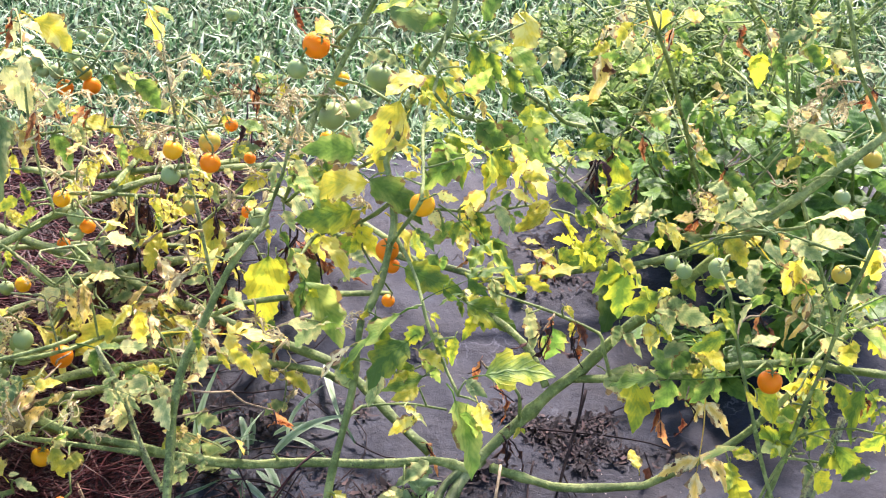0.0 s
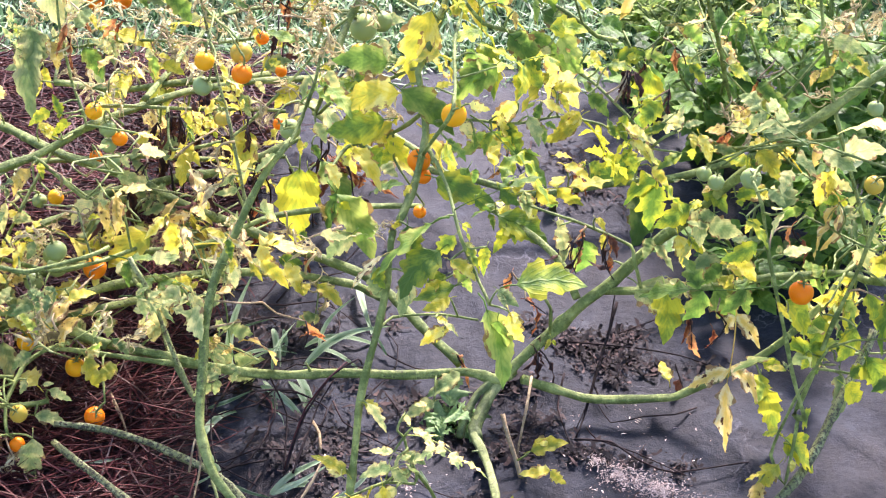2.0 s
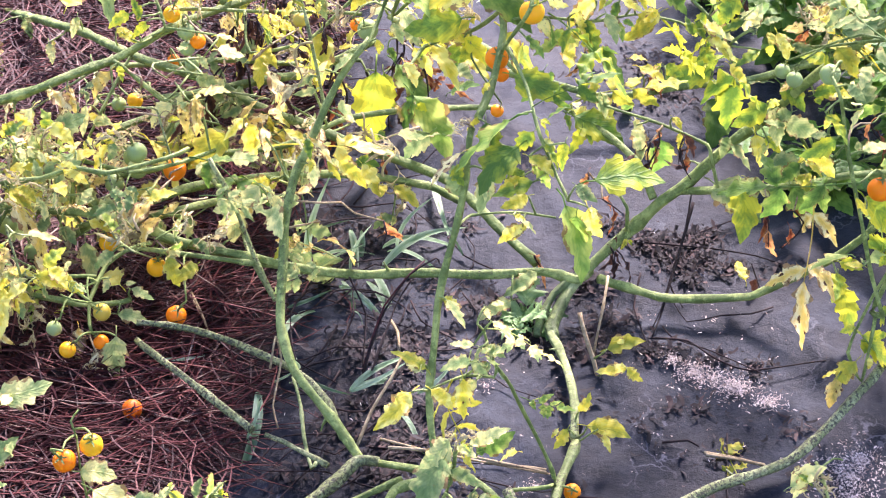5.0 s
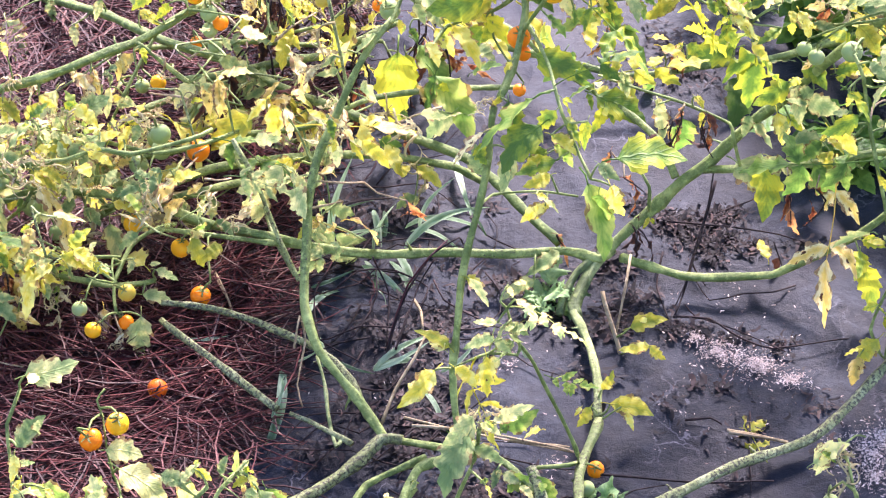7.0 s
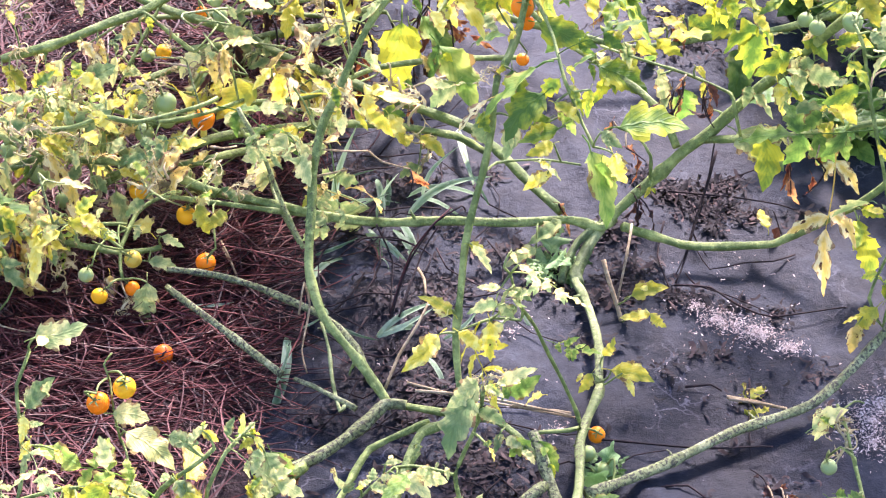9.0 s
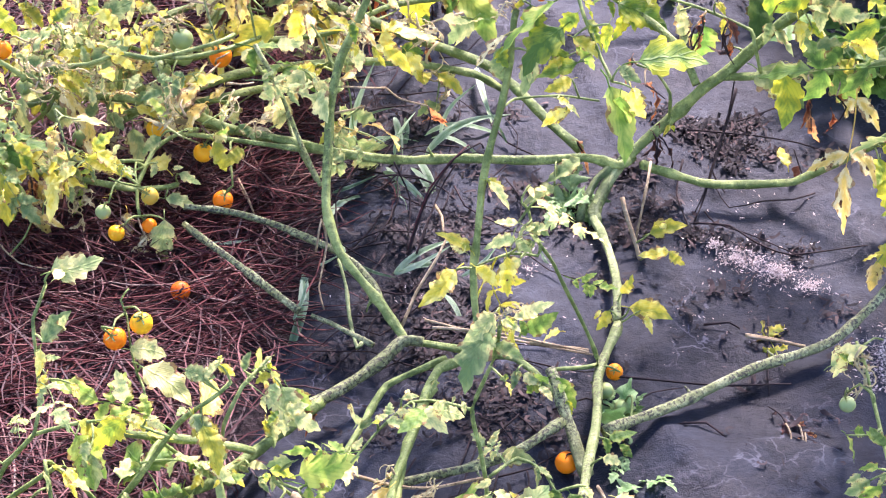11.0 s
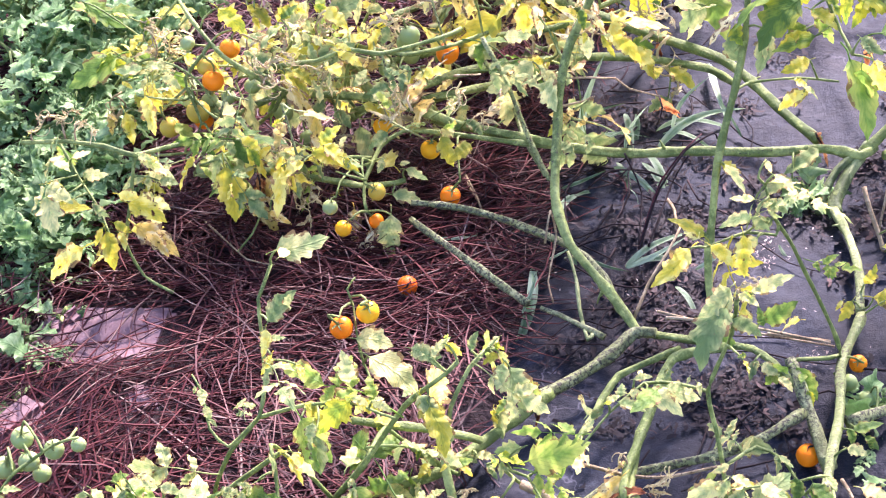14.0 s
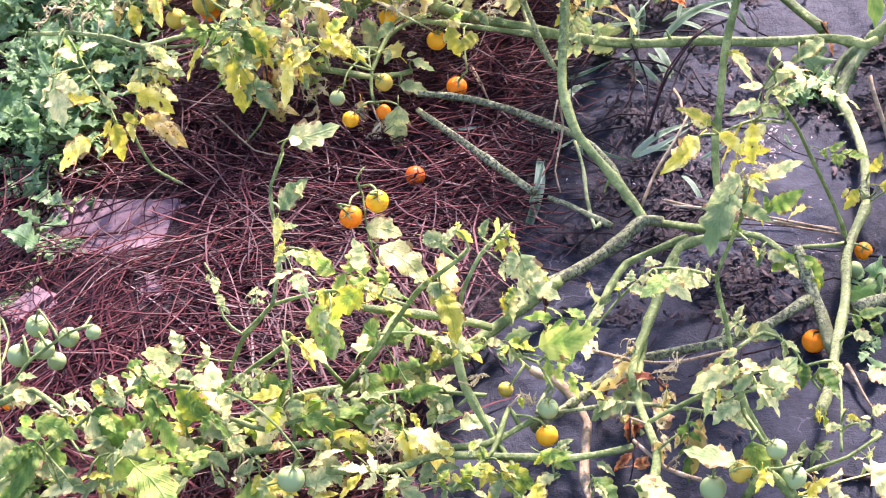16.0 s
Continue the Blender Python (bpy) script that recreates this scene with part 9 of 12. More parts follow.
placed_leaf(plant_b, (-0.017, 1.983, 0.458), (0.016, 1.956, 0.436), 'w')
placed_leaf(plant_b, (0.083, 2.025, 0.450), (0.110, 2.021, 0.437), 'w')
placed_leaf(plant_r, (0.547, 1.933, 0.493), (0.570, 1.934, 0.514), 'w')
placed_leaf(plant_r, (0.514, 2.234, 0.205), (0.549, 2.208, 0.203), 'w')
placed_leaf(plant_r, (0.674, 2.179, 0.353), (0.701, 2.188, 0.382), 'w')
placed_leaf(plant_c, (-0.112, 2.359, 0.195), (-0.080, 2.364, 0.202), 'p')
placed_leaf(plant_b, (-0.012, 2.045, 0.343), (0.023, 2.038, 0.340), 'p')
placed_leaf(plant_c, (-0.216, 2.185, 0.227), (-0.212, 2.159, 0.187), 'd')
placed_leaf(plant_c, (-0.224, 2.181, 0.225), (-0.222, 2.170, 0.193), 'd')
placed_leaf(plant_c, (-0.195, 2.197, 0.237), (-0.190, 2.184, 0.206), 'd')
placed_leaf(plant_c, (-0.157, 2.159, 0.209), (-0.154, 2.126, 0.169), 'd')
placed_leaf(plant_c, (-0.186, 2.119, 0.156), (-0.190, 2.105, 0.129), 'd')
placed_leaf(plant_c, (-0.251, 2.259, 0.126), (-0.251, 2.243, 0.100), 'd')
placed_leaf(plant_c, (-0.124, 2.176, 0.225), (-0.120, 2.157, 0.202), 'd')
placed_leaf(plant_c, (-0.101, 2.013, 0.261), (-0.099, 1.994, 0.245), 'd')
placed_leaf(plant_c, (-0.281, 2.136, 0.135), (-0.284, 2.123, 0.116), 'd')
placed_leaf(plant_b, (0.326, 1.894, 0.465), (0.324, 1.882, 0.446), 'd')
placed_leaf(plant_r, (0.365, 2.031, 0.399), (0.367, 2.025, 0.379), 'd')
placed_leaf(plant_r, (0.499, 1.991, 0.401), (0.504, 1.984, 0.381), 'd')
placed_leaf(plant_c, (-0.656, 2.462, 0.022), (-0.629, 2.384, 0.012), 'p')
placed_leaf(plant_c, (-0.566, 2.083, 0.224), (-0.559, 2.074, 0.212), 'y')
placed_leaf(plant_c, (-0.593, 2.470, 0.046), (-0.584, 2.463, 0.021), 'p')
placed_leaf(plant_c, (-0.532, 2.351, 0.081), (-0.527, 2.331, 0.065), 'p')
placed_leaf(plant_c, (-0.471, 2.067, 0.188), (-0.448, 2.041, 0.164), 's')
placed_leaf(plant_c, (-0.453, 2.070, 0.184), (-0.445, 2.057, 0.162), 's')
placed_leaf(plant_c, (-0.526, 2.174, 0.088), (-0.560, 2.145, 0.056), 'p')
placed_leaf(plant_c, (-0.567, 2.049, 0.155), (-0.547, 2.033, 0.139), 'y')
placed_leaf(plant_f, (-0.465, 1.984, 0.190), (-0.435, 1.979, 0.170), 'y')
placed_leaf(plant_f, (-0.484, 1.982, 0.178), (-0.482, 1.970, 0.150), 'p')
placed_leaf(plant_f, (-0.511, 1.960, 0.185), (-0.534, 1.945, 0.179), 'p')
placed_leaf(plant_c, (-0.435, 2.091, 0.148), (-0.442, 2.068, 0.123), 'p')
placed_leaf(plant_c, (-0.427, 2.078, 0.130), (-0.405, 2.078, 0.130), 'p')
placed_leaf(plant_c, (-0.390, 1.973, 0.167), (-0.411, 1.962, 0.143), 'y')
placed_leaf(plant_f, (-0.434, 1.945, 0.170), (-0.469, 1.921, 0.159), 'p')
placed_leaf(plant_c, (-0.436, 1.913, 0.173), (-0.410, 1.914, 0.153), 'y')
placed_leaf(plant_c, (-0.354, 2.067, 0.110), (-0.303, 2.055, 0.057), 'y')
placed_leaf(plant_f, (-0.420, 1.976, 0.108), (-0.398, 1.979, 0.115), 's')
placed_leaf(plant_c, (-0.366, 1.935, 0.131), (-0.355, 1.929, 0.111), 'p')
placed_leaf(plant_c, (-0.501, 1.894, 0.155), (-0.474, 1.882, 0.134), 'y')
placed_leaf(plant_a, (-0.412, 1.907, 0.099), (-0.380, 1.902, 0.090), 'y')
placed_leaf(plant_c, (-0.339, 1.905, 0.121), (-0.372, 1.892, 0.095), 'w')
placed_leaf(plant_c, (-0.350, 1.831, 0.168), (-0.347, 1.811, 0.144), 'w')
placed_leaf(plant_a, (-0.302, 1.865, 0.094), (-0.309, 1.848, 0.076), 'p')
placed_leaf(plant_a, (-0.279, 1.880, 0.092), (-0.262, 1.867, 0.082), 'p')
placed_leaf(plant_c, (-0.290, 1.859, 0.135), (-0.297, 1.849, 0.122), 'p')
placed_leaf(plant_f, (-0.327, 1.917, 0.091), (-0.322, 1.906, 0.078), 'p')
placed_leaf(plant_c, (-0.191, 1.855, 0.191), (-0.214, 1.837, 0.179), 'p')
placed_leaf(plant_c, (-0.186, 1.947, 0.133), (-0.215, 1.942, 0.123), 'y')
placed_leaf(plant_c, (-0.221, 1.898, 0.136), (-0.250, 1.894, 0.128), 'p')
placed_leaf(plant_c, (-0.229, 1.830, 0.155), (-0.248, 1.807, 0.145), 'w')
placed_leaf(plant_c, (-0.243, 2.015, 0.155), (-0.288, 1.990, 0.131), 'y')
placed_leaf(plant_c, (-0.219, 1.980, 0.204), (-0.240, 1.962, 0.191), 'y')
placed_leaf(plant_c, (-0.212, 1.977, 0.198), (-0.200, 1.962, 0.161), 'y')
placed_leaf(plant_b, (-0.193, 1.958, 0.207), (-0.187, 1.941, 0.176), 's')
placed_leaf(plant_c, (-0.214, 2.116, 0.139), (-0.247, 2.087, 0.118), 's')
placed_leaf(plant_c, (-0.295, 2.008, 0.211), (-0.290, 1.985, 0.188), 's')
placed_leaf(plant_c, (-0.282, 2.016, 0.210), (-0.271, 1.989, 0.186), 's')
placed_leaf(plant_c, (-0.308, 2.059, 0.143), (-0.311, 2.048, 0.114), 'd')
placed_leaf(plant_c, (-0.322, 2.083, 0.157), (-0.345, 2.063, 0.144), 'p')
placed_leaf(plant_c, (-0.258, 2.152, 0.142), (-0.281, 2.149, 0.142), 'p')
placed_leaf(plant_c, (-0.248, 2.294, 0.081), (-0.259, 2.286, 0.073), 'y')
placed_leaf(plant_c, (-0.253, 2.251, 0.154), (-0.281, 2.245, 0.147), 'y')
placed_leaf(plant_c, (-0.247, 2.002, 0.290), (-0.219, 2.004, 0.288), 'p')
placed_leaf(plant_c, (-0.198, 2.112, 0.249), (-0.190, 2.107, 0.235), 'b')
placed_leaf(plant_c, (-0.225, 2.181, 0.225), (-0.226, 2.147, 0.194), 'd')
placed_leaf(plant_c, (-0.209, 2.373, 0.099), (-0.210, 2.356, 0.062), 'd')
placed_leaf(plant_c, (-0.268, 2.002, 0.280), (-0.259, 1.994, 0.271), 'p')
placed_leaf(plant_c, (-0.379, 2.095, 0.257), (-0.362, 2.093, 0.250), 'y')
placed_leaf(plant_c, (-0.346, 2.096, 0.273), (-0.361, 2.082, 0.261), 'b')
placed_leaf(plant_c, (-0.484, 2.339, 0.131), (-0.488, 2.322, 0.113), 'p')
placed_leaf(plant_c, (-0.400, 2.097, 0.197), (-0.422, 2.079, 0.178), 's')
placed_leaf(plant_f, (-0.513, 1.845, 0.088), (-0.542, 1.831, 0.086), 'p')
placed_leaf(plant_f, (-0.525, 1.803, 0.122), (-0.531, 1.794, 0.115), 'y')
placed_leaf(plant_f, (-0.469, 1.741, 0.200), (-0.482, 1.731, 0.191), 'p')
placed_leaf(plant_f, (-0.436, 1.914, 0.087), (-0.454, 1.882, 0.072), 'w')
placed_leaf(plant_f, (-0.448, 1.903, 0.092), (-0.430, 1.891, 0.079), 'p')
placed_leaf(plant_f, (-0.371, 1.836, 0.106), (-0.390, 1.822, 0.097), 'p')
placed_leaf(plant_f, (-0.516, 1.912, 0.168), (-0.544, 1.903, 0.154), 'p')
placed_leaf(plant_f, (-0.534, 1.976, 0.144), (-0.555, 1.973, 0.142), 'y')
placed_leaf(plant_f, (-0.584, 2.081, 0.101), (-0.563, 2.089, 0.105), 'p')
placed_leaf(plant_c, (-0.409, 1.992, 0.163), (-0.379, 1.991, 0.172), 'w')
placed_leaf(plant_f, (-0.460, 1.974, 0.188), (-0.475, 1.955, 0.159), 'w')
placed_leaf(plant_f, (-0.512, 1.866, 0.189), (-0.485, 1.874, 0.195), 'w')
placed_leaf(plant_c, (-0.379, 2.064, 0.121), (-0.357, 2.077, 0.135), 'w')
placed_leaf(plant_c, (-0.399, 2.060, 0.133), (-0.363, 2.060, 0.119), 'w')
placed_leaf(plant_c, (-0.331, 2.051, 0.143), (-0.316, 2.070, 0.166), 'w')
placed_leaf(plant_f, (-0.519, 1.850, 0.167), (-0.486, 1.858, 0.169), 'w')
placed_leaf(plant_c, (-0.474, 1.900, 0.156), (-0.442, 1.917, 0.156), 'w')
placed_leaf(plant_c, (-0.298, 2.078, 0.125), (-0.320, 2.062, 0.113), 'w')
placed_leaf(plant_c, (-0.563, 2.062, 0.173), (-0.527, 2.068, 0.177), 'w')
placed_leaf(plant_f, (-0.506, 1.946, 0.182), (-0.456, 1.947, 0.186), 'p', COMPOUND)
placed_leaf(plant_f, (-0.536, 1.941, 0.160), (-0.494, 1.929, 0.143), 'p', COMPOUND)
placed_leaf(plant_f, (-0.440, 1.903, 0.153), (-0.475, 1.890, 0.137), 'p', COMPOUND)
placed_leaf(plant_c, (-0.329, 1.865, 0.180), (-0.367, 1.837, 0.176), 'p', COMPOUND)
placed_leaf(plant_f, (-0.418, 1.886, 0.139), (-0.405, 1.902, 0.153), 'p')
placed_leaf(plant_f, (-0.461, 1.908, 0.106), (-0.474, 1.893, 0.094), 'p')
placed_leaf(plant_c, (-0.177, 2.192, 0.219), (-0.188, 2.173, 0.200), 'b')
placed_leaf(plant_c, (-0.166, 2.196, 0.216), (-0.155, 2.190, 0.200), 'b')
placed_leaf(plant_b, (-0.076, 1.899, 0.350), (-0.099, 1.895, 0.334), 'p')
placed_leaf(plant_b, (-0.123, 1.932, 0.278), (-0.146, 1.924, 0.279), 'p')
placed_leaf(plant_b, (-0.129, 1.937, 0.295), (-0.143, 1.930, 0.287), 'p')
placed_leaf(plant_c, (-0.059, 2.195, 0.134), (-0.063, 2.144, 0.061), 'b')
placed_leaf(plant_c, (-0.051, 2.305, 0.060), (-0.042, 2.279, 0.024), 'b')
placed_leaf(plant_c, (-0.033, 2.270, 0.097), (0.007, 2.231, 0.056), 'g')
placed_leaf(plant_c, (-0.008, 2.065, 0.181), (0.034, 2.010, 0.137), 'g')
placed_leaf(plant_c, (0.006, 2.063, 0.169), (0.014, 2.042, 0.139), 'b')
placed_leaf(plant_c, (-0.008, 2.204, 0.166), (0.014, 2.191, 0.134), 'y')
placed_leaf(plant_b, (0.013, 1.890, 0.367), (0.045, 1.858, 0.345), 'y')
placed_leaf(plant_b, (-0.016, 1.847, 0.372), (-0.003, 1.830, 0.356), 'y')
placed_leaf(plant_b, (0.033, 1.900, 0.391), (0.069, 1.891, 0.366), 'y')
placed_leaf(plant_b, (0.052, 1.890, 0.378), (0.078, 1.879, 0.354), 'b')
placed_leaf(plant_b, (-0.049, 1.902, 0.368), (-0.043, 1.895, 0.356), 'y')
placed_leaf(plant_c, (-0.021, 2.317, 0.123), (-0.001, 2.299, 0.111), 'p')
placed_leaf(plant_c, (-0.043, 2.224, 0.154), (-0.032, 2.217, 0.140), 'g')
placed_leaf(plant_b, (0.077, 1.758, 0.403), (0.068, 1.753, 0.387), 'y')
placed_leaf(plant_b, (0.108, 1.715, 0.427), (0.087, 1.707, 0.410), 'g')
placed_leaf(plant_a, (0.174, 2.274, 0.084), (0.149, 2.244, 0.061), 'g')
placed_leaf(plant_b, (0.098, 1.679, 0.408), (0.039, 1.669, 0.371), 'g')
placed_leaf(plant_b, (0.073, 1.713, 0.381), (0.076, 1.686, 0.355), 'b')
placed_leaf(plant_b, (0.046, 1.701, 0.349), (0.012, 1.690, 0.330), 's')
placed_leaf(plant_c, (0.013, 1.918, 0.224), (-0.016, 1.910, 0.197), 'p')
placed_leaf(plant_c, (-0.026, 2.055, 0.170), (-0.019, 2.044, 0.151), 's')
placed_leaf(plant_c, (-0.097, 1.903, 0.194), (-0.070, 1.879, 0.177), 'y')
placed_leaf(plant_c, (-0.075, 2.045, 0.088), (-0.049, 2.023, 0.068), 'y')
placed_leaf(plant_c, (-0.108, 1.902, 0.195), (-0.091, 1.904, 0.189), 'p')
placed_leaf(plant_c, (-0.033, 2.033, 0.060), (-0.005, 2.012, 0.047), 'y')
placed_leaf(plant_c, (-0.035, 2.009, 0.031), (-0.057, 2.000, 0.019), 'p')
placed_leaf(plant_c, (-0.043, 1.859, 0.136), (-0.046, 1.835, 0.111), 'r')
placed_leaf(plant_c, (-0.177, 2.093, 0.109), (-0.136, 2.062, 0.085), 's')
placed_leaf(plant_b, (-0.126, 1.846, 0.267), (-0.104, 1.834, 0.247), 's')
placed_leaf(plant_c, (-0.194, 2.103, 0.107), (-0.166, 2.074, 0.086), 'y')
placed_leaf(plant_c, (-0.195, 2.122, 0.114), (-0.174, 2.111, 0.106), 'y')
placed_leaf(plant_b, (-0.127, 1.829, 0.243), (-0.123, 1.813, 0.226), 'p')
placed_leaf(plant_c, (-0.173, 1.842, 0.188), (-0.163, 1.820, 0.171), 'p')
placed_leaf(plant_b, (0.076, 1.689, 0.331), (0.064, 1.660, 0.310), 'p')
placed_leaf(plant_b, (0.121, 1.627, 0.365), (0.083, 1.623, 0.356), 'b')
placed_leaf(plant_b, (0.107, 1.634, 0.366), (0.086, 1.630, 0.355), 'y')
placed_leaf(plant_b, (0.121, 1.642, 0.379), (0.137, 1.631, 0.357), 'g')
placed_leaf(plant_b, (0.116, 1.646, 0.384), (0.139, 1.630, 0.377), 'y')
placed_leaf(plant_b, (0.133, 1.653, 0.396), (0.148, 1.638, 0.381), 'b')
placed_leaf(plant_b, (0.154, 1.651, 0.398), (0.148, 1.635, 0.380), 'b')
placed_leaf(plant_b, (0.121, 1.660, 0.406), (0.104, 1.649, 0.389), 'b')
placed_leaf(plant_b, (0.128, 1.672, 0.412), (0.140, 1.660, 0.399), 'b')
placed_leaf(plant_a, (0.194, 2.042, 0.182), (0.166, 2.043, 0.168), 'g')
placed_leaf(plant_a, (0.187, 2.036, 0.173), (0.194, 2.024, 0.160), 'g')
placed_leaf(plant_b, (0.124, 1.746, 0.258), (0.098, 1.734, 0.255), 'y')
placed_leaf(plant_b, (0.118, 1.728, 0.227), (0.092, 1.723, 0.215), 'y')
placed_leaf(plant_b, (0.109, 1.740, 0.234), (0.131, 1.726, 0.229), 'p')
placed_leaf(plant_b, (0.153, 1.605, 0.351), (0.174, 1.564, 0.297), 'g')
placed_leaf(plant_b, (0.167, 1.824, 0.426), (0.132, 1.815, 0.410), 'g')
placed_leaf(plant_b, (0.131, 1.824, 0.441), (0.150, 1.818, 0.423), 'p')
placed_leaf(plant_b, (0.119, 1.770, 0.449), (0.135, 1.762, 0.436), 'g')
placed_leaf(plant_c, (-0.054, 1.845, 0.272), (-0.027, 1.828, 0.259), 'w')
placed_leaf(plant_c, (-0.074, 2.036, 0.162), (-0.045, 2.021, 0.141), 'w')
placed_leaf(plant_c, (-0.035, 2.062, 0.089), (-0.061, 2.050, 0.084), 'r')
placed_leaf(plant_c, (0.145, 1.896, 0.053), (0.156, 1.886, 0.038), 'r')
placed_leaf(plant_b, (0.049, 1.714, 0.380), (0.030, 1.710, 0.376), 'w')
placed_leaf(plant_c, (-0.039, 2.055, 0.081), (-0.042, 2.009, 0.045), 'w')
placed_leaf(plant_a, (0.055, 2.286, 0.105), (0.094, 2.264, 0.091), 'y')
placed_leaf(plant_b, (0.059, 1.900, 0.395), (0.032, 1.887, 0.380), 'y')
placed_leaf(plant_b, (0.183, 1.842, 0.426), (0.195, 1.817, 0.404), 'b')
placed_leaf(plant_b, (0.177, 1.835, 0.423), (0.171, 1.825, 0.403), 'y')
placed_leaf(plant_b, (0.199, 1.828, 0.405), (0.234, 1.811, 0.382), 'g')
placed_leaf(plant_b, (0.223, 1.862, 0.417), (0.229, 1.846, 0.405), 'g')
placed_leaf(plant_b, (0.267, 1.878, 0.407), (0.236, 1.875, 0.391), 'y')
placed_leaf(plant_b, (0.186, 1.821, 0.402), (0.175, 1.806, 0.389), 'r')
placed_leaf(plant_a, (0.309, 2.278, 0.088), (0.343, 2.257, 0.084), 'y')
placed_leaf(plant_a, (0.337, 2.281, 0.088), (0.326, 2.272, 0.071), 's')
placed_leaf(plant_a, (0.322, 2.272, 0.075), (0.309, 2.250, 0.052), 'r')
placed_leaf(plant_a, (0.330, 2.271, 0.071), (0.334, 2.263, 0.053), 'r')
placed_leaf(plant_a, (0.346, 2.283, 0.087), (0.369, 2.273, 0.079), 'b')
placed_leaf(plant_a, (0.415, 2.292, 0.076), (0.355, 2.282, 0.063), 'b')
placed_leaf(plant_b, (0.327, 1.860, 0.395), (0.309, 1.858, 0.382), 'b')
placed_leaf(plant_b, (0.330, 1.842, 0.410), (0.347, 1.820, 0.398), 'y')
placed_leaf(plant_b, (0.321, 1.856, 0.387), (0.334, 1.844, 0.368), 'b')
placed_leaf(plant_b, (0.312, 1.859, 0.418), (0.321, 1.845, 0.409), 'b')
placed_leaf(plant_a, (0.422, 2.270, 0.043), (0.411, 2.209, 0.012), 'g')
placed_leaf(plant_a, (0.424, 2.279, 0.056), (0.453, 2.262, 0.019), 'b')
placed_leaf(plant_b, (0.349, 1.821, 0.386), (0.368, 1.811, 0.374), 'y')
placed_leaf(plant_b, (0.382, 1.824, 0.403), (0.357, 1.816, 0.393), 'b')
placed_leaf(plant_a, (0.438, 1.950, 0.242), (0.440, 1.920, 0.217), 'p')
placed_leaf(plant_a, (0.453, 1.935, 0.244), (0.431, 1.938, 0.230), 'p')
placed_leaf(plant_a, (0.439, 1.956, 0.272), (0.466, 1.938, 0.250), 'b')
placed_leaf(plant_a, (0.449, 1.942, 0.285), (0.437, 1.940, 0.273), 's')
placed_leaf(plant_a, (0.425, 1.954, 0.244), (0.389, 1.937, 0.228), 'b')
placed_leaf(plant_a, (0.267, 1.950, 0.214), (0.272, 1.929, 0.182), 'p')
placed_leaf(plant_a, (0.293, 1.930, 0.219), (0.282, 1.905, 0.190), 'r')
placed_leaf(plant_a, (0.283, 1.924, 0.207), (0.285, 1.895, 0.181), 'd')
placed_leaf(plant_a, (0.309, 1.937, 0.235), (0.319, 1.927, 0.227), 'y')
placed_leaf(plant_a, (0.318, 1.924, 0.221), (0.316, 1.914, 0.205), 'y')
placed_leaf(plant_a, (0.324, 1.922, 0.220), (0.330, 1.883, 0.181), 'd')
placed_leaf(plant_a, (0.323, 1.919, 0.218), (0.326, 1.889, 0.185), 'r')
placed_leaf(plant_a, (0.394, 1.891, 0.162), (0.394, 1.846, 0.127), 'b')
placed_leaf(plant_a, (0.414, 1.944, 0.205), (0.421, 1.927, 0.174), 'y')
placed_leaf(plant_a, (0.384, 1.947, 0.190), (0.412, 1.932, 0.175), 'p')
placed_leaf(plant_a, (0.430, 1.933, 0.200), (0.414, 1.928, 0.182), 'p')
placed_leaf(plant_r, (0.448, 1.690, 0.376), (0.416, 1.683, 0.360), 'b')
placed_leaf(plant_r, (0.422, 1.697, 0.354), (0.446, 1.683, 0.333), 'y')
placed_leaf(plant_a, (0.457, 1.872, 0.213), (0.431, 1.863, 0.195), 'g')
placed_leaf(plant_a, (0.449, 1.864, 0.185), (0.475, 1.838, 0.158), 'g')
placed_leaf(plant_a, (0.473, 1.855, 0.196), (0.486, 1.835, 0.173), 'g')
placed_leaf(plant_a, (0.424, 1.890, 0.196), (0.464, 1.889, 0.201), 'p')
placed_leaf(plant_a, (0.494, 1.930, 0.340), (0.513, 1.906, 0.319), 'y')
placed_leaf(plant_a, (0.489, 1.929, 0.328), (0.494, 1.910, 0.313), 'b')
placed_leaf(plant_r, (0.436, 1.997, 0.318), (0.445, 1.972, 0.301), 'y')
placed_leaf(plant_r, (0.453, 1.987, 0.308), (0.478, 1.971, 0.306), 'p')
placed_leaf(plant_r, (0.465, 1.988, 0.323), (0.477, 1.985, 0.333), 'r')
placed_leaf(plant_a, (0.485, 1.935, 0.317), (0.460, 1.949, 0.320), 'b')
placed_leaf(plant_r, (0.470, 1.684, 0.420), (0.454, 1.676, 0.404), 'p')
placed_leaf(plant_r, (0.478, 1.681, 0.304), (0.486, 1.670, 0.289), 'y')
placed_leaf(plant_a, (0.422, 1.872, 0.163), (0.421, 1.817, 0.128), 'r')
placed_leaf(plant_a, (0.431, 1.867, 0.167), (0.421, 1.850, 0.145), 'r')
placed_leaf(plant_a, (0.451, 1.842, 0.164), (0.443, 1.825, 0.125), 'r')
placed_leaf(plant_b, (0.177, 1.602, 0.350), (0.188, 1.585, 0.329), 'y')
placed_leaf(plant_a, (0.225, 1.891, 0.145), (0.249, 1.877, 0.134), 'r')
placed_leaf(plant_a, (0.208, 1.912, 0.171), (0.192, 1.902, 0.158), 'r')
placed_leaf(plant_b, (0.165, 1.617, 0.368), (0.182, 1.603, 0.363), 'p')
placed_leaf(plant_a, (0.259, 1.887, 0.087), (0.252, 1.878, 0.080), 'y')
placed_leaf(plant_a, (0.239, 1.883, 0.076), (0.241, 1.860, 0.059), 'd')
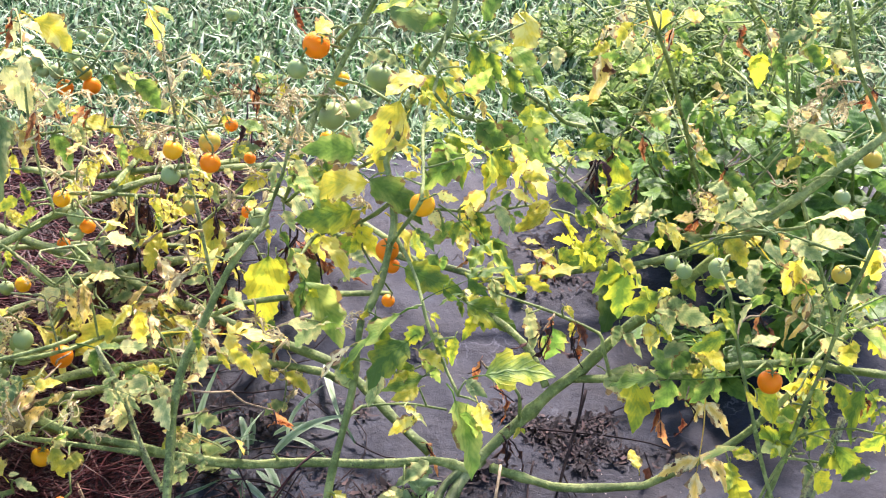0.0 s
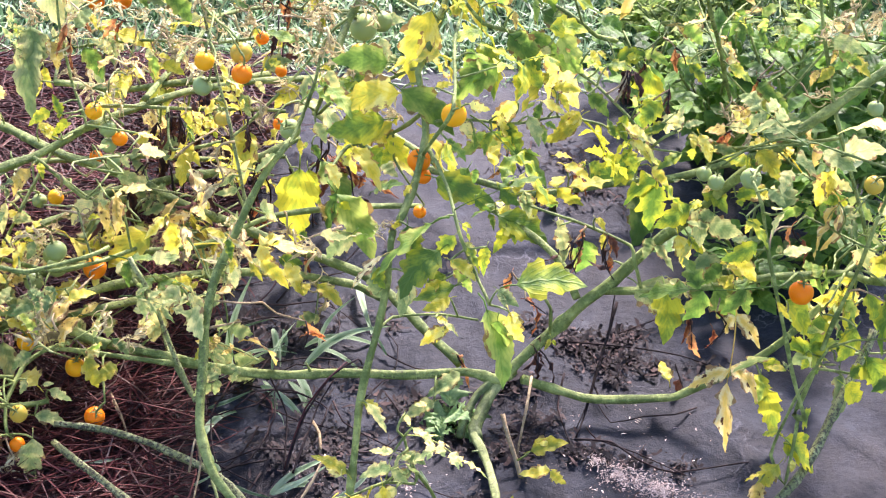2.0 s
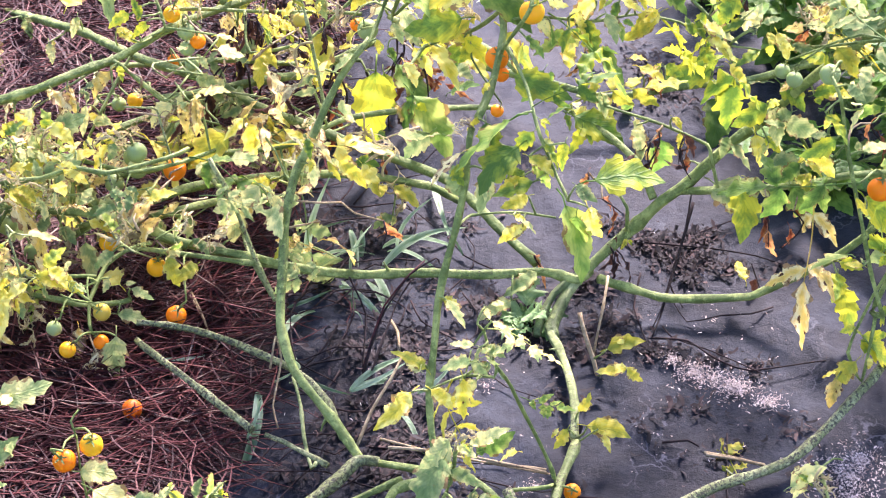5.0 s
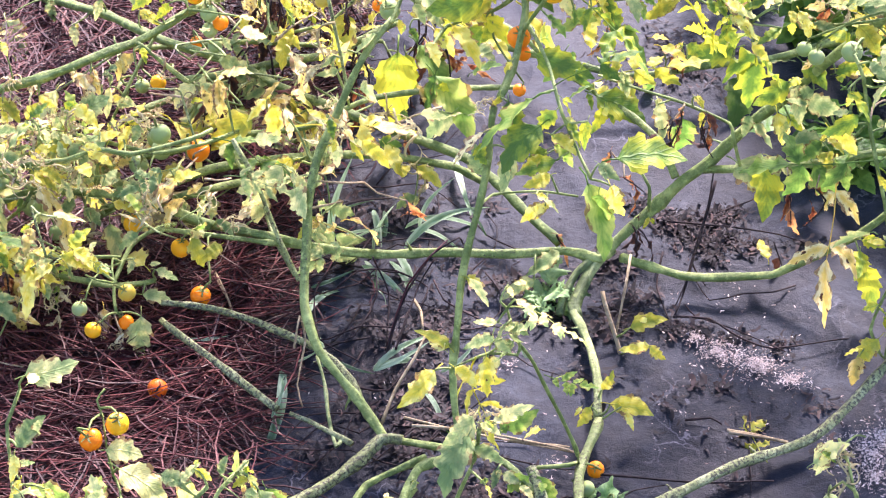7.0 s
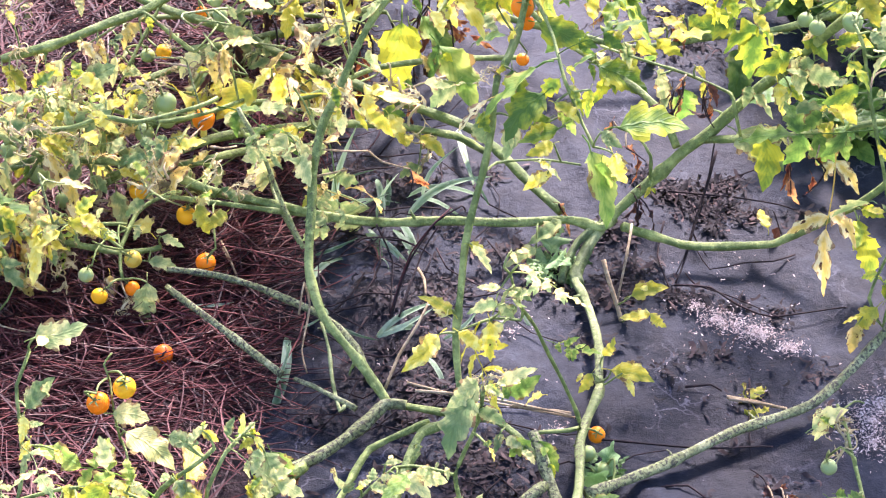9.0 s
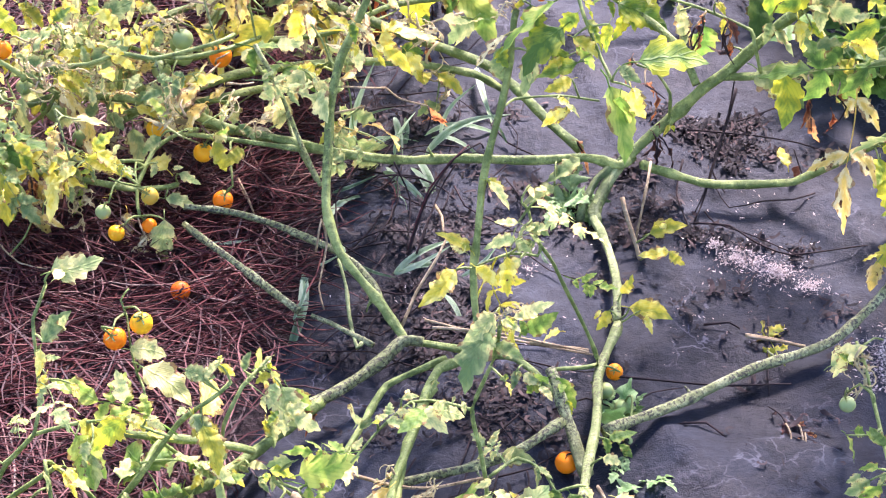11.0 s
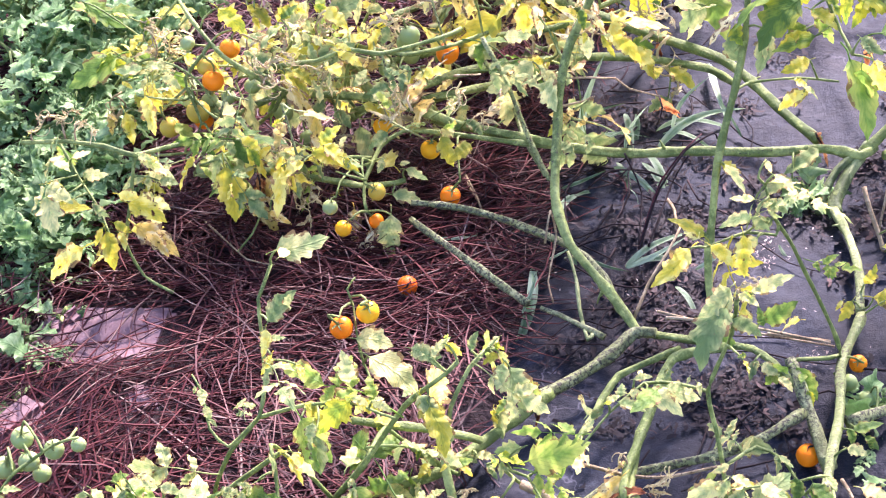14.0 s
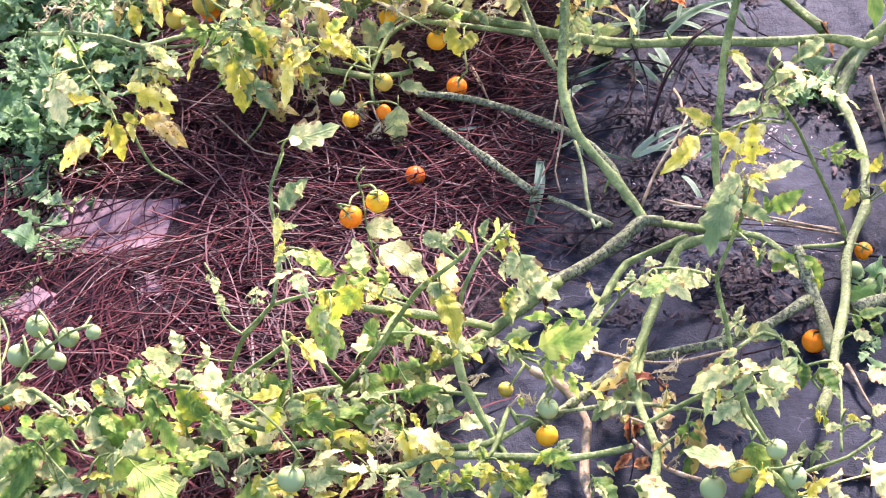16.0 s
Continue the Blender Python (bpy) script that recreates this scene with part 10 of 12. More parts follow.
placed_leaf(plant_a, (0.246, 1.881, 0.074), (0.259, 1.864, 0.060), 'd')
placed_leaf(plant_a, (0.229, 2.034, 0.208), (0.236, 2.015, 0.187), 'p')
placed_leaf(plant_a, (0.198, 2.038, 0.176), (0.224, 2.034, 0.166), 'y')
placed_leaf(plant_a, (0.198, 2.030, 0.173), (0.250, 1.997, 0.161), 'b')
placed_leaf(plant_a, (0.208, 2.014, 0.166), (0.200, 1.993, 0.146), 'b')
placed_leaf(plant_r, (0.494, 1.664, 0.222), (0.477, 1.667, 0.225), 'y')
placed_leaf(plant_r, (0.453, 1.699, 0.439), (0.468, 1.685, 0.434), 'p')
placed_leaf(plant_a, (0.447, 1.935, 0.232), (0.479, 1.916, 0.228), 'p')
placed_leaf(plant_r, (0.431, 1.688, 0.411), (0.453, 1.665, 0.398), 'b')
placed_leaf(plant_a, (0.463, 2.275, 0.063), (0.493, 2.273, 0.073), 'p')
placed_leaf(plant_a, (0.474, 1.924, 0.276), (0.498, 1.915, 0.290), 'b')
placed_leaf(plant_f, (-0.457, 1.745, 0.129), (-0.487, 1.737, 0.119), 'y')
placed_leaf(plant_f, (-0.486, 1.764, 0.105), (-0.495, 1.732, 0.079), 'y')
placed_leaf(plant_f, (-0.513, 1.805, 0.063), (-0.527, 1.790, 0.039), 's')
placed_leaf(plant_f, (-0.445, 1.747, 0.143), (-0.400, 1.745, 0.120), 'y')
placed_leaf(plant_f, (-0.431, 1.747, 0.152), (-0.409, 1.740, 0.133), 'y')
placed_leaf(plant_g, (-0.522, 1.750, 0.050), (-0.496, 1.746, 0.039), 's')
placed_leaf(plant_f, (-0.475, 1.804, 0.063), (-0.479, 1.787, 0.033), 'w')
placed_leaf(plant_f, (-0.479, 1.764, 0.087), (-0.471, 1.750, 0.077), 'p')
placed_leaf(plant_f, (-0.531, 1.808, 0.060), (-0.528, 1.792, 0.037), 'r')
placed_leaf(plant_f, (-0.351, 1.815, 0.065), (-0.327, 1.811, 0.061), 'p')
placed_leaf(plant_f, (-0.367, 1.793, 0.043), (-0.335, 1.794, 0.033), 'p')
placed_leaf(plant_a, (-0.362, 1.746, 0.049), (-0.362, 1.718, 0.012), 'p')
placed_leaf(plant_g, (-0.401, 1.363, 0.304), (-0.361, 1.370, 0.315), 'p')
placed_leaf(plant_g, (-0.408, 1.317, 0.253), (-0.386, 1.332, 0.274), 'p')
placed_leaf(plant_g, (-0.410, 1.311, 0.249), (-0.411, 1.291, 0.239), 'y')
placed_leaf(plant_g, (-0.408, 1.308, 0.240), (-0.395, 1.310, 0.242), 'p')
placed_leaf(plant_g, (-0.350, 1.468, 0.071), (-0.303, 1.439, 0.057), 'p')
placed_leaf(plant_g, (-0.249, 1.284, 0.237), (-0.235, 1.296, 0.250), 'p')
placed_leaf(plant_g, (-0.235, 1.291, 0.249), (-0.222, 1.288, 0.237), 'y')
placed_leaf(plant_g, (-0.267, 1.288, 0.245), (-0.243, 1.284, 0.241), 'p')
placed_leaf(plant_g, (-0.214, 1.306, 0.226), (-0.208, 1.315, 0.239), 'p')
placed_leaf(plant_g, (-0.187, 1.306, 0.222), (-0.200, 1.299, 0.218), 'y')
placed_leaf(plant_g, (-0.187, 1.318, 0.233), (-0.197, 1.310, 0.230), 'p')
placed_leaf(plant_g, (-0.187, 1.308, 0.224), (-0.180, 1.299, 0.211), 'y')
placed_leaf(plant_g, (-0.407, 1.302, 0.224), (-0.415, 1.290, 0.213), 'y')
placed_leaf(plant_g, (-0.383, 1.299, 0.215), (-0.375, 1.292, 0.209), 'y')
placed_leaf(plant_a, (-0.378, 1.819, 0.078), (-0.383, 1.807, 0.069), 'p')
placed_leaf(plant_f, (-0.385, 1.799, 0.054), (-0.390, 1.788, 0.040), 'p')
placed_leaf(plant_a, (-0.385, 1.730, 0.036), (-0.396, 1.719, 0.019), 'w')
placed_leaf(plant_f, (-0.519, 1.792, 0.100), (-0.493, 1.799, 0.098), 'p')
placed_leaf(plant_f, (-0.536, 1.795, 0.080), (-0.523, 1.801, 0.084), 'p')
placed_leaf(plant_f, (-0.533, 1.778, 0.058), (-0.538, 1.765, 0.033), 's')
placed_leaf(plant_b, (0.030, 1.625, 0.207), (0.053, 1.605, 0.199), 'p')
placed_leaf(plant_a, (0.115, 1.838, 0.027), (0.081, 1.822, 0.023), 'p')
placed_leaf(plant_b, (0.067, 1.473, 0.323), (0.070, 1.467, 0.314), 'p')
placed_leaf(plant_b, (0.074, 1.464, 0.312), (0.094, 1.454, 0.306), 'p')
placed_leaf(plant_a, (0.147, 1.865, 0.051), (0.111, 1.843, 0.042), 'p')
placed_leaf(plant_b, (0.056, 1.449, 0.294), (0.036, 1.451, 0.297), 'p')
placed_leaf(plant_b, (0.064, 1.451, 0.288), (0.085, 1.450, 0.279), 'p')
placed_leaf(plant_b, (0.053, 1.452, 0.270), (0.026, 1.450, 0.268), 'p')
placed_leaf(plant_b, (0.073, 1.450, 0.268), (0.059, 1.443, 0.263), 'p')
placed_leaf(plant_b, (0.008, 1.586, 0.139), (-0.017, 1.592, 0.161), 'y')
placed_leaf(plant_b, (-0.007, 1.423, 0.254), (-0.038, 1.393, 0.242), 'y')
placed_leaf(plant_b, (0.013, 1.425, 0.256), (0.033, 1.417, 0.241), 'y')
placed_leaf(plant_b, (0.045, 1.441, 0.256), (0.050, 1.417, 0.233), 'y')
placed_leaf(plant_b, (0.059, 1.446, 0.249), (0.039, 1.440, 0.234), 'p')
placed_leaf(plant_b, (0.025, 1.287, 0.296), (0.001, 1.247, 0.278), 'p')
placed_leaf(plant_b, (0.011, 1.531, 0.058), (0.036, 1.513, 0.049), 'g')
placed_leaf(plant_b, (0.052, 1.291, 0.311), (0.078, 1.292, 0.327), 'p')
placed_leaf(plant_b, (0.036, 1.289, 0.309), (0.052, 1.282, 0.305), 'p')
placed_leaf(plant_b, (0.071, 1.539, 0.059), (0.099, 1.541, 0.078), 'g')
placed_leaf(plant_b, (0.031, 1.284, 0.284), (0.052, 1.271, 0.279), 'p')
placed_leaf(plant_b, (0.060, 1.482, 0.054), (0.054, 1.468, 0.043), 'p')
placed_leaf(plant_b, (0.041, 1.272, 0.245), (0.047, 1.263, 0.239), 'y')
placed_leaf(plant_b, (0.066, 1.474, 0.054), (0.084, 1.465, 0.054), 'p')
placed_leaf(plant_b, (0.084, 1.459, 0.051), (0.096, 1.446, 0.047), 'p')
placed_leaf(plant_b, (0.030, 1.539, 0.059), (0.036, 1.558, 0.071), 'w')
placed_leaf(plant_b, (0.036, 1.293, 0.312), (0.052, 1.295, 0.321), 'w')
placed_leaf(plant_a, (0.169, 1.590, 0.044), (0.156, 1.577, 0.030), 'y')
placed_leaf(plant_a, (0.191, 1.591, 0.048), (0.232, 1.579, 0.047), 'y')
placed_leaf(plant_a, (0.204, 1.586, 0.048), (0.216, 1.569, 0.034), 'y')
placed_leaf(plant_a, (0.227, 1.743, 0.030), (0.261, 1.739, 0.047), 'y')
placed_leaf(plant_a, (0.248, 1.710, 0.030), (0.217, 1.708, 0.030), 'y')
placed_leaf(plant_a, (0.184, 1.621, 0.042), (0.197, 1.626, 0.057), 'y')
placed_leaf(plant_a, (0.514, 1.815, 0.071), (0.526, 1.779, 0.034), 'b')
placed_leaf(plant_r, (0.499, 1.666, 0.131), (0.484, 1.669, 0.124), 'b')
placed_leaf(plant_r, (0.504, 1.658, 0.086), (0.482, 1.644, 0.063), 'y')
placed_leaf(plant_r, (0.482, 1.648, 0.068), (0.479, 1.631, 0.040), 's')
placed_leaf(plant_a, (0.514, 1.832, 0.093), (0.535, 1.819, 0.094), 'b')
placed_leaf(plant_h, (0.395, 1.447, 0.096), (0.422, 1.447, 0.121), 'p')
placed_leaf(plant_h, (0.424, 1.448, 0.112), (0.428, 1.417, 0.084), 'w')
placed_leaf(plant_h, (0.412, 1.454, 0.114), (0.400, 1.436, 0.095), 'p')
placed_leaf(plant_f, (-0.773, 1.993, 0.204), (-0.727, 1.995, 0.180), 'g')
placed_leaf(plant_f, (-0.731, 1.972, 0.203), (-0.696, 1.978, 0.203), 'g')
placed_leaf(plant_f, (-0.738, 1.975, 0.133), (-0.791, 1.947, 0.118), 'g')
placed_leaf(plant_f, (-0.667, 1.889, 0.154), (-0.662, 1.874, 0.124), 'y')
placed_leaf(plant_f, (-0.678, 1.904, 0.140), (-0.682, 1.894, 0.118), 'y')
placed_leaf(plant_f, (-0.675, 1.869, 0.143), (-0.669, 1.841, 0.112), 'y')
placed_leaf(plant_f, (-0.697, 1.900, 0.122), (-0.690, 1.890, 0.108), 'y')
placed_leaf(plant_f, (-0.720, 1.909, 0.090), (-0.709, 1.897, 0.056), 'y')
placed_leaf(plant_f, (-0.736, 1.966, 0.100), (-0.725, 1.962, 0.093), 'y')
placed_leaf(plant_f, (-0.740, 1.913, 0.088), (-0.735, 1.897, 0.073), 's')
placed_leaf(plant_f, (-0.733, 1.927, 0.104), (-0.742, 1.899, 0.080), 'w')
placed_leaf(plant_f, (-0.685, 1.919, 0.152), (-0.655, 1.920, 0.155), 'p')
placed_leaf(plant_f, (-0.654, 1.885, 0.161), (-0.635, 1.884, 0.145), 'p')
placed_leaf(plant_f, (-0.654, 1.989, 0.122), (-0.634, 1.988, 0.105), 'y')
placed_leaf(plant_f, (-0.632, 1.969, 0.135), (-0.611, 1.962, 0.122), 'b')
placed_leaf(plant_f, (-0.586, 1.950, 0.217), (-0.553, 1.932, 0.195), 'b')
placed_leaf(plant_c, (-0.577, 2.052, 0.158), (-0.551, 2.039, 0.144), 'y')
placed_leaf(plant_f, (-0.508, 1.945, 0.202), (-0.493, 1.953, 0.217), 'b')
placed_leaf(plant_f, (-0.514, 1.951, 0.194), (-0.502, 1.957, 0.211), 'y')
placed_leaf(plant_c, (-0.521, 2.054, 0.160), (-0.503, 2.050, 0.149), 'y')
placed_leaf(plant_f, (-0.505, 2.013, 0.147), (-0.481, 2.011, 0.134), 'y')
placed_leaf(plant_f, (-0.489, 1.971, 0.164), (-0.482, 1.957, 0.148), 'p')
placed_leaf(plant_f, (-0.457, 1.948, 0.161), (-0.483, 1.933, 0.164), 'y')
placed_leaf(plant_f, (-0.542, 1.939, 0.161), (-0.525, 1.951, 0.170), 'y')
placed_leaf(plant_f, (-0.540, 1.904, 0.176), (-0.519, 1.893, 0.166), 'p')
placed_leaf(plant_c, (-0.506, 1.894, 0.156), (-0.474, 1.881, 0.140), 'y')
placed_leaf(plant_c, (-0.492, 1.898, 0.158), (-0.471, 1.890, 0.146), 'y')
placed_leaf(plant_f, (-0.682, 1.960, 0.176), (-0.647, 1.968, 0.178), 'w')
placed_leaf(plant_f, (-0.688, 1.966, 0.189), (-0.666, 1.947, 0.167), 'w')
placed_leaf(plant_f, (-0.664, 2.011, 0.134), (-0.691, 1.990, 0.123), 'w')
placed_leaf(plant_f, (-0.551, 1.929, 0.184), (-0.515, 1.938, 0.194), 'w')
placed_leaf(plant_f, (-0.524, 1.865, 0.193), (-0.505, 1.860, 0.171), 'w')
placed_leaf(plant_a, (-0.573, 1.894, 0.094), (-0.553, 1.890, 0.079), 'p')
placed_leaf(plant_f, (-0.580, 1.800, 0.114), (-0.567, 1.806, 0.113), 'p')
placed_leaf(plant_f, (-0.527, 1.745, 0.165), (-0.508, 1.741, 0.152), 'y')
placed_leaf(plant_f, (-0.524, 1.801, 0.116), (-0.497, 1.806, 0.117), 'p')
placed_leaf(plant_f, (-0.528, 1.765, 0.138), (-0.516, 1.758, 0.118), 'b')
placed_leaf(plant_f, (-0.565, 1.798, 0.120), (-0.578, 1.790, 0.113), 'y')
placed_leaf(plant_f, (-0.611, 1.770, 0.124), (-0.599, 1.770, 0.111), 'y')
placed_leaf(plant_f, (-0.599, 1.759, 0.119), (-0.616, 1.743, 0.101), 'y')
placed_leaf(plant_f, (-0.553, 1.742, 0.126), (-0.545, 1.713, 0.077), 'y')
placed_leaf(plant_f, (-0.566, 1.767, 0.096), (-0.562, 1.752, 0.081), 'y')
placed_leaf(plant_f, (-0.534, 1.810, 0.063), (-0.529, 1.788, 0.045), 'r')
placed_leaf(plant_f, (-0.489, 1.757, 0.114), (-0.493, 1.716, 0.087), 'y')
placed_leaf(plant_f, (-0.485, 1.764, 0.105), (-0.477, 1.746, 0.089), 'y')
placed_leaf(plant_f, (-0.480, 1.752, 0.122), (-0.463, 1.756, 0.127), 'p')
placed_leaf(plant_f, (-0.476, 1.801, 0.060), (-0.480, 1.785, 0.038), 'w')
placed_leaf(plant_f, (-0.448, 1.755, 0.140), (-0.431, 1.749, 0.132), 'y')
placed_leaf(plant_f, (-0.451, 1.749, 0.133), (-0.441, 1.743, 0.128), 'y')
placed_leaf(plant_f, (-0.529, 1.771, 0.045), (-0.504, 1.763, 0.020), 's')
placed_leaf(plant_f, (-0.543, 1.765, 0.045), (-0.523, 1.767, 0.039), 's')
placed_leaf(plant_f, (-0.509, 1.746, 0.056), (-0.488, 1.737, 0.049), 's')
placed_leaf(plant_f, (-0.667, 1.707, 0.100), (-0.629, 1.695, 0.088), 'y')
placed_leaf(plant_f, (-0.660, 1.697, 0.074), (-0.618, 1.676, 0.051), 's')
placed_leaf(plant_f, (-0.667, 1.694, 0.068), (-0.637, 1.703, 0.073), 'y')
placed_leaf(plant_f, (-0.691, 1.677, 0.081), (-0.681, 1.660, 0.043), 'y')
placed_leaf(plant_f, (-0.696, 1.682, 0.082), (-0.707, 1.672, 0.068), 'y')
placed_leaf(plant_f, (-0.767, 1.712, 0.126), (-0.748, 1.718, 0.122), 'y')
placed_leaf(plant_f, (-0.755, 1.687, 0.103), (-0.718, 1.694, 0.106), 'y')
placed_leaf(plant_f, (-0.751, 1.704, 0.112), (-0.735, 1.705, 0.107), 'b')
placed_leaf(plant_f, (-0.737, 1.744, 0.140), (-0.721, 1.752, 0.147), 'p')
placed_leaf(plant_f, (-0.723, 1.730, 0.125), (-0.700, 1.735, 0.126), 'p')
placed_leaf(plant_f, (-0.708, 1.704, 0.099), (-0.694, 1.696, 0.092), 'p')
placed_leaf(plant_f, (-0.755, 1.729, 0.151), (-0.743, 1.735, 0.151), 'p')
placed_leaf(plant_f, (-0.631, 1.729, 0.116), (-0.613, 1.734, 0.109), 'p')
placed_leaf(plant_f, (-0.646, 1.737, 0.136), (-0.616, 1.742, 0.123), 'p')
placed_leaf(plant_f, (-0.653, 1.741, 0.145), (-0.632, 1.734, 0.137), 'p')
placed_leaf(plant_f, (-0.745, 1.977, 0.141), (-0.766, 1.959, 0.127), 'b')
placed_leaf(plant_f, (-0.776, 1.742, 0.184), (-0.748, 1.752, 0.196), 'w')
placed_leaf(plant_f, (-0.745, 1.760, 0.187), (-0.727, 1.774, 0.193), 'w')
placed_leaf(plant_f, (-0.726, 1.758, 0.180), (-0.706, 1.764, 0.179), 'w')
placed_leaf(plant_g, (-0.535, 1.183, 0.165), (-0.511, 1.194, 0.158), 'p')
placed_leaf(plant_g, (-0.535, 1.181, 0.163), (-0.538, 1.169, 0.149), 'g')
placed_leaf(plant_g, (-0.532, 1.180, 0.161), (-0.541, 1.172, 0.161), 'p')
placed_leaf(plant_g, (-0.527, 1.173, 0.152), (-0.512, 1.144, 0.128), 'g')
placed_leaf(plant_g, (-0.527, 1.169, 0.148), (-0.520, 1.157, 0.126), 'p')
placed_leaf(plant_g, (-0.548, 1.184, 0.171), (-0.535, 1.190, 0.173), 'g')
placed_leaf(plant_g, (-0.574, 1.174, 0.167), (-0.576, 1.160, 0.157), 'p')
placed_leaf(plant_g, (-0.566, 1.176, 0.168), (-0.550, 1.169, 0.156), 'p')
placed_leaf(plant_g, (-0.571, 1.166, 0.159), (-0.562, 1.158, 0.144), 'p')
placed_leaf(plant_b, (-0.513, 1.203, 0.065), (-0.519, 1.239, 0.088), 'g')
placed_leaf(plant_g, (-0.488, 1.206, 0.078), (-0.515, 1.220, 0.103), 'b')
placed_leaf(plant_g, (-0.475, 1.210, 0.078), (-0.486, 1.250, 0.104), 'p')
placed_leaf(plant_g, (-0.463, 1.175, 0.142), (-0.453, 1.189, 0.152), 'g')
placed_leaf(plant_g, (-0.487, 1.184, 0.156), (-0.467, 1.182, 0.155), 'p')
placed_leaf(plant_g, (-0.484, 1.177, 0.148), (-0.470, 1.194, 0.154), 'p')
placed_leaf(plant_g, (-0.503, 1.186, 0.162), (-0.487, 1.184, 0.156), 'p')
placed_leaf(plant_b, (-0.513, 1.201, 0.063), (-0.525, 1.201, 0.075), 'y')
placed_leaf(plant_b, (-0.523, 1.195, 0.061), (-0.509, 1.207, 0.060), 'y')
placed_leaf(plant_g, (-0.450, 1.182, 0.144), (-0.451, 1.171, 0.140), 'p')
placed_leaf(plant_g, (-0.581, 1.147, 0.144), (-0.560, 1.120, 0.110), 'p')
placed_leaf(plant_g, (-0.576, 1.154, 0.148), (-0.557, 1.129, 0.120), 'g')
placed_leaf(plant_g, (-0.613, 1.168, 0.148), (-0.587, 1.171, 0.130), 'p')
placed_leaf(plant_g, (-0.614, 1.129, 0.151), (-0.592, 1.122, 0.140), 'p')
placed_leaf(plant_g, (-0.628, 1.127, 0.157), (-0.596, 1.120, 0.146), 'g')
placed_leaf(plant_g, (-0.627, 1.113, 0.145), (-0.642, 1.067, 0.126), 'g')
placed_leaf(plant_g, (-0.637, 1.106, 0.144), (-0.653, 1.082, 0.140), 'g')
placed_leaf(plant_g, (-0.625, 1.109, 0.141), (-0.631, 1.088, 0.126), 'g')
placed_leaf(plant_g, (-0.671, 1.183, 0.133), (-0.645, 1.188, 0.131), 'p')
placed_leaf(plant_g, (-0.691, 1.202, 0.120), (-0.658, 1.201, 0.113), 'p')
placed_leaf(plant_g, (-0.671, 1.203, 0.135), (-0.655, 1.208, 0.135), 'p')
placed_leaf(plant_g, (-0.563, 1.129, 0.132), (-0.581, 1.116, 0.134), 'p')
placed_leaf(plant_g, (-0.600, 1.151, 0.136), (-0.587, 1.150, 0.121), 'b')
placed_leaf(plant_g, (-0.587, 1.114, 0.129), (-0.583, 1.108, 0.119), 'p')
placed_leaf(plant_g, (-0.628, 1.096, 0.124), (-0.605, 1.099, 0.109), 'p')
placed_leaf(plant_g, (-0.607, 1.090, 0.116), (-0.582, 1.088, 0.102), 'p')
placed_leaf(plant_g, (-0.591, 1.089, 0.109), (-0.615, 1.078, 0.113), 'p')
placed_leaf(plant_g, (-0.577, 1.093, 0.116), (-0.558, 1.096, 0.118), 'y')
placed_leaf(plant_g, (-0.569, 1.087, 0.108), (-0.562, 1.088, 0.103), 'y')
placed_leaf(plant_g, (-0.559, 1.086, 0.105), (-0.544, 1.095, 0.107), 'p')
placed_leaf(plant_g, (-0.528, 1.130, 0.055), (-0.552, 1.115, 0.064), 'p')
placed_leaf(plant_g, (-0.518, 1.140, 0.060), (-0.511, 1.125, 0.051), 'g')
placed_leaf(plant_g, (-0.486, 1.104, 0.102), (-0.505, 1.088, 0.104), 'p')
placed_leaf(plant_g, (-0.563, 1.106, 0.122), (-0.555, 1.105, 0.116), 'p')
placed_leaf(plant_g, (-0.414, 1.230, 0.101), (-0.454, 1.225, 0.098), 'g')
placed_leaf(plant_g, (-0.414, 1.226, 0.098), (-0.440, 1.214, 0.103), 'y')
placed_leaf(plant_g, (-0.414, 1.213, 0.087), (-0.439, 1.187, 0.062), 'p')
placed_leaf(plant_g, (-0.416, 1.206, 0.087), (-0.428, 1.190, 0.080), 'b')
placed_leaf(plant_g, (-0.482, 1.121, 0.115), (-0.467, 1.130, 0.117), 'g')
placed_leaf(plant_g, (-0.482, 1.168, 0.071), (-0.504, 1.160, 0.066), 'p')
placed_leaf(plant_g, (-0.482, 1.168, 0.071), (-0.466, 1.158, 0.057), 'p')
placed_leaf(plant_g, (-0.466, 1.178, 0.076), (-0.445, 1.180, 0.066), 'p')
placed_leaf(plant_g, (-0.433, 1.157, 0.051), (-0.440, 1.142, 0.043), 'y')
placed_leaf(plant_g, (-0.422, 1.179, 0.068), (-0.408, 1.180, 0.071), 's')
placed_leaf(plant_g, (-0.412, 1.180, 0.067), (-0.422, 1.176, 0.067), 'y')
placed_leaf(plant_g, (-0.465, 1.149, 0.050), (-0.454, 1.143, 0.041), 'p')
placed_leaf(plant_g, (-0.455, 1.155, 0.053), (-0.438, 1.159, 0.057), 'p')
placed_leaf(plant_g, (-0.449, 1.164, 0.059), (-0.453, 1.140, 0.045), 'w')
placed_leaf(plant_g, (-0.476, 1.150, 0.054), (-0.468, 1.144, 0.048), 'p')
placed_leaf(plant_b, (-0.502, 1.205, 0.063), (-0.467, 1.207, 0.069), 'p')
placed_leaf(plant_g, (-0.586, 1.151, 0.152), (-0.609, 1.144, 0.162), 'w')
placed_leaf(plant_g, (-0.550, 1.158, 0.144), (-0.560, 1.163, 0.155), 'p')
placed_leaf(plant_g, (-0.472, 1.276, 0.162), (-0.467, 1.273, 0.157), 'p')
placed_leaf(plant_g, (-0.484, 1.302, 0.180), (-0.483, 1.293, 0.168), 'p')
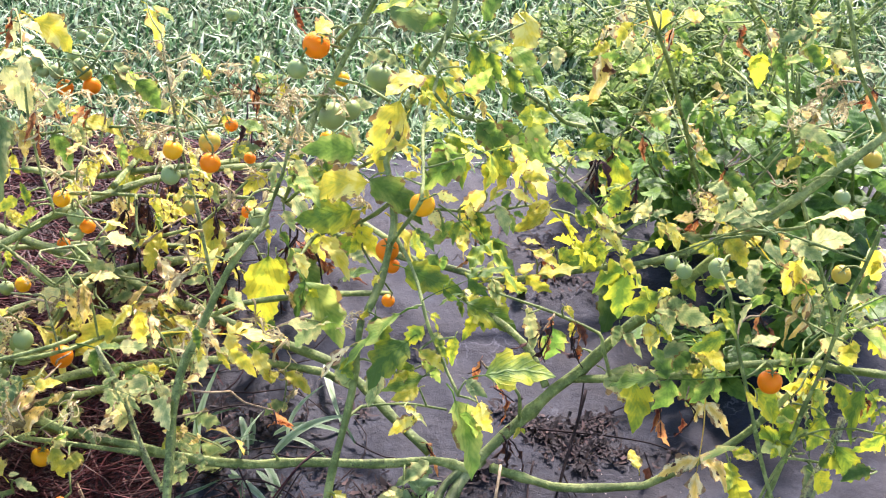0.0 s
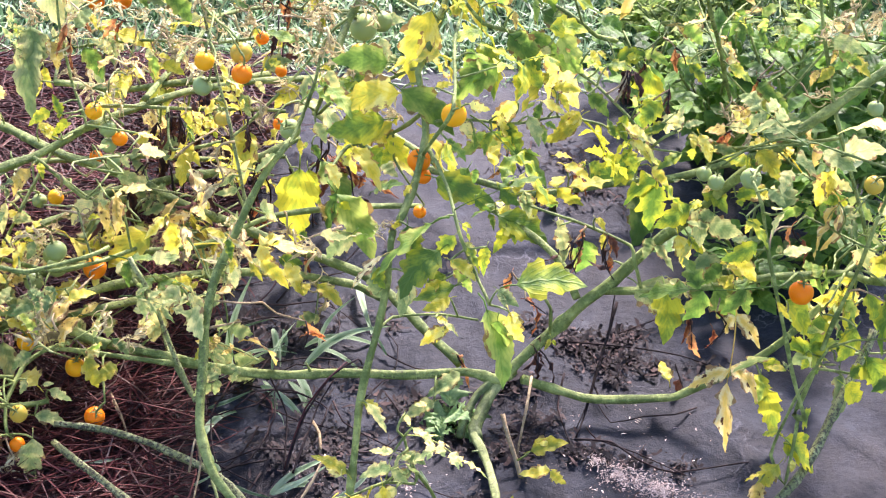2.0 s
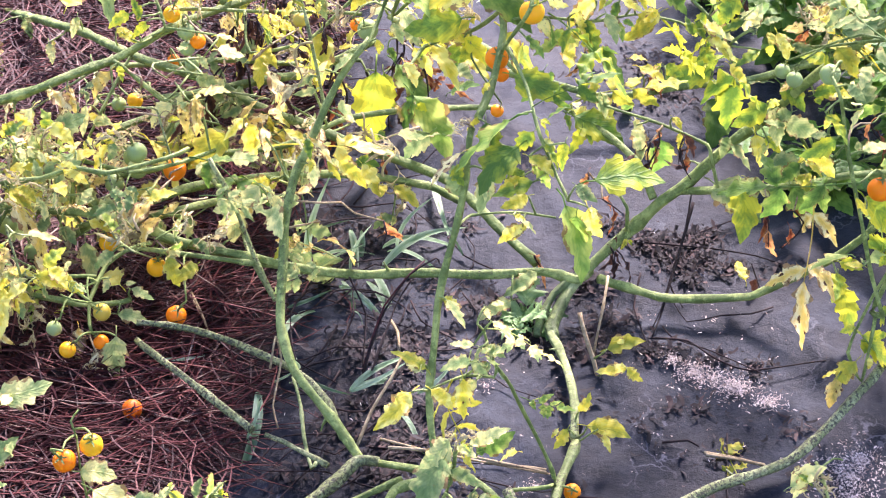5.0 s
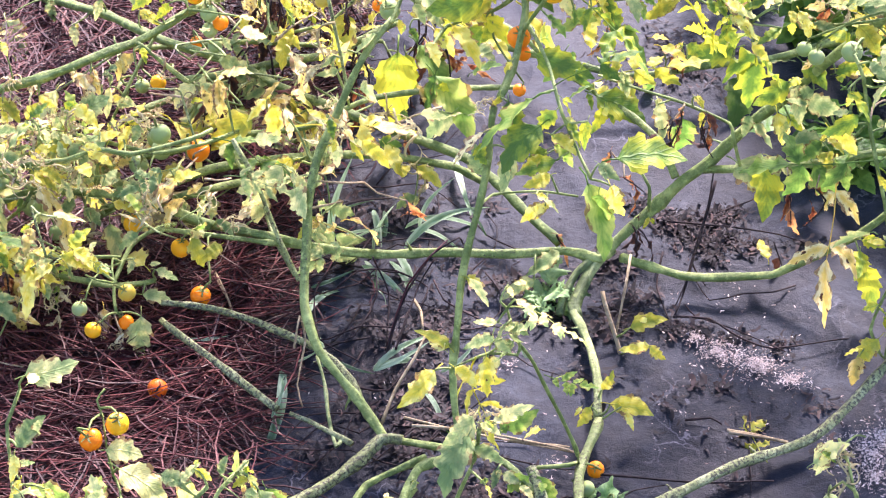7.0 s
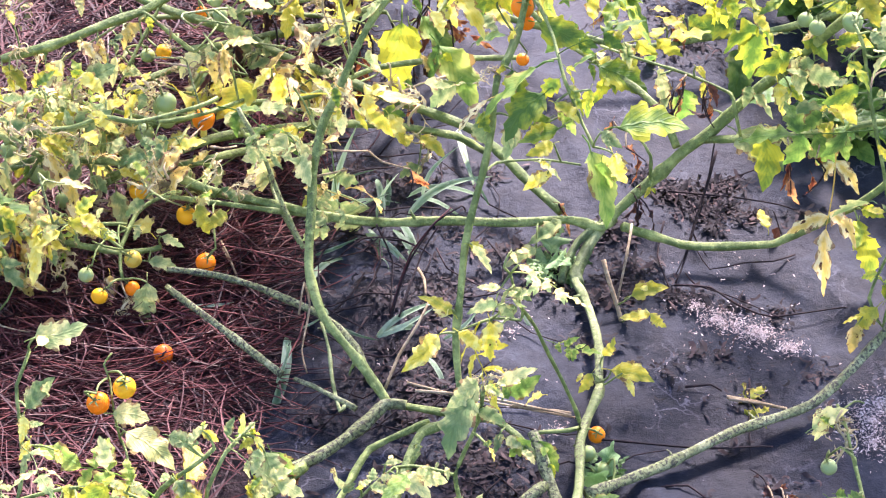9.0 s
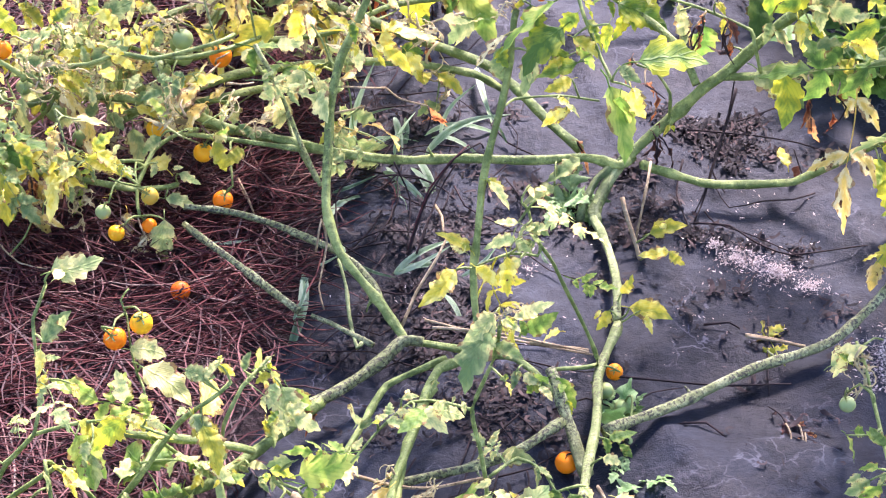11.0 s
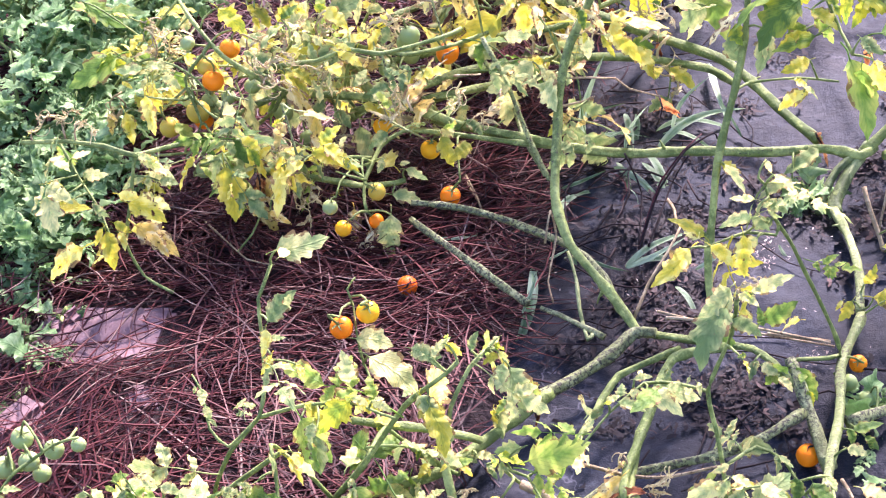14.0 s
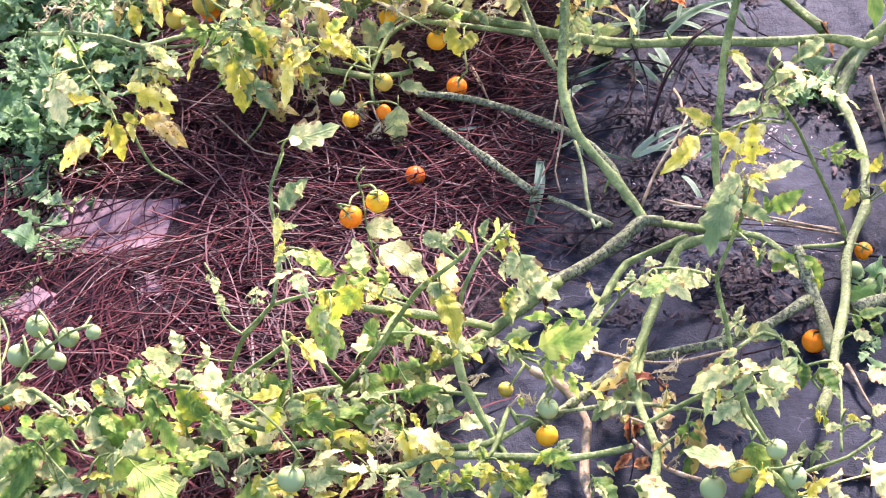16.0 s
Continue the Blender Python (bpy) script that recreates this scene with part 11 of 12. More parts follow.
placed_leaf(plant_g, (-0.479, 1.289, 0.169), (-0.475, 1.279, 0.159), 'p')
placed_leaf(plant_g, (-0.378, 1.284, 0.177), (-0.357, 1.282, 0.160), 'y')
placed_leaf(plant_g, (-0.354, 1.278, 0.183), (-0.333, 1.281, 0.176), 'y')
placed_leaf(plant_g, (-0.342, 1.274, 0.182), (-0.330, 1.269, 0.168), 'y')
placed_leaf(plant_g, (-0.380, 1.271, 0.170), (-0.356, 1.250, 0.138), 'g')
placed_leaf(plant_g, (-0.365, 1.255, 0.163), (-0.362, 1.234, 0.138), 'p')
placed_leaf(plant_g, (-0.398, 1.281, 0.114), (-0.381, 1.267, 0.096), 'p')
placed_leaf(plant_g, (-0.403, 1.276, 0.111), (-0.384, 1.269, 0.094), 'y')
placed_leaf(plant_g, (-0.331, 1.276, 0.188), (-0.352, 1.252, 0.174), 'b')
placed_leaf(plant_g, (-0.326, 1.277, 0.187), (-0.304, 1.276, 0.181), 'y')
placed_leaf(plant_g, (-0.326, 1.340, 0.101), (-0.303, 1.342, 0.095), 'y')
placed_leaf(plant_g, (-0.308, 1.271, 0.193), (-0.292, 1.267, 0.185), 'p')
placed_leaf(plant_g, (-0.261, 1.273, 0.195), (-0.241, 1.245, 0.173), 'y')
placed_leaf(plant_g, (-0.264, 1.274, 0.197), (-0.247, 1.255, 0.186), 'p')
placed_leaf(plant_g, (-0.252, 1.263, 0.193), (-0.237, 1.229, 0.173), 'y')
placed_leaf(plant_g, (-0.244, 1.251, 0.152), (-0.227, 1.238, 0.142), 'p')
placed_leaf(plant_g, (-0.249, 1.250, 0.153), (-0.235, 1.247, 0.148), 'y')
placed_leaf(plant_g, (-0.241, 1.326, 0.054), (-0.230, 1.320, 0.043), 'y')
placed_leaf(plant_g, (-0.233, 1.245, 0.135), (-0.217, 1.251, 0.137), 'g')
placed_leaf(plant_b, (-0.203, 1.413, 0.055), (-0.206, 1.389, 0.037), 'p')
placed_leaf(plant_b, (-0.212, 1.405, 0.055), (-0.212, 1.395, 0.040), 'y')
placed_leaf(plant_g, (-0.177, 1.298, 0.212), (-0.158, 1.272, 0.192), 'p')
placed_leaf(plant_b, (-0.190, 1.448, 0.060), (-0.172, 1.431, 0.035), 'g')
placed_leaf(plant_b, (-0.175, 1.431, 0.039), (-0.169, 1.417, 0.031), 'r')
placed_leaf(plant_g, (-0.171, 1.288, 0.116), (-0.194, 1.284, 0.112), 'p')
placed_leaf(plant_g, (-0.194, 1.280, 0.112), (-0.171, 1.279, 0.105), 'b')
placed_leaf(plant_g, (-0.191, 1.277, 0.107), (-0.188, 1.269, 0.095), 'p')
placed_leaf(plant_g, (-0.158, 1.296, 0.120), (-0.138, 1.290, 0.106), 'p')
placed_leaf(plant_g, (-0.138, 1.298, 0.114), (-0.133, 1.278, 0.090), 'g')
placed_leaf(plant_g, (-0.152, 1.292, 0.112), (-0.155, 1.282, 0.098), 'p')
placed_leaf(plant_b, (-0.227, 1.356, 0.037), (-0.210, 1.356, 0.032), 'p')
placed_leaf(plant_g, (-0.205, 1.274, 0.106), (-0.194, 1.267, 0.098), 'p')
placed_leaf(plant_g, (-0.339, 1.265, 0.082), (-0.313, 1.245, 0.067), 'g')
placed_leaf(plant_g, (-0.337, 1.266, 0.073), (-0.320, 1.260, 0.064), 'b')
placed_leaf(plant_b, (-0.291, 1.315, 0.045), (-0.297, 1.295, 0.019), 'g')
placed_leaf(plant_b, (-0.282, 1.311, 0.040), (-0.293, 1.292, 0.030), 'p')
placed_leaf(plant_g, (-0.309, 1.219, 0.074), (-0.340, 1.222, 0.075), 'g')
placed_leaf(plant_g, (-0.309, 1.223, 0.078), (-0.331, 1.210, 0.072), 'p')
placed_leaf(plant_g, (-0.304, 1.226, 0.079), (-0.292, 1.216, 0.070), 'p')
placed_leaf(plant_g, (-0.293, 1.232, 0.081), (-0.264, 1.234, 0.091), 'g')
placed_leaf(plant_g, (-0.271, 1.237, 0.080), (-0.257, 1.233, 0.076), 'p')
placed_leaf(plant_g, (-0.260, 1.245, 0.087), (-0.248, 1.250, 0.094), 'p')
placed_leaf(plant_g, (-0.292, 1.193, 0.078), (-0.286, 1.165, 0.050), 'y')
placed_leaf(plant_g, (-0.297, 1.189, 0.074), (-0.289, 1.180, 0.060), 'y')
placed_leaf(plant_g, (-0.272, 1.190, 0.073), (-0.251, 1.168, 0.037), 'y')
placed_leaf(plant_g, (-0.261, 1.182, 0.074), (-0.244, 1.170, 0.060), 'y')
placed_leaf(plant_b, (-0.403, 1.260, 0.055), (-0.373, 1.240, 0.035), 'y')
placed_leaf(plant_g, (-0.391, 1.207, 0.082), (-0.362, 1.194, 0.076), 'g')
placed_leaf(plant_g, (-0.362, 1.192, 0.075), (-0.335, 1.182, 0.057), 'y')
placed_leaf(plant_g, (-0.344, 1.189, 0.074), (-0.323, 1.179, 0.061), 'y')
placed_leaf(plant_g, (-0.359, 1.186, 0.069), (-0.346, 1.197, 0.073), 's')
placed_leaf(plant_g, (-0.316, 1.194, 0.081), (-0.318, 1.162, 0.059), 'w')
placed_leaf(plant_g, (-0.311, 1.190, 0.077), (-0.325, 1.177, 0.062), 'w')
placed_leaf(plant_g, (-0.215, 1.160, 0.067), (-0.199, 1.146, 0.059), 'y')
placed_leaf(plant_g, (-0.200, 1.167, 0.064), (-0.178, 1.155, 0.057), 'y')
placed_leaf(plant_g, (-0.195, 1.161, 0.050), (-0.205, 1.141, 0.040), 'y')
placed_leaf(plant_g, (-0.210, 1.153, 0.067), (-0.215, 1.141, 0.056), 'y')
placed_leaf(plant_g, (-0.160, 1.179, 0.063), (-0.130, 1.173, 0.046), 'g')
placed_leaf(plant_g, (-0.152, 1.176, 0.059), (-0.133, 1.178, 0.065), 'g')
placed_leaf(plant_g, (-0.146, 1.164, 0.048), (-0.162, 1.155, 0.041), 'p')
placed_leaf(plant_g, (-0.191, 1.257, 0.088), (-0.177, 1.242, 0.067), 's')
placed_leaf(plant_g, (-0.144, 1.184, 0.065), (-0.130, 1.189, 0.069), 'p')
placed_leaf(plant_g, (-0.199, 1.153, 0.059), (-0.167, 1.152, 0.045), 'b')
placed_leaf(plant_g, (-0.185, 1.163, 0.040), (-0.174, 1.152, 0.027), 'g')
placed_leaf(plant_g, (-0.228, 1.176, 0.066), (-0.217, 1.184, 0.073), 'p')
placed_leaf(plant_g, (-0.240, 1.137, 0.077), (-0.232, 1.133, 0.073), 'y')
placed_leaf(plant_g, (-0.217, 1.179, 0.070), (-0.211, 1.167, 0.060), 'g')
placed_leaf(plant_g, (-0.375, 1.127, 0.052), (-0.357, 1.139, 0.052), 'y')
placed_leaf(plant_g, (-0.307, 1.131, 0.049), (-0.296, 1.135, 0.053), 'y')
placed_leaf(plant_g, (-0.218, 1.127, 0.064), (-0.207, 1.122, 0.062), 'p')
placed_leaf(plant_g, (-0.234, 1.228, 0.106), (-0.213, 1.235, 0.110), 'w')
placed_leaf(plant_g, (-0.181, 1.235, 0.083), (-0.168, 1.231, 0.071), 'w')
placed_leaf(plant_g, (-0.342, 1.271, 0.088), (-0.336, 1.264, 0.083), 'p')
placed_leaf(plant_b, (-0.315, 1.300, 0.047), (-0.291, 1.288, 0.042), 'p')
placed_leaf(plant_g, (-0.273, 1.323, 0.057), (-0.281, 1.311, 0.052), 'y')
placed_leaf(plant_g, (-0.276, 1.331, 0.065), (-0.264, 1.324, 0.056), 'p')
placed_leaf(plant_g, (-0.261, 1.200, 0.083), (-0.245, 1.204, 0.083), 'p')
placed_leaf(plant_g, (-0.265, 1.223, 0.067), (-0.242, 1.223, 0.070), 'g')
placed_leaf(plant_b, (-0.059, 1.283, 0.211), (-0.045, 1.283, 0.214), 'p')
placed_leaf(plant_b, (-0.064, 1.272, 0.203), (-0.053, 1.272, 0.203), 'p')
placed_leaf(plant_b, (-0.074, 1.264, 0.200), (-0.051, 1.261, 0.195), 'p')
placed_leaf(plant_b, (-0.085, 1.261, 0.202), (-0.074, 1.266, 0.205), 'p')
placed_leaf(plant_b, (-0.110, 1.392, 0.055), (-0.098, 1.399, 0.060), 'p')
placed_leaf(plant_b, (-0.106, 1.240, 0.185), (-0.098, 1.244, 0.193), 'p')
placed_leaf(plant_b, (-0.048, 1.276, 0.203), (-0.019, 1.262, 0.190), 'p')
placed_leaf(plant_b, (-0.030, 1.280, 0.202), (-0.001, 1.280, 0.195), 'p')
placed_leaf(plant_b, (-0.001, 1.280, 0.210), (0.005, 1.275, 0.200), 'p')
placed_leaf(plant_b, (-0.028, 1.445, 0.075), (-0.034, 1.438, 0.069), 'p')
placed_leaf(plant_b, (0.094, 1.469, 0.056), (0.073, 1.462, 0.040), 'g')
placed_leaf(plant_b, (0.103, 1.470, 0.055), (0.120, 1.450, 0.033), 'g')
placed_leaf(plant_b, (0.113, 1.439, 0.051), (0.119, 1.431, 0.038), 'b')
placed_leaf(plant_b, (0.040, 1.350, 0.056), (0.068, 1.343, 0.059), 'p')
placed_leaf(plant_b, (0.046, 1.352, 0.058), (0.058, 1.350, 0.056), 'p')
placed_leaf(plant_h, (0.075, 1.310, 0.087), (0.078, 1.298, 0.071), 'p')
placed_leaf(plant_h, (0.077, 1.306, 0.088), (0.091, 1.301, 0.085), 'p')
placed_leaf(plant_h, (0.093, 1.283, 0.082), (0.093, 1.263, 0.072), 'g')
placed_leaf(plant_h, (0.109, 1.271, 0.087), (0.124, 1.250, 0.078), 'g')
placed_leaf(plant_h, (0.124, 1.295, 0.071), (0.132, 1.284, 0.067), 'p')
placed_leaf(plant_h, (0.119, 1.252, 0.076), (0.129, 1.242, 0.074), 'p')
placed_leaf(plant_b, (-0.073, 1.308, 0.085), (-0.086, 1.294, 0.079), 'w')
placed_leaf(plant_b, (-0.075, 1.288, 0.076), (-0.103, 1.270, 0.059), 's')
placed_leaf(plant_b, (-0.084, 1.298, 0.063), (-0.073, 1.287, 0.058), 's')
placed_leaf(plant_h, (-0.028, 1.291, 0.078), (-0.045, 1.279, 0.062), 'w')
placed_leaf(plant_b, (-0.050, 1.266, 0.076), (-0.039, 1.259, 0.067), 'r')
placed_leaf(plant_h, (-0.039, 1.249, 0.077), (-0.041, 1.239, 0.064), 's')
placed_leaf(plant_h, (-0.083, 1.241, 0.066), (-0.110, 1.234, 0.056), 'p')
placed_leaf(plant_h, (-0.088, 1.242, 0.068), (-0.105, 1.239, 0.063), 'p')
placed_leaf(plant_h, (-0.083, 1.230, 0.057), (-0.066, 1.233, 0.054), 's')
placed_leaf(plant_b, (-0.074, 1.216, 0.072), (-0.074, 1.203, 0.054), 'r')
placed_leaf(plant_b, (-0.049, 1.191, 0.068), (-0.044, 1.175, 0.053), 's')
placed_leaf(plant_g, (-0.071, 1.189, 0.054), (-0.074, 1.172, 0.031), 'r')
placed_leaf(plant_h, (-0.022, 1.213, 0.056), (-0.014, 1.194, 0.048), 's')
placed_leaf(plant_h, (-0.006, 1.212, 0.061), (-0.017, 1.179, 0.045), 's')
placed_leaf(plant_b, (-0.028, 1.190, 0.077), (-0.030, 1.180, 0.072), 's')
placed_leaf(plant_h, (-0.028, 1.172, 0.065), (-0.033, 1.164, 0.062), 'w')
placed_leaf(plant_h, (0.020, 1.213, 0.145), (-0.009, 1.195, 0.134), 'p')
placed_leaf(plant_h, (0.028, 1.215, 0.147), (0.012, 1.201, 0.136), 'p')
placed_leaf(plant_h, (0.015, 1.213, 0.145), (-0.001, 1.208, 0.139), 'p')
placed_leaf(plant_h, (0.004, 1.200, 0.129), (-0.001, 1.186, 0.113), 'p')
placed_leaf(plant_h, (0.046, 1.203, 0.134), (0.066, 1.181, 0.126), 'p')
placed_leaf(plant_h, (0.067, 1.200, 0.129), (0.048, 1.189, 0.121), 'p')
placed_leaf(plant_h, (0.025, 1.197, 0.124), (0.009, 1.201, 0.128), 'p')
placed_leaf(plant_h, (0.015, 1.193, 0.121), (0.030, 1.178, 0.111), 'p')
placed_leaf(plant_h, (0.030, 1.193, 0.121), (0.009, 1.177, 0.115), 'p')
placed_leaf(plant_h, (0.071, 1.272, 0.078), (0.090, 1.264, 0.071), 'y')
placed_leaf(plant_h, (0.056, 1.211, 0.144), (0.077, 1.204, 0.144), 'p')
placed_leaf(plant_h, (0.026, 1.216, 0.073), (0.042, 1.209, 0.066), 'p')
placed_leaf(plant_h, (0.041, 1.170, 0.091), (0.048, 1.142, 0.068), 'g')
placed_leaf(plant_h, (0.046, 1.164, 0.082), (0.062, 1.156, 0.069), 'g')
placed_leaf(plant_h, (0.049, 1.123, 0.106), (0.047, 1.110, 0.089), 'y')
placed_leaf(plant_a, (0.108, 1.237, 0.067), (0.118, 1.223, 0.051), 'b')
placed_leaf(plant_a, (0.104, 1.229, 0.072), (0.110, 1.222, 0.064), 'y')
placed_leaf(plant_h, (0.109, 1.188, 0.089), (0.122, 1.187, 0.093), 'p')
placed_leaf(plant_g, (-0.108, 1.165, 0.043), (-0.087, 1.146, 0.037), 'g')
placed_leaf(plant_g, (-0.103, 1.154, 0.044), (-0.097, 1.144, 0.037), 'p')
placed_leaf(plant_b, (-0.069, 1.127, 0.075), (-0.033, 1.121, 0.075), 'p')
placed_leaf(plant_b, (-0.064, 1.136, 0.073), (-0.038, 1.136, 0.070), 'p')
placed_leaf(plant_h, (0.163, 1.269, 0.022), (0.176, 1.277, 0.026), 'p')
placed_leaf(plant_h, (0.140, 1.190, 0.095), (0.150, 1.187, 0.094), 'p')
placed_leaf(plant_h, (0.131, 1.206, 0.089), (0.141, 1.200, 0.088), 'y')
placed_leaf(plant_h, (0.131, 1.210, 0.093), (0.126, 1.208, 0.091), 'p')
placed_leaf(plant_h, (0.152, 1.192, 0.077), (0.162, 1.194, 0.079), 'p')
placed_leaf(plant_h, (0.160, 1.184, 0.022), (0.165, 1.193, 0.028), 'p')
placed_leaf(plant_a, (0.156, 1.386, 0.045), (0.179, 1.392, 0.055), 'g')
placed_leaf(plant_a, (0.169, 1.391, 0.032), (0.180, 1.380, 0.027), 'g')
placed_leaf(plant_a, (0.147, 1.346, 0.060), (0.163, 1.339, 0.059), 'p')
placed_leaf(plant_h, (0.099, 1.156, 0.053), (0.114, 1.150, 0.044), 'w')
placed_leaf(plant_h, (0.099, 1.160, 0.056), (0.104, 1.152, 0.050), 's')
placed_leaf(plant_h, (0.091, 1.122, 0.069), (0.106, 1.128, 0.085), 'y')
placed_leaf(plant_g, (-0.627, 1.116, 0.149), (-0.648, 1.072, 0.127), 'g', COMPOUND)
placed_leaf(plant_g, (-0.535, 1.187, 0.169), (-0.510, 1.144, 0.136), 'g', COMPOUND)
placed_leaf(plant_g, (-0.545, 1.125, 0.133), (-0.580, 1.095, 0.118), 'p', COMPOUND)
placed_leaf(plant_g, (-0.492, 1.172, 0.146), (-0.458, 1.154, 0.134), 'g', COMPOUND)
placed_leaf(plant_g, (-0.380, 1.213, 0.088), (-0.335, 1.225, 0.100), 'p', COMPOUND)
placed_leaf(plant_g, (-0.329, 1.154, 0.072), (-0.286, 1.137, 0.051), 'p', COMPOUND)
placed_leaf(plant_g, (-0.304, 1.233, 0.084), (-0.261, 1.253, 0.079), 'p', COMPOUND)
placed_leaf(plant_g, (-0.426, 1.242, 0.113), (-0.458, 1.216, 0.100), 'p', COMPOUND)
placed_leaf(plant_g, (-0.650, 1.098, 0.129), (-0.627, 1.076, 0.106), 'g', COMPOUND)
placed_leaf(plant_g, (-0.601, 1.083, 0.107), (-0.643, 1.076, 0.107), 'p', COMPOUND)
placed_leaf(plant_g, (-0.523, 1.104, 0.110), (-0.485, 1.118, 0.126), 'g', COMPOUND)
placed_leaf(plant_g, (-0.405, 1.138, 0.064), (-0.373, 1.159, 0.082), 'p', COMPOUND)
placed_leaf(plant_g, (-0.261, 1.127, 0.072), (-0.219, 1.147, 0.074), 'b', COMPOUND)
placed_leaf(plant_g, (-0.450, 1.172, 0.067), (-0.408, 1.147, 0.055), 'p', COMPOUND)
placed_leaf(plant_g, (-0.378, 1.177, 0.062), (-0.357, 1.162, 0.038), 'p')
placed_leaf(plant_g, (-0.329, 1.147, 0.064), (-0.350, 1.130, 0.058), 'y')
placed_leaf(plant_g, (-0.286, 1.146, 0.058), (-0.321, 1.144, 0.083), 'p', COMPOUND)
placed_leaf(plant_g, (-0.255, 1.174, 0.067), (-0.276, 1.184, 0.088), 'p')
placed_leaf(plant_g, (-0.249, 1.238, 0.078), (-0.270, 1.219, 0.067), 'p')
placed_leaf(plant_g, (-0.421, 1.132, 0.063), (-0.394, 1.130, 0.058), 'y')
placed_leaf(plant_g, (-0.383, 1.135, 0.060), (-0.357, 1.150, 0.068), 'p')
placed_leaf(plant_b, (-0.529, 1.192, 0.060), (-0.499, 1.182, 0.054), 'p')
placed_leaf(plant_g, (-0.530, 1.136, 0.137), (-0.543, 1.113, 0.130), 'p')
placed_leaf(plant_h, (0.030, 1.217, 0.149), (0.049, 1.214, 0.141), 'p')
placed_leaf(plant_h, (0.041, 1.209, 0.142), (0.025, 1.197, 0.132), 'p')
# end of the leaves
STONES = [(-0.618, 1.48, 0.05), (-0.758, 1.449, 0.07), (-0.738, 1.628, 0.03), (-0.76, 1.608, 0.03)]
BASILS = [(0.472, 2.578, 0.12, 0.09, 30), (0.549, 2.434, 0.2, 0.11, 60), (0.639, 2.315, 0.26, 0.13, 80), (0.68, 2.15, 0.22, 0.12, 70), (0.547, 2.111, 0.1, 0.09, 34), (0.78, 2.345, 0.3, 0.14, 70), (0.732, 2.482, 0.28, 0.13, 60)]
WEEDS = [(-0.97, 2.261, 0.16, 0.15, 70), (-0.885, 2.228, 0.16, 0.15, 70), (-0.904, 2.112, 0.15, 0.13, 70), (-0.82, 2.068, 0.12, 0.11, 60), (-0.887, 1.964, 0.12, 0.11, 60), (-0.824, 1.962, 0.1, 0.1, 60), (-0.852, 1.863, 0.07, 0.09, 50), (-0.786, 1.874, 0.06, 0.08, 40), (-0.811, 2.166, 0.14, 0.12, 60), (-0.793, 2.27, 0.15, 0.13, 60), (-0.83, 1.758, 0.04, 0.06, 26), (-0.779, 1.746, 0.04, 0.06, 28), (-0.788, 1.686, 0.02, 0.03, 10), (-0.786, 1.588, 0.015, 0.025, 6), (-0.761, 1.534, 0.015, 0.025, 6), (-0.766, 1.481, 0.015, 0.02, 5)]
WEEDS += [(-0.752, 1.628, 0.01, 0.02, 4), (-0.752, 2.315, 0.14, 0.13, 60), (0.135, 1.833, 0.035, 0.03, 14), (0.184, 1.431, 0.02, 0.03, 12), (0.185, 1.369, 0.015, 0.03, 10)]
WEEDS += [(-0.784, 1.855, 0.06, 0.07, 40), (-0.746, 1.896, 0.05, 0.06, 34), (-0.774, 1.754, 0.04, 0.06, 36), (-0.799, 1.710, 0.03, 0.05, 28), (-0.779, 2.119, 0.1, 0.09, 44), (-0.837, 2.181, 0.12, 0.1, 50), (-0.779, 2.221, 0.1, 0.09, 40), (-0.798, 2.008, 0.08, 0.08, 44), (-0.824, 1.778, 0.05, 0.07, 40), (-0.749, 2.012, 0.07, 0.07, 34)]
LIMES = [(0.496, 2.848, 0.08, 0.12, 128), (0.532, 2.754, 0.1, 0.1, 128), (0.479, 2.947, 0.06, 0.12, 112), (0.596, 2.87, 0.1, 0.12, 128), (0.586, 3.012, 0.08, 0.13, 112), (0.547, 3.097, 0.06, 0.14, 112), (0.645, 2.812, 0.14, 0.12, 128), (0.704, 2.993, 0.14, 0.14, 128), (0.734, 2.776, 0.16, 0.13, 128), (0.815, 2.996, 0.16, 0.14, 112), (0.926, 3.04, 0.16, 0.15, 112), (0.44, 3.051, 0.05, 0.12, 96), (0.912, 3.219, 0.14, 0.15, 96), (0.691, 3.167, 0.1, 0.15, 96)]

# places on the bed: x, y, then spread or count and size
LITTER = [(0.358, 1.95, 0.07, 420), (0.313, 2.023, 0.05, 150), (0.399, 1.926, 0.06, 120), (0.068, 1.857, 0.05, 160), (-0.12, 1.891, 0.06, 120), (-0.059, 1.759, 0.06, 130), (-0.14, 2.035, 0.06, 200), (-0.049, 2.023, 0.06, 160), (0.125, 1.857, 0.04, 160), (0.23, 1.824, 0.03, 160), (0.303, 1.733, 0.04, 150), (0.4, 1.718, 0.04, 100), (0.407, 1.718, 0.05, 100), (-0.024, 1.6, 0.04, 260), (-0.107, 1.938, 0.08, 160), (0.357, 1.59, 0.03, 40), (-0.042, 1.609, 0.04, 200), (0.033, 1.504, 0.05, 260), (0.091, 1.433, 0.04, 160), (-0.029, 1.495, 0.04, 160)]
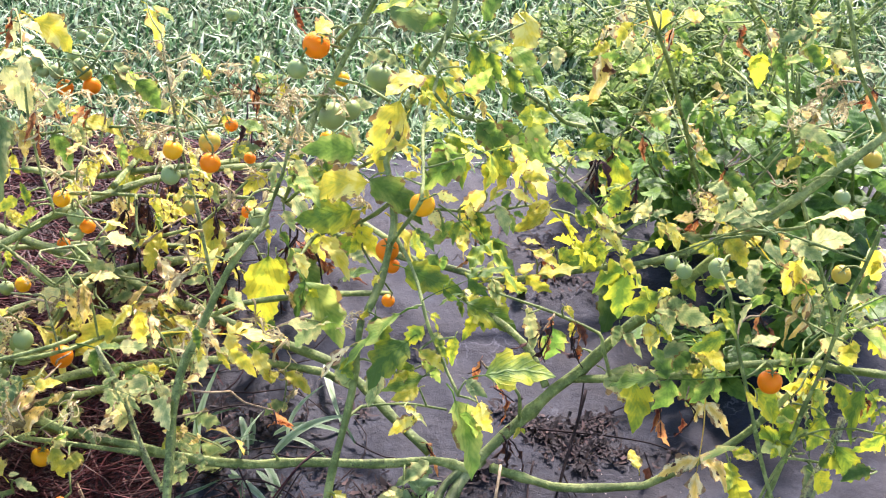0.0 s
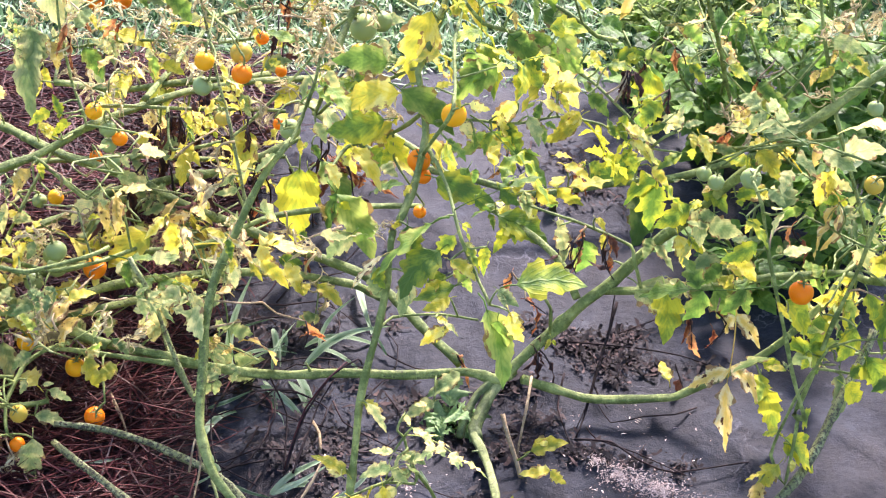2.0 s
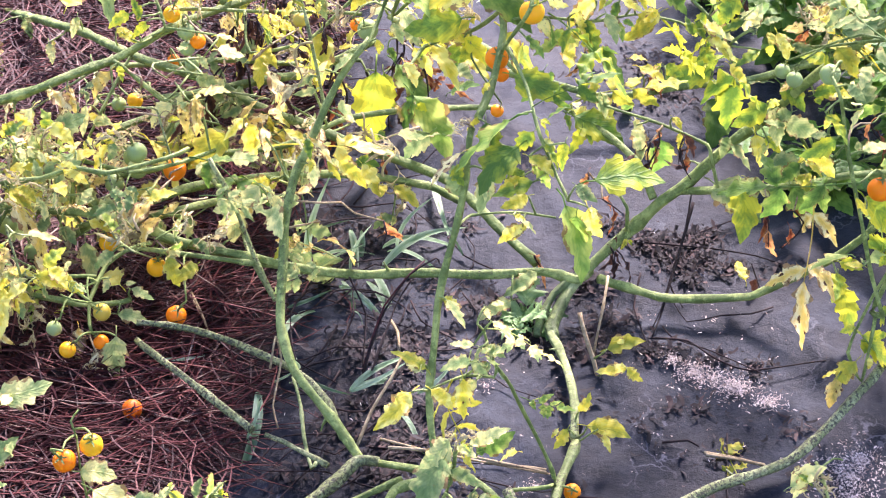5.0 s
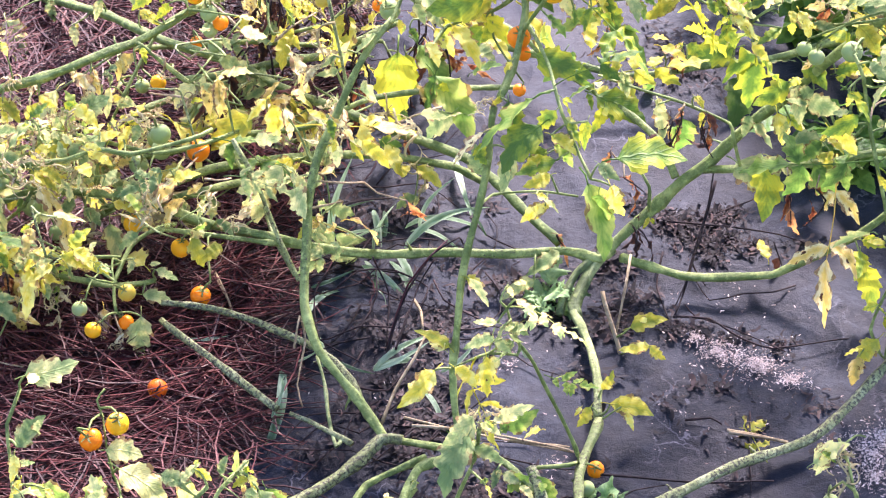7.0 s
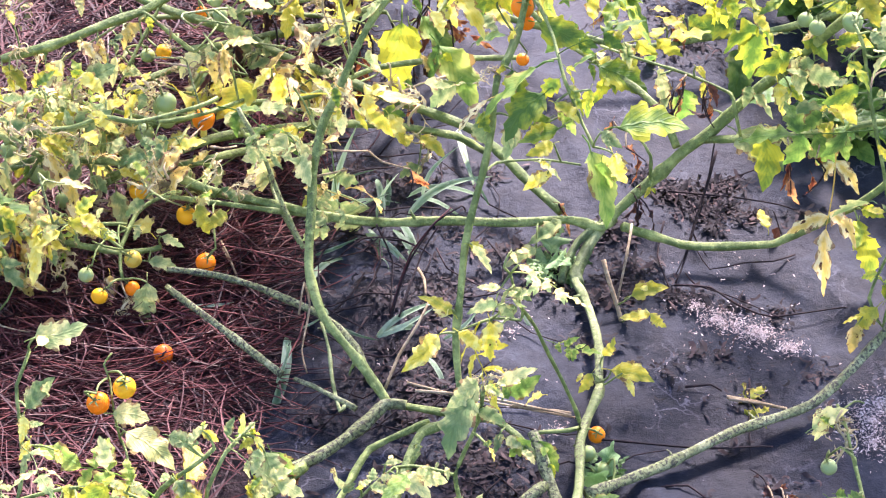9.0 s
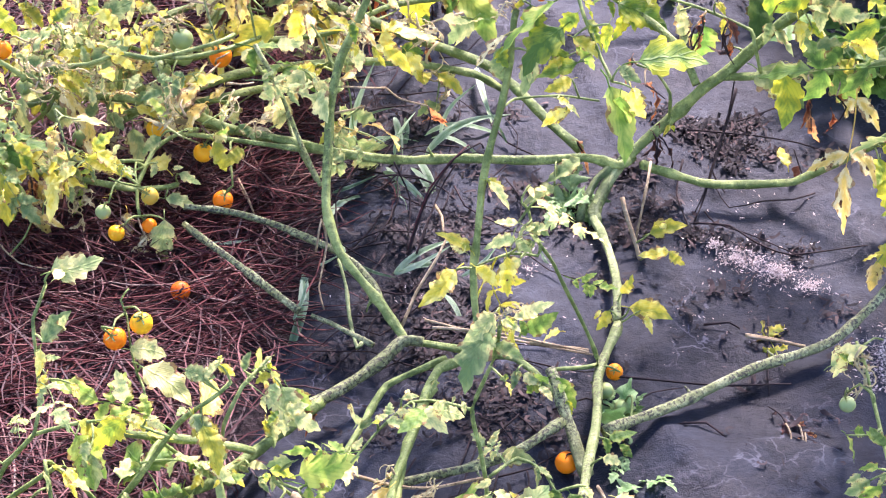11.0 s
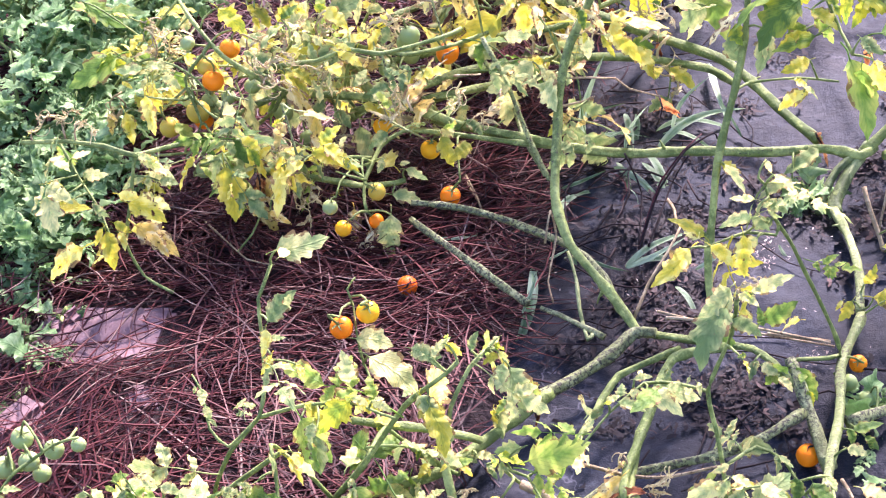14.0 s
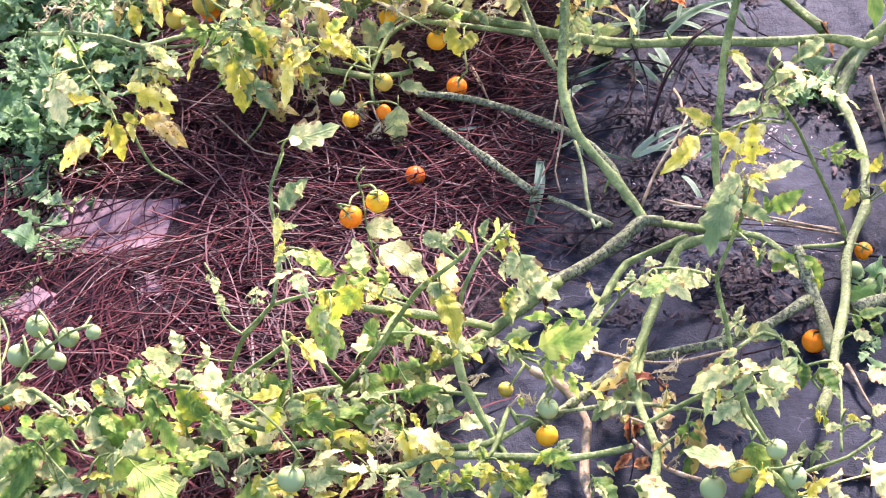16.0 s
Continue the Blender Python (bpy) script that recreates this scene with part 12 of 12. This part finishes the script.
LITTER += [(-0.089, 1.432, 0.05, 100), (-0.005, 1.3, 0.08, 120), (0.166, 1.677, 0.03, 80), (0.316, 1.59, 0.22, 60), (0.328, 1.411, 0.2, 40), (0.298, 1.74, 0.18, 50), (0.451, 1.849, 0.15, 30), (0.442, 1.552, 0.02, 80), (0.376, 1.445, 0.02, 70), (0.326, 1.506, 0.02, 60), (0.31, 1.871, 0.03, 160), (0.254, 1.628, 0.03, 100), (0.44, 1.628, 0.03, 120), (0.331, 1.668, 0.03, 140), (0.25, 1.75, 0.03, 160), (0.212, 1.906, 0.04, 200), (-0.12, 2.036, 0.05, 150), (-0.068, 1.996, 0.05, 150), (-0.044, 1.874, 0.05, 150), (-0.091, 1.773, 0.05, 120)]
LITTER += [(-0.145, 1.911, 0.04, 100), (-0.01, 1.772, 0.05, 120), (0.012, 1.908, 0.05, 120), (0.063, 2.031, 0.05, 120), (0.115, 1.871, 0.04, 120), (0.144, 1.77, 0.03, 80), (-0.058, 1.677, 0.05, 260), (-0.09, 1.628, 0.05, 200), (-0.018, 1.728, 0.04, 200), (-0.043, 1.562, 0.04, 200), (0.01, 1.78, 0.04, 160), (0.051, 1.486, 0.05, 320), (0.02, 1.45, 0.03, 200), (-0.009, 1.649, 0.03, 160), (-0.149, 1.561, 0.03, 140), (0.333, 2.416, 0.06, 160), (0.283, 2.313, 0.05, 100), (0.367, 2.328, 0.06, 100), (0.114, 2.136, 0.06, 100), (-0.105, 2.241, 0.08, 160)]
LITTER += [(-0.213, 2.427, 0.12, 200)]
LITTER = [q for q in LITTER if not (0.24 < q[0] < 0.47 and 1.70 < q[1] < 2.06)]
# heaps of curled dead leaves
HEAP = [(0.298, 1.990, 0.026, 130), (0.330, 1.972, 0.034, 230), (0.362, 1.990, 0.026, 130), (0.388, 2.006, 0.016, 50), (0.338, 1.930, 0.026, 120), (0.346, 1.902, 0.016, 50), (0.372, 1.944, 0.022, 70), (0.405, 1.930, 0.03, 50), (0.315, 1.764, 0.022, 60), (0.285, 1.768, 0.022, 60), (0.352, 1.752, 0.02, 40), (0.412, 1.742, 0.024, 40), (0.205, 1.765, 0.03, 110), (0.225, 1.800, 0.03, 110), (0.130, 1.800, 0.03, 110), (0.120, 1.850, 0.03, 110), (0.262, 2.03, 0.03, 60), (0.47, 1.93, 0.03, 30)]
SHAVINGS = [(0.333, 1.728, 0.02, 1100), (0.378, 1.703, 0.025, 1300), (0.415, 1.677, 0.02, 700), (0.308, 1.749, 0.015, 400), (0.078, 1.697, 0.02, 80), (0.131, 1.535, 0.02, 120), (0.488, 1.553, 0.035, 1200), (0.506, 1.581, 0.03, 900), (0.352, 1.718, 0.05, 500), (0.485, 1.517, 0.035, 900), (0.079, 1.728, 0.05, 80), (0.365, 1.824, 0.15, 150), (0.274, 1.619, 0.15, 120), (-0.058, 1.677, 0.1, 60)]
DEAD = [(0.051, 1.486, 0.05, 9), (0.008, 1.433, 0.04, 5), (-0.064, 1.657, 0.05, 8), (-0.011, 1.718, 0.05, 6), (-0.097, 2.01, 0.07, 14), (-0.044, 1.874, 0.06, 10), (-0.104, 1.762, 0.05, 8), (0.033, 1.969, 0.07, 8), (0.358, 1.95, 0.05, 12), (0.399, 1.926, 0.05, 8), (-0.105, 1.891, 0.08, 14), (-0.059, 1.718, 0.06, 10), (-0.03, 1.581, 0.03, 10), (0.237, 1.824, 0.03, 6), (0.373, 1.718, 0.06, 6), (-0.14, 2.022, 0.08, 14), (-0.042, 1.609, 0.04, 8), (0.033, 1.504, 0.05, 10), (0.091, 1.433, 0.03, 5), (0.333, 2.416, 0.08, 5)]
DEAD += [(-0.129, 2.398, 0.1, 14)]

# basil, weeds and paver
BASIL = []
for k in range(4):
    v, f, uv = blade_shape(k + 90, (0.30, 0.27, 0.33, 0.29)[k], 6, 0.06, 0.35, 0.25, 0.05, 0.8)
    BASIL.append(mesh_of("leaf", *with_petiole(v, f, uv, 0.2)[:2], basil_leaf_mat, with_petiole(v, f, uv, 0.2)[2]))
WEED = []
for k in range(5):
    v, f, uv = compound_shape(k + 70, 3, 1.0)
    WEED.append(mesh_of("leaf", v, f, weed_leaf_mat, uv))
for k in range(6):
    v, f, uv = blade_shape(k + 170, (0.44, 0.38, 0.50, 0.42, 0.36, 0.46)[k], (2, 3, 3, 2, 3, 3)[k], 0.5, 0.35, 0.2, 0.1, 1.0)
    WEED.append(mesh_of("leaf", *with_petiole(v, f, uv, 0.25)[:2], weed_leaf_mat, with_petiole(v, f, uv, 0.25)[2]))


def bush(name, label, category, group, at, tall, spread, stems, leaves, pool, size):
    t = thing(name, label, category, group, at)
    for k in range(stems):
        a = rng.uniform(0, 6.283)
        reach = spread * rng.uniform(0.3, 1.0)
        top = np.array([math.cos(a) * reach, math.sin(a) * reach, tall * rng.uniform(0.6, 1.0)])
        line = smooth_line([(0, 0, -0.01), tuple(top * np.array([0.3, 0.3, 0.5])), tuple(top)], 0.03)
        v, f = tube(line, np.linspace(0.004, 0.0018, len(line)), 6)
        put("stem", mesh_of("stem", v, f, stem_mat), t)
        for q in range(leaves // stems):
            i = rng.randrange(len(line) // 4, len(line))
            d = np.array([rng.gauss(0, 1), rng.gauss(0, 1), rng.gauss(0.15, 0.5)])
            d /= np.linalg.norm(d)
            ln = size * rng.uniform(0.6, 1.2)
            b0 = line[i] + d * 0.012
            put("leaf", rng.choice(pool), t, aim(b0, b0 + d * ln, (rng.gauss(0, 0.4), rng.gauss(0, 0.4), 1)))
    return t


LIME = []
for k in range(4):
    v, f, uv = blade_shape(k + 120, (0.36, 0.30, 0.40, 0.33)[k], 4, 0.2, 0.3, 0.15, 0.08, 0.8)
    LIME.append(mesh_of("leaf", *with_petiole(v, f, uv, 0.3)[:2], lime_weed_mat, with_petiole(v, f, uv, 0.3)[2]))
for x, y, h, s, lv in BASILS:
    bush("basil_plant", "bushy basil plant with glossy dark green leaves", "herb", "basil plants", (x, y, 0), h, s, 14, int(2.4 * lv), BASIL, 0.047)
for x, y, h, s, lv in WEEDS:
    bush("weed", "low green feathery-leaved weed on the mulch edge", "weed", "weeds", (x, y, -0.01), h, s, max(3, lv // 8), lv, WEED, 0.045)
for x, y, h, s, lv in LIMES:
    bush("weed", "lime green small-leaved weed at the lawn edge", "weed", "lime weeds", (x, y, -0.01), h, s, 9, lv, LIME, 0.023)


def paver(at, turn, size, label):
    t = thing("paver", label, "paving slab", "pavers", at)
    t.rotation_euler = (0.02, -0.03, turn)
    bm = bmesh.new()
    bmesh.ops.create_cube(bm, size=1)
    for v in bm.verts:
        v.co = Vector((v.co.x * size[0], v.co.y * size[1], v.co.z * size[2]))
    bmesh.ops.bevel(bm, geom=list(bm.edges), offset=0.008, segments=2, affect="EDGES")
    bmesh.ops.subdivide_edges(bm, edges=[e for e in bm.edges if e.calc_length() > 0.05], cuts=5, use_grid_fill=True)
    for v in bm.verts:
        v.co += Vector((1, 1, 1)) * 0.0014 * noise.noise(v.co * 22)
    me = bpy.data.meshes.new("slab")
    bm.to_mesh(me)
    bm.free()
    me.materials.append(paver_mat)
    put("slab", me, t)


paver((-0.70, 1.595, -0.034), -0.04, (0.17, 0.11, 0.05), "rose-grey concrete paver half buried in needle mulch")
paver((-0.93, 1.42, -0.034), 0.5, (0.3, 0.2, 0.05), "rose-grey concrete paver under needle mulch")

for x, y, s in STONES:
    paver((x, y, -0.012), rng.uniform(0, 3), (s, s * 0.6, 0.03), "pale broken paver piece showing through needle mulch")

# grass tufts on the cloth
TUFT = []
for k in range(4):
    v, f, uv = blade_shape(k + 200, 0.045, 1, 0.0, (0.55, 0.8, 0.35, 1.0)[k], 0.5, 0.02, 0.6)
    TUFT.append(mesh_of("blade", v, f, grass_blade_mat, uv))


def grass_tuft(x, y):
    return thing("grass_tuft", "blue-green coarse grass tuft growing through the cloth", "grass", "grass tufts", (x, y, 0.0))


def grass_blade(t, base, tip):
    """One strap leaf from its base to where its tip hangs."""
    o = Vector(t.location)
    put("blade", rng.choice(TUFT), t, aim(Vector(base) - o, Vector(tip) - o, (rng.gauss(0, 0.3), rng.gauss(-0.5, 0.3), 0.9)))


tuft = grass_tuft(-0.172, 1.777)
grass_blade(tuft, (-0.172, 1.777, 0.012), (-0.107, 1.842, 0.050))
grass_blade(tuft, (-0.102, 1.886, 0.012), (-0.054, 1.797, 0.020))
grass_blade(tuft, (-0.067, 1.895, 0.012), (-0.033, 1.793, 0.020))
grass_blade(tuft, (-0.124, 1.704, 0.012), (-0.086, 1.680, 0.020))
grass_blade(tuft, (-0.164, 1.766, 0.012), (-0.122, 1.684, 0.030))
tuft = grass_tuft(-0.083, 1.689)
grass_blade(tuft, (-0.083, 1.689, 0.012), (-0.012, 1.703, 0.050))
grass_blade(tuft, (-0.079, 1.692, 0.012), (0.008, 1.699, 0.020))
grass_blade(tuft, (-0.025, 1.654, 0.012), (-0.005, 1.589, 0.030))
grass_blade(tuft, (-0.002, 1.684, 0.012), (0.045, 1.712, 0.040))
tuft = grass_tuft(-0.091, 2.002)
grass_blade(tuft, (-0.091, 2.002, 0.012), (-0.102, 1.897, 0.030))
grass_blade(tuft, (-0.133, 1.920, 0.012), (-0.087, 1.919, 0.070))
grass_blade(tuft, (-0.042, 1.955, 0.012), (0.013, 1.921, 0.050))
grass_blade(tuft, (-0.050, 1.961, 0.012), (0.046, 1.971, 0.060))
grass_blade(tuft, (0.018, 2.115, 0.012), (0.052, 2.004, 0.030))
grass_blade(tuft, (-0.140, 1.920, 0.012), (-0.114, 1.910, 0.120))
grass_blade(tuft, (-0.076, 2.001, 0.012), (-0.092, 1.899, 0.020))
tuft = grass_tuft(-0.191, 1.690)
grass_blade(tuft, (-0.191, 1.690, 0.012), (-0.223, 1.551, 0.020))
grass_blade(tuft, (-0.307, 1.746, 0.012), (-0.261, 1.749, 0.020))
grass_blade(tuft, (-0.198, 1.607, 0.012), (-0.185, 1.643, 0.050))


tuft = grass_tuft(-0.087, 1.932)
grass_blade(tuft, (-0.136, 1.929, 0.012), (-0.081, 1.946, 0.050))
grass_blade(tuft, (-0.088, 1.917, 0.012), (-0.073, 1.937, 0.060))
grass_blade(tuft, (-0.063, 1.917, 0.012), (-0.037, 1.790, 0.030))
grass_blade(tuft, (-0.029, 1.948, 0.020), (-0.007, 1.955, 0.090))
grass_blade(tuft, (-0.049, 1.921, 0.012), (0.049, 1.946, 0.070))
grass_blade(tuft, (-0.099, 1.896, 0.012), (-0.080, 1.816, 0.030))
grass_blade(tuft, (-0.080, 1.815, 0.030), (-0.054, 1.809, 0.012))
grass_blade(tuft, (0.057, 1.945, 0.012), (0.055, 1.951, 0.060))
grass_blade(tuft, (-0.165, 1.842, 0.012), (-0.115, 1.853, 0.040))
grass_blade(tuft, (0.095, 1.729, 0.012), (0.116, 1.689, 0.012))
grass_blade(tuft, (-0.082, 1.687, 0.012), (-0.021, 1.705, 0.050))
grass_blade(tuft, (-0.144, 1.985, 0.012), (-0.114, 1.973, 0.040))
grass_blade(tuft, (-0.175, 1.703, 0.012), (-0.148, 1.711, 0.030))

# the short double trunk under the branching point, its shade put into the stem colour
stem(plant_a, [(0.208, 1.873, 0.050), (0.187, 1.842, 0.040), (0.162, 1.795, 0.020), (0.166, 1.778, 0.016)], 0.0067, 0.0070, stem_trunk)
stem(plant_a, [(0.192, 1.858, 0.050), (0.168, 1.838, 0.038), (0.150, 1.805, 0.022), (0.145, 1.790, 0.010)], 0.0046, 0.0050, stem_trunk)
tagged(put("pine_needles", needle_cloud("pine_needles", 6500, mulch_place, (0.04, 0.13), 0.00092, mulch_lift)), "short broken pine needles lying loose on the mulch", "mulch", kind="stuff")


# dead leaf litter and pale shavings
def flakes(name, clumps, size, mat, flat, base=0.003, curl=0.0):
    """Loose scraps in clumps: short strips of uneven width, each bent its own way."""
    vs, fs = [], []
    cuts = 4 if curl else 2
    for x, y, r, n_ in clumps:
        for _ in range(n_):
            a, d = rng.uniform(0, 6.283), abs(rng.gauss(0, r * 0.6))
            cx, cy = x + math.cos(a) * d * 1.3, y + math.sin(a) * d
            s = size * (0.3 + 1.3 * rng.random() ** 2.2)
            way, turn = rng.uniform(0, 6.283), rng.gauss(0, 0.5)
            rise, bow = rng.gauss(0, flat * 0.25), rng.gauss(0, curl)
            p = Vector((cx, cy, cloth_z(cx, cy) + base + rng.random() * size * flat * 1.2))
            o = len(vs)
            for i in range(cuts + 1):
                w = s * rng.uniform(0.10, 0.36) * (0.35 if i in (0, cuts) else 1.0)
                side = Vector((-math.sin(way), math.cos(way), rng.gauss(0, flat)))
                p.z = max(p.z, cloth_z(p.x, p.y) + 0.6 * base)
                vs += [p - side * w, p + side * w]
                p = p + Vector((math.cos(way), math.sin(way), rise)) * (2.0 * s / cuts)
                way += turn
                rise = max(-0.5, min(0.5, rise + bow))
            fs += [(o + 2 * i, o + 2 * i + 1, o + 2 * i + 3, o + 2 * i + 2) for i in range(cuts)]
    return mesh_of(name, vs, fs, mat, smooth=bool(curl))


tagged(put("leaf_litter", flakes("leaf_litter", [(x, y, r * 1.1, int((1.3 if x > 0.2 else 0.75) * k * (0.35 if y < 1.76 and x > 0.2 else 1.0))) for x, y, r, k in LITTER], 0.0066, litter_mat, 0.4, curl=0.28)), "crumbled dark brown dead leaves scattered on black cloth", "leaf litter", kind="stuff")
tagged(put("dead_leaf_heap", flakes("dead_leaf_heap", [(x, y, r, int(1.9 * k)) for x, y, r, k in HEAP], 0.0060, litter_mat, 0.6, curl=0.35)), "heaps of curled dark brown dead leaves on black cloth", "leaf litter", kind="stuff")
# dead leaves behind the plants; their dark mass also stands in for shaded needles
tagged(put("dead_leaf_heap", flakes("dead_leaf_heap", [(-0.238, 2.47, 0.07, 260), (-0.19, 2.40, 0.06, 240), (-0.27, 2.31, 0.06, 200), (-0.16, 2.35, 0.06, 200), (-0.30, 2.52, 0.08, 200)], 0.0075, litter_mat, 0.5, 0.026, 0.35)), "dark brown dead leaves lying on needle mulch, added partly as its shade", "leaf litter", kind="stuff")
tagged(put("shavings", flakes("shavings", [(x, y, r, int(0.75 * k)) for x, y, r, k in SHAVINGS], 0.0019, shaving_mat, 0.4, 0.006)), "pale crumbs scattered on black cloth", "debris", kind="stuff")


def dead_stem(nodes, r0, r1, mat=stem_dead, label="thin dry brown dead stem lying on black cloth"):
    line = smooth_line(nodes, 0.015)
    v, f = tube(line, np.linspace(r0, r1, len(line)), 5)
    ob = put("dead_stem", mesh_of("dead_stem", v, f, mat))
    tagged(ob, label, "dead stem", "dead stems")


for x, y, r, k in DEAD:
    for _ in range(int((0.15 if x > 0.2 else 0.42) * k)):
        a = rng.uniform(0, 6.283)
        p = [(x + rng.gauss(0, r), y + rng.gauss(0, r))]
        for q in range(4):
            a += rng.gauss(0, 0.5)
            p.append((p[-1][0] + math.cos(a) * 0.04, p[-1][1] + math.sin(a) * 0.04))
        dead_stem([(u, w, cloth_z(u, w) + 0.003 + abs(rng.gauss(0, 0.008))) for u, w in p], 0.0013, 0.0006)

dead_stem([(-0.068, 1.726, 0.010), (-0.056, 1.754, 0.040), (-0.041, 1.765, 0.080), (-0.015, 1.769, 0.120), (0.007, 1.789, 0.130)], 0.0014, 0.0010, stem_reed, "reddish brown dead stalk arching over the cloth")
dead_stem([(-0.084, 1.807, 0.090), (-0.065, 1.797, 0.040), (-0.068, 1.724, 0.012)], 0.0013, 0.0010, stem_dead, "thin dark dead stem leaning over the cloth")
dead_stem([(-0.071, 1.574, 0.030), (-0.054, 1.614, 0.050), (-0.031, 1.649, 0.070), (-0.017, 1.682, 0.080)], 0.0022, 0.0014, stem_dry, "straw coloured dry twig leaning over the cloth")
dead_stem([(-0.035, 1.809, 0.020), (-0.026, 1.786, 0.020), (-0.024, 1.757, 0.015)], 0.0022, 0.0018, stem_dry, "straw coloured dry twig leaning over the cloth")
dead_stem([(-0.044, 1.584, 0.035), (0.011, 1.569, 0.030), (0.075, 1.561, 0.020), (0.148, 1.542, 0.020)], 0.0016, 0.0012, stem_dry, "straw coloured dry twig lying on the cloth")
dead_stem([(0.294, 1.975, 0.012), (0.381, 1.962, 0.012), (0.438, 1.946, 0.012), (0.488, 1.917, 0.012)], 0.0015, 0.0009, stem_dead, "dark dead stem lying across dead leaf litter")
dead_stem([(0.343, 1.940, 0.128), (0.335, 1.912, 0.085), (0.315, 1.866, 0.045), (0.303, 1.835, 0.020), (0.289, 1.805, 0.012)], 0.0011, 0.0008, stem_dead, "dark dead stem hanging from a branch")
dead_stem([(0.329, 1.581, 0.012), (0.360, 1.574, 0.012), (0.394, 1.565, 0.012)], 0.0022, 0.0016, stem_dry, "straw coloured dry twig lying on the cloth")
dead_stem([(0.300, 1.800, 0.018), (0.312, 1.787, 0.010), (0.357, 1.760, 0.012), (0.414, 1.721, 0.010)], 0.0011, 0.0007, stem_dead, "thin dark dead stem lying on the cloth")
dead_stem([(-0.287, 1.866, 0.020), (-0.269, 1.822, 0.020), (-0.259, 1.791, 0.020)], 0.0018, 0.0014, stem_dry, "straw coloured dry twig lying on needle mulch")
